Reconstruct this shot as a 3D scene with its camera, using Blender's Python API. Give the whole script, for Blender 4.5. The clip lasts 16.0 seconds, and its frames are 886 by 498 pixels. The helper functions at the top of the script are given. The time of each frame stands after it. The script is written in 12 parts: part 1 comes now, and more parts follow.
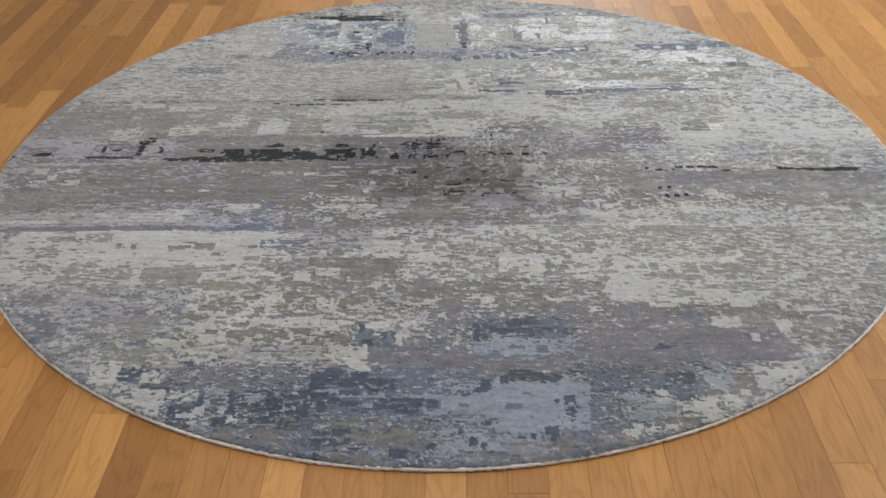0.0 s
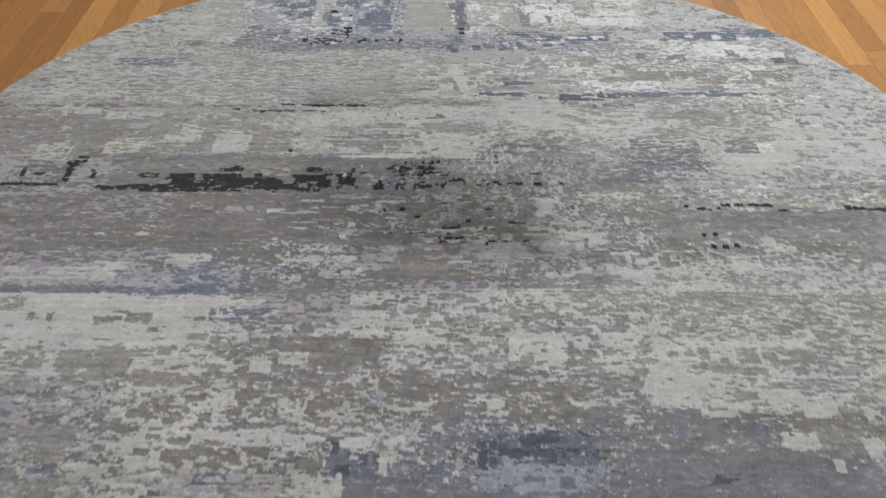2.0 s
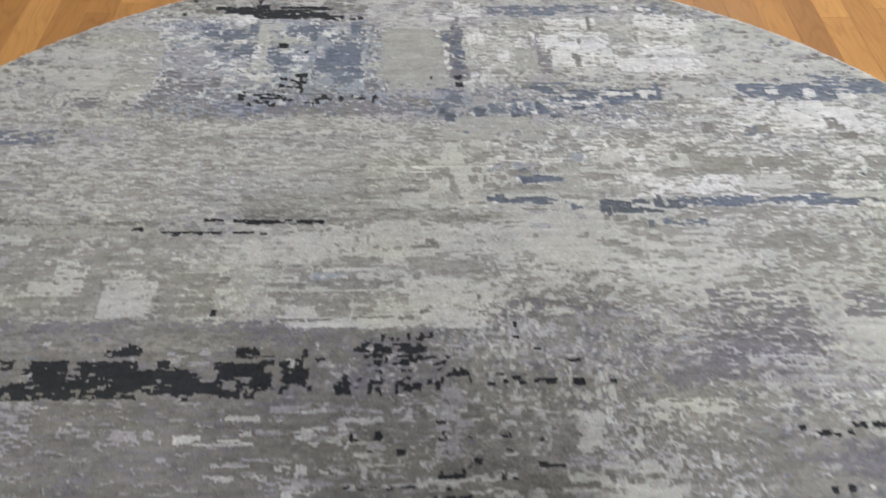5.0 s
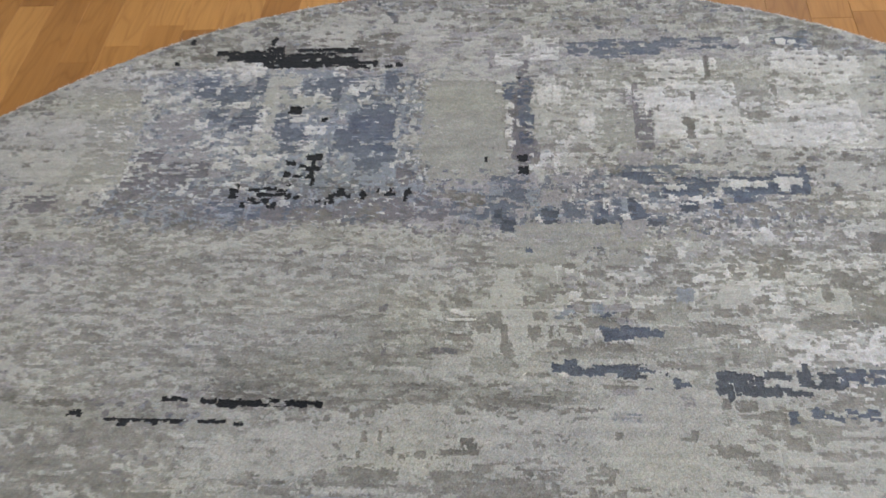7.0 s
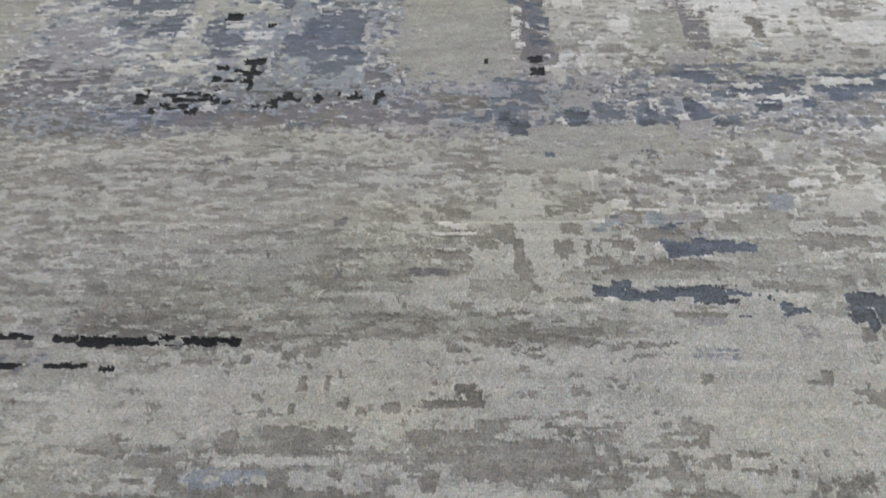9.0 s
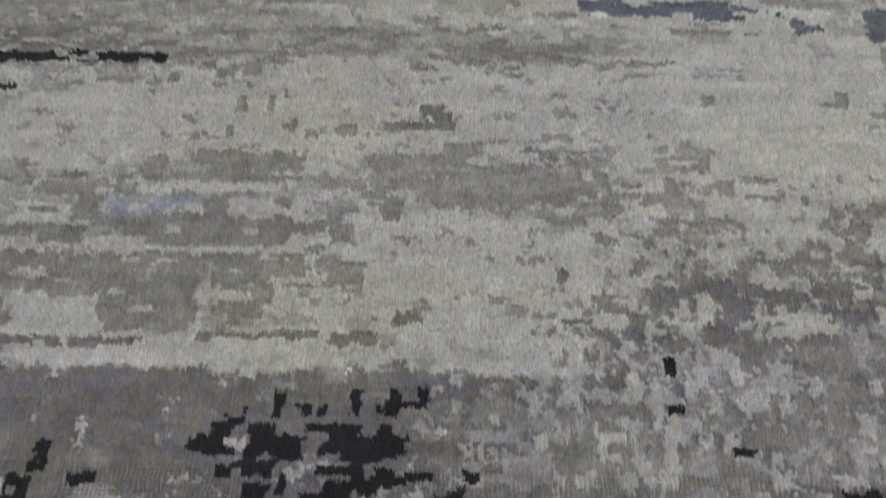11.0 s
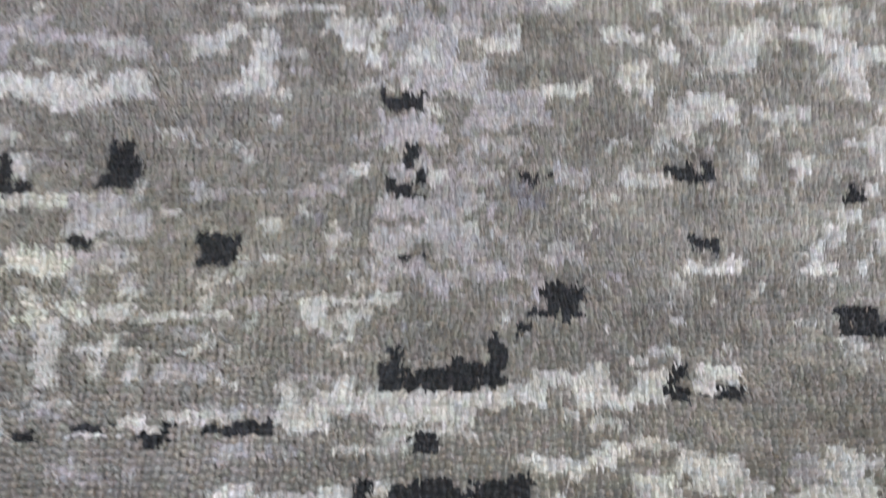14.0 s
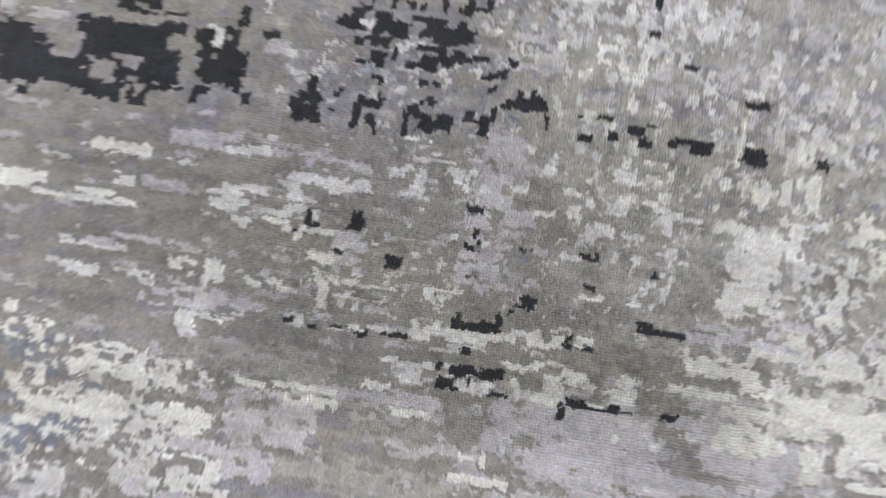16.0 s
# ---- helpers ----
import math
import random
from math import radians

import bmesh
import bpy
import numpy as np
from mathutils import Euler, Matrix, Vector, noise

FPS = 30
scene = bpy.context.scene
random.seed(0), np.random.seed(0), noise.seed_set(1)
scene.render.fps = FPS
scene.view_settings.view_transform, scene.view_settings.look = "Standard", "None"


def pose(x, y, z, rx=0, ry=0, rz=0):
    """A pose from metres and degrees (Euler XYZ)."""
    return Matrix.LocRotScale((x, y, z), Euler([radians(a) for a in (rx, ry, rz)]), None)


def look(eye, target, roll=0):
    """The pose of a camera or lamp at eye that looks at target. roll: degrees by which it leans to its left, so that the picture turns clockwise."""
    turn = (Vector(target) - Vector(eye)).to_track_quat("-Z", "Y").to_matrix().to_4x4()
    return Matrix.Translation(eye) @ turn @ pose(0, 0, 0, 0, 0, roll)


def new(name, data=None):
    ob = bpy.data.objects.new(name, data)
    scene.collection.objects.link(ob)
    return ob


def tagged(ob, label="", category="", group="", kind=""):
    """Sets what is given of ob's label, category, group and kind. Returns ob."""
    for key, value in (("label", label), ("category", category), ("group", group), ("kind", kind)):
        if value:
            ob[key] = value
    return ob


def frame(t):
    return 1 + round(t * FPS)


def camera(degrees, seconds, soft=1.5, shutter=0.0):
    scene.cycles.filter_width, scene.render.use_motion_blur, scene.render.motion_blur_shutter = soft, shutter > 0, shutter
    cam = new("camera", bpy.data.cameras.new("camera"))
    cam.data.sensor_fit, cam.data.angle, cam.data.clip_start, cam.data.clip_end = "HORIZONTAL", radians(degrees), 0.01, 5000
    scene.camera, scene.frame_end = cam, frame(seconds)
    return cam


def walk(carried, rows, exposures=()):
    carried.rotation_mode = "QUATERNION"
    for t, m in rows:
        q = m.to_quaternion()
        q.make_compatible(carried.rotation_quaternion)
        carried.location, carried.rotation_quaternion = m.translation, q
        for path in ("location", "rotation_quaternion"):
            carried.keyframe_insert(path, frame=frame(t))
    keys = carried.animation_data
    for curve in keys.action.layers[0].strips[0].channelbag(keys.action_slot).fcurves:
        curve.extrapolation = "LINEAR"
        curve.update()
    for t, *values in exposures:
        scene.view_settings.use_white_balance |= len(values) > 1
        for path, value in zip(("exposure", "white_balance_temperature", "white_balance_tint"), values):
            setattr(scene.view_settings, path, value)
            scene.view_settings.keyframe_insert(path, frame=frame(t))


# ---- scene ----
# ---- camera: walks over the rug, sinks towards it, rises again ----
cam = camera(49.54, 16.0, soft=1.5, shutter=0.5)
ROWS = [
    # seconds, x, y, z, yaw, pitch, roll
    (0, 0.0517, -2.4088, 1.2697, 1.48, -33.74, -1.17),
    (0.5, -0.0210, -2.2807, 1.2635, -0.61, -35.62, -0.08),
    (1, -0.0529, -2.1653, 1.2496, -4.02, -37.28, 2.07),
    (1.5, -0.0037, -2.0063, 1.2549, -1.87, -37.68, 0.52),
    (2, 0.0232, -1.8630, 1.2363, 0.48, -37.99, -0.20),
    (2.5, -0.0296, -1.7011, 1.2371, -1.90, -38.99, 1.80),
    (3, -0.0319, -1.5674, 1.2103, -2.98, -40.23, 2.34),
    (3.5, 0.0166, -1.4015, 1.2176, 1.48, -41.38, -0.88),
    (4, -0.0004, -1.2556, 1.2047, 1.21, -42.11, -0.24),
    (4.5, -0.0470, -1.1196, 1.1962, -3.85, -43.33, 3.01),
    (5, -0.0072, -0.9554, 1.1842, -1.24, -44.59, 0.84),
    (5.2, -0.0064, -0.9057, 1.1820, 0.60, -44.08, -0.29),
    (7.3, 0.0985, -0.2887, 0.9929, 9.60, -49.45, -7.23),
    (7.5, 0.0895, -0.2817, 0.9131, 8.64, -47.56, -6.38),
    (8, 0.0689, -0.2812, 0.7122, 8.60, -40.74, -5.30),
    (8.2, 0.0633, -0.2711, 0.6736, 8.29, -40.03, -5.21),
    (10.3, 0.0147, -0.2071, 0.5139, 2.31, -47.45, -1.00),
    (10.5, 0.0144, -0.2036, 0.5042, 2.06, -49.09, -0.55),
    (11, 0.0167, -0.2053, 0.4726, 1.77, -53.27, -0.48),
    (11.5, 0.0136, -0.2087, 0.4502, 1.52, -56.82, -0.55),
    (12, 0.0108, -0.2163, 0.4255, 1.32, -60.22, 0.07),
    (12.5, 0.0151, -0.2235, 0.3981, 1.43, -63.46, -0.18),
    (13, 0.0186, -0.2336, 0.3678, 1.97, -66.98, -1.07),
    (13.5, 0.0231, -0.2457, 0.3355, 2.54, -70.52, -1.92),
    (14, 0.0314, -0.2572, 0.3080, 3.88, -75.24, -3.05),
    (14.5, 0.0410, -0.2639, 0.2789, 4.49, -77.03, -3.86),
    (15, 0.0412, -0.2531, 0.3140, 9.18, -79.01, -8.74),
    (15.5, 0.0441, -0.2490, 0.5347, 24.60, -81.37, -22.97),
    (16, 0.0369, -0.2442, 0.7658, 29.41, -83.00, -20.43),
]


def aimed(x, y, z, yaw, pitch, roll):
    yaw, pitch = radians(yaw), radians(pitch)
    ahead = Vector((-math.sin(yaw) * math.cos(pitch), math.cos(yaw) * math.cos(pitch), math.sin(pitch)))
    return look((x, y, z), Vector((x, y, z)) + ahead, roll)


# the exposure drifts as the camera nears the rug
EXPOSURE = [
    # seconds, stops, kelvin, tint
    (0, -0.13, 6500, 10),
    (1.5, -0.13, 6500, 10),
    (3, -0.05, 6500, 10),
    (4.5, 0.03, 6500, 10),
    (5.2, 0.0, 6500, 10),
    (7.5, -0.27, 6500, 10),
    (8.2, -0.2, 6500, 10),
    (10.5, -0.36, 6640, 8.5),
    (11.2, -0.36, 6600, 9),
    (12, 0.09, 6550, 10),
    (12.5, 0.48, 6490, 10.5),
    (13.5, 0.79, 6480, 11),
    (15, 0.87, 6480, 11),
    (15.5, 0.91, 6480, 11),
    (16, 0.72, 6480, 11),
]
walk(cam, [(r[0], aimed(*r[1:])) for r in ROWS], EXPOSURE)

# ---- light: daylight from two unseen windows beyond the rug, plus an added overhead lamp ----
world = bpy.data.worlds.new("sky")
scene.world = world
world.use_nodes = True
sky = world.node_tree.nodes.new("ShaderNodeTexSky")
sky.sky_type, sky.sun_disc = "NISHITA", False
sky.sun_elevation, sky.sun_rotation = radians(40), radians(200)
world.node_tree.links.new(sky.outputs[0], world.node_tree.nodes["Background"].inputs[0])
world.node_tree.nodes["Background"].inputs[1].default_value = 0.1


def window_light(name, where, aim, wide, high, watts, colour):
    lamp = bpy.data.lights.new(name, "AREA")
    lamp.shape, lamp.size, lamp.size_y, lamp.energy, lamp.color = "RECTANGLE", wide, high, watts, colour
    ob = new(name, lamp)
    ob.matrix_world = look(where, aim)
    return ob


window_light("window_light", (3.93, 1.2, 1.6), (0, 1.2, 1.55), 2.4, 1.5, 165, (0.86, 0.94, 1.0))
window_light("window_light", (0.6, 5.93, 1.6), (0.6, 0, 1.55), 2.2, 1.5, 96, (0.86, 0.94, 1.0))
# fill lamp added overhead to brighten the rug; no fixture is modelled
fill_lamp = bpy.data.lights.new("overhead_fill", "AREA")
fill_lamp.shape, fill_lamp.size, fill_lamp.energy, fill_lamp.color = "DISK", 0.6, 41, (0.93, 0.965, 1.0)
new("overhead_fill", fill_lamp).matrix_world = look((-0.3, -0.6, 2.66), (-0.3, -0.6, 0))

# ---- materials ----
def material(name):
    m = bpy.data.materials.new(name)
    m.use_nodes = True
    nt = m.node_tree
    return m, nt, nt.nodes["Principled BSDF"]


def node(nt, kind, **inputs):
    n = nt.nodes.new(kind)
    for key, value in inputs.items():
        n.inputs[key].default_value = value
    return n


def math_node(nt, operation, a, b=None):
    n = nt.nodes.new("ShaderNodeMath")
    n.operation = operation
    for i, v in enumerate((a, b)):
        if v is None:
            continue
        if isinstance(v, (int, float)):
            n.inputs[i].default_value = v
        else:
            nt.links.new(v, n.inputs[i])
    return n.outputs[0]


def mapped(nt, source, scale, turn=0.0):
    mp = nt.nodes.new("ShaderNodeMapping")
    mp.inputs["Scale"].default_value = scale
    mp.inputs["Rotation"].default_value = (0, 0, turn)
    nt.links.new(source, mp.inputs["Vector"])
    return mp.outputs[0]


def noise_tex(nt, vector, scale, detail=3.0, rough=0.55):
    n = node(nt, "ShaderNodeTexNoise", Scale=scale, Detail=detail, Roughness=rough)
    nt.links.new(vector, n.inputs["Vector"])
    return n.outputs["Fac"]


def ramp(nt, fac, *stops):
    r = nt.nodes.new("ShaderNodeValToRGB")
    els = r.color_ramp.elements
    els[0].position, els[0].color = stops[0][0], (*stops[0][1], 1)
    els[1].position, els[1].color = stops[-1][0], (*stops[-1][1], 1)
    for pos, col in stops[1:-1]:
        els.new(pos).color = (*col, 1)
    nt.links.new(fac, r.inputs[0])
    return r.outputs[0]


def mix_colour(nt, blend, fac, a, b):
    n = nt.nodes.new("ShaderNodeMix")
    n.data_type, n.blend_type = "RGBA", blend
    for socket, v in ((n.inputs[0], fac), (n.inputs[6], a), (n.inputs[7], b)):
        if isinstance(v, (int, float)):
            socket.default_value = v
        elif isinstance(v, tuple):
            socket.default_value = (*v, 1)
        else:
            nt.links.new(v, socket)
    return n.outputs[2]


def bump(nt, bsdf, height, strength, distance):
    b = node(nt, "ShaderNodeBump", Strength=strength, Distance=distance)
    nt.links.new(height, b.inputs["Height"])
    nt.links.new(b.outputs[0], bsdf.inputs["Normal"])


KNOT = 0.0024


def pile_material():
    m, nt, bsdf = material("wool_and_silk_pile")
    co = nt.nodes.new("ShaderNodeTexCoord").outputs["Object"]
    yarn = nt.nodes.new("ShaderNodeAttribute")
    yarn.attribute_name = "yarn"
    silk = nt.nodes.new("ShaderNodeAttribute")
    silk.attribute_name = "silk"
    # fibres brushed along the rug, and a tuft every knot
    lean = noise_tex(nt, mapped(nt, co, (60, 25, 1)), 1.0, 2.0)
    swung = nt.nodes.new("ShaderNodeCombineXYZ")
    nt.links.new(math_node(nt, "MULTIPLY", lean, 0.012), swung.inputs[0])
    bent = nt.nodes.new("ShaderNodeVectorMath")
    bent.operation = "ADD"
    nt.links.new(co, bent.inputs[0])
    nt.links.new(swung.outputs[0], bent.inputs[1])
    coarse = noise_tex(nt, mapped(nt, bent.outputs[0], (900, 300, 400), 0.16), 1.0, 2.0)
    fine = noise_tex(nt, mapped(nt, bent.outputs[0], (2300, 430, 400), 0.22), 1.0, 2.0, 0.6)
    fibre = math_node(nt, "ADD", math_node(nt, "MULTIPLY", coarse, 0.35), math_node(nt, "MULTIPLY", fine, 0.65))
    tufts = node(nt, "ShaderNodeTexVoronoi", Scale=1.0, Randomness=0.55)
    nt.links.new(mapped(nt, co, (1 / KNOT, 0.85 / KNOT, 0)), tufts.inputs["Vector"])
    tufts.voronoi_dimensions = "2D"
    patch = noise_tex(nt, mapped(nt, co, (14, 30, 14)), 1.0, 4.0)
    tone = math_node(nt, "ADD", math_node(nt, "MULTIPLY", fibre, 0.8), math_node(nt, "MULTIPLY", patch, 0.2))
    grey = ramp(nt, tone, (0.34, (0.66, 0.66, 0.66)), (0.66, (1.32, 1.32, 1.31)))
    nt.links.new(mix_colour(nt, "MULTIPLY", 1.0, yarn.outputs["Color"], grey), bsdf.inputs["Base Color"])
    rough = math_node(nt, "SUBTRACT", 0.92, math_node(nt, "MULTIPLY", silk.outputs["Fac"], 0.42))
    nt.links.new(rough, bsdf.inputs["Roughness"])
    bsdf.inputs["Specular IOR Level"].default_value = 0.2
    nt.links.new(math_node(nt, "ADD", 0.75, math_node(nt, "MULTIPLY", silk.outputs["Fac"], 0.25)), bsdf.inputs["Sheen Weight"])
    gleam = math_node(nt, "ADD", 0.12, math_node(nt, "MULTIPLY", silk.outputs["Fac"], 0.4))
    nt.links.new(mix_colour(nt, "MIX", gleam, yarn.outputs["Color"], (0.9, 0.9, 0.92)), bsdf.inputs["Sheen Tint"])
    bsdf.inputs["Sheen Roughness"].default_value = 0.4
    height = math_node(nt, "SUBTRACT", math_node(nt, "MULTIPLY", fibre, 1.2), math_node(nt, "MULTIPLY", tufts.outputs["Distance"], 0.4))
    bump(nt, bsdf, height, 0.65, 0.0016)
    return m


def plain_material(name, colour, rough=0.8, grain=300.0, depth=0.0005, spread=0.12):
    m, nt, bsdf = material(name)
    co = nt.nodes.new("ShaderNodeTexCoord").outputs["Object"]
    fine = noise_tex(nt, co, grain, 3.0)
    wide = noise_tex(nt, co, grain / 25, 3.0)
    tone = math_node(nt, "ADD", math_node(nt, "MULTIPLY", fine, 0.5), math_node(nt, "MULTIPLY", wide, 0.5))
    lo, hi = tuple(c * (1 - spread) for c in colour), tuple(min(1, c * (1 + spread)) for c in colour)
    nt.links.new(ramp(nt, tone, (0.3, lo), (0.7, hi)), bsdf.inputs["Base Color"])
    bsdf.inputs["Roughness"].default_value = rough
    bump(nt, bsdf, fine, 0.5, depth)
    return m


def oak_material(joined=False):
    """Honey-coloured oak strips: tone by strip, long grain, cathedral figure, satin lacquer."""
    m, nt, bsdf = material("oiled_oak")
    co = nt.nodes.new("ShaderNodeTexCoord").outputs["Object"]
    if joined:
        chance = nt.nodes.new("ShaderNodeNewGeometry").outputs["Random Per Island"]
    else:
        chance = nt.nodes.new("ShaderNodeObjectInfo").outputs["Random"]
    shift = nt.nodes.new("ShaderNodeCombineXYZ")
    nt.links.new(math_node(nt, "MULTIPLY", chance, 37.0), shift.inputs[0])
    nt.links.new(math_node(nt, "MULTIPLY", chance, 91.0), shift.inputs[1])
    add = nt.nodes.new("ShaderNodeVectorMath")
    add.operation = "ADD"
    nt.links.new(co, add.inputs[0])
    nt.links.new(shift.outputs[0], add.inputs[1])
    own = add.outputs[0]
    tone = ramp(nt, chance, (0.0, (0.272, 0.1205, 0.0315)), (0.18, (0.345, 0.1605, 0.0415)), (0.55, (0.402, 0.1925, 0.0515)),
                (0.8, (0.505, 0.2600, 0.0780)), (0.92, (0.405, 0.2030, 0.0600)), (1.0, (0.300, 0.1360, 0.0375)))
    pores = noise_tex(nt, mapped(nt, own, (260, 9, 1)), 1.0, 4.0, 0.6)
    # cathedral figure: growth rings as contours of a stretched smooth field
    hills = noise_tex(nt, mapped(nt, own, (14, 2.6, 1)), 1.0, 2.0, 0.38)
    rings = math_node(nt, "PINGPONG", math_node(nt, "MULTIPLY", hills, 21.0), 1.0)
    cloud = noise_tex(nt, mapped(nt, own, (7, 2.5, 1)), 1.0, 3.0)
    c = mix_colour(nt, "MULTIPLY", 0.52, tone, ramp(nt, pores, (0.3, (0.72, 0.66, 0.58)), (0.6, (1.08, 1.07, 1.05))))
    c = mix_colour(nt, "MULTIPLY", 0.55, c, ramp(nt, rings, (0.0, (0.76, 0.69, 0.6)), (0.3, (0.98, 0.97, 0.96)), (0.6, (1.05, 1.05, 1.05))))
    c = mix_colour(nt, "MULTIPLY", 0.6, c, ramp(nt, cloud, (0.3, (0.86, 0.82, 0.78)), (0.7, (1.1, 1.1, 1.1))))
    nt.links.new(c, bsdf.inputs["Base Color"])
    nt.links.new(math_node(nt, "ADD", 0.42, math_node(nt, "MULTIPLY", pores, 0.16)), bsdf.inputs["Roughness"])
    bsdf.inputs["Specular IOR Level"].default_value = 0.4
    bump(nt, bsdf, pores, 0.25, 0.0004)
    return m


PILE = pile_material()
CORD = plain_material("cream_wool_binding", (0.76, 0.73, 0.705), 0.95, 420, 0.0012, 0.3)
JUTE = plain_material("cotton_backing", (0.45, 0.4, 0.32), 0.95, 500)
FLUFF = plain_material("white_lint", (0.75, 0.73, 0.68), 0.9, 900)
PLASTER = plain_material("white_plaster", (0.74, 0.73, 0.7), 0.9, 60, 0.0008, 0.03)
CEILING = plain_material("ceiling_paint", (0.8, 0.8, 0.78), 0.9, 80, 0.0005, 0.02)
TRIM = plain_material("white_gloss_trim", (0.78, 0.78, 0.76), 0.4, 40, 0.0002, 0.02)
OAK, OAK_REST = oak_material(), oak_material(joined=True)
SUBFLOOR = plain_material("dark_joint_filler", (0.06, 0.035, 0.018), 0.9, 200)


# ---- meshes ----
def part(name, bm, mat, parent=None, label=""):
    me = bpy.data.meshes.new(name)
    bm.to_mesh(me)
    bm.free()
    me.materials.append(mat)
    ob = new(name, me)
    ob.parent = parent
    return tagged(ob, label)


def slab(bm, x0, x1, y0, y1, z0, z1):
    v = bmesh.ops.create_cube(bm, size=1)["verts"]
    bmesh.ops.scale(bm, vec=(x1 - x0, y1 - y0, z1 - z0), verts=v)
    bmesh.ops.translate(bm, vec=((x0 + x1) / 2, (y0 + y1) / 2, (z0 + z1) / 2), verts=v)


# ---- room: plain walls that close the place, two window openings ----
X0, X1, Y0, Y1, TOP, THICK = -4.0, 4.0, -5.0, 6.0, 2.7, 0.15


def wall(name, along_x, at, a, b, opening=None):
    """A wall along x or y from a to b whose inner face is at `at`, with one opening (from, to, sill, head)."""
    bm = bmesh.new()
    out = THICK if at > 0 else -THICK
    pieces = [(a, b, 0, TOP)] if not opening else [
        (a, opening[0], 0, TOP), (opening[1], b, 0, TOP), (opening[0], opening[1], 0, opening[2]), (opening[0], opening[1], opening[3], TOP)]
    for p, q, z0, z1 in pieces:
        lo, hi = min(at, at + out), max(at, at + out)
        slab(bm, *((p, q, lo, hi) if along_x else (lo, hi, p, q)), z0, z1)
    return tagged(part(name, bm, PLASTER), "plain white plastered wall of the room", "wall", kind="structure")


wall("wall_north", True, Y1, X0 - THICK, X1 + THICK, (-0.5, 1.7, 0.85, 2.35))
wall("wall_south", True, Y0, X0 - THICK, X1 + THICK)
wall("wall_east", False, X1, Y0, Y1, (0.0, 2.4, 0.85, 2.35))
wall("wall_west", False, X0, Y0, Y1)
bm = bmesh.new()
slab(bm, X0 - THICK, X1 + THICK, Y0 - THICK, Y1 + THICK, TOP, TOP + 0.15)
tagged(part("ceiling", bm, CEILING), "plain white painted ceiling", "ceiling", kind="structure")


def window(name, m, wide, high):
    """A white frame with a mullion in the wall's opening; m places its lower left corner, x along the wall."""
    base = new(name)
    for x0, x1, z0, z1 in ((0, wide, 0, 0.06), (0, wide, high - 0.06, high), (0, 0.06, 0.06, high - 0.06),
                           (wide - 0.06, wide, 0.06, high - 0.06), (wide / 2 - 0.03, wide / 2 + 0.03, 0.06, high - 0.06)):
        bm = bmesh.new()
        slab(bm, x0, x1, 0.09, 0.14, z0, z1)
        part("window_frame", bm, TRIM, base)
    base.matrix_world = m
    return tagged(base, "white framed window letting in soft daylight", "window", kind="structure")


window("window_1", pose(-0.5, Y1, 0.85), 2.2, 1.5)
window("window_2", pose(X1, 2.4, 0.85, 0, 0, -90), 2.4, 1.5)

# ---- rug ----
RADIUS, PILE_TOP = 1.22, 0.011
IVORY, STONE, TAUPE, LILAC, MIST, SLATE, NAVY, INK, SILK, PLUM, SAGE, WHITE, DENIM = range(13)
YARN = np.array([
    (0.39, 0.388, 0.3709), (0.2109, 0.205, 0.1919), (0.1592, 0.152, 0.1429), (0.269, 0.26, 0.2764),
    (0.208, 0.232, 0.272), (0.1038, 0.12, 0.1575), (0.048, 0.06, 0.083), (0.018, 0.0192, 0.0225),
    (0.355, 0.355, 0.355), (0.145, 0.1389, 0.155), (0.2985, 0.298, 0.2788), (0.53, 0.526, 0.522),
    (0.0718, 0.091, 0.1344),
])
SHINE = np.array([0.35, 0.0, 0.0, 0.6, 0.7, 0.3, 0.2, 0.0, 0.9, 0.2, 0.15, 1.0, 0.3])
RISE = 0.0015 * np.array([0.8, 0.2, 0.0, 0.6, 0.6, 0.15, 0.0, -0.2, 1.0, 0.1, 0.3, 1.0, 0.1])

CELLS = int(2 * RADIUS / KNOT)
LINE = np.arange(CELLS + 1) * KNOT - RADIUS


def lattice(x, y, key, lx, ly):
    """Smooth random field with blotches lx by ly metres; 0 to 1, the same at any fineness."""
    u, v = (x + RADIUS + 0.05) / lx, (y + RADIUS + 0.05) / ly
    table = np.random.default_rng(key).random((int(2.6 / ly) + 3, int(2.6 / lx) + 3)).astype(np.float32)
    i, j = u.astype(np.int32), v.astype(np.int32)
    fu, fv = u - i, v - j
    fu, fv = fu * fu * (3 - 2 * fu), fv * fv * (3 - 2 * fv)
    flat, k = table.ravel(), j * table.shape[1] + i
    top = flat[k] * (1 - fu) + flat[k + 1] * fu
    k = k + table.shape[1]
    return top * (1 - fv) + (flat[k] * (1 - fu) + flat[k + 1] * fu) * fv


def patches(x, y, key, lx, ly):
    """Random field in stepped dashes about lx by ly metres, each row of them shifted; 0 to 1."""
    v = (y + RADIUS + 0.05) / ly
    rng = np.random.default_rng(key)
    table = rng.random((int(2.6 / ly) + 3, int(2.6 / lx) + 5)).astype(np.float32)
    shift = rng.random(len(table)).astype(np.float32)
    j = v.astype(np.int32)
    total = 0
    fv = np.clip((v - j - 0.5) / 0.22 + 0.5, 0, 1)
    for k, share in ((j, 1 - fv), (j + 1, fv)):
        u = (x + RADIUS + 0.05) / lx + shift[k]
        i = u.astype(np.int32)
        fu = np.clip((u - i - 0.5) / 0.25 + 0.5, 0, 1)
        total = total + share * (table[k, i] * (1 - fu) + table[k, i + 1] * fu)
    return total


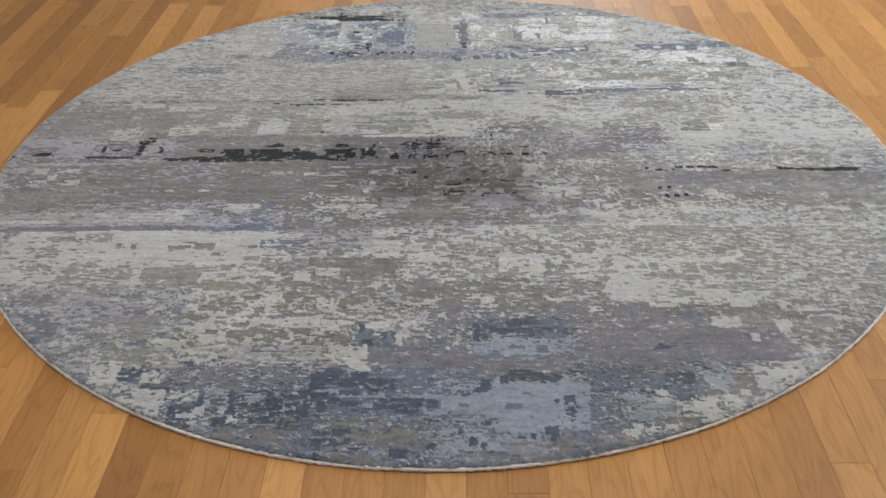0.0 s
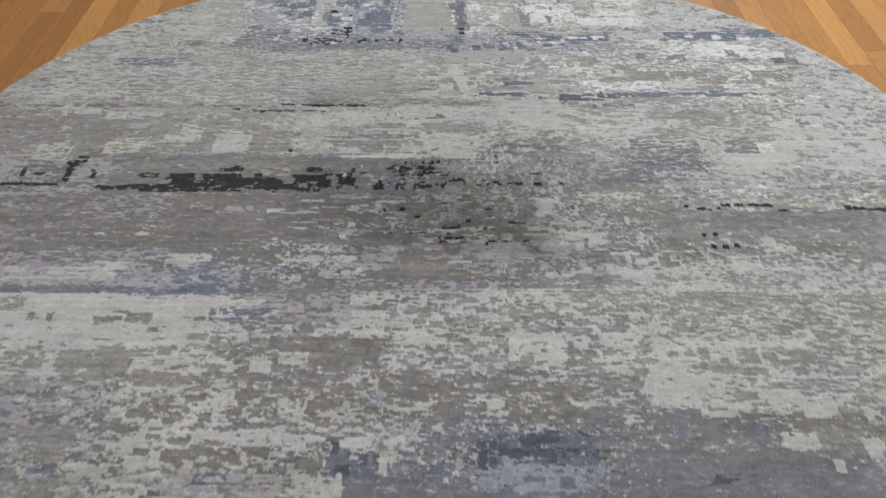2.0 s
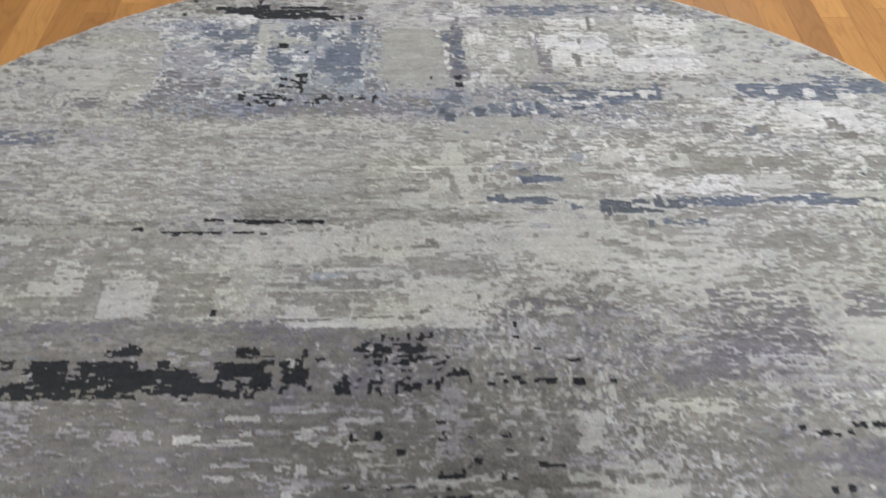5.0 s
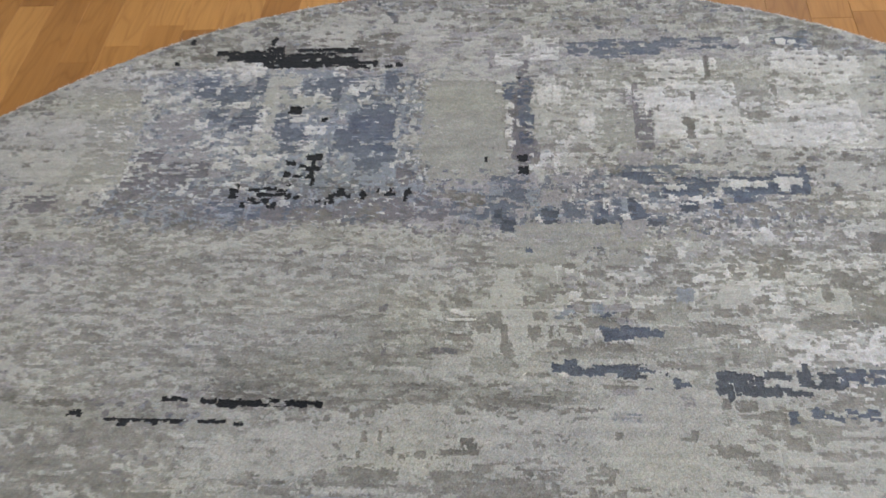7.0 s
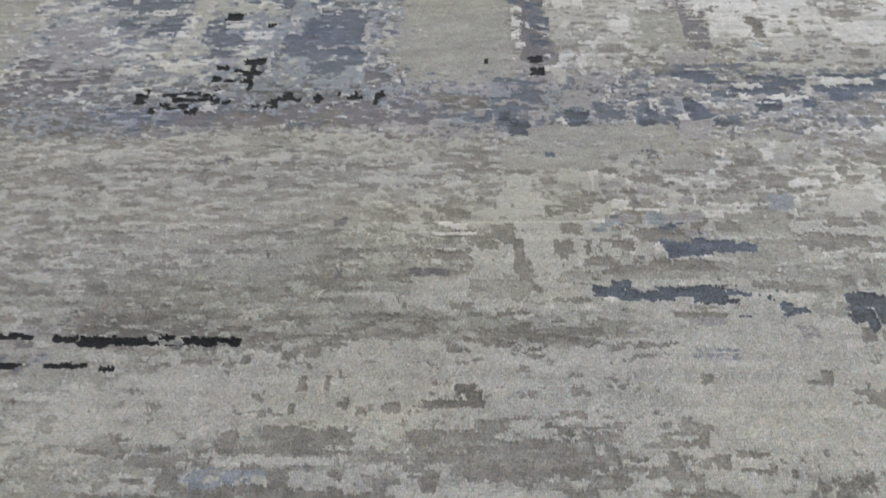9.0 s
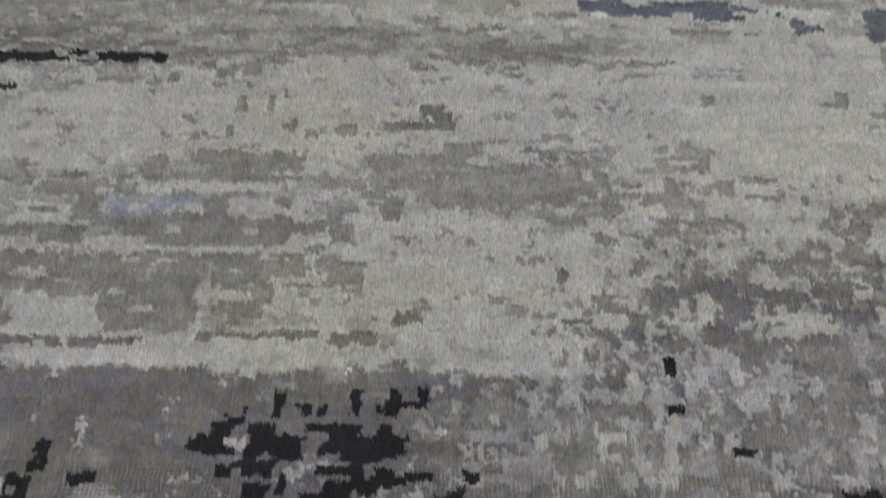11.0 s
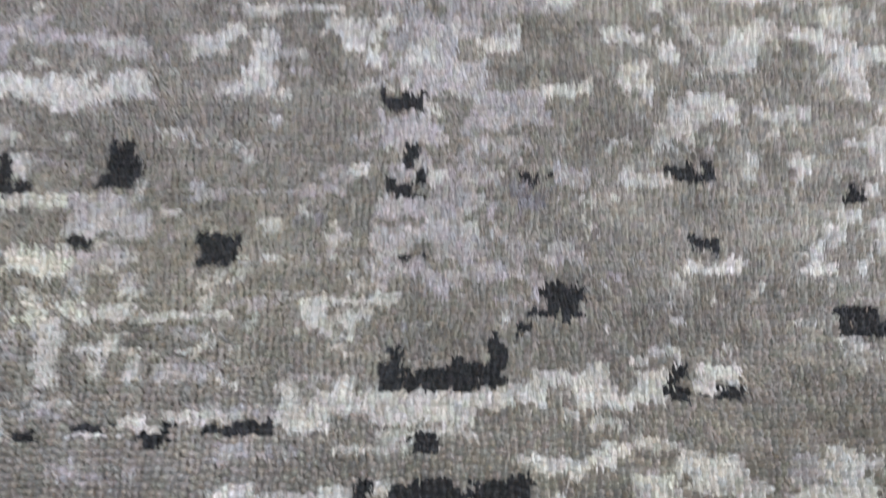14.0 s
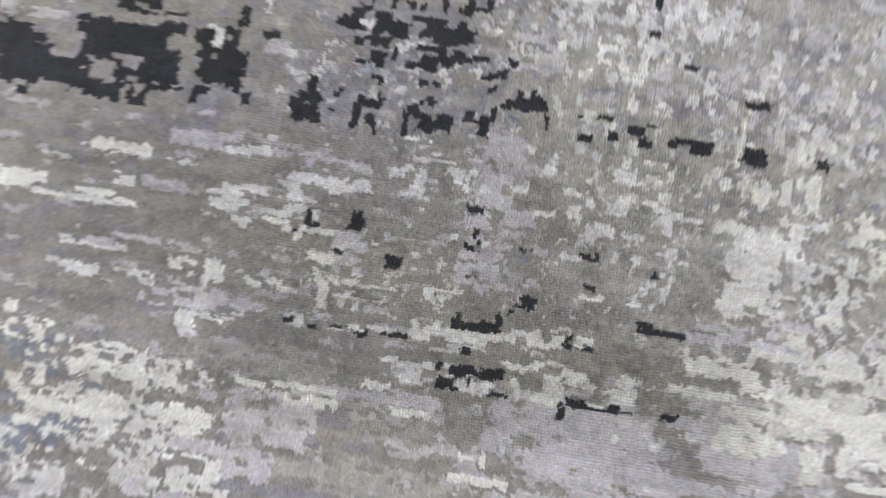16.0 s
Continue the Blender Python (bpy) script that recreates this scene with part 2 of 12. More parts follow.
def span(v, lo, hi, soft):
    return np.clip((v - lo) / soft + 0.5, 0, 1) * np.clip((hi - v) / soft + 0.5, 0, 1)


MIDDLE, HEART = (-0.37, 0.37, -0.42, 0.46), (-0.19, 0.26, -0.32, 0.0)


def within(x, y, box, soft):
    """0 at the edge of a rectangle, rising to 1 over `soft` metres inside it."""
    deep = np.minimum(np.minimum(x - box[0], box[1] - x), np.minimum(y - box[2], box[3] - y))
    return np.clip(deep / soft, 0, 1)


BASE_LIKING = (0.2, 0.25, -0.15, -0.2, -0.8, -0.9, -1.5, -9.0, -0.6, -0.4, 0.2, -1.2, -9.0)
OCTAVES = ((0.4, 0.09, 0.018), (0.8, 0.026, 0.014), (0.85, 0.014, 0.0105), (0.5, 0.0075, 0.007), (0.26, 0.1, 0.0034))


class Weave:
    """The rug's design over one rectangle of knots, each knot cut into split x split cells."""

    def __init__(self, keep, split):
        self.split = split
        self.j0, self.j1 = np.flatnonzero(keep.any(1))[[0, -1]]
        self.i0, self.i1 = np.flatnonzero(keep.any(0))[[0, -1]]
        kj, ki = np.meshgrid(np.arange(self.j0, self.j1 + 1), np.arange(self.i0, self.i1 + 1), indexing="ij")
        self.kj, self.ki = np.repeat(np.repeat(kj, split, 0), split, 1), np.repeat(np.repeat(ki, split, 0), split, 1)
        self.mask = keep[self.kj, self.ki]
        step = KNOT / split
        self.ax = LINE[self.i0] + (np.arange(self.kj.shape[1]) + 0.5) * step
        self.ay = LINE[self.j0] + (np.arange(self.kj.shape[0]) + 0.5) * step
        x, y = np.meshgrid(self.ax, self.ay)
        # cells lean towards their knot's middle, so that edges run in steps
        self.x = x + 0.45 * (LINE[self.ki] + KNOT / 2 - x)
        self.y = y + 0.45 * (LINE[self.kj] + KNOT / 2 - y)
        self.noise_keys = 100
        self.warp_x = 0.05 * (self.field(1, 0.2, 0.05) - 0.5)
        self.warp_y = 0.028 * (self.field(2, 0.09, 0.09) - 0.5)
        fray = self.field(5, 0.0042, 0.0034) - 0.5
        tiny = self.field(6, 0.0016, 0.0018) - 0.5
        strand = patches(x, self.y, 10, 0.0009, 0.012) - 0.5
        self.fray_x, self.fray_y = KNOT * (1.2 * fray + 0.8 * tiny), KNOT * (0.8 * fray - 0.4 * tiny + 0.9 * strand)
        self.edge_x = KNOT * (5 * (patches(self.x, self.y, 3, 0.024, KNOT * 2.3) - 0.5) + 1.0 * fray + 0.9 * tiny)
        self.edge_y = KNOT * (3.2 * (patches(self.x, self.y, 4, KNOT * 3.6, 0.03) - 0.5) + 0.8 * fray - 0.5 * tiny + 1.3 * strand)
        self.near_x = KNOT * (1.6 * (patches(self.x, self.y, 3, 0.02, KNOT * 1.7) - 0.5) + 0.7 * fray + 0.6 * tiny)
        self.near_y = KNOT * (1.3 * (patches(self.x, self.y, 4, KNOT * 2.6, 0.02) - 0.5) + 0.6 * fray - 0.4 * tiny + 0.7 * strand)
        h = 0.9 * patches(self.x, self.y, 7, 0.012, 0.0058) + 0.5 * patches(self.x, self.y, 8, 0.03, 0.009) + 0.25 * self.field(9, 0.004, 0.004)
        self.holes = np.clip((h / 1.65 - 0.5) / 0.5 + 0.5, 0, 1)
        self.liking = [np.full(self.x.shape, b, np.float32) for b in BASE_LIKING]

    def field(self, key, lx, ly):
        return lattice(self.x, self.y, key, lx, ly)

    def speck(self, key):
        """One random number a knot."""
        return np.random.default_rng(key).random((CELLS, CELLS))[self.kj, self.ki]

    def window(self, x0, x1, y0, y1, more):
        j = np.searchsorted(self.ay, (y0 - more, y1 + more))
        i = np.searchsorted(self.ax, (x0 - more, x1 + more))
        return np.s_[j[0]:j[1], i[0]:i[1]]

    def wash(self, yarn, x0, x1, y0, y1, amount):
        """More of one yarn over a soft-edged field of the rug."""
        w = self.window(x0, x1, y0, y1, 0.1)
        sx, sy = min(0.09, 0.5 * (x1 - x0)), min(0.03, 0.5 * (y1 - y0))
        thin = min(1.0, (y1 - y0) / 0.06)
        self.liking[yarn][w] += 1.7 * amount * span(self.x[w] + self.warp_x[w], x0, x1, sx) * span(self.y[w] + self.warp_y[w] * thin, y0, y1, sy)

    def pick(self):
        """Let the yarns compete, knot by knot."""
        total, size = sum(o[0] for o in OCTAVES), math.sqrt(sum(o[0] ** 2 for o in OCTAVES))
        scores = []
        for yarn, like in enumerate(self.liking):
            f = sum(w * patches(self.x + self.fray_x, self.y + self.fray_y, 100 + 10 * yarn + n, lx, ly) for n, (w, lx, ly) in enumerate(OCTAVES))
            scores.append(like + 0.85 * ((f - total / 2) / (0.235 * size) + 0.35 * (self.speck(300 + yarn) - 0.5)))
        scores = np.stack(scores)
        self.chosen = scores.argmax(0)
        share = np.exp((scores - scores.max(0)) / 0.6)
        self.blended = np.einsum("kji,kc->jic", share / share.sum(0), YARN)
        self.layer = np.zeros(self.chosen.shape, np.int8)

    def flecks(self, yarn, x0, x1, y0, y1, lx, ly, cover):
        """Small crisp patches of one yarn, lx by ly metres, strewn over a soft-edged field."""
        self.noise_keys += 3
        w = self.window(x0, x1, y0, y1, 0.1)
        x, y = self.x[w], self.y[w]
        if not x.size:
            return
        fx, fy = x + self.fray_x[w], y + self.fray_y[w]
        n = patches(fx, fy, 900 + self.noise_keys, lx, ly) + 0.45 * patches(fx, fy, 901 + self.noise_keys, lx * 0.42, ly * 0.55)
        rank = 1 / (1 + np.exp(-(n / 1.45 - 0.5) / 0.105))
        within = span(x + self.warp_x[w], x0, x1, min(0.07, 0.4 * (x1 - x0))) * span(y + self.warp_y[w], y0, y1, min(0.03, 0.4 * (y1 - y0)))
        picked = rank > 1 - cover * within
        self.chosen[w][picked], self.layer[w][picked] = yarn, 1

    def motif(self, yarn, x0, x1, y0, y1, fill=1.0):
        """A crisp stepped patch of one yarn; fill below 1 leaves other knots showing through."""
        w = self.window(x0, x1, y0, y1, 0.02)
        ex, ey = min(1.0, (x1 - x0) / 0.03) ** 1.5, min(1.0, (y1 - y0) / 0.012) ** 1.3
        x, y = self.x[w] + self.edge_x[w] * ex, self.y[w] + self.edge_y[w] * ey
        inside = (x > x0) & (x < x1) & (y > y0) & (y < y1) & (self.holes[w] < (fill if fill < 1 else 2))
        self.chosen[w][inside], self.layer[w][inside] = yarn, 2

    def inlay(self, yarn, x0, x1, y0, y1, fill=1.0):
        """A patch with close, knot-stepped edges."""
        w = self.window(x0, x1, y0, y1, 0.01)
        ex, ey = min(1.0, (x1 - x0) / 0.02), min(1.0, (y1 - y0) / 0.008)
        x, y = self.x[w] + self.near_x[w] * ex, self.y[w] + self.near_y[w] * ey
        broad = (x1 - x0) * (y1 - y0) > 0.0006
        fill = min(fill, 0.93) if broad else fill
        inside = (x > x0) & (x < x1) & (y > y0) & (y < y1) & (self.holes[w] < (fill if fill < 1 else 2))
        self.chosen[w][inside], self.layer[w][inside] = yarn, 2

    def dye(self):
        """Colour of every cell: its yarn, dye lots along the rows, flecks, single knots lighter or darker."""
        each = 0.17 + 0.13 * within(self.x, self.y, HEART, 0.05)
        lots = 0.13 * (self.field(21, 0.5, 0.006) - 0.5) + 0.12 * (self.field(22, 0.12, 0.03) - 0.5) + each * (self.speck(23) - 0.5)
        fx, fy = self.x + self.fray_x, self.y + self.fray_y
        flecks = 0.9 * (patches(fx, fy, 24, 0.012, 0.007) - 0.5) + 0.7 * (patches(fx, fy, 25, 0.03, 0.008) - 0.5) + 0.5 * (patches(fx, fy, 26, 0.007, 0.012) - 0.5)
        own = YARN[self.chosen]
        pure = np.where(self.chosen == INK, 1.0, np.array([0.56, 0.66, 0.86])[self.layer])[..., None]
        mixed = pure * own + (1 - pure) * self.blended
        streaked = np.where((self.chosen == IVORY) | (self.chosen == SAGE), 0.15, 0.24)
        colour = mixed * (1 + lots + streaked * flecks)[..., None]
        colour[..., 0] *= 1 + 0.12 * (self.speck(27) - 0.5)
        colour[..., 2] *= 1 + 0.10 * (self.field(28, 0.15, 0.06) - 0.5) + 0.14 * (self.speck(29) - 0.5)
        return colour


def broad_fields(wash):
    wash(SLATE, -0.612, 0.657, -1.227, -0.932, 1.0)
    wash(NAVY, -0.432, -0.016, -1.093, -0.956, 0.7)
    wash(MIST, -0.224, 0.300, -1.227, -0.975, 1.1)
    wash(MIST, 0.017, 0.305, -1.131, -1.000, 1.6)
    wash(NAVY, 0.237, 0.413, -1.033, -0.951, 0.9)
    wash(PLUM, -0.300, -0.002, -1.227, -1.085, 0.5)
    wash(STONE, 0.110, 0.240, -1.214, -1.159, 1.2)
    wash(NAVY, -0.664, -0.496, -1.029, -0.946, 0.9)
    wash(IVORY, -0.626, -0.378, -1.129, -1.021, 0.7)
    wash(IVORY, 0.350, 0.701, -1.153, -0.935, 1.1)
    wash(TAUPE, 0.349, 0.614, -1.153, -0.952, 0.7)
    wash(NAVY, -0.514, -0.460, -1.095, -1.049, 2.2)
    wash(NAVY, -0.297, -0.233, -1.110, -1.049, 1.2)
    wash(PLUM, -0.157, 0.708, -0.967, -0.853, 1.2)
    wash(PLUM, -0.539, -0.153, -0.973, -0.930, 0.7)
    wash(NAVY, 0.086, 0.275, -0.865, -0.791, 1.1)
    wash(MIST, 0.067, 0.268, -0.941, -0.852, 1.4)
    wash(NAVY, -0.176, -0.097, -0.885, -0.806, 1.1)
    wash(SILK, -0.184, -0.127, -0.960, -0.881, 1.4)
    wash(PLUM, 0.002, 0.336, -0.861, -0.745, 0.8)
    wash(PLUM, 0.475, 0.714, -0.943, -0.836, 0.9)
    wash(MIST, 0.384, 0.456, -0.844, -0.757, 0.9)
    wash(TAUPE, 0.324, 0.933, -0.873, -0.749, 0.9)
    wash(IVORY, 0.730, 0.871, -0.832, -0.760, 1.2)
    wash(LILAC, -0.942, -0.564, -0.928, -0.664, 0.8)
    wash(SLATE, -0.929, -0.556, -0.962, -0.696, 0.45)
    wash(STONE, -0.940, -0.563, -0.945, -0.653, 0.7)
    wash(IVORY, -0.842, -0.657, -1.012, -0.855, 0.5)
    wash(IVORY, -0.584, -0.144, -0.867, -0.674, 1.1)
    wash(TAUPE, -0.584, -0.144, -0.867, -0.674, 0.8)
    wash(TAUPE, -0.162, 0.348, -0.755, -0.656, 1.0)
    wash(STONE, -0.261, 0.026, -0.868, -0.753, 0.7)
    wash(IVORY, -0.261, 0.026, -0.868, -0.753, 0.8)
    wash(TAUPE, -0.671, -0.181, -0.929, -0.857, 0.5)
    wash(LILAC, -0.551, -0.157, -0.947, -0.858, 0.6)
    wash(IVORY, -1.045, -0.400, -0.654, -0.435, 2.0)
    wash(TAUPE, -0.684, -0.554, -0.672, -0.596, 1.6)
    wash(TAUPE, -0.491, -0.284, -0.667, -0.589, 0.6)
    wash(STONE, -0.909, -0.407, -0.680, -0.643, 1.0)
    wash(STONE, -0.751, -0.709, -0.653, -0.600, 1.3)
    wash(LILAC, -0.438, -0.084, -0.544, -0.425, 1.0)
    wash(IVORY, -0.428, -0.028, -0.658, -0.425, 0.7)
    wash(TAUPE, -0.248, -0.098, -0.641, -0.564, 1.6)
    wash(IVORY, -0.108, 0.406, -0.665, -0.430, 1.2)
    wash(TAUPE, -0.108, 0.406, -0.665, -0.430, 0.55)
    wash(IVORY, 0.380, 0.594, -0.737, -0.557, 2.4)
    wash(IVORY, 0.389, 1.014, -0.739, -0.419, 0.9)
    wash(STONE, 0.389, 1.014, -0.739, -0.419, 0.4)
    wash(SLATE, -1.094, -0.364, -0.438, -0.419, 1.1)
    wash(PLUM, -1.093, -0.308, -0.443, -0.417, 1.0)
    wash(LILAC, -1.114, -0.173, -0.428, -0.329, 1.2)
    wash(SLATE, -1.110, -0.369, -0.422, -0.355, 0.6)
    wash(SILK, -0.884, -0.470, -0.415, -0.340, 0.9)
    wash(SLATE, -0.639, -0.540, -0.429, -0.341, 1.0)
    wash(TAUPE, -1.178, 0.536, -0.345, -0.102, 1.1)
    wash(PLUM, -1.178, 0.536, -0.345, -0.102, 0.25)
    wash(STONE, -1.178, 0.536, -0.345, -0.102, 0.5)
    wash(TAUPE, -0.251, 0.274, -0.371, -0.254, 0.9)
    wash(IVORY, -1.139, -0.728, -0.275, -0.123, 0.5)
    wash(STONE, 0.536, 1.140, -0.333, -0.153, 0.9)
    wash(PLUM, 0.542, 1.153, -0.271, -0.140, 0.7)
    wash(PLUM, 0.741, 0.883, -0.327, -0.265, 1.3)
    wash(IVORY, 0.444, 1.092, -0.437, -0.313, 0.8)
    wash(LILAC, -1.260, -0.758, -0.097, 0.070, 0.9)
    wash(PLUM, -1.255, -0.755, -0.097, 0.045, 0.7)
    wash(PLUM, -0.775, 0.037, -0.108, 0.061, 1.1)
    wash(TAUPE, -0.775, 0.037, -0.108, 0.061, 0.8)
    wash(LILAC, -0.863, -0.767, -0.094, -0.001, 1.0)
    wash(STONE, 0.021, 0.636, -0.119, 0.108, 1.0)
    wash(PLUM, 0.021, 0.636, -0.119, 0.108, 0.8)
    wash(PLUM, 0.339, 0.623, -0.076, 0.094, 0.6)
    wash(WHITE, 0.614, 1.210, -0.141, 0.043, 0.5)
    wash(LILAC, 0.614, 1.210, -0.141, 0.043, 0.7)
    wash(IVORY, 0.626, 1.235, -0.141, 0.189, 0.5)
    wash(STONE, -1.233, -0.771, 0.061, 0.290, 1.1)
    wash(TAUPE, -1.233, -0.771, 0.061, 0.290, 0.5)
    wash(SILK, -1.049, -0.762, 0.060, 0.209, 0.4)
    wash(IVORY, -0.788, 0.120, 0.063, 0.263, 1.6)
    wash(STONE, 0.120, 1.280, 0.048, 0.252, 0.8)
    wash(IVORY, 0.120, 1.280, 0.048, 0.252, 0.7)
    wash(WHITE, 0.194, 1.340, 0.048, 0.622, 0.5)
    wash(SAGE, -1.270, -0.492, 0.266, 0.694, 0.7)
    wash(IVORY, -1.270, -0.492, 0.266, 0.694, 0.7)
    wash(LILAC, -1.211, -0.490, 0.265, 0.668, 0.3)
    wash(TAUPE, -1.389, -0.503, 0.292, 0.309, 1.5)
    wash(IVORY, -0.314, 0.242, 0.216, 0.300, 2.3)
    wash(IVORY, -0.099, 0.076, 0.076, 0.157, 1.9)
    wash(IVORY, 0.156, 0.310, 0.204, 0.343, 2.0)
    wash(IVORY, -0.256, -0.193, 0.049, 0.101, 1.6)
    wash(IVORY, -0.250, 0.073, 0.053, 0.072, 2.0)
    wash(IVORY, 0.079, 0.222, 0.127, 0.208, 0.8)
    wash(STONE, 0.222, 0.282, 0.138, 0.201, 0.6)
    wash(STONE, 0.091, 0.275, 0.112, 0.171, 0.9)
    wash(PLUM, 0.126, 0.190, 0.103, 0.115, 0.8)
    wash(PLUM, 0.114, 0.137, 0.076, 0.104, 0.7)
    wash(PLUM, 0.164, 0.187, 0.077, 0.112, 0.7)
    wash(TAUPE, 0.190, 0.266, 0.097, 0.121, 0.6)
    wash(TAUPE, 0.073, 0.114, 0.040, 0.075, 1.4)
    wash(LILAC, 0.115, 0.173, 0.041, 0.095, 1.2)
    wash(SILK, 0.153, 0.175, 0.052, 0.073, 1.1)
    wash(SAGE, -0.368, -0.045, 0.333, 0.508, 1.2)
    wash(TAUPE, -0.339, 0.088, 0.321, 0.335, 0.7)
    wash(SAGE, -0.596, 0.119, 0.317, 0.612, 1.1)
    wash(IVORY, -0.596, 0.119, 0.317, 0.612, 0.7)
    wash(IVORY, -0.111, 0.149, 0.341, 0.386, 1.6)
    wash(IVORY, -0.195, 0.146, 0.248, 0.307, 2.2)
    wash(SAGE, -0.205, 0.179, 0.310, 0.344, 1.0)
    wash(IVORY, 0.038, 0.125, 0.393, 0.466, 1.2)
    wash(WHITE, 0.119, 0.261, 0.462, 0.498, 1.1)
    wash(WHITE, 0.289, 0.499, 0.455, 0.544, 0.8)
    wash(IVORY, 0.254, 0.495, 0.381, 0.593, 0.9)
    wash(SAGE, 0.254, 0.495, 0.381, 0.593, 0.8)
    wash(SAGE, 0.430, 0.485, 0.420, 0.455, 2.0)
    wash(SLATE, -0.117, 0.256, 0.603, 0.724, 0.9)
    wash(MIST, -0.117, 0.473, 0.602, 0.722, 0.8)
    wash(LILAC, -0.155, 0.270, 0.584, 0.724, 0.9)
    wash(MIST, -0.595, -0.120, 0.618, 0.980, 1.2)
    wash(SLATE, -0.595, -0.120, 0.618, 0.980, 0.4)
    wash(MIST, -0.602, -0.241, 0.651, 0.982, 0.8)
    wash(WHITE, -0.604, -0.351, 0.710, 0.984, 0.9)
    wash(MIST, -0.640, -0.120, 0.618, 0.980, 0.4)
    wash(SLATE, -0.246, -0.156, 0.761, 0.907, 0.8)
    wash(SLATE, -0.342, -0.256, 0.708, 0.875, 0.4)
    wash(SLATE, -0.501, -0.399, 0.824, 0.967, 1.2)
    wash(WHITE, -0.384, -0.357, 0.745, 0.905, 1.2)
    wash(LILAC, -0.575, -0.391, 0.608, 0.748, 0.8)
    wash(PLUM, -0.681, -0.545, 0.625, 0.701, 0.8)
    wash(PLUM, -0.341, -0.090, 0.615, 0.650, 1.0)
    wash(IVORY, -0.742, -0.559, 0.700, 0.944, 0.9)
    wash(SAGE, -0.742, -0.559, 0.700, 0.944, 0.9)
    wash(SAGE, -0.108, 0.026, 0.710, 0.945, 2.1)
    wash(PLUM, 0.037, 0.071, 0.763, 0.956, 2.2)
    wash(TAUPE, 0.038, 0.071, 0.709, 0.956, 1.2)
    wash(PLUM, 0.013, 0.076, 0.681, 0.751, 1.4)
    wash(SAGE, 0.083, 0.241, 0.785, 0.945, 1.1)
    wash(IVORY, 0.079, 0.238, 0.725, 0.945, 1.0)
    wash(LILAC, 0.224, 0.252, 0.679, 0.928, 1.5)
    wash(WHITE, 0.248, 0.578, 0.768, 0.929, 1.6)
    wash(IVORY, 0.248, 0.578, 0.768, 0.929, 0.9)
    wash(SAGE, 0.362, 0.394, 0.793, 0.924, 1.0)
    wash(TAUPE, 0.434, 0.560, 0.743, 0.784, 1.0)
    wash(WHITE, 0.450, 0.603, 0.906, 1.005, 1.0)
    wash(LILAC, -0.148, 0.477, 0.989, 1.082, 0.8)
    wash(IVORY, -0.146, 0.474, 0.945, 1.082, 0.8)
    wash(SLATE, 0.181, 0.347, 0.993, 1.034, 1.1)
    wash(TAUPE, -0.582, -0.146, 1.009, 1.074, 0.9)
    wash(IVORY, -0.195, 0.039, 0.939, 0.999, 0.7)
    wash(SLATE, -0.914, -0.686, 0.510, 0.573, 1.0)
    wash(IVORY, -0.994, -0.431, 0.298, 0.616, 0.4)
    wash(WHITE, 0.597, 0.965, 0.567, 0.661, 1.4)
    wash(WHITE, 0.761, 0.901, 0.319, 0.523, 0.6)
    wash(STONE, 0.518, 0.736, 0.425, 0.488, 1.6)
    wash(STONE, 0.407, 0.587, 0.423, 0.454, 1.4)
    wash(WHITE, 0.412, 0.578, 0.377, 0.413, 1.2)
    wash(STONE, 0.488, 0.694, 0.242, 0.345, 1.0)
    wash(STONE, 0.433, 0.634, 0.206, 0.260, 0.8)
    wash(SLATE, 0.081, 0.227, 0.418, 0.470, 1.3)
    wash(PLUM, 0.093, 0.209, 0.023, 0.117, 0.5)
    wash(PLUM, 0.201, 0.307, 0.086, 0.126, 1.2)
    wash(PLUM, 0.440, 0.624, -0.016, 0.067, 1.2)
    wash(WHITE, 0.484, 0.749, -0.098, -0.014, 0.9)
    wash(IVORY, 0.684, 0.763, -0.056, 0.032, 1.0)
    wash(IVORY, 0.192, 0.239, -0.176, -0.104, 2.0)
    wash(WHITE, 0.282, 0.448, -0.122, -0.075, 0.9)
    wash(PLUM, 0.037, 0.275, -0.345, -0.279, 1.2)
    wash(TAUPE, -0.096, -0.043, -0.327, -0.299, 1.8)
    wash(PLUM, -0.006, 0.230, -0.418, -0.388, 1.2)
    wash(LILAC, -0.022, 0.077, -0.470, -0.420, 0.9)
    wash(IVORY, 0.345, 0.495, -0.464, -0.362, 1.2)
    wash(IVORY, 0.027, 0.323, -0.468, -0.427, 0.8)
    wash(STONE, 0.291, 0.333, -0.410, -0.353, 1.6)
    wash(LILAC, -0.696, -0.411, -0.448, -0.290, 0.5)
    wash(IVORY, -0.560, -0.490, -0.356, -0.312, 2.0)
    wash(TAUPE, -0.652, -0.556, -0.368, -0.336, 1.6)
    wash(SLATE, -0.528, -0.427, -0.447, -0.387, 1.3)
    wash(SLATE, -0.429, -0.277, -0.445, -0.364, 0.7)
    wash(PLUM, -0.561, -0.468, -0.278, -0.194, 1.3)
    wash(PLUM, -0.235, -0.188, -0.284, -0.056, 0.8)
    wash(PLUM, -0.395, -0.100, -0.244, -0.220, 1.2)
    wash(LILAC, 0.005, 0.040, -0.156, -0.064, 0.9)
    wash(SILK, 0.007, 0.038, -0.144, -0.079, 0.3)
    wash(SILK, 0.010, 0.039, -0.191, -0.156, 0.5)
    wash(TAUPE, -0.149, -0.000, -0.101, -0.078, 0.9)
    wash(TAUPE, -0.070, 0.001, -0.144, -0.127, 0.8)
    wash(STONE, 0.052, 0.167, -0.117, -0.076, 0.7)
    wash(STONE, 0.041, 0.172, -0.194, -0.121, 0.9)
    wash(TAUPE, -0.069, 0.006, -0.200, -0.165, 0.8)
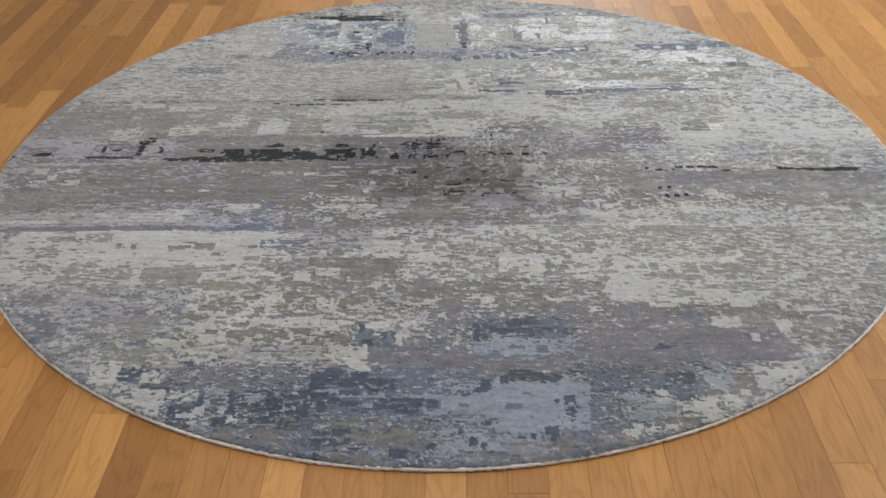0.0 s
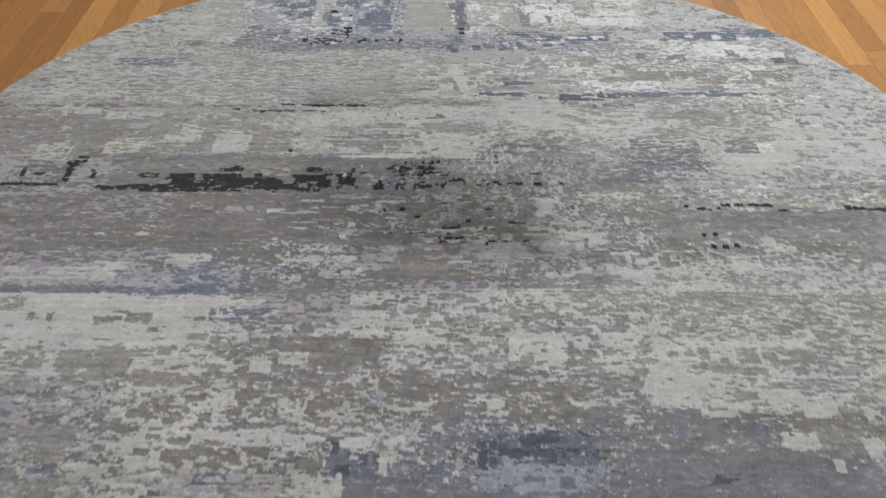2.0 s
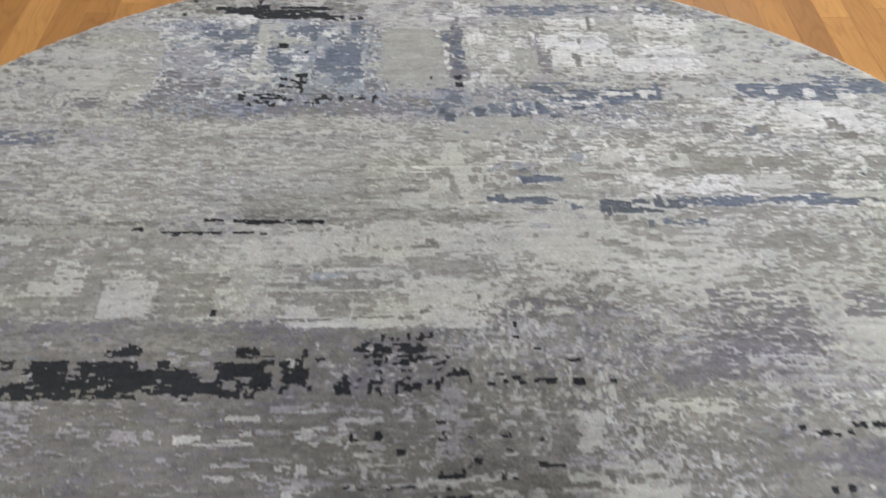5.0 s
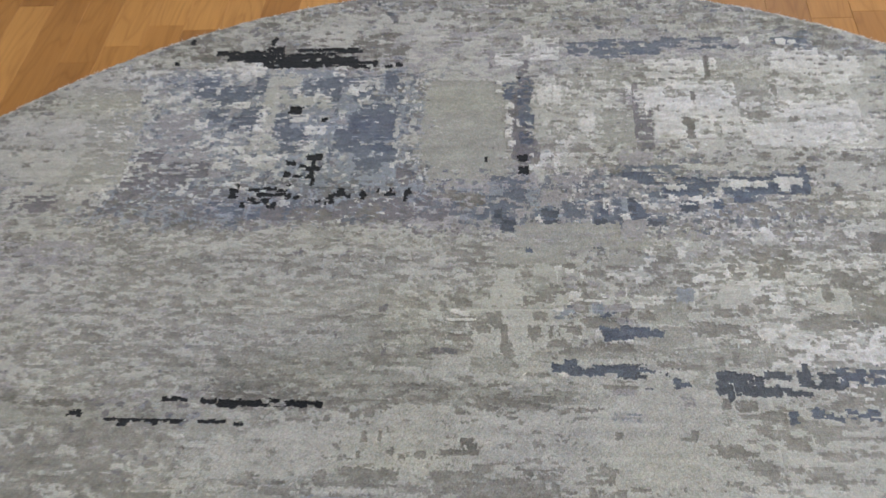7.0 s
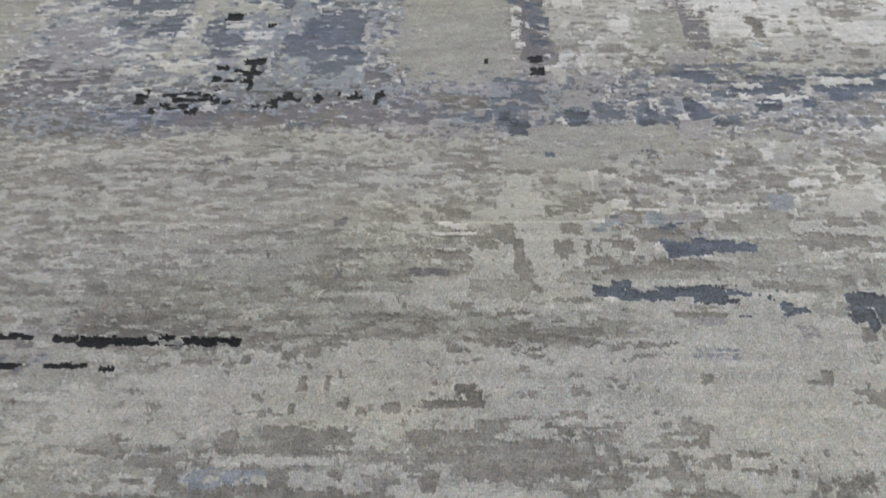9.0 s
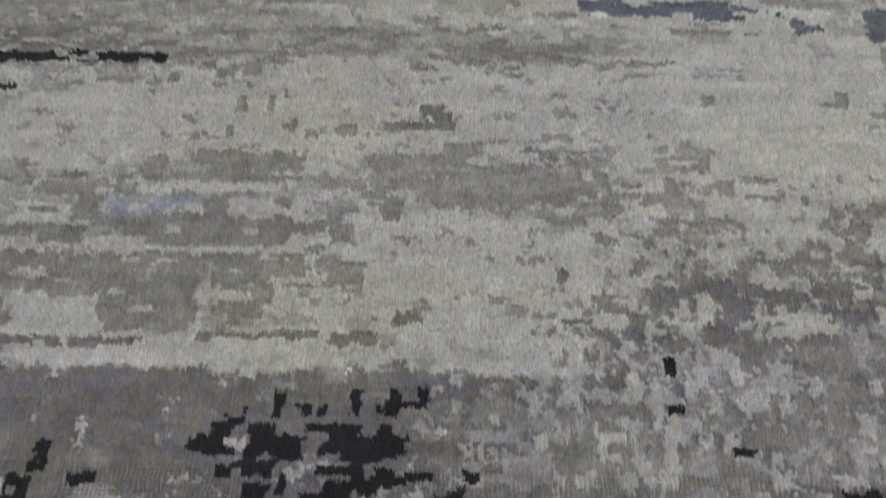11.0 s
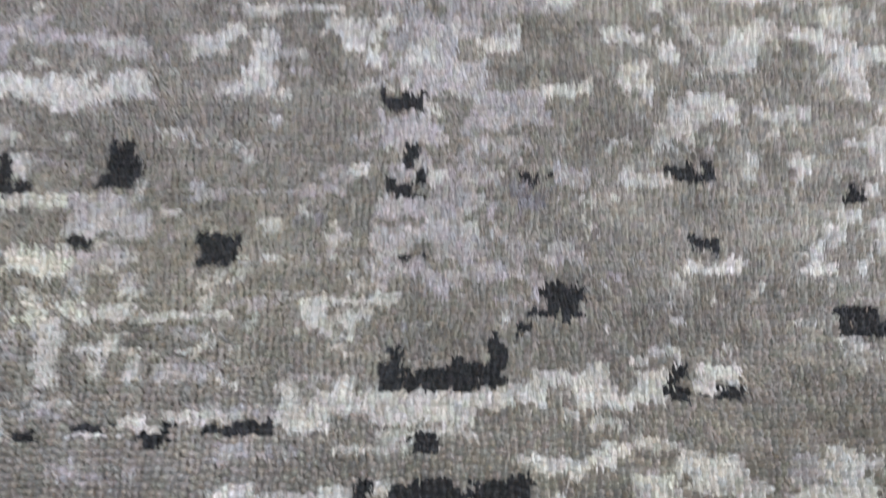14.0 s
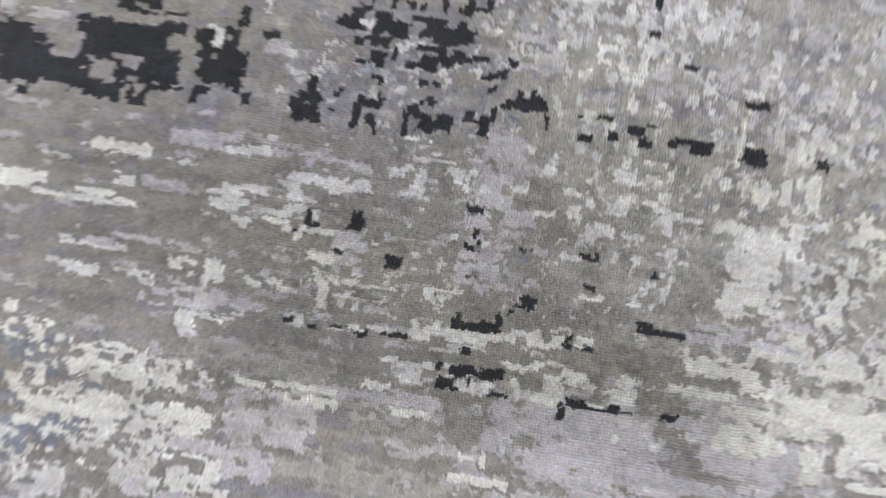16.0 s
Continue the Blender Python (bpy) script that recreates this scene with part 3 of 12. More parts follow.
    wash(LILAC, -0.125, -0.075, -0.112, -0.101, 1.0)
    wash(LILAC, -0.107, -0.068, -0.215, -0.161, 0.8)
    wash(SLATE, 0.041, 0.079, -0.200, -0.181, 0.9)
    wash(TAUPE, -0.108, -0.007, -0.253, -0.241, 1.0)
    wash(STONE, -0.106, -0.007, -0.274, -0.241, 0.8)
    wash(TAUPE, -0.007, 0.088, -0.252, -0.231, 1.1)
    wash(TAUPE, 0.114, 0.170, -0.239, -0.227, 1.0)
    wash(TAUPE, 0.071, 0.144, -0.191, -0.139, 0.8)
    wash(PLUM, -0.085, -0.041, -0.332, -0.289, 1.0)
    wash(TAUPE, -0.255, -0.032, -0.292, -0.244, 1.2)
    wash(IVORY, -0.332, -0.162, -0.397, -0.297, 1.1)
    wash(LILAC, -0.163, -0.084, -0.359, -0.290, 1.0)
    wash(LILAC, 0.067, 0.271, -0.329, -0.269, 1.1)
    wash(STONE, -0.146, 0.113, -0.360, -0.338, 0.9)
    wash(IVORY, 0.189, 0.344, -0.269, -0.209, 1.3)
    wash(IVORY, 0.207, 0.263, -0.183, -0.117, 1.9)
    wash(TAUPE, 0.179, 0.213, -0.193, -0.150, 1.0)
    wash(IVORY, -0.545, 0.499, -1.234, -0.940, -1.1)
    wash(STONE, -0.545, 0.499, -1.234, -0.940, -0.6)
    wash(SAGE, -0.611, 0.656, -1.234, -0.932, -1.0)
    wash(NAVY, -0.505, 0.029, -1.234, -1.093, 0.5)
    wash(SLATE, -0.431, -0.016, -1.100, -0.956, 0.6)
    wash(NAVY, 0.304, 0.578, -1.033, -0.934, 0.6)
    wash(IVORY, -1.178, 0.536, -0.345, -0.102, -1.0)
    wash(SAGE, -1.178, 0.536, -0.345, -0.102, -0.8)
    wash(IVORY, -0.775, 0.037, -0.108, 0.061, -1.2)
    wash(SAGE, -0.775, 0.335, -0.110, 0.058, -0.8)
    wash(IVORY, -0.156, 0.684, -0.967, -0.862, -1.0)
    wash(SAGE, -0.161, 0.699, -0.967, -0.746, -0.8)
    wash(STONE, -0.156, 0.684, -0.967, -0.862, -0.4)
    wash(IVORY, -1.113, -0.201, -0.428, -0.335, -0.6)
    wash(IVORY, -0.577, -0.120, 0.618, 0.979, -1.2)
    wash(SAGE, -0.577, -0.120, 0.618, 0.979, -1.0)
    wash(STONE, -0.577, -0.120, 0.618, 0.979, -0.5)
    wash(IVORY, -0.117, 0.473, 0.602, 0.722, -0.5)
    wash(STONE, 0.602, 1.184, -0.433, 0.266, 0.4)
    wash(SAGE, 0.389, 1.014, -0.739, -0.419, 0.5)
    wash(LILAC, -1.243, -0.764, -0.331, 0.272, 0.5)
    wash(SLATE, -0.500, 0.028, -1.227, -0.965, 0.3)
    wash(NAVY, 0.247, 0.607, -1.064, -0.934, 0.5)
    wash(TAUPE, -0.272, 0.315, -0.384, -0.108, 0.6)
    wash(TAUPE, -0.645, 0.315, -0.347, -0.136, 0.5)
    wash(IVORY, -0.258, 0.303, -0.429, -0.349, -0.5)
    wash(LILAC, -0.330, -0.161, -0.397, -0.315, 0.6)
    wash(LILAC, -0.330, -0.064, -0.389, -0.307, 0.9)
    wash(LILAC, -1.181, -0.245, -0.340, -0.079, 0.2)
    wash(PLUM, -1.181, -0.245, -0.340, -0.079, 0.4)
    wash(WHITE, 0.424, 0.950, 0.317, 0.866, 0.45)
    wash(IVORY, -1.029, -0.459, 0.298, 0.846, 0.5)
    wash(TAUPE, -0.139, 0.174, -0.214, -0.064, 0.4)
    wash(TAUPE, -0.403, 0.213, -0.421, -0.212, 0.7)
    wash(IVORY, -0.408, 0.170, -0.422, -0.162, -0.7)
    wash(SAGE, -0.408, 0.170, -0.422, -0.162, -0.5)
    wash(TAUPE, -0.620, -0.257, -0.252, -0.078, 0.7)
    wash(IVORY, -0.620, -0.257, -0.252, -0.078, -0.8)
    wash(IVORY, 0.135, 0.487, 0.154, 0.401, 0.9)
    wash(IVORY, 0.047, 0.158, -0.271, -0.228, -2.0)
    wash(SAGE, 0.047, 0.158, -0.271, -0.228, -1.0)
    wash(LILAC, 0.047, 0.158, -0.271, -0.228, -0.6)
    wash(TAUPE, 0.047, 0.158, -0.271, -0.228, 1.0)
    wash(IVORY, 0.069, 0.184, 0.070, 0.117, 0.9)
    wash(LILAC, 0.069, 0.184, 0.070, 0.117, 0.5)
    wash(STONE, -0.651, 0.410, -0.783, -0.427, -0.7)
    wash(SAGE, -0.651, 1.001, -0.785, -0.431, -0.5)
    wash(IVORY, -0.669, 1.026, -0.662, -0.431, 0.3)
    wash(TAUPE, -0.379, 0.048, -0.925, -0.503, 0.3)
    wash(IVORY, -0.379, 0.048, -0.925, -0.503, -0.3)
    wash(STONE, 0.072, 0.165, -0.211, -0.124, 0.8)
    wash(IVORY, -0.410, -0.103, 1.043, 1.138, 0.8)
    wash(LILAC, -0.591, -0.314, 0.652, 0.982, 0.6)
    wash(IVORY, -0.461, -0.315, 0.676, 0.963, 0.8)
    wash(TAUPE, -0.369, -0.007, -0.452, -0.163, 0.4)
    wash(LILAC, -1.204, -0.739, -0.331, 0.045, 0.3)
    wash(TAUPE, -0.622, -0.217, -0.252, -0.068, 0.5)
    wash(LILAC, -0.622, -0.258, -0.252, -0.067, -0.4)
    wash(IVORY, -0.190, 0.200, -0.300, -0.070, -0.7)
    wash(LILAC, -0.190, 0.200, -0.300, -0.070, -0.4)
    wash(SILK, -0.190, 0.200, -0.300, -0.070, -0.5)
    wash(STONE, -0.190, 0.200, -0.300, -0.070, 0.5)
    wash(IVORY, -0.900, 0.120, -0.420, -0.090, -0.6)
    wash(SAGE, -0.900, 0.120, -0.420, -0.090, -0.6)
    wash(TAUPE, -0.900, 0.120, -0.420, -0.090, 0.35)
    wash(PLUM, -0.900, -0.200, -0.420, -0.090, 0.35)
    wash(TAUPE, 0.080, 0.320, -0.340, -0.100, -0.7)
    wash(STONE, 0.080, 0.320, -0.340, -0.100, 0.3)
    # left side darkened in the yarn mix to stand in for view-dependent sheen
    wash(TAUPE, -0.750, -0.100, -0.300, 0.060, 0.5)
    wash(IVORY, -0.750, -0.100, -0.300, 0.060, -0.6)
    wash(LILAC, -0.750, -0.100, -0.300, 0.060, -0.3)
    wash(STONE, -0.800, -0.330, 0.060, 0.260, 0.5)
    wash(IVORY, -0.600, 0.050, -0.720, -0.430, -0.3)
    wash(IVORY, -0.380, 0.080, -0.480, -0.180, -0.6)
    wash(LILAC, -0.380, 0.080, -0.480, -0.180, -0.3)
    wash(TAUPE, -0.380, 0.080, -0.480, -0.180, 0.4)
    # less ivory: silk's darker look from low angles is put into the yarns
    wash(IVORY, -0.340, -0.080, -0.430, -0.280, -0.9)
    wash(TAUPE, -0.340, -0.080, -0.430, -0.280, 0.4)
    wash(TAUPE, -0.320, -0.120, -0.920, -0.740, 0.4)
    wash(IVORY, -0.320, -0.120, -0.920, -0.740, -0.4)
    wash(IVORY, 0.300, 1.200, 0.000, 1.000, 0.7)
    wash(STONE, 0.300, 1.200, 0.000, 1.000, -0.4)
    wash(IVORY, -0.950, -0.400, 0.720, 1.100, 0.5)
    wash(IVORY, -0.700, 0.900, 0.280, 1.000, 0.15)
    wash(IVORY, 0.200, 0.600, 0.200, 0.440, 1.0)
    wash(WHITE, 0.200, 0.600, 0.200, 0.440, 0.4)
    wash(STONE, 0.200, 0.600, 0.200, 0.440, -0.5)
    wash(STONE, 0.090, 0.280, 0.450, 0.560, 0.9)
    wash(WHITE, 0.090, 0.280, 0.450, 0.560, -0.8)
    wash(STONE, -0.080, 0.100, 0.400, 0.500, 0.7)
    wash(IVORY, -0.850, -0.380, -0.250, 0.480, -0.4)
    wash(STONE, -0.850, -0.380, -0.250, 0.480, 0.3)
    wash(IVORY, 0.100, 0.360, -0.100, 0.080, -0.6)
    wash(WHITE, 0.100, 0.360, -0.100, 0.080, -0.4)
    wash(TAUPE, 0.100, 0.360, -0.100, 0.080, 0.3)
    wash(SAGE, -0.800, 0.150, 0.060, 0.310, 1.0)
    wash(IVORY, -0.800, 0.150, 0.060, 0.310, -0.5)
    wash(PLUM, -1.200, -0.350, 0.050, 0.500, 0.35)
    wash(TAUPE, -0.319, -0.038, -0.505, -0.279, 0.8)
    wash(IVORY, -0.319, -0.038, -0.505, -0.279, -0.8)
    wash(SILK, -0.319, -0.038, -0.505, -0.279, -0.6)


def scattered_flecks(flecks):
    flecks(TAUPE, -0.608, -0.095, -0.876, -0.667, 0.016, 0.011, .3)
    flecks(IVORY, -0.608, -0.095, -0.876, -0.667, 0.016, 0.011, .35)
    flecks(TAUPE, -1.040, -0.397, -0.654, -0.465, 0.022, 0.007, .10)
    flecks(TAUPE, -0.108, 0.406, -0.665, -0.430, 0.016, 0.009, .28)
    flecks(TAUPE, -0.419, -0.079, -0.669, -0.520, 0.016, 0.009, .3)
    flecks(IVORY, -0.173, 0.346, -0.784, -0.661, 0.016, 0.009, .25)
    flecks(LILAC, -0.927, -0.554, -0.996, -0.664, 0.02, 0.012, .3)
    flecks(IVORY, -0.919, -0.550, -1.029, -0.664, 0.014, 0.01, .25)
    flecks(SLATE, -0.914, -0.546, -1.029, -0.696, 0.022, 0.012, .2)
    flecks(MIST, -0.517, 0.028, -1.122, -0.948, 0.018, 0.007, .3)
    flecks(NAVY, -0.574, 0.028, -1.122, -0.930, 0.018, 0.008, .36)
    flecks(IVORY, -0.597, -0.244, -1.030, -0.857, 0.022, 0.008, .25)
    flecks(NAVY, -0.382, 0.029, -1.220, -1.100, 0.016, 0.01, .2)
    flecks(MIST, -0.279, 0.029, -1.221, -1.108, 0.014, 0.01, .2)
    flecks(PLUM, -0.382, 0.029, -1.220, -1.100, 0.016, 0.008, .25)
    flecks(NAVY, 0.029, 0.335, -1.208, -1.094, 0.014, 0.009, .15)
    flecks(NAVY, 0.286, 0.595, -1.153, -0.934, 0.018, 0.01, .28)
    flecks(IVORY, 0.328, 0.699, -1.167, -0.935, 0.018, 0.01, .25)
    flecks(TAUPE, 0.328, 0.699, -1.167, -0.935, 0.016, 0.01, .2)
    flecks(MIST, 0.073, 0.271, -0.950, -0.785, 0.01, 0.009, .3)
    flecks(NAVY, 0.074, 0.274, -0.879, -0.785, 0.01, 0.009, .3)
    flecks(PLUM, -0.156, 0.707, -0.967, -0.862, 0.014, 0.008, .25)
    flecks(TAUPE, 0.260, 0.722, -0.968, -0.748, 0.012, 0.009, .25)
    flecks(IVORY, 0.410, 1.002, -0.789, -0.432, 0.018, 0.008, .25)
    flecks(STONE, 0.416, 1.019, -0.749, -0.380, 0.018, 0.008, .3)
    flecks(IVORY, -0.093, 0.074, -0.869, -0.754, 0.008, 0.012, .3)
    flecks(SILK, 0.518, 0.867, -0.431, -0.269, 0.009, 0.01, .3)
    flecks(SILK, -0.765, -0.434, -0.267, -0.090, 0.022, 0.006, .05)
    flecks(LILAC, -0.761, -0.009, -0.287, -0.086, 0.03, 0.006, .12)
    flecks(TAUPE, -0.572, 0.273, -0.284, -0.083, 0.03, 0.007, .3)
    flecks(IVORY, -0.706, -0.181, -0.397, -0.288, 0.018, 0.009, .12)
    flecks(SLATE, -0.694, -0.264, -0.457, -0.289, 0.02, 0.009, .25)
    flecks(STONE, 0.254, 0.460, -0.276, -0.075, 0.014, 0.008, .25)
    flecks(SILK, 0.223, 0.455, -0.299, -0.102, 0.008, 0.008, .2)
    flecks(SILK, 0.079, 0.421, -0.416, -0.322, 0.009, 0.009, .2)
    flecks(LILAC, 0.037, 0.386, -0.376, -0.278, 0.012, 0.008, .2)
    flecks(STONE, 0.160, 0.631, -0.464, -0.383, 0.013, 0.009, .35)
    flecks(STONE, -0.890, -0.385, 0.057, 0.279, 0.026, 0.008, .3)
    flecks(IVORY, 0.306, 0.800, 0.029, 0.173, 0.02, 0.006, .3)
    flecks(STONE, 0.321, 0.840, 0.139, 0.316, 0.02, 0.007, .35)
    flecks(PLUM, 0.193, 0.622, -0.074, 0.105, 0.014, 0.009, .25)
    flecks(LILAC, 0.193, 0.703, -0.074, 0.105, 0.012, 0.009, .25)
    flecks(SILK, 0.443, 0.763, -0.099, 0.076, 0.014, 0.008, .25)
    flecks(WHITE, 0.473, 0.921, 0.317, 0.660, 0.016, 0.006, .28)
    flecks(STONE, 0.412, 0.921, 0.317, 0.659, 0.018, 0.007, .3)
    flecks(LILAC, -0.997, -0.433, 0.298, 0.640, 0.016, 0.007, .2)
    flecks(STONE, -0.997, -0.433, 0.298, 0.640, 0.018, 0.008, .25)
    flecks(IVORY, -0.593, -0.087, 0.308, 0.607, 0.016, 0.007, .22)
    flecks(STONE, -0.593, 0.118, 0.310, 0.607, 0.024, 0.007, .25)
    flecks(IVORY, -0.742, -0.469, 0.688, 0.958, 0.014, 0.009, .3)
    flecks(MIST, -0.620, -0.103, 0.607, 0.980, 0.01, 0.014, .3)
    flecks(SLATE, -0.593, -0.103, 0.607, 0.979, 0.01, 0.014, .14)
    flecks(LILAC, -0.611, -0.241, 0.651, 0.982, 0.009, 0.015, .3)
    flecks(IVORY, -0.609, -0.108, 0.685, 0.979, 0.009, 0.012, .15)
    flecks(PLUM, -0.594, -0.092, 0.607, 0.709, 0.016, 0.007, .25)
    flecks(LILAC, -0.108, 0.271, 0.595, 0.726, 0.01, 0.009, .3)
    flecks(SLATE, -0.109, 0.488, 0.604, 0.724, 0.01, 0.009, .2)
    flecks(IVORY, -0.091, 0.255, 0.393, 0.595, 0.012, 0.009, .2)
    flecks(STONE, 0.084, 0.247, 0.737, 0.960, 0.01, 0.01, .25)
    flecks(WHITE, 0.067, 0.247, 0.737, 0.960, 0.01, 0.01, .2)
    flecks(STONE, 0.248, 0.577, 0.721, 0.979, 0.014, 0.009, .2)
    flecks(WHITE, 0.254, 0.495, 0.381, 0.593, 0.014, 0.008, .25)
    flecks(STONE, 0.257, 0.501, 0.365, 0.677, 0.018, 0.007, .25)
    flecks(LILAC, -0.193, 0.475, 0.960, 1.084, 0.014, 0.007, .25)
    flecks(SILK, -0.138, 0.173, -0.214, -0.084, 0.01, 0.006, .06)
    flecks(LILAC, 0.001, 0.042, -0.191, -0.062, 0.006, 0.006, .4)
    flecks(TAUPE, -0.139, 0.173, -0.214, -0.077, 0.02, 0.007, .2)
    flecks(SILK, 0.110, 0.180, -0.125, -0.071, 0.008, 0.008, .05)
    flecks(SILK, 0.008, 0.163, 0.004, 0.072, 0.007, 0.008, .22)
    flecks(PLUM, -0.196, 0.003, -0.049, 0.041, 0.008, 0.006, .25)
    flecks(SILK, -0.150, 0.004, -0.075, 0.001, 0.007, 0.006, .1)
    flecks(STONE, 0.040, 0.213, -0.061, 0.046, 0.009, 0.008, .3)
    flecks(SILK, -0.367, -0.022, -0.244, -0.100, 0.03, 0.005, .04)
    flecks(TAUPE, -0.363, -0.019, -0.279, -0.100, 0.02, 0.006, .22)
    flecks(SILK, 0.051, 0.318, -0.081, 0.070, 0.008, 0.011, .14)
    flecks(SILK, 0.087, 0.332, -0.182, -0.080, 0.008, 0.01, .08)
    flecks(IVORY, -0.332, -0.145, -0.396, -0.292, 0.014, 0.01, .14)
    flecks(WHITE, -0.330, -0.152, -0.396, -0.310, 0.014, 0.01, .05)
    flecks(LILAC, -0.162, 0.150, -0.357, -0.263, 0.018, 0.008, .3)
    flecks(IVORY, 0.189, 0.344, -0.277, -0.201, 0.018, 0.008, .35)
    flecks(LILAC, 0.109, 0.278, -0.325, -0.248, 0.024, 0.008, .35)
    flecks(SILK, -0.029, 0.208, -0.272, -0.229, 0.02, 0.006, .08)
    flecks(STONE, -0.290, 0.153, 0.075, 0.323, 0.014, 0.007, .06)
    flecks(IVORY, 0.078, 0.280, 0.111, 0.208, 0.008, 0.008, .25)
    flecks(SILK, 0.090, 0.340, 0.305, 0.469, 0.008, 0.006, .1)
    flecks(SILK, 0.077, 0.218, 0.119, 0.170, 0.007, 0.007, .12)
    flecks(TAUPE, -0.335, 0.087, 0.298, 0.335, 0.014, 0.006, .2)
    flecks(PLUM, -1.178, -0.244, -0.340, -0.095, 0.02, 0.007, .2)
    flecks(IVORY, -0.374, 0.028, -1.220, -0.965, 0.014, 0.007, .08)
    flecks(TAUPE, 0.029, 0.353, -1.221, -1.124, 0.014, 0.008, .3)
    flecks(NAVY, 0.003, 0.333, -0.879, -0.785, 0.012, 0.008, .2)
    flecks(MIST, -0.516, 0.049, -1.122, -0.956, 0.022, 0.005, .2)
    flecks(SILK, -0.542, -0.169, -1.092, -0.956, 0.024, 0.005, .12)
    flecks(NAVY, -0.382, 0.049, -1.223, -1.100, 0.012, 0.007, .14)
    flecks(SLATE, 0.028, 0.340, -1.214, -1.016, 0.012, 0.009, .12)
    flecks(PLUM, 0.261, 0.725, -0.951, -0.748, 0.016, 0.007, .2)
    flecks(SILK, 0.106, 0.204, 0.045, 0.115, 0.009, 0.007, .2)
    flecks(TAUPE, 0.108, 0.207, 0.073, 0.119, 0.012, 0.008, .2)
    flecks(TAUPE, -0.372, 0.346, -0.784, -0.660, 0.015, 0.008, .2)
    flecks(TAUPE, 0.384, 1.002, -0.789, -0.432, 0.018, 0.007, .12)
    flecks(TAUPE, 0.069, 0.198, 0.066, 0.117, 0.01, 0.007, .15)
    flecks(SILK, 0.096, 0.193, 0.037, 0.081, 0.008, 0.008, .15)
    flecks(MIST, -0.156, 0.707, -0.967, -0.862, 0.01, 0.006, .1)
    flecks(SLATE, -0.157, 0.710, -0.950, -0.853, 0.014, 0.006, .12)
    flecks(IVORY, -0.090, 0.376, -0.932, -0.785, 0.008, 0.007, .08)
    flecks(SLATE, -0.917, -0.549, -1.012, -0.696, 0.012, 0.007, .1)
    flecks(SILK, -0.231, -0.058, -1.093, -1.015, 0.01, 0.012, .12)
    flecks(SLATE, -0.556, 0.028, -1.223, -0.947, 0.01, 0.006, .1)
    flecks(MIST, -0.556, 0.028, -1.223, -0.947, 0.011, 0.006, .1)
    flecks(PLUM, -0.556, 0.028, -1.223, -0.947, 0.012, 0.006, .1)
    flecks(NAVY, -0.556, 0.028, -1.223, -0.947, 0.01, 0.006, .08)
    flecks(SILK, -0.556, 0.028, -1.223, -0.947, 0.009, 0.006, .04)
    flecks(NAVY, 0.285, 0.688, -1.167, -0.934, 0.011, 0.007, .08)
    flecks(MIST, 0.285, 0.688, -1.167, -0.934, 0.011, 0.006, .1)
    flecks(TAUPE, 0.285, 0.688, -1.167, -0.934, 0.01, 0.006, .08)
    flecks(IVORY, 0.285, 0.688, -1.167, -0.934, 0.01, 0.006, .06)
    flecks(NAVY, -0.514, 0.028, -1.137, -0.956, 0.02, 0.008, .12)
    flecks(NAVY, -0.256, -0.091, -0.886, -0.812, 0.012, 0.008, .2)
    flecks(NAVY, 0.291, 0.606, -1.064, -0.943, 0.016, 0.008, .1)
    flecks(WHITE, -0.66, -0.32, 0.66, 1.0, 0.014, 0.01, .17)
    flecks(WHITE, -0.32, -0.08, 0.62, 0.96, 0.01, 0.009, .1)
    flecks(TAUPE, -0.62, -0.1, 0.6, 0.70, 0.014, 0.006, .14)
    flecks(LILAC, 0.1, 0.46, 0.56, 0.72, 0.01, 0.009, .3)
    flecks(WHITE, 0.1, 0.46, 0.6, 0.72, 0.008, 0.007, .12)
    flecks(STONE, -0.087, 0.150, 0.164, 0.230, 0.03, 0.01, .5)


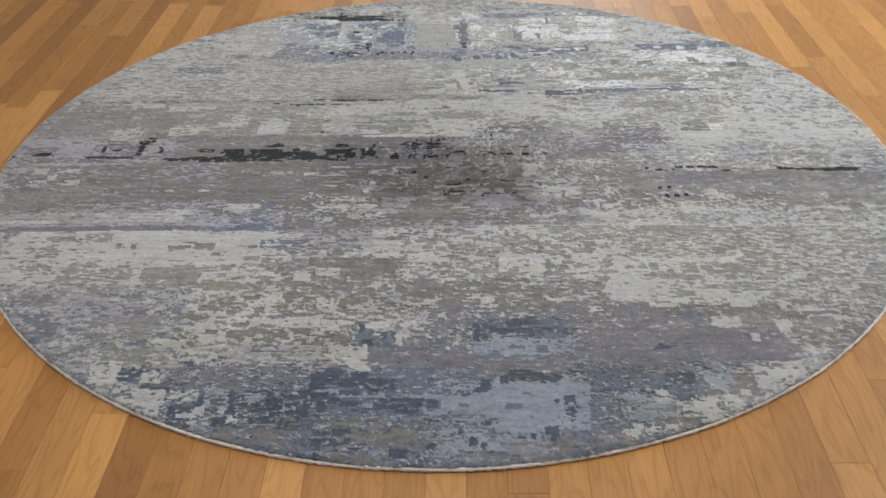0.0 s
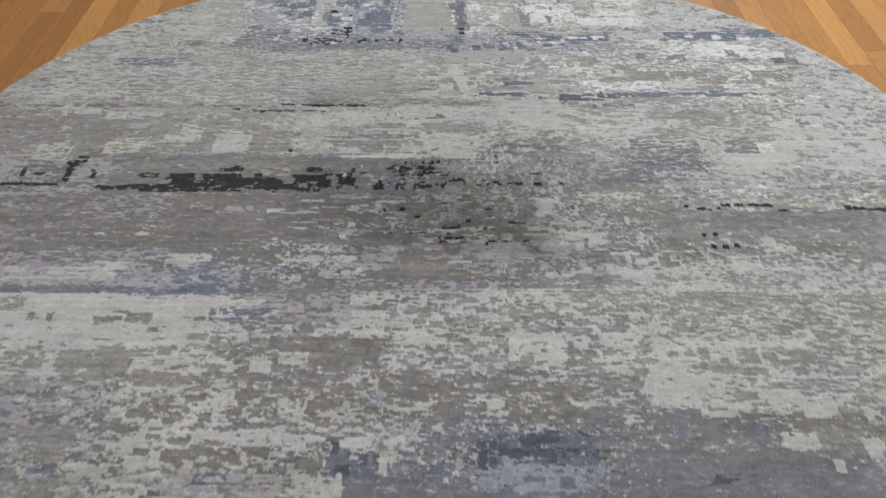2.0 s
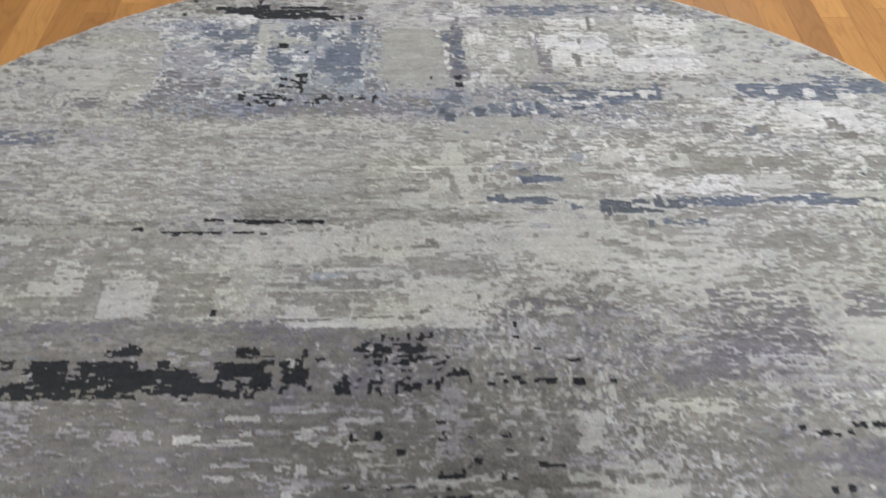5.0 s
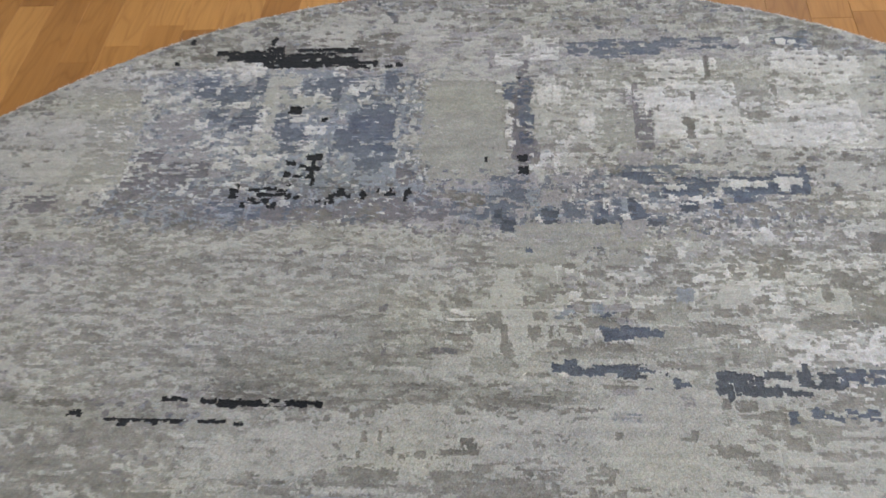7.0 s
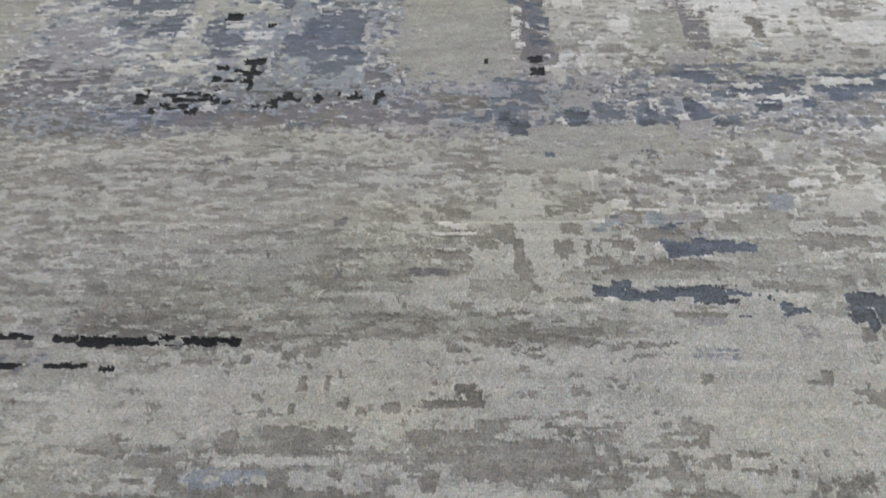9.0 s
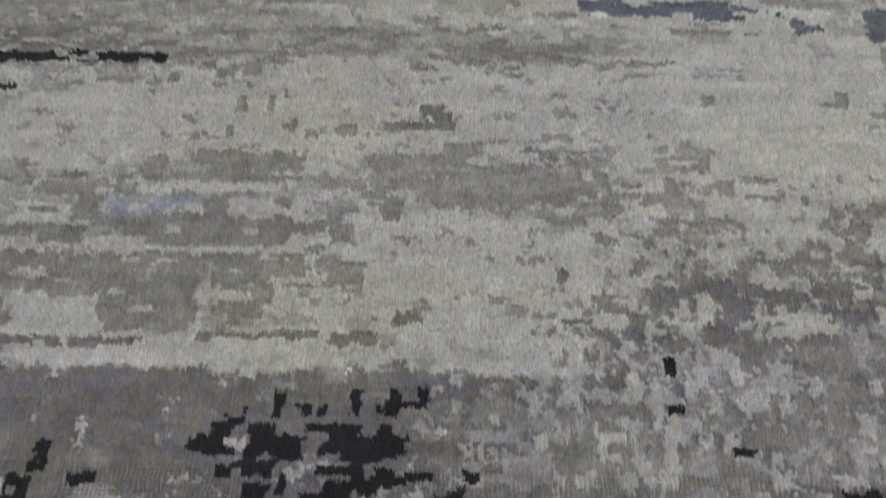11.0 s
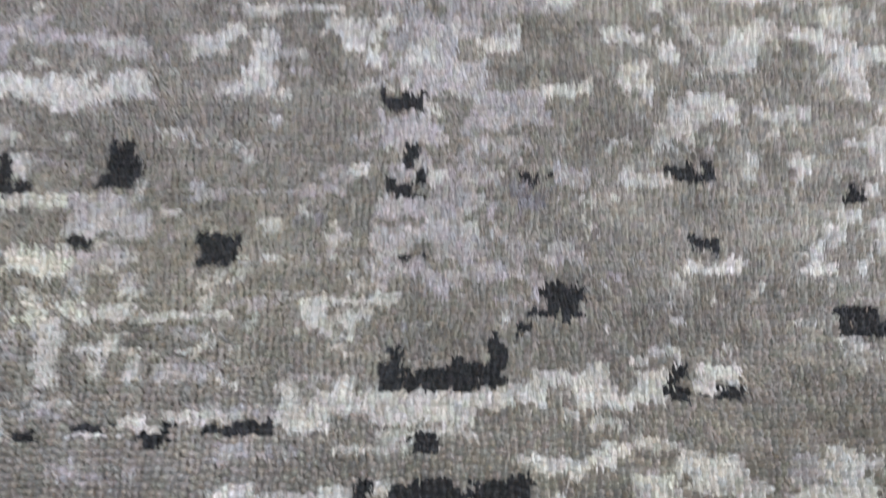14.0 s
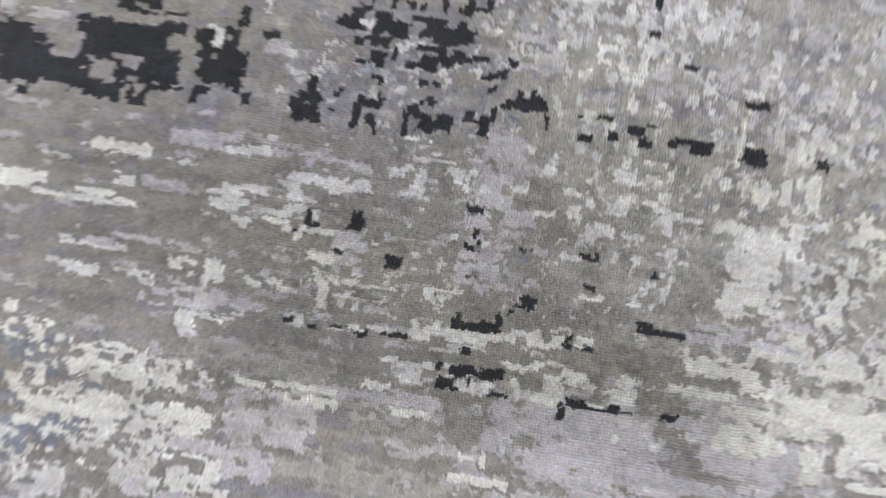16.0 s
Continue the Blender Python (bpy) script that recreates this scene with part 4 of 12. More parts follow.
def knotted_motifs(motif):
    motif(STONE, -0.6052, -0.5516, 0.0561, 0.2648, 0.6)
    motif(STONE, -0.7394, -0.6385, 0.1558, 0.2648, 0.55)
    motif(STONE, -0.4620, -0.4146, 0.0799, 0.2647, 0.45)
    motif(STONE, -0.6746, -0.6376, 0.0988, 0.1429, 0.5)
    motif(STONE, -0.1997, -0.0798, -0.2863, -0.2593, 0.45)
    motif(STONE, -0.2033, -0.1500, -0.3156, -0.2983, 0.3)
    motif(STONE, -0.0723, 0.0202, -0.3650, -0.3355, 0.7)
    motif(STONE, 0.0141, 0.0426, -0.3171, -0.2873, 0.6)
    motif(STONE, 0.0655, 0.0835, -0.3106, -0.2970, 0.85)
    motif(STONE, 0.1883, 0.2354, -0.3137, -0.3003, 0.6)
    motif(STONE, -0.0680, -0.0322, -0.3134, -0.2912, 0.6)
    motif(STONE, -0.1576, -0.1347, -0.3424, -0.3244, 0.5)
    motif(STONE, -0.2712, -0.2393, -0.3911, -0.3733, 0.7)
    motif(STONE, -0.0227, 0.0137, -0.3139, -0.2969, 0.4)
    motif(DENIM, 0.4537, 0.5706, 0.3455, 0.3709, 0.8)
    motif(DENIM, 0.5714, 0.6884, 0.3568, 0.3706, 0.7)
    motif(DENIM, 0.6882, 0.7840, 0.3486, 0.3800, 0.8)
    motif(DENIM, 0.7820, 0.8755, 0.3596, 0.3734, 0.5)
    motif(DENIM, 0.6260, 0.6789, 0.5516, 0.5834, 0.7)
    motif(DENIM, 0.6424, 0.8930, 0.6893, 0.7293, 0.7)
    motif(DENIM, 0.8816, 0.9873, 0.6989, 0.7366, 0.7)
    motif(DENIM, 0.9156, 0.9843, 0.5356, 0.5693)
    motif(TAUPE, 0.5606, 0.5867, -0.3386, -0.3059, 0.8)
    motif(TAUPE, 0.1664, 0.2053, -0.3554, -0.3394, 0.8)
    motif(TAUPE, -0.1581, -0.1412, -0.4184, -0.3900)
    motif(TAUPE, 0.3145, 0.3398, -0.4047, -0.3844)
    motif(TAUPE, -0.7310, -0.6927, 0.5467, 0.5927, 0.7)
    motif(SILK, 0.2679, 0.2855, 0.1468, 0.1576)
    motif(TAUPE, -0.4669, -0.3646, 0.0799, 0.1685, 0.55)
    motif(PLUM, -0.4473, -0.2583, 0.0298, 0.0701, 0.55)
    motif(PLUM, -0.6898, -0.4476, 0.0327, 0.0706, 0.45)
    motif(PLUM, 0.4365, 0.6178, -0.0048, 0.0656, 0.5)
    motif(PLUM, 0.3591, 0.4550, -0.0619, -0.0358, 0.5)
    motif(LILAC, -0.4115, -0.3482, -0.0245, 0.0322, 0.7)
    motif(LILAC, 0.5437, 0.6998, -0.0712, -0.0164, 0.5)
    motif(IVORY, -0.3327, -0.2453, 1.0378, 1.1039, 0.7)
    motif(NAVY, -0.2856, -0.2312, -1.1179, -1.0510, 0.8)
    motif(NAVY, -0.2298, -0.1415, -1.0730, -1.0512, 0.8)
    motif(NAVY, -0.1853, -0.0870, -1.0884, -1.0623, 0.75)
    motif(NAVY, -0.1217, -0.0125, -1.0795, -1.0579, 0.75)
    motif(NAVY, -0.2454, -0.1929, -1.0015, -0.9614, 0.8)
    motif(NAVY, -0.2247, -0.1455, -1.0339, -0.9950, 0.75)
    motif(NAVY, -0.2561, -0.1882, -1.0417, -1.0112, 0.75)
    motif(NAVY, -0.1470, -0.0792, -1.0342, -1.0117, 0.7)
    motif(NAVY, -0.3050, -0.2316, -1.0415, -1.0175, 0.75)
    motif(NAVY, -0.4327, -0.3314, -1.0331, -1.0105, 0.6)
    motif(NAVY, -0.5821, -0.5240, -1.0163, -0.9850, 0.7)
    motif(NAVY, -0.6696, -0.5993, -0.9914, -0.9508, 0.7)
    motif(NAVY, -0.5108, -0.4623, -1.0948, -1.0548, 0.9)
    motif(NAVY, -0.4734, -0.4054, -1.0471, -1.0265, 0.7)
    motif(NAVY, 0.1386, 0.1852, -0.9900, -0.9633, 0.8)
    motif(NAVY, 0.1969, 0.2400, -0.9952, -0.9720, 0.8)
    motif(NAVY, 0.1451, 0.2682, -0.8465, -0.7970, 0.7)
    motif(NAVY, 0.0831, 0.1231, -0.8680, -0.8156, 0.75)
    motif(NAVY, 0.1824, 0.2162, -0.8686, -0.8390, 0.8)
    motif(NAVY, -0.1623, -0.1085, -0.8866, -0.8554, 0.8)
    motif(NAVY, -0.1677, -0.1428, -0.8627, -0.8080, 0.7)
    motif(NAVY, -0.1287, -0.0886, -0.8630, -0.8369, 0.6)
    motif(NAVY, 0.3117, 0.3622, -1.0201, -0.9642, 0.7)
    motif(NAVY, 0.2244, 0.2447, -1.0668, -1.0372, 0.8)
    motif(NAVY, 0.2558, 0.3098, -1.0358, -1.0166, 0.5)
    motif(NAVY, 0.3900, 0.4555, -1.0332, -0.9596, 0.35)
    motif(NAVY, 0.4304, 0.6020, -0.9083, -0.8597, 0.3)
    motif(NAVY, -0.0826, -0.0522, -1.2004, -1.1659, 0.6)
    motif(NAVY, -0.2337, -0.1729, -1.2204, -1.1655, 0.35)
    motif(SLATE, 0.0781, 0.1132, -1.0318, -0.9831, 0.85)
    motif(SLATE, -0.0149, 0.0280, -1.0858, -1.0315, 0.5)
    motif(SLATE, -0.0836, 0.0164, -1.0313, -0.9315, 0.35)
    motif(SLATE, -0.3351, -0.2204, -1.1794, -1.0924, 0.4)
    motif(SLATE, 0.2590, 0.3425, -1.1526, -1.0484, 0.4)
    motif(MIST, 0.0922, 0.2945, -1.1265, -1.0001, 0.7)
    motif(MIST, 0.0905, 0.2601, -0.9098, -0.8574, 0.7)
    motif(MIST, 0.5221, 0.5789, -1.0210, -0.9620, 0.75)
    motif(MIST, 0.0031, 0.0921, -1.1828, -1.1348, 0.6)
    motif(MIST, -0.2480, -0.1428, -1.0575, -1.0354, 0.7)
    motif(MIST, -0.0762, 0.0179, -1.1375, -1.0932, 0.35)
    motif(MIST, -0.2186, -0.1360, -1.1656, -1.1371, 0.4)
    motif(TAUPE, 0.2328, 0.2491, -1.1969, -1.1208, 0.9)
    motif(TAUPE, -0.2073, -0.0717, -1.2232, -1.0929, 0.4)
    motif(TAUPE, -0.3888, -0.2611, -1.1681, -1.0892, 0.5)
    motif(TAUPE, 0.5607, 0.6168, -1.0370, -0.9904, 0.7)
    motif(TAUPE, 0.4986, 0.5422, -1.1201, -1.0845, 0.5)
    motif(TAUPE, 0.1098, 0.2309, -1.2008, -1.1594, 0.4)
    motif(TAUPE, 0.3748, 0.4750, -0.9680, -0.9340, 0.4)
    motif(TAUPE, 0.2951, 0.3461, -1.1737, -1.1239, 0.5)
    motif(IVORY, 0.5798, 0.6696, -1.0084, -0.9488, 0.7)
    motif(IVORY, 0.6515, 0.7222, -0.9809, -0.9320, 0.8)
    motif(IVORY, 0.4818, 0.5303, -1.1054, -1.0383, 0.8)
    motif(IVORY, 0.4145, 0.4510, -1.0520, -1.0141, 0.85)
    motif(IVORY, 0.3389, 0.4028, -1.1485, -1.1065, 0.5)
    motif(IVORY, -0.4751, -0.3452, -1.0169, -0.9940, 0.65)
    motif(IVORY, -0.4135, -0.3464, -1.0876, -1.0347, 0.6)
    motif(IVORY, -0.1787, -0.1288, -0.9601, -0.9273, 0.9)
    motif(IVORY, -0.2327, -0.1899, -0.9165, -0.8807, 0.8)
    motif(IVORY, -0.6270, -0.5610, -1.0607, -1.0128, 0.6)
    motif(IVORY, 0.4422, 0.4791, -1.0873, -1.0522, 0.6)
    motif(TAUPE, -0.9742, -0.8469, -0.4908, -0.4734, 0.45)
    motif(TAUPE, -0.9640, -0.9072, -0.5534, -0.5391, 0.7)
    motif(TAUPE, -0.7801, -0.7569, -0.5169, -0.4998)
    motif(TAUPE, -0.7432, -0.7282, -0.5197, -0.4977)
    motif(TAUPE, -0.6508, -0.6182, -0.5256, -0.5135)
    motif(TAUPE, -0.5949, -0.5719, -0.5237, -0.5067)
    motif(TAUPE, -0.5653, -0.5491, -0.5240, -0.5046)
    motif(TAUPE, -0.8692, -0.8000, -0.5986, -0.5755, 0.55)
    motif(TAUPE, -0.9749, -0.9231, -0.6089, -0.5813, 0.45)
    motif(TAUPE, -0.6158, -0.5646, -0.6123, -0.5987)
    motif(TAUPE, -0.5223, -0.4024, -0.6837, -0.6643, 0.9)
    motif(TAUPE, -0.4480, -0.3859, -0.8499, -0.8272, 0.65)
    motif(TAUPE, -0.3804, -0.3278, -0.8428, -0.8162, 0.6)
    motif(TAUPE, -0.5725, -0.5430, -0.7915, -0.7677, 0.8)
    motif(TAUPE, -0.5441, -0.5172, -0.7936, -0.7778)
    motif(TAUPE, -0.1571, -0.1024, -0.6190, -0.5757, 0.65)
    motif(TAUPE, -0.2363, -0.1533, -0.6406, -0.5866, 0.55)
    motif(TAUPE, -0.0555, -0.0180, -0.7127, -0.6917, 0.8)
    motif(TAUPE, -0.0057, 0.0193, -0.7026, -0.6878)
    motif(TAUPE, -0.6902, -0.6246, -0.6229, -0.6003, 0.7)
    motif(TAUPE, -0.6184, -0.5535, -0.6546, -0.6190, 0.6)
    motif(TAUPE, -0.4296, -0.3899, -0.7568, -0.7364, 0.7)
    motif(TAUPE, -0.3797, -0.3426, -0.7572, -0.7409, 0.7)
    motif(TAUPE, -0.4892, -0.4521, -0.7644, -0.7502, 0.7)
    motif(TAUPE, -0.3050, -0.2753, -0.8489, -0.8300, 0.6)
    motif(TAUPE, -0.3147, -0.2623, -0.6017, -0.5787, 0.5)
    motif(TAUPE, 0.1579, 0.2378, -0.5487, -0.4886, 0.4)
    motif(TAUPE, 0.1195, 0.2010, -0.4881, -0.4379, 0.35)
    motif(TAUPE, 0.2312, 0.2825, -0.6513, -0.5728, 0.4)
    motif(TAUPE, 0.3235, 0.3429, -0.6010, -0.5781)
    motif(TAUPE, 0.3822, 0.3952, -0.5970, -0.5741)
    motif(SILK, -0.3102, -0.2539, -0.1273, -0.1195, 0.85)
    motif(SILK, -0.3749, -0.3368, -0.1662, -0.1516, 0.7)
    motif(SILK, -0.3490, -0.2743, -0.1685, -0.1617, 0.55)
    motif(SILK, -0.2819, -0.2351, -0.1510, -0.1414, 0.45)
    motif(SILK, -0.2013, -0.1686, -0.1606, -0.1397, 0.45)
    motif(SILK, -0.1711, -0.1566, -0.1413, -0.1340, 0.9)
    motif(SILK, -0.1797, -0.1607, -0.1701, -0.1629, 0.9)
    motif(SILK, -0.3179, -0.2621, -0.2048, -0.1976, 0.55)
    motif(SILK, -0.3125, -0.2207, -0.2288, -0.2195, 0.5)
    motif(SILK, -0.1956, -0.1803, -0.2191, -0.2027, 0.85)
    motif(SILK, -0.1573, -0.1206, -0.2157, -0.2059, 0.75)
    motif(SILK, -0.2109, -0.1934, -0.2600, -0.2433, 0.75)
    motif(SILK, -0.1926, -0.1737, -0.2499, -0.2420, 0.75)
    motif(SILK, -0.1709, -0.1387, -0.2409, -0.2339, 0.65)
    motif(SILK, 0.2010, 0.2071, -0.0832, -0.0747)
    motif(SILK, 0.2281, 0.2385, -0.0945, -0.0704, 0.85)
    motif(SILK, 0.2145, 0.2249, -0.0854, -0.0746, 0.9)
    motif(SILK, 0.2454, 0.2558, -0.0919, -0.0678, 0.85)
    motif(SILK, 0.2670, 0.2774, -0.0886, -0.0645, 0.85)
    motif(SILK, 0.2429, 0.2642, -0.0275, -0.0148, 0.55)
    motif(SILK, 0.1969, 0.2332, -0.1179, -0.1094, 0.75)
    motif(SILK, 0.2578, 0.2681, -0.1216, -0.0977, 0.8)
    motif(IVORY, 0.2231, 0.2506, -0.1701, -0.1245, 0.85)
    motif(IVORY, 0.2087, 0.2489, -0.1804, -0.1613, 0.75)
    motif(IVORY, 0.1913, 0.2292, -0.2297, -0.2151, 0.85)
    motif(IVORY, 0.2289, 0.2475, -0.2403, -0.2172, 0.65)
    motif(IVORY, 0.1789, 0.2316, -0.2458, -0.2399, 0.75)
    motif(IVORY, 0.2219, 0.2699, -0.2866, -0.2617, 0.75)
    motif(IVORY, 0.2744, 0.3096, -0.2618, -0.2326, 0.85)
    motif(IVORY, 0.3003, 0.3463, -0.2589, -0.2382, 0.75)
    motif(IVORY, 0.2871, 0.3055, -0.2995, -0.2685, 0.85)
    motif(IVORY, 0.3156, 0.3489, -0.2810, -0.2625, 0.55)
    motif(IVORY, -0.2861, -0.2348, -0.3031, -0.2795, 0.65)
    motif(IVORY, -0.2771, -0.2351, -0.3513, -0.3194, 0.75)
    motif(IVORY, -0.2442, -0.2245, -0.3078, -0.2799, 0.7)
    motif(IVORY, -0.2210, -0.2013, -0.3042, -0.2850, 0.65)
    motif(IVORY, -0.1956, -0.1716, -0.3397, -0.3208, 0.75)
    motif(IVORY, -0.2275, -0.1990, -0.3401, -0.3212, 0.55)
    motif(IVORY, -0.1921, -0.1464, -0.3854, -0.3540, 0.65)
    motif(IVORY, -0.3492, -0.3119, -0.2872, -0.2678, 0.55)
    motif(IVORY, -0.3265, -0.2816, -0.3539, -0.3236, 0.5)
    motif(LILAC, 0.1945, 0.2346, -0.2027, -0.1901, 0.85)
    motif(LILAC, 0.0524, 0.1057, -0.2923, -0.2649, 0.75)
    motif(LILAC, 0.0648, 0.1512, -0.3007, -0.2863, 0.55)
    motif(LILAC, 0.0903, 0.2728, -0.3270, -0.2917, 0.6)
    motif(LILAC, -0.1557, -0.0844, -0.3334, -0.2974, 0.65)
    motif(LILAC, -0.1488, -0.1173, -0.3664, -0.3435, 0.8)
    motif(LILAC, 0.2428, 0.3394, -0.1961, -0.1810, 0.4)
    motif(TAUPE, 0.2069, 0.2314, -0.0137, -0.0078, 0.8)
    motif(INK, 0.7128, 0.7337, -0.1438, -0.1321)
    motif(INK, 1.0441, 1.1033, -0.1622, -0.1438)
    motif(INK, 0.8968, 0.9266, -0.1504, -0.1411)
    motif(INK, 0.9555, 1.0297, -0.1548, -0.1455)
    motif(INK, -1.2280, -1.2055, -0.0742, -0.0443)
    motif(INK, -1.1540, -1.1056, -0.0459, -0.0257)
    motif(INK, -1.0057, -0.9180, -0.0686, -0.0487, 0.8)
    motif(INK, -0.9045, -0.8646, -0.0600, -0.0434)
    motif(INK, -0.9699, -0.9586, -0.0287, 0.0089)
    motif(INK, -0.8751, -0.8457, -0.0035, 0.0418, 0.8)
    motif(INK, -0.8676, -0.8483, -0.0473, -0.0135, 0.8)


def front_inlays(inlay):
    inlay(LILAC, -0.8886, -0.5442, -0.4038, -0.3038, 0.6)
    inlay(LILAC, -0.7380, -0.6420, -0.7863, -0.7356, 0.6)
    inlay(LILAC, -0.4173, -0.2390, -0.9256, -0.8795, 0.6)
    inlay(IVORY, -0.8803, -0.6982, -0.3953, -0.3596, 0.65)
    inlay(IVORY, -0.4188, -0.3410, -0.7601, -0.6947, 0.65)
    inlay(IVORY, -0.4215, -0.2528, -0.8215, -0.7850, 0.65)
    inlay(IVORY, -0.5477, -0.4082, -0.8339, -0.8100, 0.65)
    inlay(IVORY, -0.5026, -0.4476, -0.8687, -0.8339, 0.65)
    inlay(IVORY, -0.5615, -0.5161, -0.8803, -0.8575, 0.65)
    inlay(IVORY, -0.2511, -0.1952, -0.8329, -0.7969, 0.65)
    inlay(IVORY, -0.1574, -0.1017, -0.8326, -0.8087, 0.65)
    inlay(PLUM, -0.8624, -0.5279, -0.4382, -0.4125, 0.55)
    inlay(PLUM, -0.4242, -0.2948, -0.5270, -0.4707, 0.55)
    inlay(PLUM, -0.6878, -0.6304, -0.7862, -0.7484, 0.55)
    inlay(PLUM, -0.6447, -0.6073, -0.8226, -0.7985, 0.55)
    inlay(PLUM, -0.0281, 0.0132, -0.8321, -0.7587, 0.55)
    inlay(SLATE, -0.8609, -0.7049, -0.4385, -0.4214, 0.6)
    inlay(SLATE, -0.4034, -0.3277, -0.5112, -0.4789, 0.6)
    inlay(SLATE, -0.2531, -0.1989, -0.4947, -0.4785, 0.6)
    inlay(SLATE, -0.6433, -0.6070, -0.8806, -0.8579, 0.6)
    inlay(SLATE, -0.5942, -0.5667, -0.8691, -0.8343, 0.6)
    inlay(SLATE, -0.3842, -0.3304, -0.9018, -0.8796, 0.6)
    inlay(SLATE, -0.0628, 0.0136, -0.8894, -0.8322, 0.6)
    inlay(IVORY, -0.8453, -0.6046, -0.5043, -0.4384)
    inlay(IVORY, -0.8229, -0.4181, -0.5665, -0.4960)
    inlay(IVORY, -0.6035, -0.4290, -0.4956, -0.4546)
    inlay(IVORY, -0.3918, -0.3497, -0.5657, -0.5504)
    inlay(IVORY, -0.1631, -0.0779, -0.5649, -0.4863, 0.8)
    inlay(IVORY, -0.0772, 0.0116, -0.5797, -0.5022, 0.8)
    inlay(STONE, -0.7770, -0.7663, -0.5173, -0.5045)
    inlay(STONE, -0.7421, -0.7313, -0.5204, -0.5044)
    inlay(STONE, -0.6489, -0.6350, -0.5311, -0.5201)
    inlay(STONE, -0.6344, -0.6130, -0.5247, -0.5152)
    inlay(STONE, -0.5931, -0.5770, -0.5199, -0.5087)
    inlay(STONE, -0.5792, -0.5653, -0.5246, -0.5119)
    inlay(STONE, -0.5601, -0.5440, -0.5277, -0.5070)
    inlay(STONE, -0.5496, -0.5410, -0.5197, -0.4958)
    inlay(STONE, -0.8123, -0.7963, -0.5363, -0.5285)
    inlay(STONE, -0.6565, -0.5758, -0.6681, -0.6401)
    inlay(STONE, -0.6207, -0.5897, -0.6112, -0.5965)
    inlay(STONE, -0.6120, -0.5920, -0.6750, -0.6611)
    inlay(STONE, -0.5292, -0.4694, -0.6883, -0.6677)
    inlay(STONE, -0.5333, -0.4984, -0.6884, -0.6747)
    inlay(STONE, -0.5032, -0.4730, -0.6704, -0.6537)
    inlay(STONE, -0.0899, -0.0792, -0.5103, -0.4862)
    inlay(STONE, -0.0583, -0.0366, -0.4893, -0.4697)
    inlay(STONE, -0.0362, -0.0146, -0.5022, -0.4860)
    inlay(STONE, -0.0462, -0.0195, -0.5260, -0.5102)
    inlay(STONE, -0.0140, 0.0115, -0.5337, -0.5180)
    inlay(STONE, -0.0310, -0.0148, -0.4893, -0.4779)
    inlay(STONE, -0.0984, -0.0878, -0.5495, -0.5340)
    inlay(STONE, -0.8422, -0.7986, -0.4885, -0.4721, 0.7)
    inlay(STONE, -0.6206, -0.5881, -0.4976, -0.4878, 0.7)
    inlay(STONE, -0.5429, -0.5111, -0.5509, -0.5354, 0.7)
    inlay(STONE, -0.6824, -0.6214, -0.6543, -0.6186, 0.7)
    inlay(STONE, -0.6337, -0.5623, -0.6400, -0.6184, 0.7)
    inlay(STONE, -0.7600, -0.7087, -0.6404, -0.5969, 0.7)
    inlay(TAUPE, -0.4206, -0.3997, -0.5779, -0.5658)
    inlay(TAUPE, -0.3880, -0.3776, -0.5838, -0.5733)
    inlay(TAUPE, -0.3477, -0.3268, -0.5747, -0.5656)
    inlay(TAUPE, -0.4897, -0.4741, -0.5961, -0.5842)
    inlay(TAUPE, -0.4671, -0.4516, -0.6034, -0.5930)
    inlay(TAUPE, -0.3786, -0.3580, -0.6074, -0.5957)
    inlay(TAUPE, -0.3335, -0.3025, -0.5985, -0.5881)
    inlay(TAUPE, -0.3138, -0.2931, -0.5925, -0.5806)
    inlay(TAUPE, -0.2815, -0.2608, -0.6027, -0.5879)
    inlay(TAUPE, -0.2695, -0.2489, -0.6129, -0.6027)
    inlay(TAUPE, -0.2412, -0.2204, -0.5922, -0.5803)
    inlay(TAUPE, -0.1984, -0.1778, -0.6098, -0.5877)
    inlay(TAUPE, -0.3808, -0.3706, -0.6249, -0.6104)
    inlay(TAUPE, -0.3386, -0.3233, -0.6319, -0.6175)
    inlay(TAUPE, -0.3072, -0.2919, -0.6361, -0.6246)
    inlay(TAUPE, -0.3556, -0.3353, -0.6504, -0.6391)
    inlay(TAUPE, -0.4184, -0.4033, -0.6646, -0.6535)
    inlay(TAUPE, -0.3933, -0.3782, -0.6645, -0.6534)
    inlay(TAUPE, -0.4773, -0.4621, -0.6480, -0.6395)
    inlay(TAUPE, -0.1732, -0.1530, -0.6526, -0.6456)
    inlay(TAUPE, -0.4124, -0.3977, -0.7161, -0.7082)
    inlay(TAUPE, -0.4521, -0.4329, -0.7578, -0.7476)
    inlay(TAUPE, -0.5256, -0.5015, -0.7542, -0.7414)
    inlay(TAUPE, -0.4995, -0.4803, -0.7631, -0.7478)
    inlay(TAUPE, -0.4179, -0.4082, -0.7371, -0.7280)
    inlay(TAUPE, -0.5448, -0.5304, -0.7708, -0.7607)
    inlay(TAUPE, -0.4574, -0.4383, -0.7755, -0.7667)
    inlay(TAUPE, -0.5284, -0.5142, -0.7956, -0.7857)
    inlay(TAUPE, -0.5116, -0.5021, -0.7857, -0.7795)
    inlay(TAUPE, -0.3021, -0.2827, -0.7341, -0.7210)
    inlay(TAUPE, -0.1947, -0.1753, -0.7363, -0.7272)
    inlay(TAUPE, -0.2220, -0.2027, -0.7531, -0.7403)
    inlay(TAUPE, -0.4433, -0.4112, -0.8547, -0.8455)
    inlay(TAUPE, -0.4215, -0.3847, -0.8512, -0.8395)
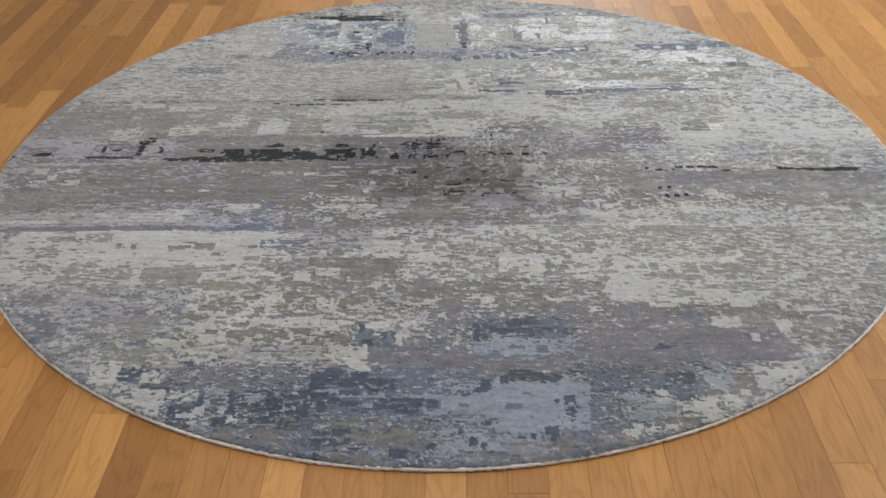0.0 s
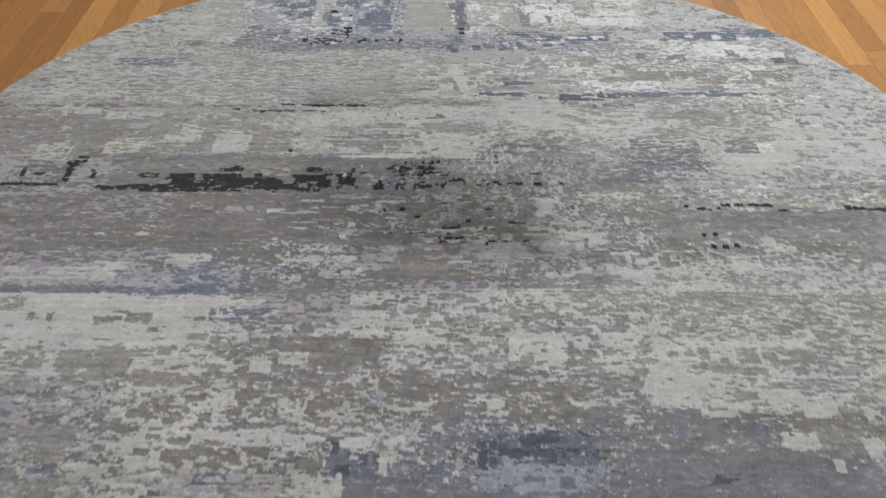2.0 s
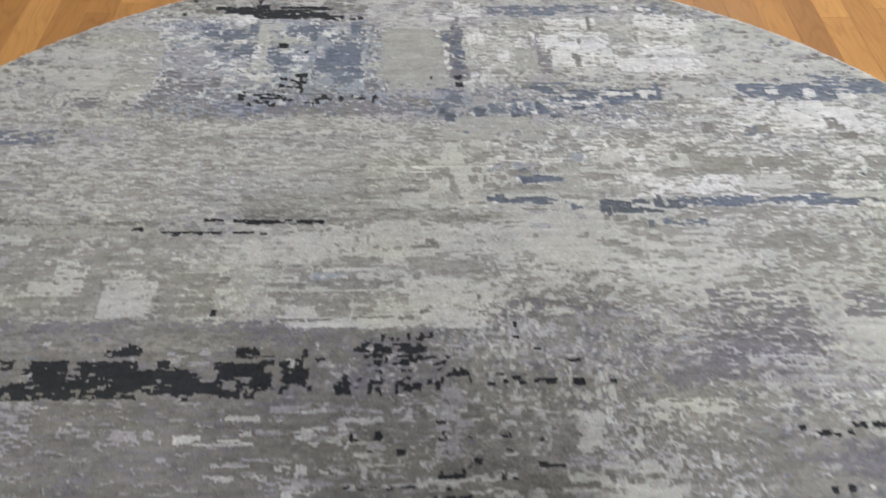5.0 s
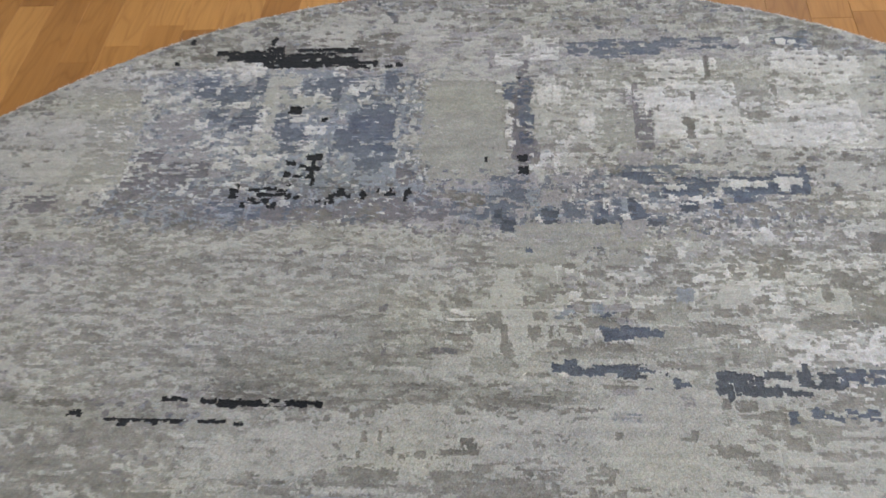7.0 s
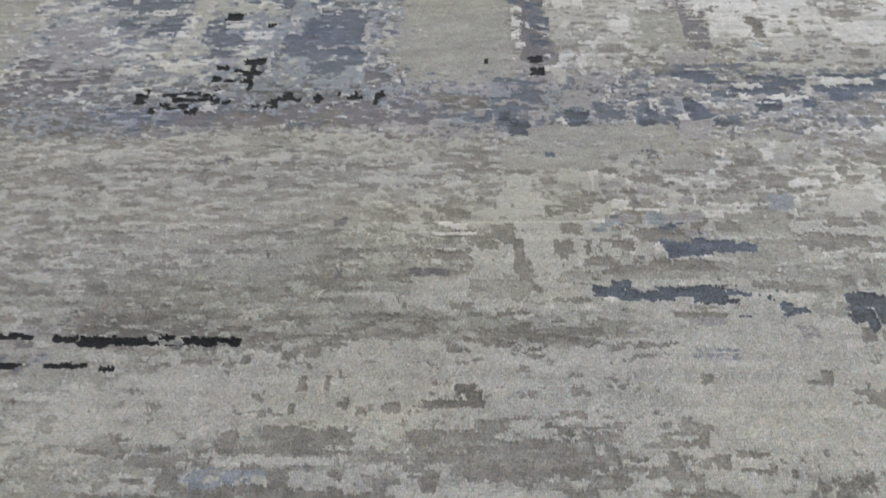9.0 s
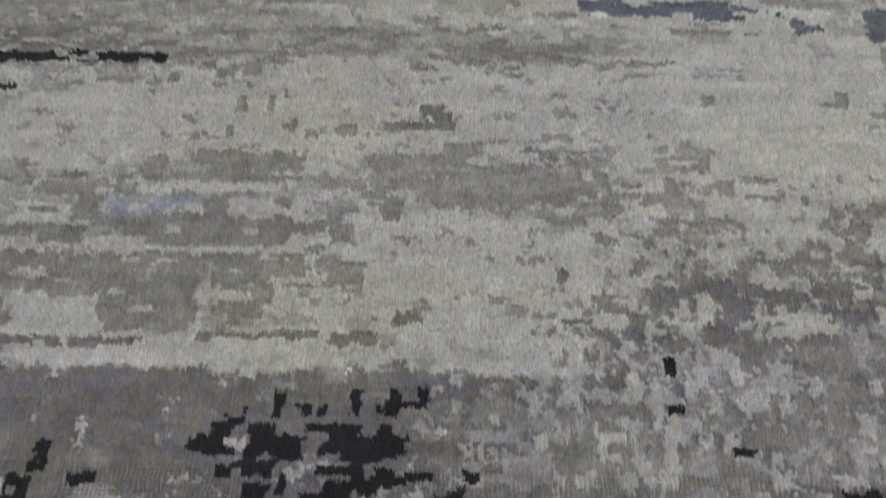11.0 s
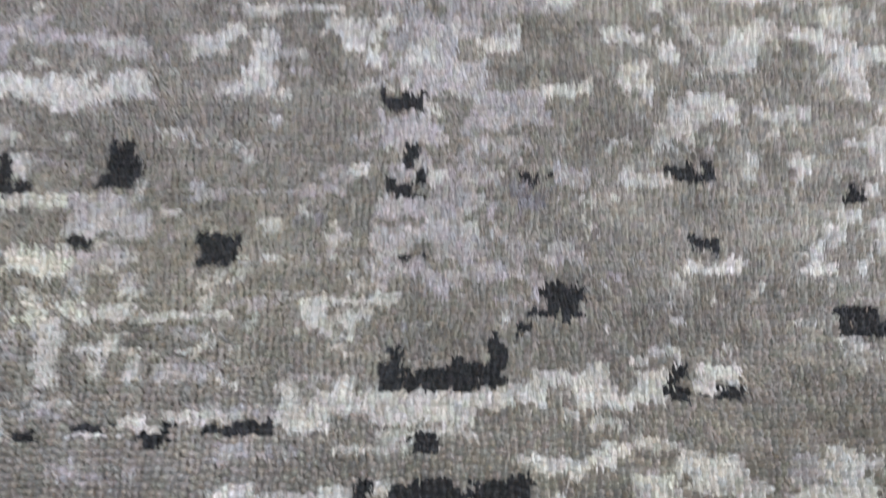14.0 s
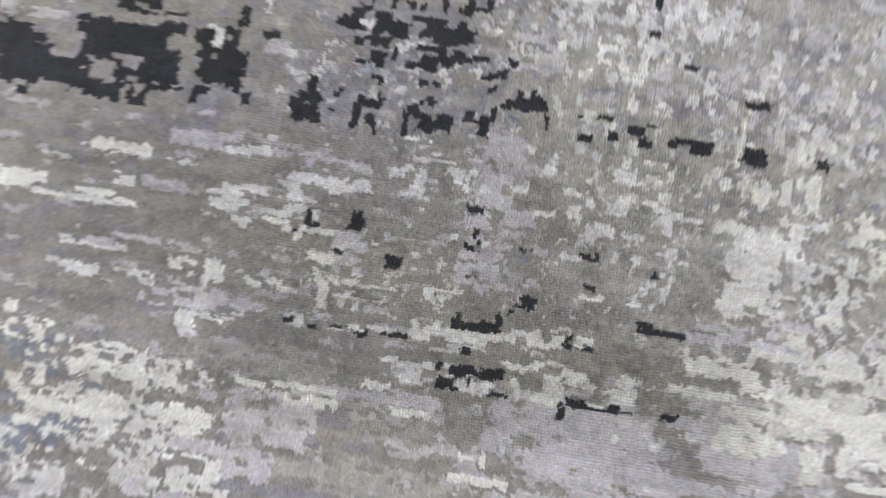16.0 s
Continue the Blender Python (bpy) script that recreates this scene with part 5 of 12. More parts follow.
    inlay(TAUPE, -0.4784, -0.4691, -0.8433, -0.8339)
    inlay(TAUPE, -0.5599, -0.5413, -0.8342, -0.8223)
    inlay(TAUPE, -0.3322, -0.2921, -0.6740, -0.6531, 0.65)
    inlay(TAUPE, -0.2429, -0.2127, -0.6668, -0.6458, 0.65)
    inlay(TAUPE, -0.4563, -0.4272, -0.7411, -0.7281, 0.65)
    inlay(TAUPE, -0.3399, -0.3205, -0.7407, -0.7277, 0.65)
    inlay(TAUPE, -0.2644, -0.2351, -0.7235, -0.7143, 0.65)
    inlay(TAUPE, -0.1690, -0.1493, -0.7073, -0.6803, 0.65)
    inlay(TAUPE, -0.3765, -0.3397, -0.8475, -0.8335, 0.65)
    inlay(TAUPE, -0.3549, -0.3093, -0.8624, -0.8509, 0.65)
    inlay(SLATE, -0.1761, -0.1579, -0.8900, -0.8386)
    inlay(SLATE, -0.1486, -0.1214, -0.8843, -0.8501)
    inlay(SLATE, -0.1609, -0.1339, -0.8899, -0.8731)
    inlay(SLATE, -0.1161, -0.0980, -0.8897, -0.8672)
    inlay(SLATE, -0.1090, -0.0999, -0.8672, -0.8325)
    inlay(SLATE, -0.1693, -0.1555, -0.8502, -0.8327)
    inlay(MIST, -0.1334, -0.1065, -0.8953, -0.8786, 0.6)
    inlay(MIST, -0.1374, -0.0886, -0.7334, -0.7071, 0.6)
    inlay(IVORY, 0.1320, 0.2355, -0.6230, -0.5486, 0.8)
    inlay(IVORY, 0.2366, 0.2781, -0.5936, -0.5560, 0.8)
    inlay(IVORY, 0.3568, 0.5258, -0.7051, -0.6363, 0.8)
    inlay(IVORY, 0.3895, 0.5440, -0.6220, -0.5629, 0.8)
    inlay(IVORY, 0.4011, 0.4795, -0.7249, -0.6781, 0.8)
    inlay(IVORY, 0.2994, 0.3619, -0.5933, -0.5481, 0.8)
    inlay(IVORY, 0.5322, 0.6530, -0.6639, -0.6215, 0.8)
    inlay(IVORY, 0.5358, 0.6333, -0.7309, -0.6912, 0.8)
    inlay(STONE, 0.3434, 0.3760, -0.4848, -0.4684)
    inlay(STONE, 0.3871, 0.4413, -0.4814, -0.4683)
    inlay(STONE, 0.4617, 0.5157, -0.4877, -0.4763)
    inlay(STONE, 0.2901, 0.3119, -0.4768, -0.4604)
    inlay(STONE, 0.1360, 0.1575, -0.5096, -0.4936)
    inlay(STONE, 0.1190, 0.1455, -0.5333, -0.5176)
    inlay(STONE, 0.1023, 0.1340, -0.5488, -0.5411)
    inlay(STONE, 0.0719, 0.0935, -0.4938, -0.4775)
    inlay(STONE, 0.0499, 0.0819, -0.5257, -0.5099)
    inlay(STONE, 0.2398, 0.2609, -0.5484, -0.5329)
    inlay(STONE, 0.2770, 0.2932, -0.5012, -0.4769)
    inlay(STONE, 0.2435, 0.2596, -0.5093, -0.4932)
    inlay(STONE, 0.4826, 0.4933, -0.5243, -0.5005)
    inlay(STONE, 0.5377, 0.5918, -0.4842, -0.4760)
    inlay(STONE, 0.7095, 0.7424, -0.4591, -0.4339)
    inlay(STONE, 0.1014, 0.1170, -0.5822, -0.5641)
    inlay(STONE, 0.1216, 0.1320, -0.5940, -0.5791)
    inlay(STONE, 0.1740, 0.1844, -0.5819, -0.5714)
    inlay(STONE, 0.1948, 0.2032, -0.5819, -0.5714)
    inlay(STONE, 0.0491, 0.0594, -0.6016, -0.5868)
    inlay(STONE, 0.1508, 0.1763, -0.6302, -0.6086)
    inlay(STONE, 0.0887, 0.1088, -0.6587, -0.6446)
    inlay(STONE, 0.3117, 0.3220, -0.6080, -0.5859)
    inlay(STONE, 0.3598, 0.3700, -0.6295, -0.6079)
    inlay(STONE, 0.3694, 0.3949, -0.6295, -0.6151)
    inlay(STONE, 0.3843, 0.3946, -0.6005, -0.5857)
    inlay(STONE, 0.4182, 0.4335, -0.6106, -0.6003)
    inlay(STONE, 0.4550, 0.4653, -0.6075, -0.5929)
    inlay(STONE, 0.4804, 0.4906, -0.6104, -0.5928)
    inlay(STONE, 0.4446, 0.4697, -0.6574, -0.6504)
    inlay(STONE, 0.5118, 0.5270, -0.6290, -0.6146)
    inlay(STONE, 0.5465, 0.5668, -0.6289, -0.6217)
    inlay(STONE, 0.5584, 0.5839, -0.6288, -0.6072)
    inlay(STONE, 0.4912, 0.5415, -0.6502, -0.6432)
    inlay(STONE, 0.5411, 0.5913, -0.6570, -0.6388)
    inlay(STONE, 0.4639, 0.4886, -0.6862, -0.6780)
    inlay(STONE, 0.5867, 0.6065, -0.6911, -0.6776)
    inlay(STONE, 0.6369, 0.6620, -0.6567, -0.6356)
    inlay(STONE, 0.6410, 0.6558, -0.6910, -0.6774)
    inlay(STONE, 0.5415, 0.5706, -0.7310, -0.7245)
    inlay(STONE, 0.3772, 0.3922, -0.6783, -0.6576)
    inlay(STONE, 0.1153, 0.1695, -0.4936, -0.4691, 0.65)
    inlay(STONE, 0.1661, 0.2084, -0.5486, -0.5253, 0.65)
    inlay(STONE, 0.5730, 0.6165, -0.4759, -0.4595, 0.65)
    inlay(STONE, 0.6207, 0.6864, -0.4593, -0.4426, 0.65)
    inlay(STONE, 0.7753, 0.8717, -0.4588, -0.4336, 0.65)
    inlay(STONE, 0.6749, 0.7287, -0.4999, -0.4837, 0.65)
    inlay(STONE, 0.7812, 0.8541, -0.5075, -0.4834, 0.65)
    inlay(STONE, 0.6311, 0.6628, -0.5471, -0.5238, 0.65)
    inlay(STONE, 0.7016, 0.7646, -0.5621, -0.5313, 0.65)
    inlay(STONE, 0.0284, 0.0589, -0.6378, -0.6235, 0.65)
    inlay(STONE, 0.1300, 0.1605, -0.6346, -0.6231, 0.65)
    inlay(STONE, 0.0792, 0.0995, -0.6376, -0.6233, 0.65)
    inlay(STONE, 0.6236, 0.6591, -0.6286, -0.6142, 0.65)
    inlay(STONE, 0.3255, 0.3651, -0.6921, -0.6716, 0.65)
    inlay(STONE, 0.2863, 0.3260, -0.6922, -0.6649, 0.65)
    inlay(PLUM, 0.2407, 0.2510, -0.6010, -0.5712)
    inlay(TAUPE, 0.2634, 0.2787, -0.6227, -0.6082)
    inlay(TAUPE, 0.0128, 0.2221, -0.7519, -0.7063, 0.6)
    inlay(TAUPE, 0.1241, 0.2966, -0.7705, -0.7322, 0.6)
    inlay(TAUPE, 0.0974, 0.2255, -0.7061, -0.6791, 0.6)
    inlay(TAUPE, 0.3140, 0.4092, -0.7824, -0.7446, 0.6)
    inlay(TAUPE, 0.5994, 0.7515, -0.7812, -0.7434, 0.6)
    inlay(TAUPE, 0.6357, 0.7104, -0.8176, -0.7812, 0.6)
    inlay(PLUM, 0.2437, 0.2642, -0.6227, -0.5936, 0.6)
    inlay(PLUM, 0.2307, 0.2712, -0.6511, -0.6227, 0.6)
    inlay(PLUM, 0.0131, 0.1229, -0.8199, -0.7328, 0.6)
    inlay(PLUM, 0.2176, 0.3217, -0.8192, -0.7320, 0.6)
    inlay(PLUM, 0.3957, 0.4804, -0.8185, -0.7507, 0.6)
    inlay(PLUM, 0.4957, 0.6077, -0.8181, -0.7816, 0.6)
    inlay(PLUM, 0.3478, 0.5758, -0.8763, -0.8184, 0.6)
    inlay(PLUM, 0.5466, 0.7144, -0.9217, -0.8528, 0.6)
    inlay(PLUM, 0.3005, 0.3459, -0.8880, -0.8308, 0.6)
    inlay(SLATE, 0.1026, 0.2235, -0.8314, -0.7954, 0.6)
    inlay(SLATE, 0.2033, 0.2586, -0.8545, -0.8073, 0.6)
    inlay(SLATE, 0.4034, 0.4877, -0.8065, -0.7820, 0.6)
    inlay(SLATE, 0.5122, 0.5679, -0.8240, -0.7940, 0.6)
    inlay(NAVY, 0.0696, 0.0834, -0.8608, -0.8079)
    inlay(NAVY, 0.1393, 0.1624, -0.8315, -0.8136)
    inlay(NAVY, 0.1199, 0.1383, -0.8491, -0.8315)
    inlay(NAVY, 0.1662, 0.1892, -0.8431, -0.8254)
    inlay(NAVY, 0.1989, 0.2128, -0.8430, -0.8134)
    inlay(NAVY, 0.2128, 0.2405, -0.8370, -0.8193)
    inlay(NAVY, 0.0735, 0.0871, -0.8722, -0.8550)
    inlay(NAVY, 0.1040, 0.1174, -0.8999, -0.8889)
    inlay(MIST, 0.0821, 0.1362, -0.8999, -0.8549, 0.7)
    inlay(MIST, 0.1371, 0.2098, -0.8774, -0.8431, 0.7)
    inlay(MIST, 0.1709, 0.2423, -0.9105, -0.8773, 0.7)
    inlay(MIST, 0.2364, 0.2726, -0.8771, -0.8543, 0.7)
    inlay(MIST, 0.1270, 0.1630, -0.8887, -0.8719)
    inlay(IVORY, 0.3183, 0.3516, -0.7825, -0.7511, 0.6)
    inlay(IVORY, 0.5095, 0.6056, -0.7503, -0.7310, 0.6)
    inlay(IVORY, 0.7273, 0.7559, -0.7685, -0.7303, 0.6)
    inlay(IVORY, 0.5824, 0.6285, -0.8297, -0.8178)
    inlay(IVORY, 0.6043, 0.6228, -0.8178, -0.8058)
    inlay(IVORY, 0.7043, 0.7394, -0.8292, -0.8054)
    inlay(PLUM, -1.0936, -0.7127, -0.4377, -0.4169, 0.7)
    inlay(STONE, -0.9627, -0.8934, -0.4878, -0.4627, 0.6)
    inlay(STONE, -0.8685, -0.7991, -0.4839, -0.4511, 0.6)
    inlay(STONE, -0.9858, -0.9040, -0.5363, -0.5121, 0.6)
    inlay(STONE, -0.9724, -0.9059, -0.6063, -0.5833, 0.6)
    inlay(STONE, -0.7533, -0.7206, -0.6529, -0.5853, 0.6)
    inlay(STONE, -0.6672, -0.5509, -0.6649, -0.6319, 0.6)
    inlay(STONE, -0.7654, -0.7130, -0.6485, -0.5968, 0.6)
    inlay(STONE, -0.8807, -0.7499, -0.6522, -0.6074, 0.6)
    inlay(STONE, -0.5466, -0.4315, -0.6811, -0.6551, 0.6)
    inlay(STONE, -0.7482, -0.6383, -0.8174, -0.7783, 0.6)
    inlay(STONE, -0.6813, -0.5966, -0.8557, -0.7786, 0.6)
    inlay(STONE, -0.6887, -0.5956, -0.9279, -0.8923, 0.6)
    inlay(STONE, -0.8950, -0.7944, -0.7470, -0.7160, 0.6)
    inlay(STONE, -0.7447, -0.6967, -0.8551, -0.8363, 0.6)
    inlay(STONE, -0.2353, -0.1831, -0.6246, -0.5722, 0.6)
    inlay(STONE, -0.1843, -0.1058, -0.6027, -0.5683, 0.6)
    inlay(TAUPE, -0.7821, -0.7657, -0.5092, -0.4944)
    inlay(TAUPE, -0.7444, -0.7307, -0.5145, -0.4948)
    inlay(TAUPE, -0.6527, -0.5956, -0.5181, -0.5059)
    inlay(TAUPE, -0.5902, -0.5494, -0.5163, -0.4967)
    inlay(TAUPE, -0.5554, -0.5445, -0.5189, -0.5018)
    inlay(TAUPE, -0.4604, -0.4401, -0.5176, -0.5054)
    inlay(SLATE, -0.4354, -0.3539, -0.5182, -0.4814, 0.6)
    inlay(SLATE, -0.5351, -0.5083, -0.5479, -0.5360, 0.6)
    inlay(SLATE, -0.8580, -0.8157, -0.8544, -0.8067, 0.6)
    inlay(SLATE, -0.8612, -0.8253, -0.8729, -0.8354, 0.6)
    inlay(SLATE, -0.5998, -0.5403, -0.8654, -0.8373, 0.6)
    inlay(SLATE, -0.6457, -0.5778, -0.9961, -0.9540, 0.6)
    inlay(SLATE, -0.5688, -0.5243, -1.0209, -0.9964, 0.6)
    inlay(SLATE, -0.5082, -0.4650, -1.0915, -1.0529, 0.6)
    inlay(SLATE, -0.4715, -0.2789, -1.0297, -0.9637, 0.6)
    inlay(SLATE, -0.2447, -0.0157, -1.0927, -0.9650, 0.6)
    inlay(SLATE, 0.0274, 0.0939, -0.9992, -0.9659, 0.6)
    inlay(STONE, -0.8661, -0.8264, -0.6072, -0.5843)
    inlay(STONE, -0.8313, -0.8046, -0.5892, -0.5730)
    inlay(STONE, -0.6878, -0.6225, -0.6426, -0.5976)
    inlay(STONE, -0.6202, -0.5552, -0.6542, -0.6051)
    inlay(STONE, -0.6225, -0.5697, -0.6028, -0.5868)
    inlay(STONE, -0.5605, -0.5343, -0.6146, -0.5987)
    inlay(STONE, -0.5098, -0.4835, -0.6106, -0.5878)
    inlay(STONE, -0.4645, -0.4246, -0.5699, -0.5534)
    inlay(STONE, -0.4074, -0.3810, -0.5934, -0.5773)
    inlay(STONE, -0.5424, -0.5103, -0.6656, -0.6504)
    inlay(STONE, -0.4815, -0.4305, -0.6813, -0.6662)
    inlay(STONE, -0.4270, -0.4017, -0.6987, -0.6881)
    inlay(STONE, -0.5099, -0.4905, -0.6374, -0.6218)
    inlay(STONE, -0.4106, -0.3848, -0.6516, -0.6339)
    inlay(TAUPE, -0.5280, -0.4908, -0.7597, -0.7394)
    inlay(TAUPE, -0.4805, -0.4556, -0.7500, -0.7295)
    inlay(TAUPE, -0.4228, -0.3977, -0.7238, -0.7092)
    inlay(TAUPE, -0.4627, -0.4381, -0.7722, -0.7602)
    inlay(TAUPE, -0.5197, -0.4953, -0.7915, -0.7797)
    inlay(TAUPE, -0.4797, -0.4555, -0.8074, -0.7957)
    inlay(TAUPE, -0.4414, -0.4053, -0.8193, -0.8038)
    inlay(TAUPE, -0.4024, -0.3777, -0.7707, -0.7505)
    inlay(TAUPE, -0.3488, -0.3237, -0.7203, -0.6993)
    inlay(TAUPE, -0.3551, -0.3304, -0.7570, -0.7408)
    inlay(TAUPE, -0.4421, -0.4003, -0.8477, -0.8288)
    inlay(TAUPE, -0.4021, -0.3782, -0.8385, -0.8195)
    inlay(TAUPE, -0.3806, -0.3566, -0.8196, -0.8100)
    inlay(TAUPE, -0.3514, -0.3158, -0.8539, -0.8389)
    inlay(TAUPE, -0.4905, -0.4666, -0.8417, -0.8284)
    inlay(PLUM, -0.9475, -0.8970, -0.7464, -0.7049, 0.5)
    inlay(PLUM, -0.8598, -0.8114, -0.8544, -0.7969, 0.5)
    inlay(PLUM, -0.5316, -0.2812, -1.0134, -0.9465, 0.5)
    inlay(PLUM, -0.0224, 0.1106, -0.8033, -0.7540, 0.5)
    inlay(PLUM, -0.1005, -0.0249, -0.7017, -0.6590, 0.5)
    inlay(PLUM, -0.1349, -0.0122, -1.1795, -1.1514, 0.5)
    inlay(PLUM, 0.2827, 0.3383, -1.1664, -1.0941, 0.5)
    inlay(PLUM, 0.3664, 0.3970, -1.1596, -1.1383, 0.5)
    inlay(LILAC, -0.8410, -0.6910, -0.7779, -0.7061, 0.5)
    inlay(NAVY, -0.4043, -0.2958, -1.0920, -1.0136, 0.55)
    inlay(NAVY, -0.3616, -0.2876, -1.1218, -1.0920, 0.55)
    inlay(NAVY, -0.2300, -0.1574, -1.1653, -1.1222, 0.55)
    inlay(NAVY, -0.1858, -0.1346, -1.1794, -1.1583, 0.55)
    inlay(NAVY, -0.6457, -0.6118, -0.9878, -0.9625)
    inlay(NAVY, -0.6204, -0.5920, -0.9762, -0.9541)
    inlay(NAVY, -0.5621, -0.5255, -1.0209, -1.0046)
    inlay(NAVY, -0.5130, -0.4699, -1.0884, -1.0607)
    inlay(NAVY, -0.4654, -0.4327, -1.0578, -1.0373)
    inlay(NAVY, -0.4207, -0.3729, -1.1142, -1.0918)
    inlay(IVORY, -0.6951, -0.6382, -0.9959, -0.9277, 0.7)
    inlay(IVORY, -0.5880, -0.5429, -0.9963, -0.9628, 0.7)
    inlay(IVORY, -0.5192, -0.4641, -1.0451, -1.0130, 0.7)
    inlay(IVORY, -0.6051, -0.5281, -1.0605, -1.0127, 0.7)
    inlay(IVORY, -0.5644, -0.5210, -1.0837, -1.0449, 0.7)
    inlay(IVORY, -0.3957, -0.3744, -1.1068, -1.0842, 0.7)
    inlay(IVORY, -0.4650, -0.4435, -1.0840, -1.0609, 0.7)
    inlay(IVORY, -0.5548, -0.5021, -0.9020, -0.8748, 0.7)
    inlay(IVORY, 0.0873, 0.1242, -0.7544, -0.7136, 0.7)
    inlay(IVORY, -0.2010, -0.1324, -0.9478, -0.9040, 0.7)
    inlay(IVORY, -0.1523, -0.1046, -0.8308, -0.8117, 0.7)
    inlay(IVORY, -0.5961, -0.5606, -0.8745, -0.8560)
    inlay(IVORY, -0.2850, -0.2332, -0.6352, -0.6016)
    inlay(IVORY, -0.3346, -0.2959, -0.6567, -0.6123)
    inlay(IVORY, -0.2704, -0.2332, -0.7517, -0.7209)
    inlay(IVORY, -0.0360, -0.0051, -0.7433, -0.7125)
    inlay(IVORY, 0.0566, 0.0877, -0.7236, -0.7028)
    inlay(TAUPE, -0.4091, -0.3045, -1.1579, -1.1069, 0.55)
    inlay(TAUPE, -0.2902, -0.1763, -0.6897, -0.6682, 0.55)
    inlay(TAUPE, -0.2868, -0.2241, -0.7209, -0.6894, 0.55)
    inlay(TAUPE, 0.0881, 0.1757, -0.7033, -0.6715, 0.55)
    inlay(TAUPE, 0.1876, 0.2745, -0.7146, -0.6831, 0.55)
    inlay(TAUPE, -0.2367, -0.1836, -1.0999, -1.0848, 0.55)
    inlay(TAUPE, -0.2136, -0.1609, -1.1222, -1.0925, 0.55)
    inlay(TAUPE, -0.0956, -0.0335, -1.1586, -1.1226, 0.55)
    inlay(TAUPE, -0.0765, -0.0136, -1.1226, -1.1004, 0.55)
    inlay(TAUPE, -0.1574, -0.0954, -1.1584, -1.1297, 0.55)
    inlay(MIST, -0.4513, -0.4075, -1.0610, -1.0133, 0.6)
    inlay(MIST, -0.3744, -0.3307, -1.0488, -1.0297, 0.6)
    inlay(SILK, -0.4936, -0.4561, -1.0991, -1.0763, 0.6)
    inlay(SILK, -0.4677, -0.4252, -1.1215, -1.0916, 0.6)
    inlay(TAUPE, -0.3105, -0.2907, -0.5898, -0.5549)
    inlay(TAUPE, -0.2762, -0.2499, -0.5902, -0.5786)
    inlay(TAUPE, -0.2427, -0.1969, -0.6020, -0.5791)
    inlay(TAUPE, -0.2078, -0.1689, -0.6248, -0.6023)
    inlay(TAUPE, -0.1520, -0.1192, -0.5914, -0.5684)
    inlay(TAUPE, -0.1308, -0.1048, -0.6143, -0.5916)
    inlay(TAUPE, -0.1971, -0.1723, -0.7420, -0.7111)
    inlay(TAUPE, -0.2214, -0.1966, -0.7418, -0.7213)
    inlay(TAUPE, -0.0427, -0.0116, -0.7228, -0.7020)
    inlay(TAUPE, -0.0309, 0.0130, -0.7021, -0.6810)
    inlay(SLATE, 0.0857, 0.2632, -0.8608, -0.7848, 0.6)
    inlay(SLATE, 0.2166, 0.2641, -0.8427, -0.7853, 0.6)
    inlay(SLATE, -0.1669, -0.1375, -0.8862, -0.8306)
    inlay(SLATE, -0.1365, -0.0898, -0.8864, -0.8590)
    inlay(PLUM, -0.1442, 0.0839, -0.9485, -0.8959, 0.6)
    inlay(PLUM, -0.0885, -0.0193, -0.9311, -0.8594, 0.6)
    inlay(PLUM, 0.0836, 0.2525, -0.9665, -0.9148, 0.6)
    inlay(PLUM, 0.3864, 0.5772, -0.8255, -0.7474, 0.6)
    inlay(PLUM, 0.5340, 0.6597, -0.9346, -0.8264, 0.6)
    inlay(PLUM, 0.4831, 0.5963, -0.9343, -0.8814, 0.6)
    inlay(PLUM, 0.3137, 0.4278, -0.9334, -0.8621, 0.6)
    inlay(PLUM, 0.3445, 0.4798, -0.9508, -0.8986, 0.6)
    inlay(PLUM, 0.6302, 0.7091, -0.9350, -0.8822, 0.6)
    inlay(MIST, 0.0731, 0.1424, -0.9056, -0.8604)
    inlay(MIST, 0.1417, 0.1990, -0.9113, -0.8881)
    inlay(MIST, 0.0842, 0.1186, -0.9144, -0.8967)
    inlay(MIST, 0.1883, 0.2228, -0.8973, -0.8793)
    inlay(MIST, 0.0065, 0.2418, -1.0859, -1.0317)
    inlay(MIST, 0.0819, 0.2439, -1.0554, -1.0159)
    inlay(MIST, 0.0911, 0.2373, -1.1232, -1.0936)
    inlay(MIST, 0.0174, 0.1130, -1.1008, -1.0550)
    inlay(MIST, 0.1329, 0.2269, -1.1377, -1.0786)
    inlay(MIST, 0.2022, 0.2957, -1.0322, -1.0000)
    inlay(MIST, -0.1901, -0.1028, -1.0385, -1.0226)
    inlay(MIST, -0.0806, 0.0170, -1.0437, -1.0310)
    inlay(MIST, -0.1439, -0.1224, -1.0652, -1.0543)
    inlay(MIST, -0.0251, 0.0281, -1.0855, -1.0703)
    inlay(MIST, -0.2351, -0.1912, -1.0255, -1.0142)
    inlay(MIST, 0.1084, 0.1900, -0.8790, -0.8421, 0.7)
    inlay(MIST, 0.1109, 0.1932, -1.1591, -1.1232, 0.7)
    inlay(MIST, 0.0079, 0.0903, -1.1659, -1.1229, 0.7)
    inlay(MIST, 0.0796, 0.1305, -1.1799, -1.1519, 0.7)
    inlay(NAVY, -0.1601, -0.1367, -0.8808, -0.8588)
    inlay(NAVY, -0.1698, -0.1579, -0.8400, -0.8115)
    inlay(NAVY, 0.0891, 0.1009, -0.8603, -0.8037)
    inlay(NAVY, 0.1034, 0.1211, -0.8418, -0.8134)
    inlay(NAVY, 0.1209, 0.1445, -0.8457, -0.8231)
    inlay(NAVY, 0.1450, 0.1686, -0.8421, -0.8041)
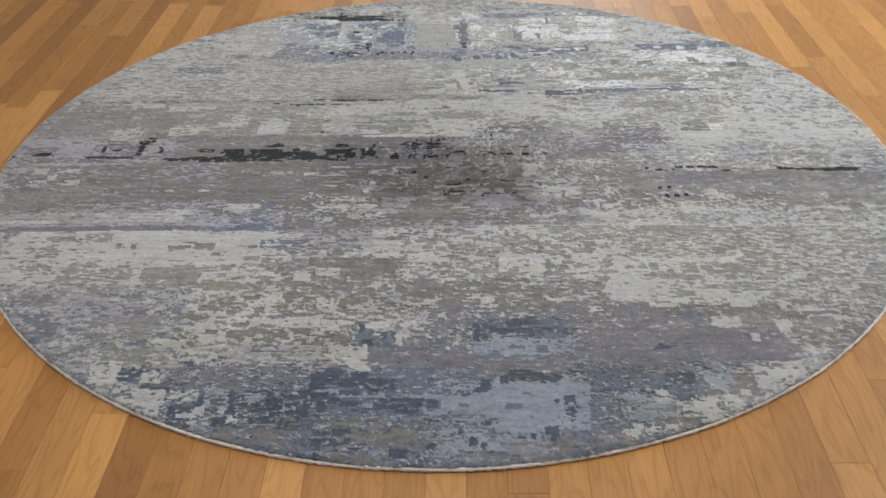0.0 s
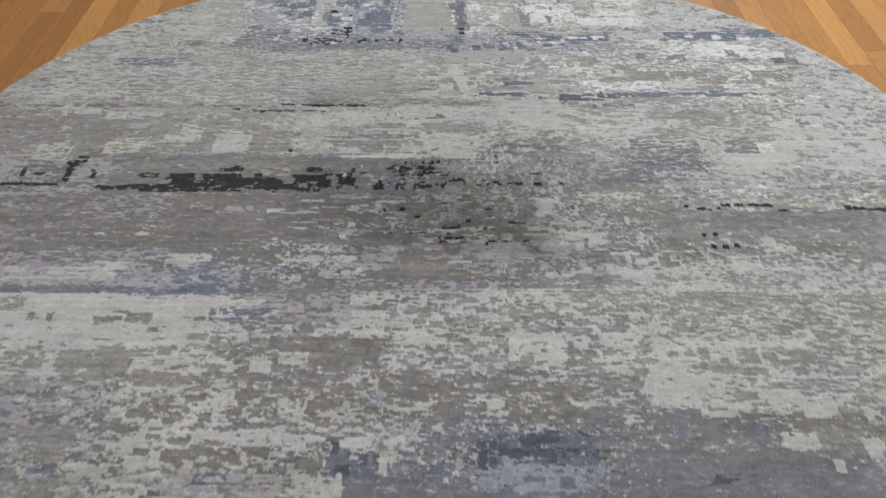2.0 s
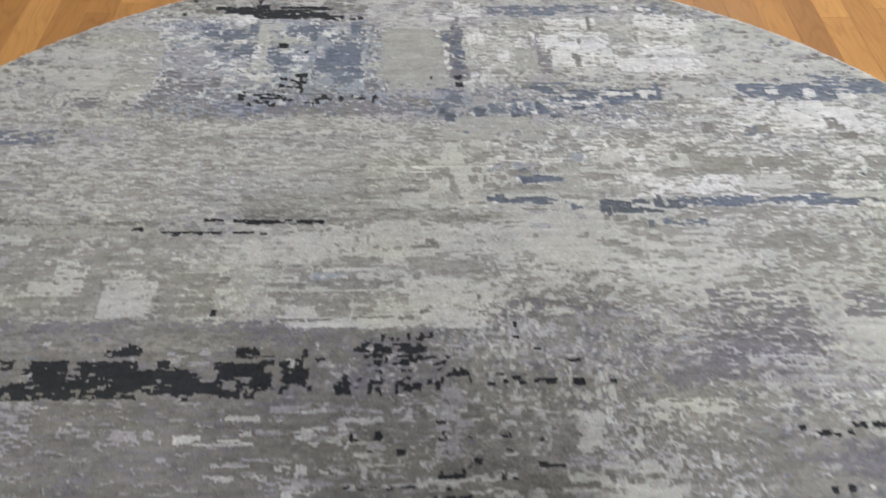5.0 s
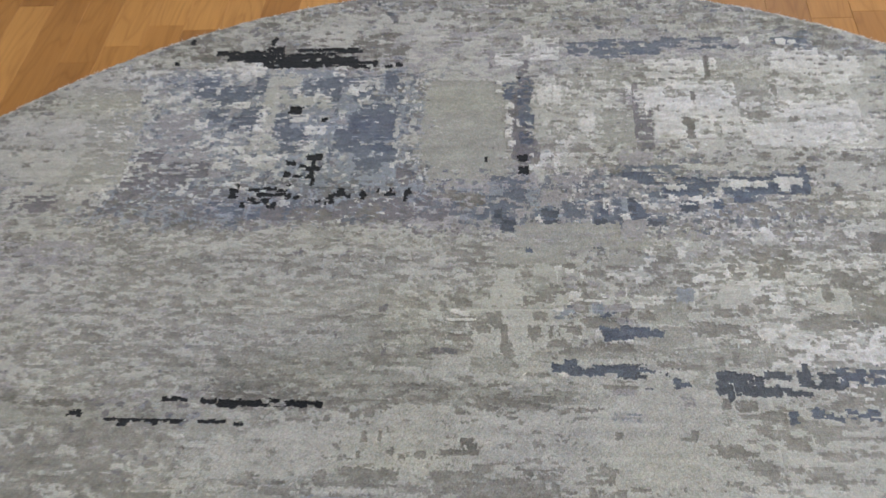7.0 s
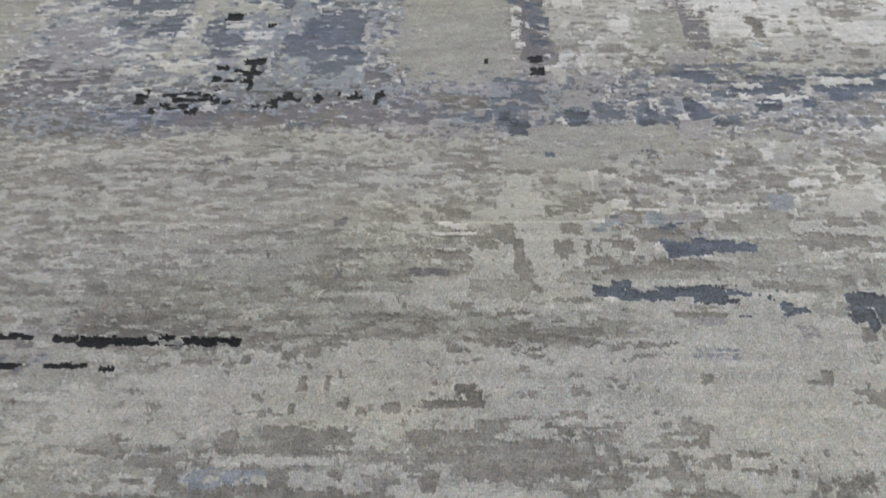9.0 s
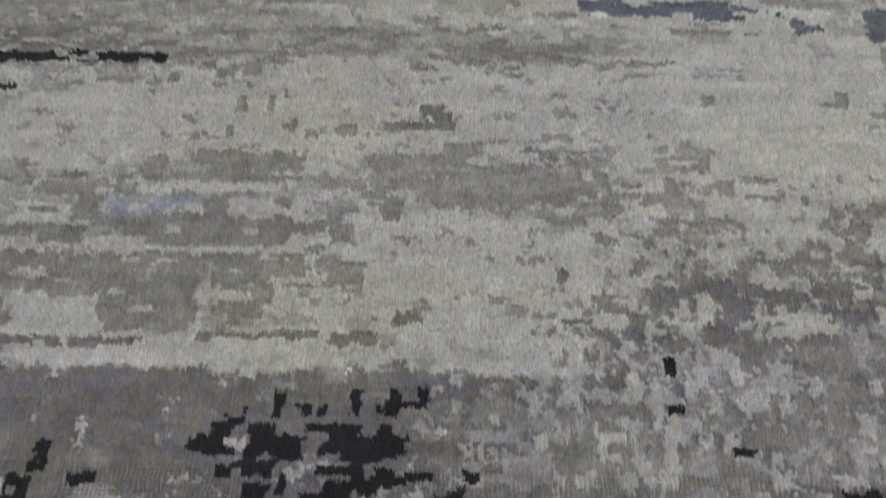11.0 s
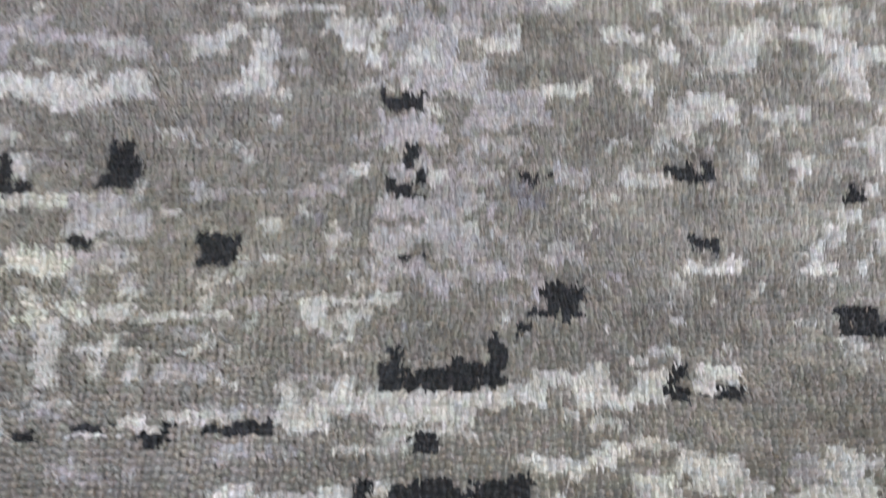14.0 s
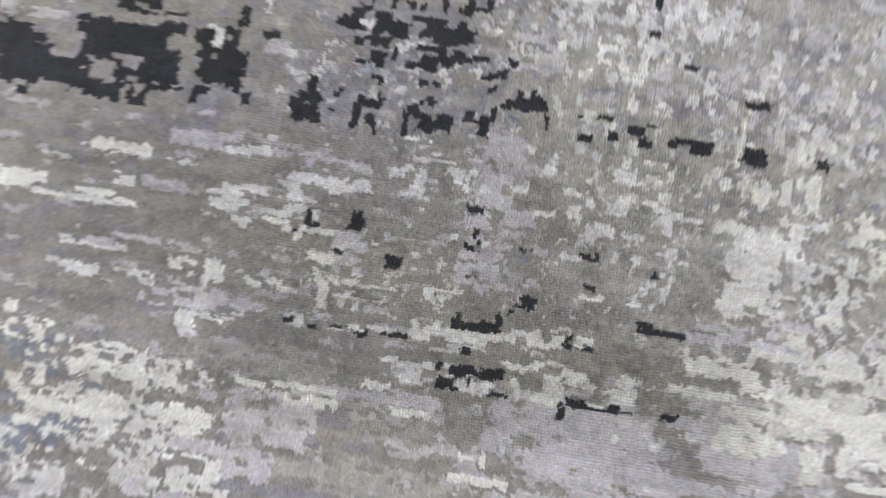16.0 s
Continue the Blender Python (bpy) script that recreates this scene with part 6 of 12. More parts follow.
    inlay(NAVY, 0.1398, 0.1875, -0.8138, -0.7945)
    inlay(NAVY, 0.1737, 0.1972, -0.8554, -0.8235)
    inlay(NAVY, 0.1818, 0.2057, -0.8140, -0.7849)
    inlay(NAVY, -0.2511, -0.1952, -0.9979, -0.9645)
    inlay(NAVY, -0.2312, -0.1861, -0.9730, -0.9475)
    inlay(NAVY, -0.1939, -0.1495, -1.0063, -0.9816)
    inlay(NAVY, -0.2447, -0.2119, -1.0382, -1.0222)
    inlay(NAVY, -0.2534, -0.2202, -1.0141, -0.9978)
    inlay(NAVY, -0.1492, -0.0828, -1.0147, -0.9818)
    inlay(NAVY, -0.1368, -0.1148, -1.0307, -0.9983)
    inlay(NAVY, -0.2318, -0.1884, -1.0540, -1.0383)
    inlay(NAVY, -0.1909, -0.1471, -1.0305, -1.0144)
    inlay(NAVY, -0.1735, -0.1399, -0.9850, -0.9648)
    inlay(NAVY, 0.0826, 0.1046, -1.0155, -0.9828)
    inlay(NAVY, 0.0714, 0.0987, -1.0235, -1.0074)
    inlay(NAVY, 0.1215, 0.1380, -0.9995, -0.9747)
    inlay(NAVY, 0.1389, 0.1835, -0.9748, -0.9580)
    inlay(NAVY, 0.1827, 0.2048, -0.9916, -0.9666)
    inlay(NAVY, 0.0440, 0.0603, -1.0346, -1.0266)
    inlay(NAVY, -0.2294, -0.2132, -1.0772, -1.0540)
    inlay(NAVY, -0.1876, -0.1498, -1.0619, -1.0463)
    inlay(NAVY, -0.1222, -0.0310, -1.0700, -1.0545)
    inlay(NAVY, -0.1127, -0.0262, -1.0498, -1.0388)
    inlay(NAVY, -0.0581, -0.0312, -1.0624, -1.0468)
    inlay(NAVY, -0.0204, 0.0011, -1.0656, -1.0469)
    inlay(NAVY, -0.0785, -0.0359, -1.0808, -1.0701)
    inlay(SLATE, 0.1012, 0.1240, -0.9233, -0.9057)
    inlay(SLATE, 0.1422, 0.1768, -0.8935, -0.8826)
    inlay(SLATE, 0.1994, 0.2224, -0.9062, -0.8830)
    inlay(SLATE, 0.1295, 0.1615, -1.0708, -1.0554)
    inlay(SLATE, 0.0070, 0.0915, -1.0962, -1.0857)
    inlay(SLATE, 0.0386, 0.0601, -1.0658, -1.0565)
    inlay(SLATE, 0.1634, 0.1797, -1.0319, -1.0239)
    inlay(IVORY, -0.2144, -0.1568, -0.9304, -0.8860)
    inlay(IVORY, -0.1765, -0.1425, -0.9564, -0.9305)
    inlay(IVORY, -0.0906, -0.0847, -0.8775, -0.8405)
    inlay(IVORY, -0.0843, -0.0762, -0.8812, -0.8499)
    inlay(IVORY, -0.1579, -0.1464, -0.9130, -0.8771)
    inlay(STONE, 0.1301, 0.1907, -1.1869, -1.1661, 0.7)
    inlay(STONE, 0.2950, 0.3562, -1.1595, -1.1381, 0.7)
    inlay(STONE, 0.6331, 0.7156, -0.8268, -0.7788, 0.7)
    inlay(STONE, 0.7338, 0.8038, -0.8369, -0.8085, 0.7)
    inlay(STONE, 0.6527, 0.6908, -0.6330, -0.5995, 0.7)
    inlay(NAVY, 0.2212, 0.2319, -1.0557, -1.0447)
    inlay(NAVY, 0.1726, 0.1829, -1.1492, -1.1349)
    inlay(NAVY, 0.1468, 0.1622, -1.1477, -1.1406)
    inlay(NAVY, 0.1995, 0.2253, -1.1378, -1.1160)
    inlay(NAVY, 0.2084, 0.2186, -1.1521, -1.1378)
    inlay(NAVY, 0.0593, 0.0747, -1.1659, -1.1446)
    inlay(NAVY, 0.0796, 0.0898, -1.1729, -1.1589)
    inlay(NAVY, 0.0388, 0.0491, -1.1374, -1.1229)
    inlay(NAVY, 0.0911, 0.1016, -1.1157, -1.1009)
    inlay(NAVY, -0.0829, -0.0524, -1.1865, -1.1726)
    inlay(NAVY, -0.0173, -0.0020, -1.1727, -1.1587)
    inlay(NAVY, 0.2414, 0.2627, -1.0939, -1.0322, 0.6)
    inlay(NAVY, 0.4357, 0.5015, -1.0010, -0.9680, 0.6)
    inlay(NAVY, 0.5083, 0.5305, -0.9682, -0.9342, 0.6)
    inlay(TAUPE, 0.2276, 0.2409, -1.1802, -1.1379)
    inlay(TAUPE, 0.2353, 0.2456, -1.1379, -1.1234)
    inlay(STONE, 0.4762, 0.4955, -0.6201, -0.5863)
    inlay(STONE, 0.4504, 0.4696, -0.6109, -0.5974)
    inlay(STONE, 0.4248, 0.4376, -0.6106, -0.5971)
    inlay(STONE, 0.5595, 0.5812, -0.6209, -0.5872)
    inlay(STONE, 0.5903, 0.6157, -0.6212, -0.5988)
    inlay(STONE, 0.5992, 0.6372, -0.6347, -0.6214)
    inlay(STONE, 0.4581, 0.5466, -0.6424, -0.6314)
    inlay(STONE, 0.5072, 0.5575, -0.6536, -0.6383)
    inlay(STONE, 0.3547, 0.3799, -0.6629, -0.6411)
    inlay(STONE, 0.5209, 0.5578, -0.7172, -0.6964)
    inlay(STONE, 0.4504, 0.4877, -0.6957, -0.6746)
    inlay(STONE, 0.7848, 0.8317, -0.8277, -0.7895)
    inlay(IVORY, 0.3751, 0.4991, -0.7266, -0.6527, 0.85)
    inlay(IVORY, 0.3944, 0.5165, -0.7571, -0.7020, 0.85)
    inlay(IVORY, 0.6255, 0.6862, -0.7587, -0.7079, 0.85)
    inlay(IVORY, 0.5198, 0.6747, -0.5874, -0.5644, 0.85)
    inlay(PLUM, 0.3852, 0.4518, -0.7669, -0.7367)
    inlay(PLUM, 0.4494, 0.4855, -0.7771, -0.7573)
    inlay(PLUM, 0.5177, 0.5534, -0.8068, -0.7678)
    inlay(SLATE, 0.3984, 0.4342, -0.8059, -0.7669, 0.6)
    inlay(SLATE, 0.5158, 0.5632, -0.8259, -0.7678, 0.6)
    inlay(SLATE, 0.2994, 0.3918, -1.0166, -0.9505, 0.6)
    inlay(SLATE, 0.3577, 0.4452, -1.0169, -0.9676, 0.6)
    inlay(SLATE, 0.4409, 0.5273, -1.0331, -1.0011, 0.6)
    inlay(SLATE, 0.2878, 0.3970, -1.1237, -1.0483, 0.6)
    inlay(MIST, 0.3472, 0.4530, -1.1018, -1.0328, 0.6)
    inlay(MIST, 0.5426, 0.6204, -0.9601, -0.9346, 0.6)
    inlay(MIST, 0.5243, 0.5791, -1.0014, -0.9600)
    inlay(TAUPE, 0.5851, 0.6285, -1.0177, -0.9853)
    inlay(TAUPE, 0.5148, 0.5471, -1.0333, -1.0174)
    inlay(TAUPE, 0.4570, 0.4882, -1.1095, -1.0946)
    inlay(TAUPE, 0.5743, 0.6177, -1.0336, -0.9686, 0.65)
    inlay(TAUPE, 0.4043, 0.4459, -1.1167, -1.0945, 0.65)
    inlay(IVORY, 0.5734, 0.6324, -0.8225, -0.7880)
    inlay(IVORY, 0.5944, 0.6179, -0.8264, -0.8073)
    inlay(IVORY, 0.7013, 0.7365, -0.8271, -0.7985)
    inlay(IVORY, 0.6426, 0.6598, -0.8730, -0.8455)
    inlay(IVORY, 0.7065, 0.7297, -0.8459, -0.8272)
    inlay(IVORY, 0.4153, 0.4420, -1.0564, -1.0250)
    inlay(IVORY, 0.4357, 0.4464, -1.0518, -1.0409)
    inlay(IVORY, 0.5793, 0.6008, -1.0336, -1.0177)
    inlay(IVORY, 0.5417, 0.5736, -1.0646, -1.0335)
    inlay(IVORY, 0.4854, 0.5171, -1.0797, -1.0489)
    inlay(IVORY, 0.4928, 0.5190, -1.0947, -1.0644)
    inlay(IVORY, 0.5065, 0.5277, -1.0872, -1.0412)
    inlay(IVORY, 0.6371, 0.6701, -0.9855, -0.9521)
    inlay(IVORY, 0.6735, 0.7177, -0.9774, -0.9352)
    inlay(IVORY, 0.6177, 0.6502, -1.0179, -0.9854)
    inlay(IVORY, 0.4606, 0.4920, -1.0946, -1.0720)
    inlay(IVORY, 0.4231, 0.4438, -1.1240, -1.1093)
    inlay(IVORY, 0.3479, 0.3684, -1.1411, -1.1310)
    inlay(IVORY, 0.3611, 0.3818, -1.1238, -1.1091)
    inlay(IVORY, 0.3806, 0.4115, -1.1311, -1.1166, 0.7)
    inlay(IVORY, 0.7193, 0.7421, -0.8825, -0.8644, 0.7)
    inlay(PLUM, -1.1839, -0.9269, -0.0896, 0.0043, 0.6)
    inlay(PLUM, -0.9652, -0.7723, -0.0765, 0.0250, 0.6)
    inlay(PLUM, 0.5883, 0.9122, -0.2260, -0.1600, 0.6)
    inlay(PLUM, 0.9143, 1.1603, -0.2156, -0.1646, 0.6)
    inlay(PLUM, 1.1310, 1.1647, -0.2024, -0.1571, 0.6)
    inlay(LILAC, -1.0932, -0.9964, -0.0570, 0.0040, 0.6)
    inlay(LILAC, -0.9042, -0.6307, -0.3871, -0.3327, 0.6)
    inlay(TAUPE, -1.1511, -1.1232, -0.1825, -0.1358, 0.65)
    inlay(TAUPE, -0.8652, -0.7395, -0.1032, -0.0871, 0.65)
    inlay(TAUPE, -0.9629, -0.8838, -0.0916, -0.0753, 0.65)
    inlay(TAUPE, -0.9823, -0.9459, -0.3522, -0.3302, 0.65)
    inlay(TAUPE, 0.7219, 0.8715, -0.3042, -0.2704, 0.65)
    inlay(TAUPE, 0.9538, 1.0385, -0.3071, -0.2931, 0.65)
    inlay(TAUPE, 0.9985, 1.0473, -0.3432, -0.3296, 0.65)
    inlay(IVORY, -1.1165, -1.0774, -0.1523, -0.1207)
    inlay(IVORY, -1.0662, -1.0430, -0.1838, -0.1528)
    inlay(IVORY, -1.0190, -0.9889, -0.2443, -0.2295)
    inlay(IVORY, -0.9437, -0.9211, -0.2453, -0.2305)
    inlay(IVORY, -0.7864, -0.6574, -0.3823, -0.3553)
    inlay(IVORY, -0.8736, -0.8303, -0.3753, -0.3536)
    inlay(IVORY, -1.1052, -0.9623, -0.4049, -0.3889)
    inlay(IVORY, 0.6755, 0.7043, -0.2830, -0.2545)
    inlay(IVORY, 0.6471, 0.6946, -0.4387, -0.4311)
    inlay(IVORY, 0.8631, 0.9033, -0.4664, -0.4590)
    inlay(IVORY, -1.0552, -0.9928, -0.1472, -0.1219, 0.7)
    inlay(IVORY, -1.0012, -0.9341, -0.2738, -0.2593, 0.7)
    inlay(IVORY, -1.1087, -1.0628, -0.2135, -0.1831, 0.7)
    inlay(IVORY, -1.0170, -0.9712, -0.2148, -0.1845, 0.7)
    inlay(IVORY, -1.0848, -1.0503, 0.1737, 0.2123, 0.7)
    inlay(IVORY, -0.9648, -0.8817, 0.0430, 0.1152, 0.7)
    inlay(IVORY, 0.6561, 0.7417, -0.3029, -0.2832, 0.7)
    inlay(STONE, -1.2762, -1.1412, 0.0659, 0.1581, 0.6)
    inlay(STONE, -1.1510, -1.0322, 0.0636, 0.2132, 0.6)
    inlay(STONE, -1.0712, -0.8916, -0.3022, -0.2147, 0.6)
    inlay(STONE, -1.1439, -1.0551, -0.3561, -0.2425, 0.6)
    inlay(STONE, 0.9463, 0.9830, 0.5250, 0.6188, 0.6)
    inlay(INK, -1.2301, -1.2109, -0.0638, -0.0438)
    inlay(INK, -1.1497, -1.1046, -0.0455, -0.0321)
    inlay(INK, -0.9984, -0.9393, -0.0614, -0.0515)
    inlay(INK, -0.9393, -0.8676, -0.0626, -0.0526)
    inlay(INK, -0.9695, -0.9566, -0.0249, 0.0024)
    inlay(INK, -0.9366, -0.9124, -0.0188, -0.0086)
    inlay(INK, -0.8654, -0.8492, -0.0436, 0.0247)
    inlay(INK, -0.8602, -0.8438, 0.0175, 0.0420)
    inlay(INK, 0.7415, 0.7624, -0.1598, -0.1506)
    inlay(INK, 0.8892, 0.9041, -0.1529, -0.1374)
    inlay(INK, 0.9252, 0.9623, -0.1537, -0.1475)
    inlay(INK, 0.9688, 0.9837, -0.1603, -0.1480)
    inlay(INK, 1.0055, 1.0425, -0.1642, -0.1488)
    inlay(INK, 1.0370, 1.0889, -0.1586, -0.1433)


def broad_inlays(inlay):
    inlay(LILAC, -0.8680, -0.5882, 0.5353, 0.5810, 0.5)
    inlay(LILAC, -0.8326, -0.7708, -0.0355, 0.0390, 0.5)
    inlay(LILAC, -0.3515, -0.1703, -0.4744, -0.4340, 0.5)
    inlay(LILAC, -0.0194, 0.1276, -0.4387, -0.3989, 0.5)
    inlay(PLUM, -0.7538, -0.6749, 0.6406, 0.6773, 0.5)
    inlay(PLUM, -0.8192, -0.7180, -0.0496, -0.0207, 0.5)
    inlay(PLUM, -0.3963, -0.3453, -0.4257, -0.3748, 0.5)
    inlay(PLUM, -0.2956, -0.2541, -0.4632, -0.4243, 0.5)
    inlay(SLATE, -0.9025, -0.7378, 0.5229, 0.5681, 0.5)
    inlay(SLATE, -0.5050, -0.4361, -0.3970, -0.3552, 0.5)
    inlay(TAUPE, -0.9071, -0.7097, 0.2963, 0.3115, 0.6)
    inlay(TAUPE, -0.6495, -0.5107, 0.2938, 0.3033, 0.6)
    inlay(TAUPE, -0.4798, -0.4526, 0.1078, 0.1832, 0.6)
    inlay(TAUPE, -0.8591, -0.7954, 0.0545, 0.0942, 0.6)
    inlay(TAUPE, -0.5606, -0.4316, -0.2888, -0.1806, 0.6)
    inlay(TAUPE, -0.7430, -0.5774, -0.2683, -0.2205, 0.6)
    inlay(TAUPE, 0.3662, 0.4598, -0.1914, -0.1663, 0.6)
    inlay(TAUPE, -0.7418, -0.6377, 0.2941, 0.2979)
    inlay(TAUPE, -0.4058, -0.3402, 0.1505, 0.1675)
    inlay(STONE, -0.8819, -0.7576, 0.2046, 0.2585, 0.6)
    inlay(STONE, -0.7324, -0.6199, 0.2066, 0.2423, 0.6)
    inlay(STONE, -0.6777, -0.6222, 0.1550, 0.2246, 0.6)
    inlay(STONE, -0.8398, -0.7293, 0.1615, 0.1873, 0.6)
    inlay(STONE, -0.8904, -0.8244, 0.1186, 0.2037, 0.6)
    inlay(STONE, -0.8873, -0.7340, 0.1441, 0.1610, 0.6)
    inlay(STONE, -0.4395, -0.3646, 0.0766, 0.1333, 0.6)
    inlay(STONE, -0.7357, -0.3213, 0.0053, 0.0432, 0.6)
    inlay(STONE, -0.6028, -0.5540, 0.1062, 0.1644)
    inlay(STONE, -0.4705, -0.3614, 0.1332, 0.1754)
    inlay(STONE, -0.5979, -0.5813, 0.1225, 0.2434, 0.75)
    inlay(STONE, -0.5688, -0.4575, 0.1827, 0.2177, 0.75)
    inlay(STONE, -0.4487, -0.4001, 0.0922, 0.1581, 0.75)
    inlay(IVORY, -0.8442, -0.7018, 0.2410, 0.2685)
    inlay(IVORY, -0.9307, -0.8618, 0.2576, 0.2854)
    inlay(IVORY, -0.8608, -0.7363, 0.2316, 0.2406)
    inlay(IVORY, -0.6745, -0.5985, 0.1217, 0.1550)
    inlay(IVORY, -0.5441, -0.4572, 0.1237, 0.1570)
    inlay(IVORY, -0.5465, -0.4608, 0.0751, 0.1318)
    inlay(IVORY, -0.5595, -0.4980, -0.3559, -0.3178)
    inlay(IVORY, -0.5538, -0.4656, -0.3394, -0.3119)
    inlay(IVORY, -0.6943, -0.6599, -0.4003, -0.3585)
    inlay(IVORY, -0.6631, -0.5644, -0.4801, -0.4495)
    inlay(IVORY, -0.6687, -0.4199, -0.4532, -0.4435)
    inlay(IVORY, -0.8062, -0.7202, 0.0713, 0.1446, 0.65)
    inlay(IVORY, -0.6377, -0.5828, 0.1222, 0.2073, 0.65)
    inlay(IVORY, -0.1703, -0.0189, -0.4717, -0.4313, 0.65)
    inlay(IVORY, -0.7001, -0.6306, -0.3897, -0.3366, 0.65)
    inlay(IVORY, -0.5629, -0.3332, -0.4774, -0.4565, 0.65)
    inlay(LILAC, -0.7817, -0.7259, 0.1879, 0.2142)
    inlay(LILAC, -0.6485, -0.5593, -0.3244, -0.2907, 0.65)
    inlay(LILAC, -0.6229, -0.5165, -0.4189, -0.3780, 0.65)
    inlay(WHITE, 0.4000, 0.5658, 0.3726, 0.4128, 0.6)
    inlay(WHITE, 0.5112, 0.5829, 0.4035, 0.4342, 0.6)
    inlay(WHITE, 0.7849, 0.8833, 0.4907, 0.5233, 0.6)
    inlay(WHITE, 0.7336, 0.7929, 0.3924, 0.4167, 0.6)
    inlay(WHITE, 0.6285, 0.6801, 0.6230, 0.6589, 0.6)
    inlay(WHITE, 0.5695, 0.6217, 0.6580, 0.6824, 0.6)
    inlay(WHITE, 0.8188, 0.9552, 0.5684, 0.6029, 0.6)
    inlay(WHITE, 0.6737, 0.7979, 0.0760, 0.1174, 0.6)
    inlay(PLUM, -0.5299, -0.4749, -0.2774, -0.2181, 0.6)
    inlay(PLUM, 0.4228, 0.4932, -0.0311, -0.0021, 0.6)
    inlay(PLUM, 0.3891, 0.4888, -0.0527, -0.0242, 0.6)
    inlay(PLUM, 0.5039, 0.6067, 0.0215, 0.0518, 0.6)
    inlay(PLUM, 0.4504, 0.4709, -0.0022, 0.0504, 0.6)
    inlay(PLUM, 0.5174, 0.6231, 0.0735, 0.1313, 0.6)
    inlay(PLUM, 0.6759, 0.7604, 0.0757, 0.1335, 0.6)
    inlay(PLUM, 0.4547, 0.5182, 0.0723, 0.1382, 0.6)
    inlay(PLUM, 0.6106, 0.6705, -0.3103, -0.2880, 0.6)
    inlay(PLUM, 0.5511, 0.6307, -0.3000, -0.2831, 0.6)
    inlay(LILAC, -0.2006, -0.1584, -0.4227, -0.3821, 0.4)
    inlay(LILAC, -0.3190, -0.2598, -0.4245, -0.3839, 0.4)
    inlay(LILAC, -0.1738, -0.0195, -0.4411, -0.3911, 0.4)
    inlay(LILAC, -0.7817, -0.5883, -0.1704, -0.1045, 0.4)
    inlay(LILAC, -0.6466, -0.5975, -0.1169, -0.0897, 0.4)
    inlay(LILAC, -0.4872, -0.3915, -0.1667, -0.1408, 0.4)
    inlay(LILAC, -0.5471, -0.4990, -0.1551, -0.1355, 0.4)
    inlay(SILK, -0.6298, -0.6020, -0.2319, -0.2136, 0.55)
    inlay(SILK, 0.5334, 0.6139, -0.0294, -0.0003, 0.55)
    inlay(SILK, 0.5893, 0.6691, -0.0498, -0.0140, 0.55)
    inlay(SILK, 0.6805, 0.7697, -0.0128, 0.0317, 0.55)
    inlay(SILK, 0.5621, 0.5952, 0.1898, 0.2336, 0.55)
    inlay(SILK, -0.7292, -0.7062, -0.2515, -0.2396)
    inlay(SILK, -0.6418, -0.6142, -0.2501, -0.2382)
    inlay(SILK, 0.6155, 0.6492, 0.2432, 0.2612)
    inlay(SILK, 0.3349, 0.3534, -0.2109, -0.1924)
    inlay(SILK, 0.4009, 0.4102, -0.2099, -0.1790)
    inlay(SILK, 0.4154, 0.4334, -0.2745, -0.2513)
    inlay(SILK, 0.3539, 0.3715, -0.3147, -0.3036)
    inlay(SILK, 0.0936, 0.1185, -0.4475, -0.4181)
    inlay(TAUPE, -0.6219, -0.5779, -0.3409, -0.3300)
    inlay(TAUPE, -0.5782, -0.5564, -0.3725, -0.3240)
    inlay(TAUPE, -0.5715, -0.5584, -0.3725, -0.3404)
    inlay(MIST, -0.5960, -0.4273, -0.4330, -0.3978, 0.6)
    inlay(SLATE, -0.6230, -0.5813, -0.4443, -0.4296)
    inlay(SLATE, -0.5638, -0.5388, -0.4465, -0.4308)
    inlay(SLATE, -0.5312, -0.4978, -0.4429, -0.4282)
    inlay(SLATE, -0.5089, -0.4250, -0.4421, -0.4073, 0.6)
    inlay(SLATE, 0.6910, 0.8483, 0.6724, 0.7095, 0.6)
    inlay(SLATE, 0.8098, 0.9031, 0.7306, 0.7613, 0.6)
    inlay(DENIM, 0.6454, 0.6985, 0.7131, 0.7333)
    inlay(DENIM, 0.6827, 0.7752, 0.7039, 0.7214)
    inlay(DENIM, 0.7617, 0.8013, 0.6897, 0.7348)
    inlay(DENIM, 0.8412, 0.9204, 0.7059, 0.7234)
    inlay(DENIM, 0.8106, 0.8500, 0.6855, 0.7103)
    inlay(DENIM, 0.9124, 1.0026, 0.7168, 0.7498)
    inlay(DENIM, 0.6529, 0.6792, 0.6833, 0.7081)
    inlay(DENIM, 0.5711, 0.5945, 0.3505, 0.3741)
    inlay(DENIM, 0.4658, 0.5711, 0.3535, 0.3692, 0.7)
    inlay(DENIM, 0.5949, 0.6769, 0.3591, 0.3709, 0.7)
    inlay(DENIM, 0.7110, 0.7811, 0.3528, 0.3724, 0.7)
    inlay(DENIM, 0.8493, 0.8819, 0.3487, 0.3682, 0.7)
    inlay(DENIM, 0.4562, 0.4963, 0.2957, 0.3108, 0.7)
    inlay(WHITE, 0.7006, 0.7269, 0.6938, 0.7137)
    inlay(WHITE, 0.7784, 0.8046, 0.6849, 0.7148)
    inlay(WHITE, 0.8466, 0.8858, 0.6737, 0.6983)
    inlay(WHITE, 0.7118, 0.8650, 0.5784, 0.6487)
    inlay(WHITE, 0.7575, 0.8091, 0.6130, 0.6728)
    inlay(TAUPE, 0.6526, 0.6778, 0.5609, 0.5884)
    inlay(TAUPE, 0.6267, 0.6456, 0.5651, 0.5765)
    inlay(TAUPE, 0.7965, 0.8219, 0.5788, 0.6135)
    inlay(TAUPE, 0.5405, 0.5658, 0.5639, 0.5984)
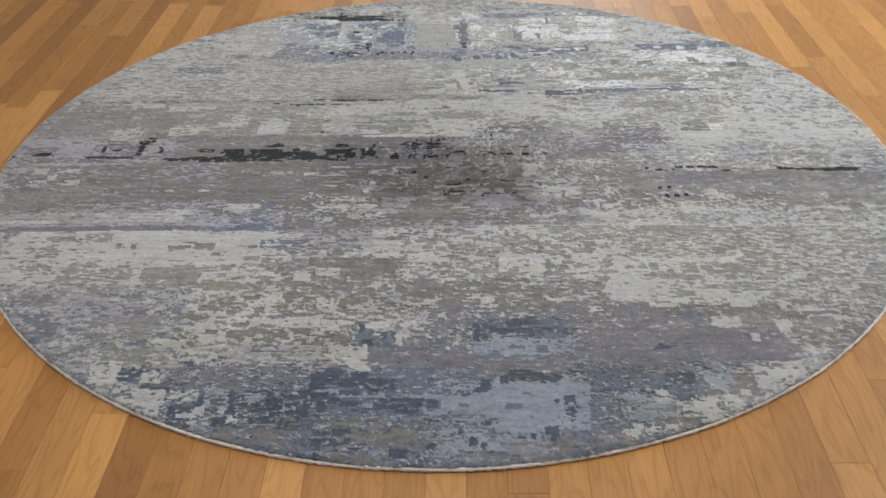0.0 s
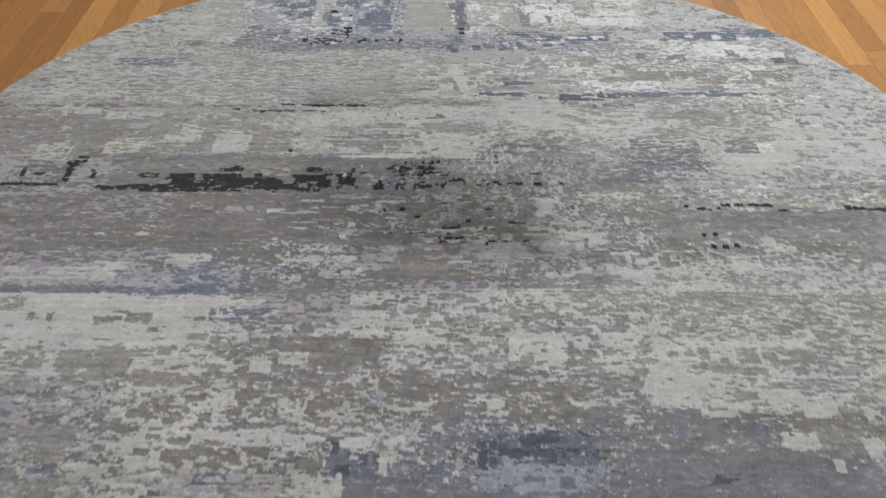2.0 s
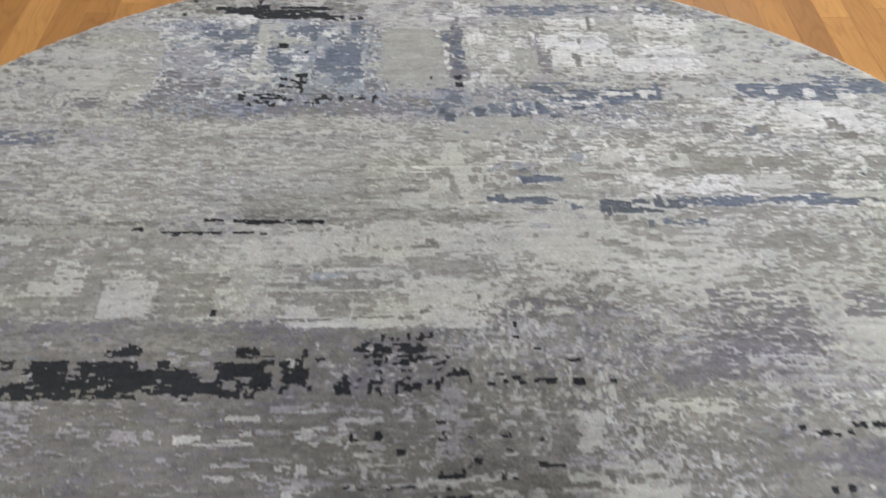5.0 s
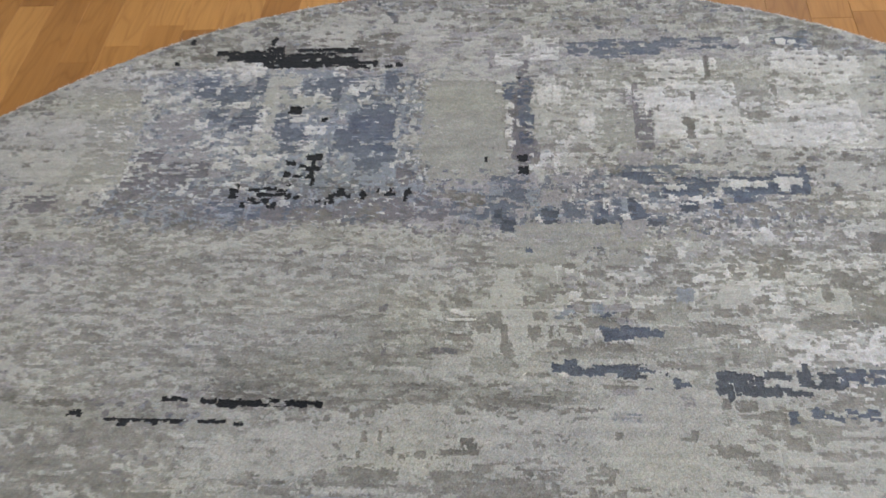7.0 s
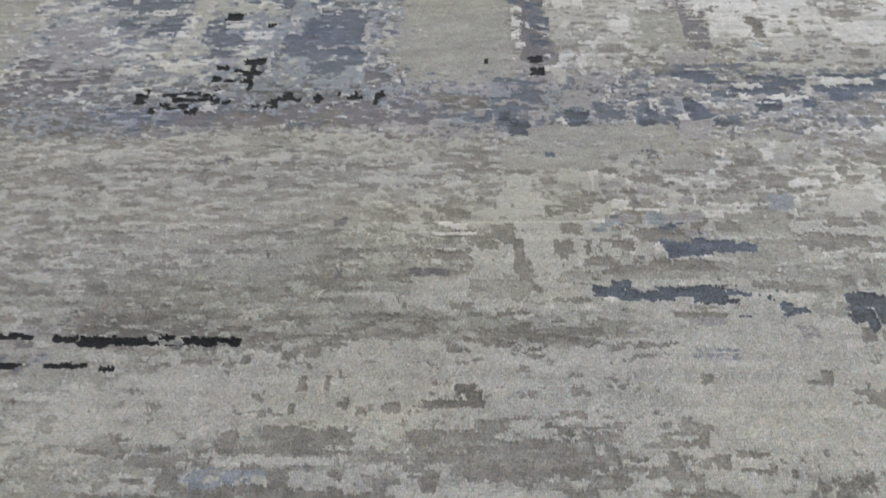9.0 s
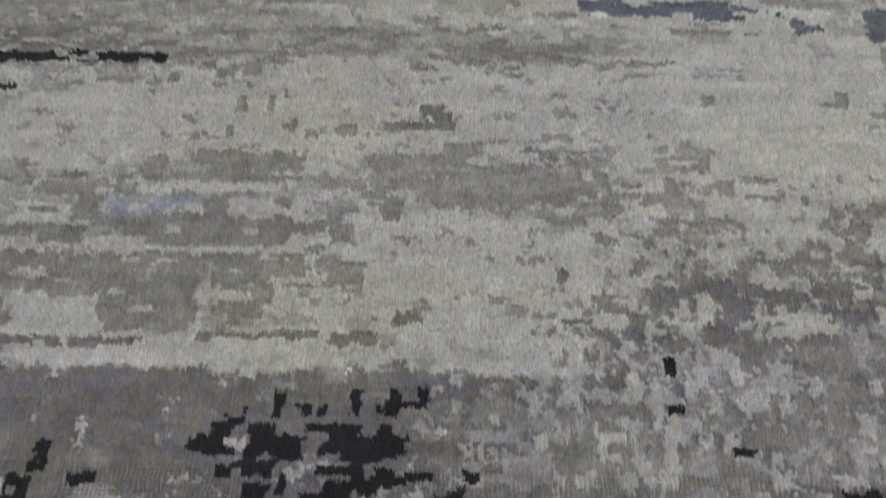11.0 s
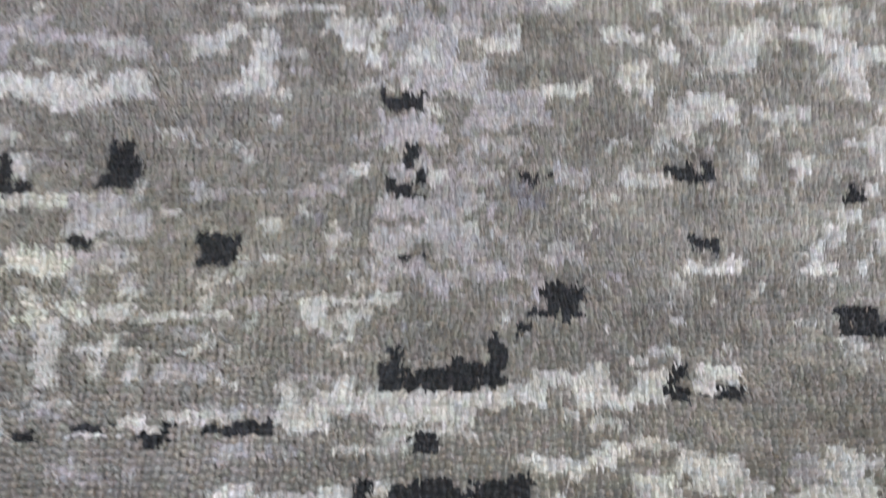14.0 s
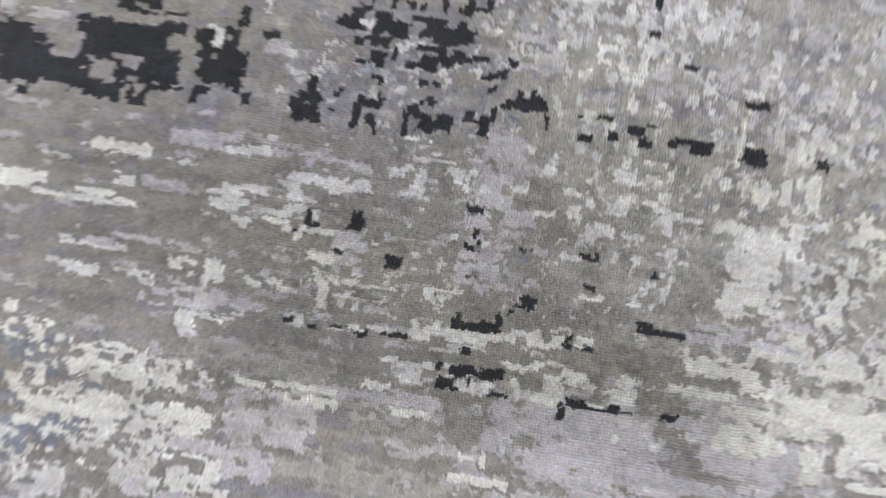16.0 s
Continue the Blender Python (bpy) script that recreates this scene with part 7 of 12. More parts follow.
    inlay(TAUPE, 0.8115, 0.8304, 0.5721, 0.5905)
    inlay(TAUPE, 0.8103, 0.8478, 0.5452, 0.5632)
    inlay(NAVY, 0.9211, 0.9435, 0.5355, 0.5647)
    inlay(STONE, 0.5187, 0.6036, 0.4343, 0.4870)
    inlay(STONE, 0.6180, 0.7153, 0.4566, 0.4885)
    inlay(STONE, 0.8364, 0.8971, 0.4551, 0.4912)
    inlay(STONE, 0.8911, 0.9128, 0.4390, 0.4705)
    inlay(STONE, 0.6842, 0.7433, 0.3858, 0.4059)
    inlay(STONE, 0.4771, 0.5264, 0.4861, 0.5187, 0.6)
    inlay(STONE, 0.6809, 0.7648, 0.4160, 0.4470, 0.6)
    inlay(STONE, 0.8022, 0.8502, 0.4175, 0.4589, 0.6)
    inlay(STONE, 0.5267, 0.6840, 0.2338, 0.2791, 0.6)
    inlay(STONE, 0.6548, 0.7104, 0.1999, 0.2620, 0.6)
    inlay(STONE, 0.4489, 0.6801, 0.3157, 0.3445, 0.6)
    inlay(STONE, 0.3196, 0.4157, 0.1038, 0.1447, 0.6)
    inlay(STONE, 0.7170, 0.8112, 0.1258, 0.1505, 0.6)
    inlay(STONE, 0.4745, 0.6042, 0.1389, 0.1723, 0.6)
    inlay(IVORY, 0.5938, 0.6772, 0.3946, 0.4354)
    inlay(IVORY, 0.7498, 0.8789, 0.3674, 0.3872)
    inlay(IVORY, 0.3372, 0.5338, 0.1539, 0.2052, 0.7)
    inlay(IVORY, 0.6909, 0.7948, 0.3221, 0.3374, 0.7)
    inlay(IVORY, 0.5889, 0.6116, 0.2698, 0.2976, 0.7)
    inlay(IVORY, 0.3110, 0.4565, -0.1149, -0.0880, 0.7)
    inlay(IVORY, 0.3285, 0.3574, -0.1288, -0.1021, 0.7)
    inlay(IVORY, 0.6663, 0.7770, 0.0017, 0.0621, 0.7)
    inlay(IVORY, 0.4727, 0.5162, -0.3344, -0.3180, 0.7)
    inlay(IVORY, 0.4134, 0.5418, -0.3716, -0.3506, 0.7)
    inlay(IVORY, 0.1511, 0.2584, -0.4555, -0.4215, 0.7)
    inlay(IVORY, 0.3413, 0.4074, -0.4528, -0.4137, 0.7)
    inlay(IVORY, 0.4094, 0.5338, -0.4319, -0.4122, 0.7)
    inlay(IVORY, 0.5141, 0.5811, -0.4308, -0.3703, 0.7)
    inlay(IVORY, 0.5475, 0.5821, -0.3492, -0.3278, 0.7)
    inlay(IVORY, 0.5993, 0.6581, -0.3588, -0.3158, 0.7)
    inlay(IVORY, 0.3627, 0.4155, -0.3143, -0.3032)
    inlay(IVORY, 0.3817, 0.3948, -0.3360, -0.3142)
    inlay(IVORY, 0.4014, 0.4274, -0.3463, -0.3247)
    inlay(IVORY, 0.4407, 0.4583, -0.3188, -0.3078)
    inlay(IVORY, 0.4291, 0.4509, -0.3352, -0.3189)
    inlay(IVORY, 0.4609, 0.4874, -0.3052, -0.2962)
    inlay(IVORY, 0.2935, 0.3106, -0.3744, -0.3534)
    inlay(IVORY, 0.2671, 0.2928, -0.3747, -0.3643)
    inlay(IVORY, 0.2150, 0.2406, -0.3859, -0.3703)
    inlay(IVORY, 0.3376, 0.3548, -0.3685, -0.3420)
    inlay(IVORY, 0.3483, 0.4209, -0.3730, -0.3626)
    inlay(IVORY, 0.3499, 0.4346, -0.3935, -0.3729)
    inlay(IVORY, 0.3903, 0.4071, -0.4034, -0.3831)
    inlay(IVORY, 0.2488, 0.2743, -0.3853, -0.3750)
    inlay(STONE, 0.3313, 0.3481, -0.4044, -0.3840)
    inlay(STONE, 0.4346, 0.4516, -0.3926, -0.3721)
    inlay(STONE, 0.3329, 0.3668, -0.3890, -0.3787)
    inlay(STONE, 0.2040, 0.2292, -0.4114, -0.3962)
    inlay(STONE, 0.1354, 0.1520, -0.4372, -0.4175)
    inlay(STONE, 0.1622, 0.2043, -0.4169, -0.3866, 0.6)
    inlay(STONE, 0.2888, 0.3309, -0.4099, -0.3845, 0.6)
    inlay(STONE, 0.2670, 0.4074, -0.4389, -0.4292, 0.6)
    inlay(STONE, 0.3224, 0.3880, -0.4578, -0.4386, 0.6)
    inlay(STONE, 0.4498, 0.5173, -0.3970, -0.3817, 0.6)
    inlay(STONE, 0.4710, 0.6253, -0.4500, -0.4306, 0.6)
    inlay(TAUPE, 0.1532, 0.1748, -0.3556, -0.3449)
    inlay(TAUPE, 0.1921, 0.2050, -0.3551, -0.3444)
    inlay(INK, -0.3615, -0.3509, 0.0772, 0.0931)
    inlay(INK, -0.8531, -0.8320, 0.0527, 0.0620)
    inlay(INK, -0.8011, -0.7909, -0.0239, -0.0063)
    inlay(INK, 0.5388, 0.5484, -0.1439, -0.1361)
    inlay(INK, 0.5648, 0.5837, -0.1537, -0.1459)
    inlay(INK, 0.5880, 0.5974, -0.1547, -0.1482)
    inlay(INK, 0.6074, 0.6169, -0.1531, -0.1454)
    inlay(INK, 0.6206, 0.6397, -0.1400, -0.1308)
    inlay(INK, 0.6492, 0.6682, -0.1395, -0.1304)
    inlay(INK, 0.6778, 0.7063, -0.1390, -0.1299)
    inlay(INK, 0.7057, 0.7228, -0.1400, -0.1321)
    inlay(INK, 0.5548, 0.5666, -0.2492, -0.2374)
    inlay(INK, 0.5802, 0.5911, -0.2488, -0.2370)
    inlay(INK, 0.5688, 0.5795, -0.2925, -0.2777)
    inlay(INK, 0.5928, 0.6043, -0.2921, -0.2774)
    inlay(INK, 0.6158, 0.6265, -0.2884, -0.2747)
    inlay(INK, -0.6965, -0.6456, -0.0308, -0.0118)
    inlay(INK, -0.6193, -0.5635, -0.0325, -0.0136)
    inlay(INK, -0.5890, -0.5587, -0.0538, -0.0294)
    inlay(INK, -0.5480, -0.4668, -0.0313, -0.0138)
    inlay(INK, -0.5142, -0.4638, -0.0454, -0.0281)
    inlay(INK, -0.4217, -0.4065, -0.0240, -0.0124)
    inlay(INK, -0.3082, -0.2774, 0.0013, 0.0133)
    inlay(INK, -0.7781, -0.7482, -0.0709, -0.0610)
    inlay(INK, -0.7660, -0.7361, -0.0777, -0.0665)
    inlay(INK, -0.7325, -0.7075, -0.0744, -0.0604)
    inlay(INK, -0.7095, -0.6595, -0.0654, -0.0556)
    inlay(INK, -0.6746, -0.6398, -0.0874, -0.0651)
    inlay(INK, -0.6429, -0.5930, -0.0756, -0.0546)
    inlay(INK, -0.6138, -0.5685, -0.0541, -0.0326)
    inlay(INK, -0.5926, -0.5577, -0.0819, -0.0497)
    inlay(INK, -0.5756, -0.5458, -0.0859, -0.0608)
    inlay(INK, -0.5557, -0.5206, -0.0674, -0.0390)
    inlay(INK, -0.5311, -0.4615, -0.0835, -0.0598)
    inlay(INK, -0.5106, -0.4605, -0.0666, -0.0382)
    inlay(INK, -0.4621, -0.4074, -0.0771, -0.0589)
    inlay(INK, -0.4620, -0.4268, -0.0589, -0.0304)
    inlay(INK, -0.4319, -0.3716, -0.0583, -0.0297)
    inlay(INK, -0.4884, -0.4576, 0.0016, 0.0136)
    inlay(INK, -0.4794, -0.4639, 0.0061, 0.0211)
    inlay(INK, -0.6926, -0.6669, -0.0248, -0.0099, 0.95)
    inlay(INK, -0.6744, -0.6465, -0.0282, -0.0171, 0.95)
    inlay(INK, -0.6213, -0.5653, -0.0272, -0.0124, 0.95)
    inlay(INK, -0.6272, -0.5715, -0.0383, -0.0273, 0.95)
    inlay(INK, -0.5870, -0.5647, -0.0489, -0.0270, 0.95)
    inlay(INK, -0.5511, -0.4556, -0.0296, -0.0147, 0.95)
    inlay(INK, -0.5399, -0.4537, -0.0405, -0.0258, 0.95)
    inlay(INK, -0.5295, -0.4571, -0.0551, -0.0369, 0.95)
    inlay(INK, -0.5003, -0.4503, -0.0692, -0.0366, 0.95)
    inlay(INK, -0.5106, -0.4539, -0.0050, 0.0082, 0.95)
    inlay(INK, -0.4888, -0.4547, 0.0008, 0.0122, 0.95)
    inlay(INK, -0.4252, -0.4048, -0.0283, -0.0134, 0.95)
    inlay(INK, -0.3112, -0.2733, -0.0040, 0.0112, 0.95)
    inlay(INK, -0.7777, -0.7396, -0.0731, -0.0642, 0.95)
    inlay(INK, -0.7650, -0.7465, -0.0801, -0.0695, 0.95)
    inlay(INK, -0.7269, -0.7051, -0.0796, -0.0690, 0.95)
    inlay(INK, -0.7187, -0.6914, -0.0705, -0.0580, 0.95)
    inlay(INK, -0.6974, -0.6733, -0.0756, -0.0650, 0.95)
    inlay(INK, -0.6779, -0.6451, -0.0859, -0.0611, 0.95)
    inlay(INK, -0.6624, -0.6076, -0.0785, -0.0607, 0.95)
    inlay(INK, -0.6326, -0.5889, -0.0870, -0.0711, 0.95)
    inlay(INK, -0.6101, -0.5715, -0.0672, -0.0492, 0.95)
    inlay(INK, -0.5813, -0.5538, -0.0740, -0.0525, 0.95)
    inlay(INK, -0.5625, -0.5384, -0.0845, -0.0631, 0.95)
    inlay(INK, -0.5523, -0.5358, -0.0808, -0.0594, 0.95)
    inlay(INK, -0.5259, -0.4983, -0.0839, -0.0445, 0.95)
    inlay(INK, -0.5235, -0.4465, -0.0854, -0.0658, 0.95)
    inlay(INK, -0.4993, -0.4494, -0.0656, -0.0512, 0.95)
    inlay(INK, -0.4479, -0.3869, -0.0738, -0.0595, 0.95)
    inlay(INK, -0.4509, -0.4175, -0.0615, -0.0360, 0.95)
    inlay(INK, -0.8530, -0.8267, 0.0508, 0.0606)
    inlay(INK, -0.8413, -0.8277, 0.0334, 0.0469)
    inlay(INK, -0.8095, -0.7983, -0.0043, 0.0032)
    inlay(INK, -0.8060, -0.7905, -0.0302, -0.0154)
    inlay(INK, -0.3616, -0.3510, 0.0789, 0.0890)


def far_inlays(inlay):
    inlay(SAGE, -0.7230, -0.6080, 0.8843, 0.9434, 0.8)
    inlay(SAGE, -0.6733, -0.5844, 0.7003, 0.8151, 0.8)
    inlay(SAGE, -0.0912, -0.0477, 0.6934, 0.7649, 0.8)
    inlay(SAGE, -0.6845, -0.5832, 0.8146, 0.8558, 0.6)
    inlay(SAGE, -0.0484, -0.0114, 0.7102, 0.7641, 0.6)
    inlay(SAGE, 0.1268, 0.2218, 0.9306, 0.9888, 0.6)
    inlay(SAGE, 0.0188, 0.0432, 0.7691, 0.8003, 0.6)
    inlay(SAGE, -0.1096, -0.0553, 0.7650, 0.9176, 0.9)
    inlay(SAGE, -0.0573, 0.0160, 0.8403, 0.8945, 0.9)
    inlay(SAGE, -0.0528, 0.0347, 0.7576, 0.8467, 0.9)
    inlay(SAGE, 0.1733, 0.2337, 0.7781, 0.8609, 0.9)
    inlay(SAGE, 0.3691, 0.4506, 0.8886, 0.9366, 0.9)
    inlay(SAGE, 0.3623, 0.3833, 0.9241, 0.9959, 0.9)
    inlay(SAGE, 0.3763, 0.4349, 0.9583, 0.9800, 0.9)
    inlay(SAGE, 0.3279, 0.3447, 0.9393, 0.9680, 0.9)
    inlay(SAGE, 0.0473, 0.1647, 0.5964, 0.6098, 0.9)
    inlay(SAGE, 0.0472, 0.0916, 0.6048, 0.6152, 0.9)
    inlay(LILAC, -0.5649, -0.4744, 0.7989, 0.8669, 0.6)
    inlay(LILAC, -0.5484, -0.4691, 0.7602, 0.7990, 0.6)
    inlay(LILAC, -0.5434, -0.4229, 0.6986, 0.7728, 0.6)
    inlay(LILAC, 0.0461, 0.1218, 0.6364, 0.6802, 0.6)
    inlay(LILAC, 0.2016, 0.2559, 0.7239, 0.7714, 0.6)
    inlay(PLUM, -0.5803, -0.5279, 0.7115, 0.7741, 0.45)
    inlay(PLUM, -0.5846, -0.5338, 0.6529, 0.7058, 0.45)
    inlay(PLUM, -0.5634, -0.4436, 0.6870, 0.7479, 0.45)
    inlay(MIST, -0.3392, -0.2652, 0.9314, 0.9763, 0.6)
    inlay(MIST, -0.2385, -0.2038, 0.8057, 0.8727, 0.6)
    inlay(MIST, -0.1970, -0.1480, 0.6947, 0.7669, 0.6)
    inlay(MIST, -0.1598, -0.0959, 0.6827, 0.7058, 0.6)
    inlay(MIST, -0.2751, -0.2213, 0.8731, 0.9300, 0.6)
    inlay(MIST, -0.4772, -0.3875, 0.8303, 0.8507, 0.6)
    inlay(MIST, -0.3438, -0.2822, 0.8077, 0.8752, 0.6)
    inlay(MIST, -0.2936, -0.2505, 0.7685, 0.8468, 0.6)
    inlay(MIST, -0.4928, -0.4563, 0.8516, 0.8795, 0.6)
    inlay(MIST, 0.3329, 0.3586, 0.6750, 0.6993, 0.6)
    inlay(MIST, 0.2345, 0.2641, 0.6564, 0.6783, 0.6)
    inlay(MIST, 0.3642, 0.3750, 0.6393, 0.6573, 0.6)
    inlay(MIST, 0.1886, 0.2182, 0.6248, 0.6677, 0.7)
    inlay(SLATE, -0.3580, -0.2306, 0.6230, 0.6506, 0.55)
    inlay(SLATE, -0.4257, -0.3687, 0.6347, 0.6629, 0.55)
    inlay(SLATE, 0.2080, 0.2919, 0.7120, 0.7352, 0.55)
    inlay(SLATE, 0.1590, 0.2034, 0.6145, 0.6790, 0.55)
    inlay(SLATE, 0.0069, 0.0610, 0.6476, 0.7152, 0.55)
    inlay(SLATE, 0.3308, 0.4169, 1.0141, 1.0262, 0.55)
    inlay(SLATE, 0.2889, 0.3937, 1.0307, 1.0508, 0.55)
    inlay(SLATE, 0.2312, 0.2674, 0.6120, 0.6350, 0.55)
    inlay(SLATE, 0.1279, 0.2868, 1.0026, 1.0409, 0.75)
    inlay(SLATE, 0.2432, 0.2731, 0.6672, 0.7005, 0.75)
    inlay(SLATE, -0.5114, -0.4831, 0.9083, 0.9604, 0.76)
    inlay(SLATE, -0.4931, -0.4514, 0.8863, 0.9151, 0.76)
    inlay(SLATE, -0.4104, -0.3917, 0.9200, 0.9616, 0.76)
    inlay(SLATE, -0.4681, -0.4079, 0.8924, 0.9287, 0.76)
    inlay(SLATE, -0.4192, -0.3831, 0.8362, 0.8846, 0.76)
    inlay(SLATE, -0.4645, -0.4418, 0.8442, 0.8789, 0.76)
    inlay(SLATE, -0.3186, -0.2543, 0.9310, 0.9532, 0.76)
    inlay(SLATE, -0.2814, -0.2543, 0.8946, 0.9306, 0.76)
    inlay(SLATE, -0.2235, -0.2011, 0.9029, 0.9288, 0.76)
    inlay(SLATE, -0.2163, -0.1639, 0.8445, 0.8856, 0.76)
    inlay(SLATE, -0.2010, -0.1583, 0.7856, 0.8511, 0.76)
    inlay(SLATE, -0.2437, -0.2055, 0.7740, 0.8059, 0.76)
    inlay(SLATE, -0.1877, -0.1542, 0.7605, 0.8048, 0.76)
    inlay(SLATE, -0.2079, -0.1666, 0.7303, 0.7671, 0.76)
    inlay(SLATE, -0.3451, -0.2930, 0.7949, 0.8145, 0.76)
    inlay(SLATE, -0.3403, -0.3060, 0.7695, 0.7951, 0.76)
    inlay(SLATE, -0.1830, -0.1559, 0.9273, 0.9715, 0.76)
    inlay(SLATE, -0.2302, -0.2124, 0.8863, 0.9147, 0.76)
    inlay(SLATE, 0.0455, 0.0666, 0.8450, 0.8922, 0.76)
    inlay(SLATE, 0.0493, 0.0657, 0.7686, 0.8450, 0.76)
    inlay(SLATE, 0.0403, 0.0704, 0.8922, 0.9345, 0.76)
    inlay(SLATE, 0.0052, 0.0400, 0.9184, 0.9355, 0.76)
    inlay(SLATE, 0.1813, 0.2255, 0.9952, 1.0489, 0.76)
    inlay(SLATE, 0.2440, 0.3229, 1.0208, 1.0424, 0.76)
    inlay(SLATE, 0.4710, 0.5304, 1.0241, 1.0438, 0.76)
    inlay(SLATE, 0.2715, 0.3010, 0.6560, 0.6778, 0.76)
    inlay(PLUM, 0.0408, 0.0536, 0.8652, 0.9205)
    inlay(PLUM, 0.2325, 0.2406, 0.7960, 0.9283)
    inlay(PLUM, 0.0440, 0.0615, 0.8923, 0.9934, 0.75)
    inlay(PLUM, 0.0391, 0.0675, 0.7504, 0.8255, 0.75)
    inlay(PLUM, 0.2412, 0.2611, 0.7650, 0.8596, 0.75)
    inlay(IVORY, -0.4022, -0.3278, 0.9335, 0.9558)
    inlay(IVORY, -0.3857, -0.3490, 0.8975, 0.9264)
    inlay(IVORY, -0.3734, -0.3099, 0.8897, 0.9040)
    inlay(IVORY, -0.3794, -0.3571, 0.8088, 0.8767)
    inlay(IVORY, -0.3780, -0.3688, 0.8905, 0.9488)
    inlay(IVORY, -0.3189, -0.2694, 0.8856, 0.9054)
    inlay(IVORY, -0.2897, -0.2629, 0.8768, 0.8880)
    inlay(IVORY, -0.3670, -0.3370, 0.7328, 0.8023, 0.6)
    inlay(IVORY, -0.3960, -0.3524, 0.7768, 0.8224, 0.6)
    inlay(IVORY, 0.0709, 0.1251, 0.7989, 0.9188, 0.6)
    inlay(IVORY, 0.1249, 0.1823, 0.7977, 0.8893, 0.6)
    inlay(IVORY, 0.3603, 0.5637, 0.7728, 0.7909, 0.6)
    inlay(WHITE, 0.0791, 0.0961, 0.8776, 0.9192, 0.9)
    inlay(WHITE, 0.1046, 0.1174, 0.8770, 0.9255, 0.9)
    inlay(WHITE, 0.0510, 0.0647, 1.0316, 1.0633, 0.9)
    inlay(WHITE, 0.1453, 0.1698, 0.8102, 0.8622, 0.9)
    inlay(WHITE, 0.2510, 0.2840, 0.8593, 0.9204, 0.9)
    inlay(WHITE, 0.2637, 0.3279, 0.7947, 0.8918, 0.9)
    inlay(WHITE, 0.2931, 0.3561, 0.7940, 0.8317, 0.9)
    inlay(WHITE, 0.2880, 0.3298, 0.9122, 0.9544, 0.9)
    inlay(WHITE, 0.4705, 0.5450, 0.9477, 1.0129, 0.9)
    inlay(WHITE, 0.4610, 0.4859, 0.9559, 0.9920, 0.9)
    inlay(WHITE, 0.4020, 0.5685, 0.7784, 0.8276, 0.9)
    inlay(WHITE, 0.3652, 0.3965, 0.8052, 0.8367, 0.9)
    inlay(WHITE, 0.4380, 0.5140, 0.7726, 0.8029, 0.9)
    inlay(WHITE, 0.2349, 0.2681, 0.8798, 0.9139, 0.75)
    inlay(WHITE, 0.3242, 0.3970, 0.8310, 0.9312, 0.75)
    inlay(WHITE, 0.2568, 0.3753, 0.9400, 0.9907, 0.75)
    inlay(WHITE, 0.5318, 0.6031, 0.9178, 0.9882, 0.75)
    inlay(WHITE, 0.4502, 0.5815, 0.8397, 0.8786, 0.75)
    inlay(WHITE, 0.0649, 0.1144, 0.9920, 1.0539, 0.75)
    inlay(TAUPE, 0.3548, 0.3632, 0.9386, 0.9965)
    inlay(TAUPE, 0.3257, 0.3339, 0.8842, 0.9046)
    inlay(TAUPE, 0.3132, 0.3251, 0.7941, 0.8382)
    inlay(TAUPE, 0.3073, 0.3192, 0.8256, 0.8449)
    inlay(STONE, 0.4040, 0.4484, 0.8921, 0.9057)
    inlay(STONE, 0.4084, 0.4439, 0.8394, 0.8549)
    inlay(STONE, 0.4693, 0.4848, 0.8280, 0.8406)
    inlay(STONE, 0.5053, 0.5252, 0.8921, 0.9083)
    inlay(STONE, 0.4540, 0.4621, 0.8939, 0.9211)
    inlay(DENIM, 0.1818, 0.1996, 1.0262, 1.0417)
    inlay(DENIM, 0.2338, 0.2600, 1.0041, 1.0192)
    inlay(DENIM, 0.4751, 0.5218, 1.0272, 1.0393)
    inlay(DENIM, 0.2075, 0.2455, 0.7066, 0.7216)
    inlay(DENIM, 0.2297, 0.2524, 0.6951, 0.7144)
    inlay(DENIM, 0.2858, 0.3491, 0.6885, 0.7087)
    inlay(DENIM, 0.2654, 0.3172, 0.6668, 0.6944)
    inlay(DENIM, 0.3004, 0.3150, 0.6505, 0.6721)
    inlay(DENIM, 0.3362, 0.3507, 0.6448, 0.6662)
    inlay(DENIM, 0.2948, 0.3390, 0.6665, 0.6885)
    inlay(DENIM, 0.3650, 0.4240, 0.7009, 0.7099)
    inlay(DENIM, 0.3542, 0.4776, 0.6741, 0.6872)
    inlay(DENIM, 0.4247, 0.4833, 0.7034, 0.7146)
    inlay(DENIM, 0.4677, 0.4786, 0.6757, 0.7314)
    inlay(DENIM, 0.3669, 0.3922, 0.6573, 0.6767)
    inlay(DENIM, 0.4142, 0.4360, 0.6817, 0.6982)
    inlay(DENIM, 0.4542, 0.4650, 0.6812, 0.6977)
    inlay(DENIM, 0.2147, 0.2332, 0.6405, 0.6588)
    inlay(DENIM, 0.2175, 0.2394, 0.6247, 0.6458)
    inlay(DENIM, 0.1699, 0.1847, 0.6303, 0.6517)
    inlay(DENIM, 0.1618, 0.1728, 0.6146, 0.6304)
    inlay(DENIM, 0.1675, 0.1788, 0.6703, 0.6769)
    inlay(DENIM, 0.0201, 0.0352, 0.6208, 0.6531)
    inlay(DENIM, 0.0245, 0.0469, 0.6102, 0.6314)
    inlay(DENIM, 0.0767, 0.1028, 0.6204, 0.6471)
    inlay(DENIM, 0.0916, 0.1065, 0.6203, 0.6309)
    inlay(DENIM, 0.0569, 0.0699, 0.5592, 0.5672)
    inlay(WHITE, 0.4196, 0.4368, 1.0271, 1.0470)
    inlay(WHITE, 0.4789, 0.4959, 1.0216, 1.0398)
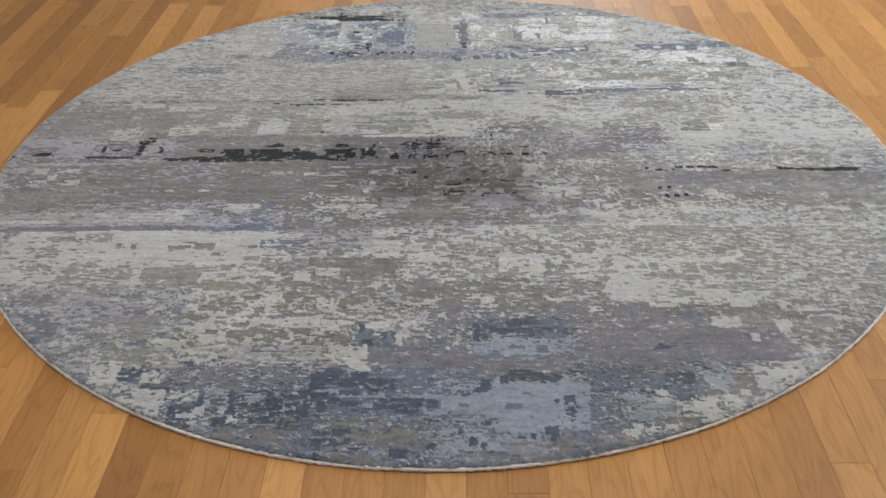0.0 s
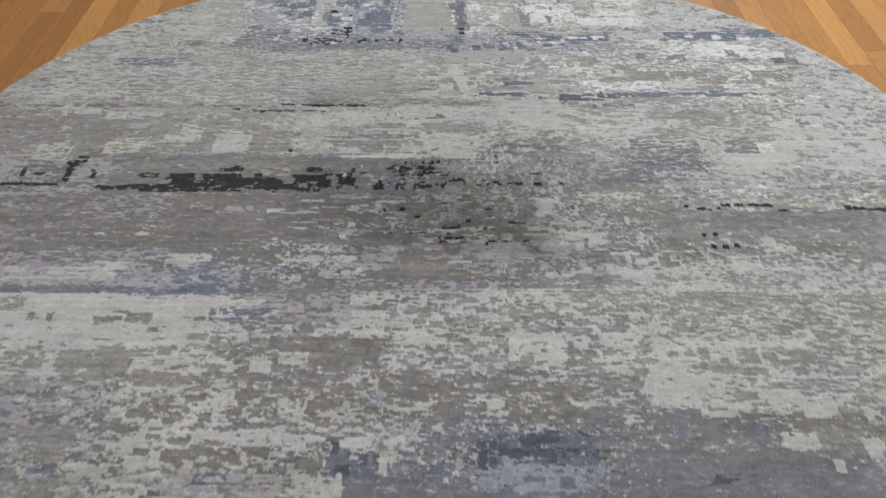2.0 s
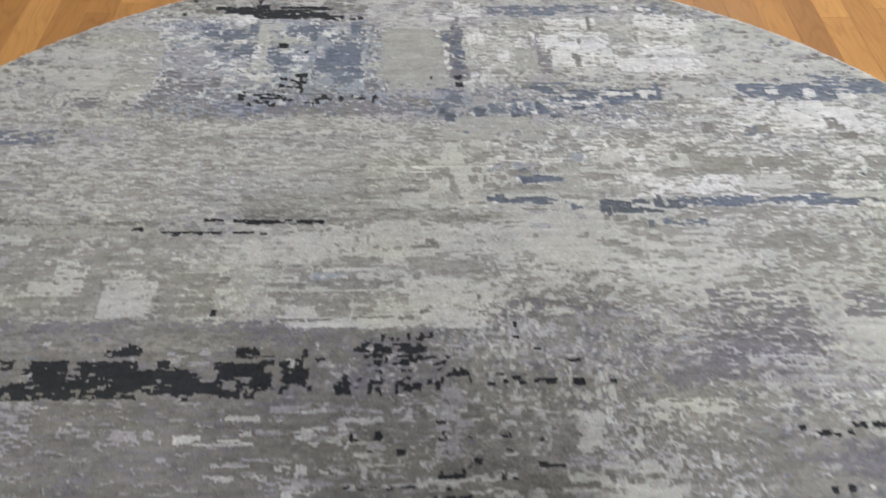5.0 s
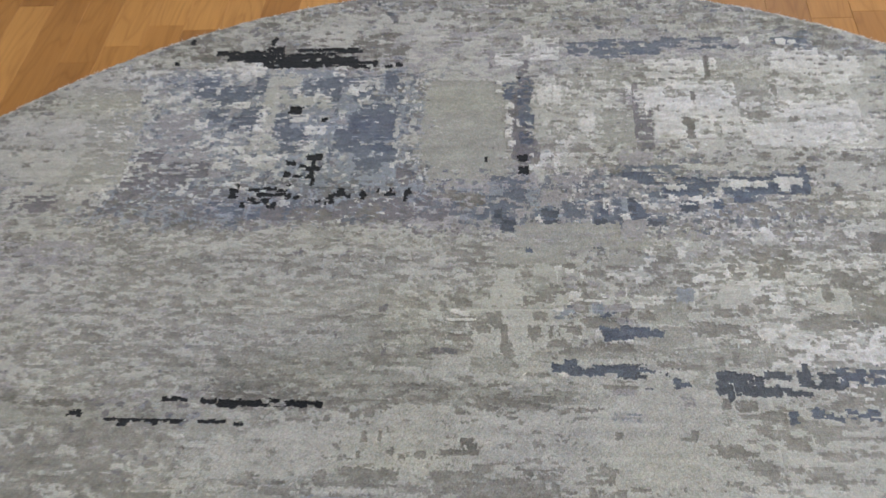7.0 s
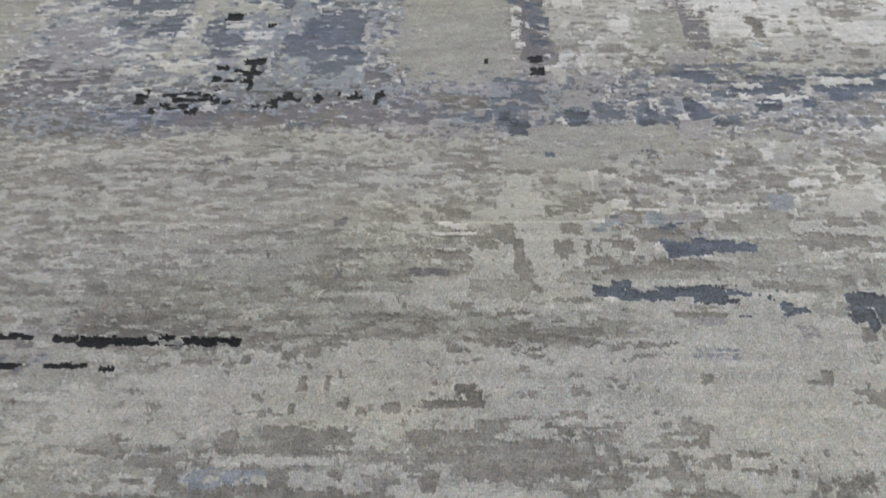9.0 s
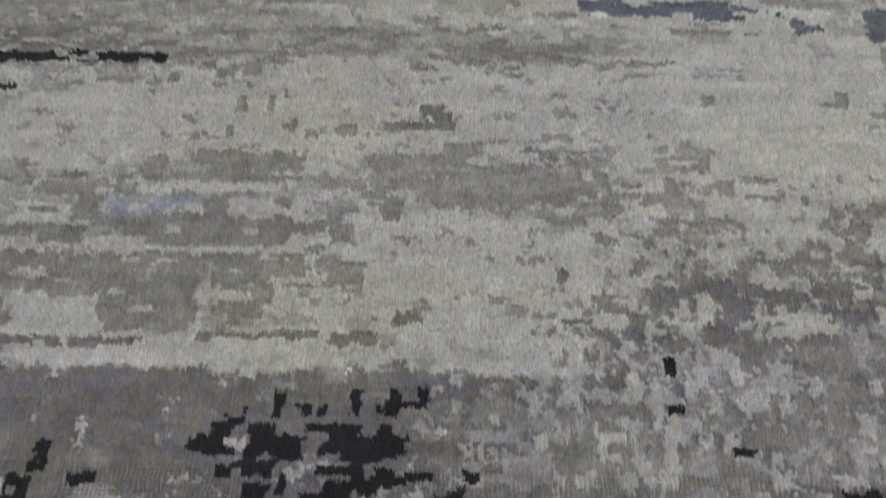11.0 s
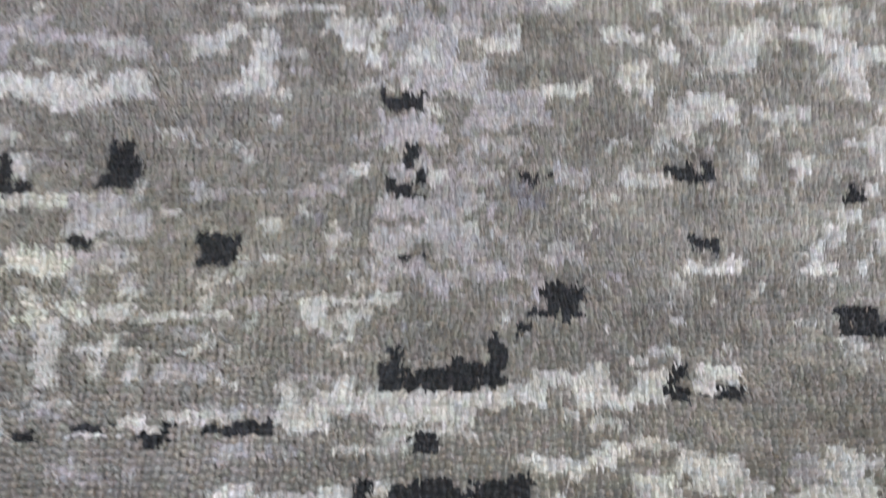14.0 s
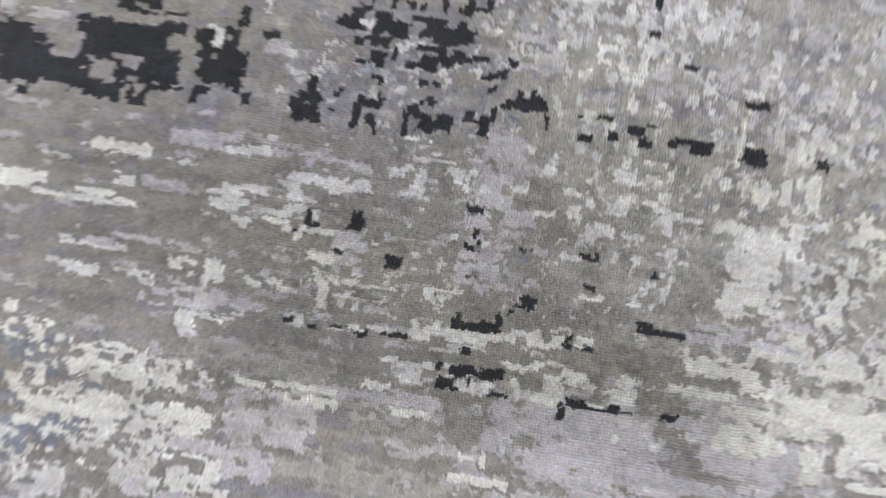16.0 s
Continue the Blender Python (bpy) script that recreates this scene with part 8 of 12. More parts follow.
    inlay(WHITE, 0.5001, 0.5128, 1.0238, 1.0359)
    inlay(WHITE, 0.3651, 0.3931, 0.6877, 0.7045)
    inlay(WHITE, 0.4002, 0.4185, 0.6874, 0.7007)
    inlay(WHITE, 0.4307, 0.4599, 0.6924, 0.7091)
    inlay(WHITE, 0.4353, 0.4497, 0.6782, 0.6924)
    inlay(WHITE, 0.2698, 0.2996, 0.6834, 0.6945)
    inlay(WHITE, 0.2714, 0.2898, 0.6582, 0.6724)
    inlay(WHITE, 0.2955, 0.3100, 0.6430, 0.6559)
    inlay(WHITE, 0.4599, 0.4708, 0.6922, 0.7088)
    inlay(IVORY, 0.2839, 0.3118, 0.5637, 0.5834)
    inlay(IVORY, 0.3264, 0.3403, 0.5734, 0.5833)
    inlay(IVORY, 0.4850, 0.5137, 0.6753, 0.6862)
    inlay(IVORY, 0.4464, 0.4892, 0.6628, 0.6703)
    inlay(STONE, -0.0358, 0.0484, 0.5338, 0.5744, 0.55)
    inlay(STONE, 0.1350, 0.1852, 0.5739, 0.5839, 0.55)
    inlay(STONE, 0.3417, 0.4133, 0.6288, 0.6551, 0.55)
    inlay(STONE, 0.4398, 0.5237, 0.6228, 0.6383, 0.55)
    inlay(STONE, 0.3507, 0.4324, 0.5340, 0.5732, 0.55)
    inlay(STONE, -0.5552, -0.5041, 0.3942, 0.4117, 0.55)
    inlay(STONE, -0.4332, -0.3758, 0.4043, 0.4130, 0.55)
    inlay(IVORY, 0.0985, 0.1161, 0.5065, 0.5339)
    inlay(IVORY, 0.1959, 0.2303, 0.5114, 0.5254)
    inlay(IVORY, 0.3482, 0.4073, 0.4804, 0.4982)
    inlay(IVORY, 0.3638, 0.4168, 0.4938, 0.5164)
    inlay(IVORY, 0.3645, 0.3840, 0.4629, 0.4716)
    inlay(IVORY, 0.3776, 0.3966, 0.4169, 0.4418)
    inlay(IVORY, 0.3733, 0.3860, 0.4168, 0.4292)
    inlay(IVORY, 0.4382, 0.4949, 0.4721, 0.4896)
    inlay(IVORY, 0.4627, 0.4758, 0.4941, 0.5166)
    inlay(IVORY, 0.4507, 0.4944, 0.4593, 0.4986)
    inlay(IVORY, 0.4378, 0.4576, 0.5029, 0.5211)
    inlay(STONE, 0.3731, 0.3960, 0.4673, 0.4938)
    inlay(STONE, 0.4599, 0.4729, 0.4765, 0.5075)
    inlay(STONE, 0.4838, 0.5021, 0.4986, 0.5257)
    inlay(STONE, 0.4234, 0.4851, 0.4298, 0.4465)
    inlay(STONE, 0.4382, 0.4875, 0.4424, 0.4550)
    inlay(NAVY, 0.3269, 0.3542, 0.3272, 0.3610)
    inlay(NAVY, 0.3527, 0.3857, 0.3277, 0.3425)
    inlay(NAVY, 0.3888, 0.4008, 0.3467, 0.3580)
    inlay(NAVY, 0.3551, 0.3642, 0.3423, 0.3574)
    inlay(NAVY, 0.3658, 0.3932, 0.3539, 0.3654)
    inlay(NAVY, 0.3682, 0.3982, 0.3353, 0.3413)
    inlay(NAVY, 0.4072, 0.4253, 0.3433, 0.3659)
    inlay(NAVY, 0.4155, 0.4216, 0.3583, 0.3736)
    inlay(NAVY, 0.4341, 0.4550, 0.3452, 0.3626)
    inlay(NAVY, 0.3910, 0.4207, 0.3284, 0.3357)
    inlay(NAVY, 0.4227, 0.4631, 0.3393, 0.3453)
    inlay(IVORY, 0.3874, 0.4054, 0.3392, 0.3505)
    inlay(IVORY, 0.3982, 0.4221, 0.3358, 0.3417)
    inlay(DENIM, 0.3875, 0.3991, 0.2890, 0.3066)
    inlay(DENIM, 0.4148, 0.4322, 0.2966, 0.3108)
    inlay(DENIM, 0.4315, 0.4402, 0.2969, 0.3039)
    inlay(DENIM, 0.4421, 0.4525, 0.2922, 0.3006)
    inlay(STONE, 0.3283, 0.3521, 0.3055, 0.3199)
    inlay(STONE, 0.3556, 0.3849, 0.2920, 0.3061)
    inlay(STONE, 0.3778, 0.4063, 0.2517, 0.2719)
    inlay(STONE, 0.3015, 0.3301, 0.2399, 0.2566)
    inlay(STONE, 0.3299, 0.3470, 0.2438, 0.2504)
    inlay(STONE, 0.3428, 0.3652, 0.2184, 0.2280)
    inlay(STONE, 0.3825, 0.3936, 0.2225, 0.2321)
    inlay(STONE, 0.4024, 0.4299, 0.2138, 0.2201)
    inlay(STONE, 0.4404, 0.4521, 0.3076, 0.3219)
    inlay(STONE, 0.3532, 0.3649, 0.2710, 0.2988)
    inlay(INK, -0.4077, -0.3737, 1.0259, 1.0453)
    inlay(INK, -0.4062, -0.3298, 0.9860, 1.0252)
    inlay(INK, -0.3941, -0.2994, 0.9853, 1.0008)
    inlay(INK, -0.3495, -0.2737, 0.9885, 1.0262)
    inlay(INK, -0.2917, -0.2354, 0.9868, 1.0132)
    inlay(INK, -0.4990, -0.4013, 1.0250, 1.0363)
    inlay(INK, -0.4759, -0.4032, 1.0088, 1.0248)
    inlay(INK, -0.4445, -0.4012, 1.0020, 1.0114)
    inlay(INK, -0.2436, -0.2018, 0.9808, 1.0008)
    inlay(INK, -0.1874, -0.1736, 0.9809, 0.9900)
    inlay(INK, -0.1695, -0.1557, 0.9832, 0.9939)
    inlay(INK, -0.2775, -0.2301, 1.0237, 1.0333)
    inlay(INK, -0.3549, -0.2401, 1.0302, 1.0382)
    inlay(INK, -0.4033, -0.3935, 1.0502, 1.0717)
    inlay(INK, -0.5568, -0.5467, 1.0565, 1.0732)
    inlay(INK, -0.5738, -0.5611, 0.9979, 1.0090)
    inlay(INK, -0.3370, -0.3146, 0.8643, 0.8824)
    inlay(INK, -0.2793, -0.2679, 0.8439, 0.8534)
    inlay(INK, 0.0479, 0.0639, 0.7468, 0.7601)
    inlay(INK, 0.0508, 0.0666, 0.7207, 0.7360)
    inlay(INK, 0.0439, 0.0500, 0.9434, 0.9521)
    inlay(INK, -0.0041, 0.0023, 0.7454, 0.7575)
    inlay(INK, -0.4085, -0.3714, 0.3040, 0.3101)
    inlay(INK, -0.3539, -0.3338, 0.3010, 0.3094)
    inlay(INK, -0.5298, -0.5108, 0.2793, 0.2868)
    inlay(INK, -0.4757, -0.3725, 0.2738, 0.2782)
    inlay(INK, -0.4574, -0.4440, 0.2672, 0.2746)
    inlay(INK, -0.4122, -0.4042, 0.2696, 0.2741)
    inlay(INK, -0.3879, -0.3747, 0.2702, 0.2761)
    inlay(INK, -0.3522, -0.3182, 0.2734, 0.2786)
    inlay(SLATE, -0.5187, -0.4744, 0.9150, 0.9565, 0.8)
    inlay(SLATE, -0.4680, -0.4200, 0.9168, 0.9381, 0.8)
    inlay(SLATE, -0.4087, -0.3887, 0.9123, 0.9533, 0.8)
    inlay(SLATE, -0.3266, -0.2585, 0.9092, 0.9498, 0.8)
    inlay(SLATE, -0.2785, -0.2189, 0.9319, 0.9565, 0.8)
    inlay(SLATE, -0.3624, -0.3298, 0.8061, 0.8647, 0.8)
    inlay(SLATE, -0.3373, -0.3055, 0.7711, 0.8273, 0.8)
    inlay(SLATE, -0.4336, -0.3922, 0.8217, 0.8587, 0.8)
    inlay(SLATE, -0.4784, -0.4529, 0.8523, 0.8752, 0.8)
    inlay(SLATE, -0.2323, -0.1532, 0.7964, 0.8610, 0.85)
    inlay(SLATE, -0.2365, -0.1554, 0.7693, 0.8035, 0.85)
    inlay(SLATE, -0.2130, -0.1446, 0.7493, 0.7758, 0.85)
    inlay(SLATE, -0.2515, -0.2201, 0.7834, 0.8255, 0.85)
    inlay(SLATE, -0.2145, -0.1661, 0.8533, 0.8758, 0.85)
    inlay(DENIM, -0.1866, -0.1481, 0.7689, 0.8099, 0.6)
    inlay(DENIM, -0.2263, -0.1943, 0.8248, 0.8539, 0.6)
    inlay(WHITE, -0.5143, -0.4601, 0.9643, 0.9902, 0.6)
    inlay(WHITE, -0.4429, -0.3982, 0.9620, 0.9930, 0.6)
    inlay(WHITE, -0.4477, -0.4093, 0.8787, 0.8975, 0.6)
    inlay(WHITE, -0.4956, -0.4611, 0.8831, 0.8989, 0.6)
    inlay(WHITE, -0.4597, -0.4189, 0.7938, 0.8152, 0.6)
    inlay(WHITE, -0.4352, -0.3952, 0.7686, 0.7865, 0.6)
    inlay(WHITE, -0.4029, -0.3637, 0.7388, 0.7587, 0.6)
    inlay(WHITE, -0.4402, -0.4088, 0.7327, 0.7526, 0.6)
    inlay(WHITE, -0.3341, -0.3013, 0.8415, 0.8639, 0.6)
    inlay(WHITE, -0.3030, -0.2669, 0.8121, 0.8337, 0.6)
    inlay(WHITE, -0.3107, -0.2792, 0.7749, 0.7983, 0.6)
    inlay(WHITE, -0.3010, -0.2716, 0.8935, 0.9252, 0.6)
    inlay(WHITE, -0.2423, -0.2086, 0.9152, 0.9475, 0.6)
    inlay(WHITE, -0.2758, -0.2541, 0.9602, 0.9908, 0.6)
    inlay(WHITE, -0.2241, -0.2034, 0.8885, 0.9071, 0.6)
    inlay(WHITE, -0.3391, -0.3222, 0.8947, 0.9265, 0.6)
    inlay(WHITE, -0.3758, -0.3560, 0.7517, 0.8067, 0.6)
    inlay(WHITE, -0.3910, -0.3703, 0.8210, 0.8808, 0.6)
    inlay(WHITE, -0.4159, -0.3954, 0.8073, 0.8363, 0.6)
    inlay(WHITE, -0.4964, -0.4712, 0.8304, 0.8528, 0.6)
    inlay(WHITE, -0.4879, -0.4634, 0.7804, 0.8016, 0.6)
    inlay(WHITE, -0.3586, -0.3312, 0.7515, 0.7649, 0.6)
    inlay(IVORY, -0.3872, -0.3657, 0.8803, 0.9527, 0.7)
    inlay(IVORY, -0.3841, -0.3317, 0.9401, 0.9686, 0.7)
    inlay(IVORY, -0.3731, -0.3569, 0.7650, 0.8653, 0.7)
    inlay(IVORY, -0.3618, -0.3196, 0.8872, 0.9108, 0.7)
    inlay(IVORY, -0.1537, -0.1458, 0.8025, 0.8599, 0.7)
    inlay(IVORY, -0.1297, -0.1180, 0.8020, 0.8519, 0.7)
    inlay(IVORY, -0.1379, -0.1111, 0.7884, 0.8091, 0.7)
    inlay(IVORY, -0.2108, -0.1939, 0.9353, 0.9549, 0.7)
    inlay(SAGE, -0.1019, 0.0000, 0.7803, 0.9419)
    inlay(SAGE, -0.1036, -0.0034, 0.7412, 0.7872)
    inlay(SAGE, -0.0812, -0.0232, 0.7098, 0.7412)
    inlay(WHITE, 0.0092, 0.0253, 0.9081, 0.9395, 0.7)
    inlay(WHITE, 0.0275, 0.0390, 0.7991, 0.8849, 0.7)
    inlay(WHITE, 0.0024, 0.0524, 0.9799, 1.0139, 0.7)
    inlay(WHITE, 0.0771, 0.1006, 0.8834, 0.9293, 0.7)
    inlay(WHITE, 0.0327, 0.0438, 0.7789, 0.7923, 0.7)
    inlay(DENIM, 0.0454, 0.0652, 0.8768, 0.9463, 0.6)
    inlay(DENIM, 0.0507, 0.0732, 0.7852, 0.8547, 0.6)
    inlay(DENIM, 0.0216, 0.0415, 0.8925, 0.9311, 0.6)
    inlay(MIST, -0.2524, -0.2073, 0.7115, 0.7500, 0.6)
    inlay(MIST, -0.2758, -0.2461, 0.6810, 0.7182, 0.6)
    inlay(MIST, -0.2331, -0.2108, 0.6868, 0.7305, 0.6)
    inlay(MIST, -0.1639, -0.1309, 0.6863, 0.7424, 0.6)
    inlay(MIST, -0.1379, -0.1077, 0.7550, 0.7816, 0.6)
    inlay(MIST, 0.0037, 0.0281, 0.6734, 0.7031, 0.6)
    inlay(MIST, 0.0631, 0.0835, 0.6390, 0.6906, 0.6)
    inlay(PLUM, -0.3409, -0.3048, 0.6228, 0.6493, 0.6)
    inlay(PLUM, -0.2940, -0.2191, 0.6228, 0.6490, 0.6)
    inlay(PLUM, -0.1643, -0.1221, 0.6227, 0.6684, 0.6)
    inlay(PLUM, -0.1210, -0.0520, 0.6226, 0.6507, 0.6)
    inlay(PLUM, -0.2215, -0.1647, 0.6340, 0.6628, 0.6)
    inlay(PLUM, -0.1032, -0.0611, 0.6507, 0.6740, 0.6)
    inlay(PLUM, -0.1399, -0.1178, 0.7106, 0.7422, 0.6)
    inlay(TAUPE, -0.2914, -0.2627, 0.6341, 0.6456, 0.6)
    inlay(TAUPE, -0.0546, -0.0336, 0.6506, 0.6856, 0.6)
    inlay(TAUPE, -0.0328, 0.0017, 0.6392, 0.6736, 0.6)
    inlay(TAUPE, -0.2614, -0.2294, 0.6228, 0.6455, 0.6)
    inlay(TAUPE, -0.1915, -0.1563, 0.6283, 0.6511, 0.6)
    inlay(SLATE, 0.0129, 0.0398, 0.6117, 0.6560, 0.7)
    inlay(SLATE, 0.0767, 0.1098, 0.6170, 0.6445, 0.7)
    inlay(SLATE, -0.0112, 0.0092, 0.6225, 0.6561, 0.7)
    inlay(SLATE, 0.1168, 0.1501, 0.6278, 0.6612, 0.7)
    inlay(INK, -0.2891, -0.2621, 0.7532, 0.7665)
    inlay(INK, -0.2784, -0.2707, 0.7221, 0.7559)
    inlay(INK, -0.2874, -0.2608, 0.7297, 0.7401)
    inlay(INK, -0.2819, -0.2706, 0.7120, 0.7221)
    inlay(INK, -0.2742, -0.2683, 0.6933, 0.7120)
    inlay(INK, -0.3207, -0.3030, 0.7418, 0.7511)
    inlay(INK, -0.2996, -0.2866, 0.7351, 0.7416)
    inlay(INK, -0.3199, -0.3093, 0.7149, 0.7277)
    inlay(INK, -0.3059, -0.2871, 0.7147, 0.7185)
    inlay(INK, -0.4003, -0.3897, 0.6758, 0.6906)
    inlay(INK, -0.3998, -0.3848, 0.6698, 0.6783)
    inlay(INK, -0.3895, -0.3842, 0.6819, 0.6980)
    inlay(INK, -0.3697, -0.3509, 0.6829, 0.6903)
    inlay(INK, -0.3480, -0.3255, 0.6864, 0.6926)
    inlay(INK, -0.3245, -0.3059, 0.6826, 0.6875)
    inlay(INK, -0.3558, -0.3060, 0.6730, 0.6803)
    inlay(INK, -0.3678, -0.3529, 0.6636, 0.6696)
    inlay(INK, -0.3587, -0.3329, 0.6576, 0.6635)
    inlay(INK, -0.3452, -0.3305, 0.6611, 0.6695)
    inlay(INK, -0.3310, -0.3201, 0.6458, 0.6611)
    inlay(INK, -0.3771, -0.3697, 0.6494, 0.6613)
    inlay(INK, -0.3342, -0.3269, 0.6493, 0.6540)
    inlay(INK, -0.3066, -0.2978, 0.6681, 0.6777)
    inlay(INK, -0.2962, -0.2874, 0.6656, 0.6728)
    inlay(INK, -0.3088, -0.3036, 0.6948, 0.6998)
    inlay(INK, -0.2472, -0.2327, 0.6654, 0.6725)
    inlay(INK, -0.2395, -0.2308, 0.6559, 0.6773)
    inlay(INK, -0.2327, -0.2123, 0.6724, 0.6796)
    inlay(INK, -0.2285, -0.2175, 0.6796, 0.6893)
    inlay(INK, -0.2117, -0.2044, 0.6676, 0.6771)
    inlay(INK, -0.2462, -0.2412, 0.6536, 0.6607)
    inlay(INK, -0.2603, -0.2516, 0.6584, 0.6655)
    inlay(INK, -0.1942, -0.1798, 0.6722, 0.6794)
    inlay(INK, -0.1904, -0.1832, 0.6651, 0.6842)
    inlay(INK, -0.1667, -0.1616, 0.6792, 0.6888)
    inlay(INK, -0.1533, -0.1332, 0.6731, 0.6791)
    inlay(INK, -0.1470, -0.1413, 0.6767, 0.6887)
    inlay(INK, -0.1223, -0.1173, 0.6624, 0.6861)
    inlay(INK, -0.1182, -0.1125, 0.6741, 0.6885)
    inlay(INK, 0.0516, 0.0639, 0.7487, 0.7616)
    inlay(INK, 0.0483, 0.0569, 0.7286, 0.7361)
    inlay(INK, 0.0570, 0.0662, 0.7185, 0.7309)
    inlay(WHITE, -0.2356, -0.2247, 0.9075, 0.9266)
    inlay(WHITE, -0.2746, -0.2679, 0.9214, 0.9278)
    inlay(WHITE, -0.2080, -0.2013, 0.9226, 0.9306)
    inlay(WHITE, -0.1976, -0.1917, 0.9351, 0.9465)
    inlay(WHITE, -0.1584, -0.1535, 0.9243, 0.9339)
    inlay(WHITE, -0.1488, -0.1438, 0.9145, 0.9209)
    inlay(WHITE, -0.4410, -0.4303, 0.9660, 0.9763)
    inlay(WHITE, -0.5080, -0.4991, 0.9251, 0.9350)
    inlay(SAGE, 0.0191, 0.1208, 0.5402, 0.5802, 0.9)
    inlay(SAGE, 0.0504, 0.1992, 0.5855, 0.6170, 0.9)
    inlay(SAGE, 0.1213, 0.2407, 0.5655, 0.5857, 0.9)
    inlay(SAGE, 0.1638, 0.2312, 0.5364, 0.5557, 0.9)
    inlay(SAGE, 0.2211, 0.2835, 0.4356, 0.4734, 0.9)
    inlay(SAGE, 0.2337, 0.2833, 0.4000, 0.4358, 0.9)
    inlay(SAGE, 0.1939, 0.2708, 0.3917, 0.4231, 0.9)
    inlay(SAGE, -0.0356, 0.0485, 0.3561, 0.3866, 0.9)
    inlay(SAGE, 0.1375, 0.3006, 0.3823, 0.3992, 0.9)
    inlay(SAGE, 0.0819, 0.1921, 0.3804, 0.3896, 0.9)
    inlay(SAGE, 0.2840, 0.3846, 0.3791, 0.4017, 0.9)
    inlay(SAGE, 0.2791, 0.3208, 0.3353, 0.3859, 0.9)
    inlay(IVORY, 0.0243, 0.0489, 0.4792, 0.5303)
    inlay(IVORY, 0.0158, 0.0583, 0.4659, 0.5066)
    inlay(IVORY, 0.0042, 0.0824, 0.4660, 0.4793)
    inlay(IVORY, 0.0584, 0.0824, 0.4708, 0.4841)
    inlay(IVORY, 0.0018, 0.0168, 0.4524, 0.4699)
    inlay(IVORY, 0.0471, 0.0734, 0.4321, 0.4533)
    inlay(IVORY, 0.0475, 0.0706, 0.4157, 0.4321)
    inlay(IVORY, 0.0450, 0.0593, 0.3916, 0.4196)
    inlay(IVORY, 0.0648, 0.0821, 0.4200, 0.4407)
    inlay(IVORY, 0.0938, 0.1053, 0.4328, 0.4412)
    inlay(IVORY, 0.1021, 0.1135, 0.4046, 0.4371)
    inlay(IVORY, 0.0820, 0.1018, 0.3964, 0.4123)
    inlay(IVORY, 0.0013, 0.0129, 0.4065, 0.4270)
    inlay(IVORY, -0.0004, 0.0338, 0.3885, 0.4027)
    inlay(IVORY, 0.0272, 0.0330, 0.4110, 0.4357)
    inlay(IVORY, 0.1135, 0.1278, 0.4193, 0.4250)
    inlay(WHITE, 0.1044, 0.1137, 0.5261, 0.5357)
    inlay(WHITE, 0.1071, 0.1102, 0.5028, 0.5261)
    inlay(WHITE, 0.1197, 0.1320, 0.5215, 0.5310)
    inlay(WHITE, 0.1214, 0.1393, 0.4805, 0.4912)
    inlay(WHITE, 0.1241, 0.1418, 0.4743, 0.4805)
    inlay(WHITE, 0.1407, 0.1468, 0.5124, 0.5217)
    inlay(WHITE, 0.1462, 0.1612, 0.5024, 0.5079)
    inlay(WHITE, 0.1772, 0.1923, 0.5156, 0.5221)
    inlay(WHITE, 0.1919, 0.2008, 0.5101, 0.5175)
    inlay(WHITE, 0.2014, 0.2164, 0.5176, 0.5223)
    inlay(WHITE, 0.2154, 0.2243, 0.5040, 0.5159)
    inlay(WHITE, 0.2013, 0.2042, 0.4770, 0.4948)
    inlay(WHITE, 0.1657, 0.1775, 0.4793, 0.4855)
    inlay(WHITE, 0.1002, 0.1297, 0.4671, 0.4714)
    inlay(WHITE, 0.1029, 0.1176, 0.4558, 0.4627)
    inlay(WHITE, 0.1446, 0.1769, 0.4721, 0.4765)
    inlay(WHITE, 0.1830, 0.2005, 0.4752, 0.4795)
    inlay(WHITE, 0.2057, 0.2519, 0.4688, 0.4748)
    inlay(WHITE, 0.2239, 0.2528, 0.4758, 0.4819)
    inlay(WHITE, 0.2080, 0.2253, 0.4626, 0.4686)
    inlay(WHITE, 0.1592, 0.1705, 0.4234, 0.4299)
    inlay(WHITE, 0.1558, 0.1660, 0.4137, 0.4233)
    inlay(WHITE, 0.1360, 0.1445, 0.4132, 0.4213)
    inlay(WHITE, 0.1969, 0.2080, 0.4066, 0.4106)
    inlay(WHITE, -0.0370, -0.0249, 0.4518, 0.4588)
    inlay(WHITE, -0.0247, -0.0115, 0.4477, 0.4563)
    inlay(WHITE, -0.0418, -0.0001, 0.4391, 0.4433)
    inlay(WHITE, -0.0370, -0.0194, 0.4180, 0.4213)
    inlay(WHITE, -0.0414, -0.0327, 0.4000, 0.4056)
    inlay(WHITE, -0.0073, -0.0015, 0.4103, 0.4185)
    inlay(LILAC, 0.1175, 0.1466, 0.4459, 0.4673, 0.7)
    inlay(LILAC, 0.1190, 0.1372, 0.4939, 0.5169, 0.7)
    inlay(LILAC, 0.1490, 0.1670, 0.4942, 0.5079, 0.7)
    inlay(LILAC, 0.1659, 0.2013, 0.4812, 0.4901, 0.7)
    inlay(LILAC, 0.1310, 0.1567, 0.4254, 0.4378, 0.7)
    inlay(LILAC, 0.1701, 0.2048, 0.4553, 0.4682, 0.7)
    inlay(LILAC, 0.1743, 0.1971, 0.4344, 0.4469, 0.7)
    inlay(LILAC, 0.2822, 0.3081, 0.6384, 0.6717, 0.7)
    inlay(LILAC, 0.2259, 0.2514, 0.6065, 0.6223, 0.7)
    inlay(LILAC, 0.2048, 0.2301, 0.5807, 0.6064, 0.7)
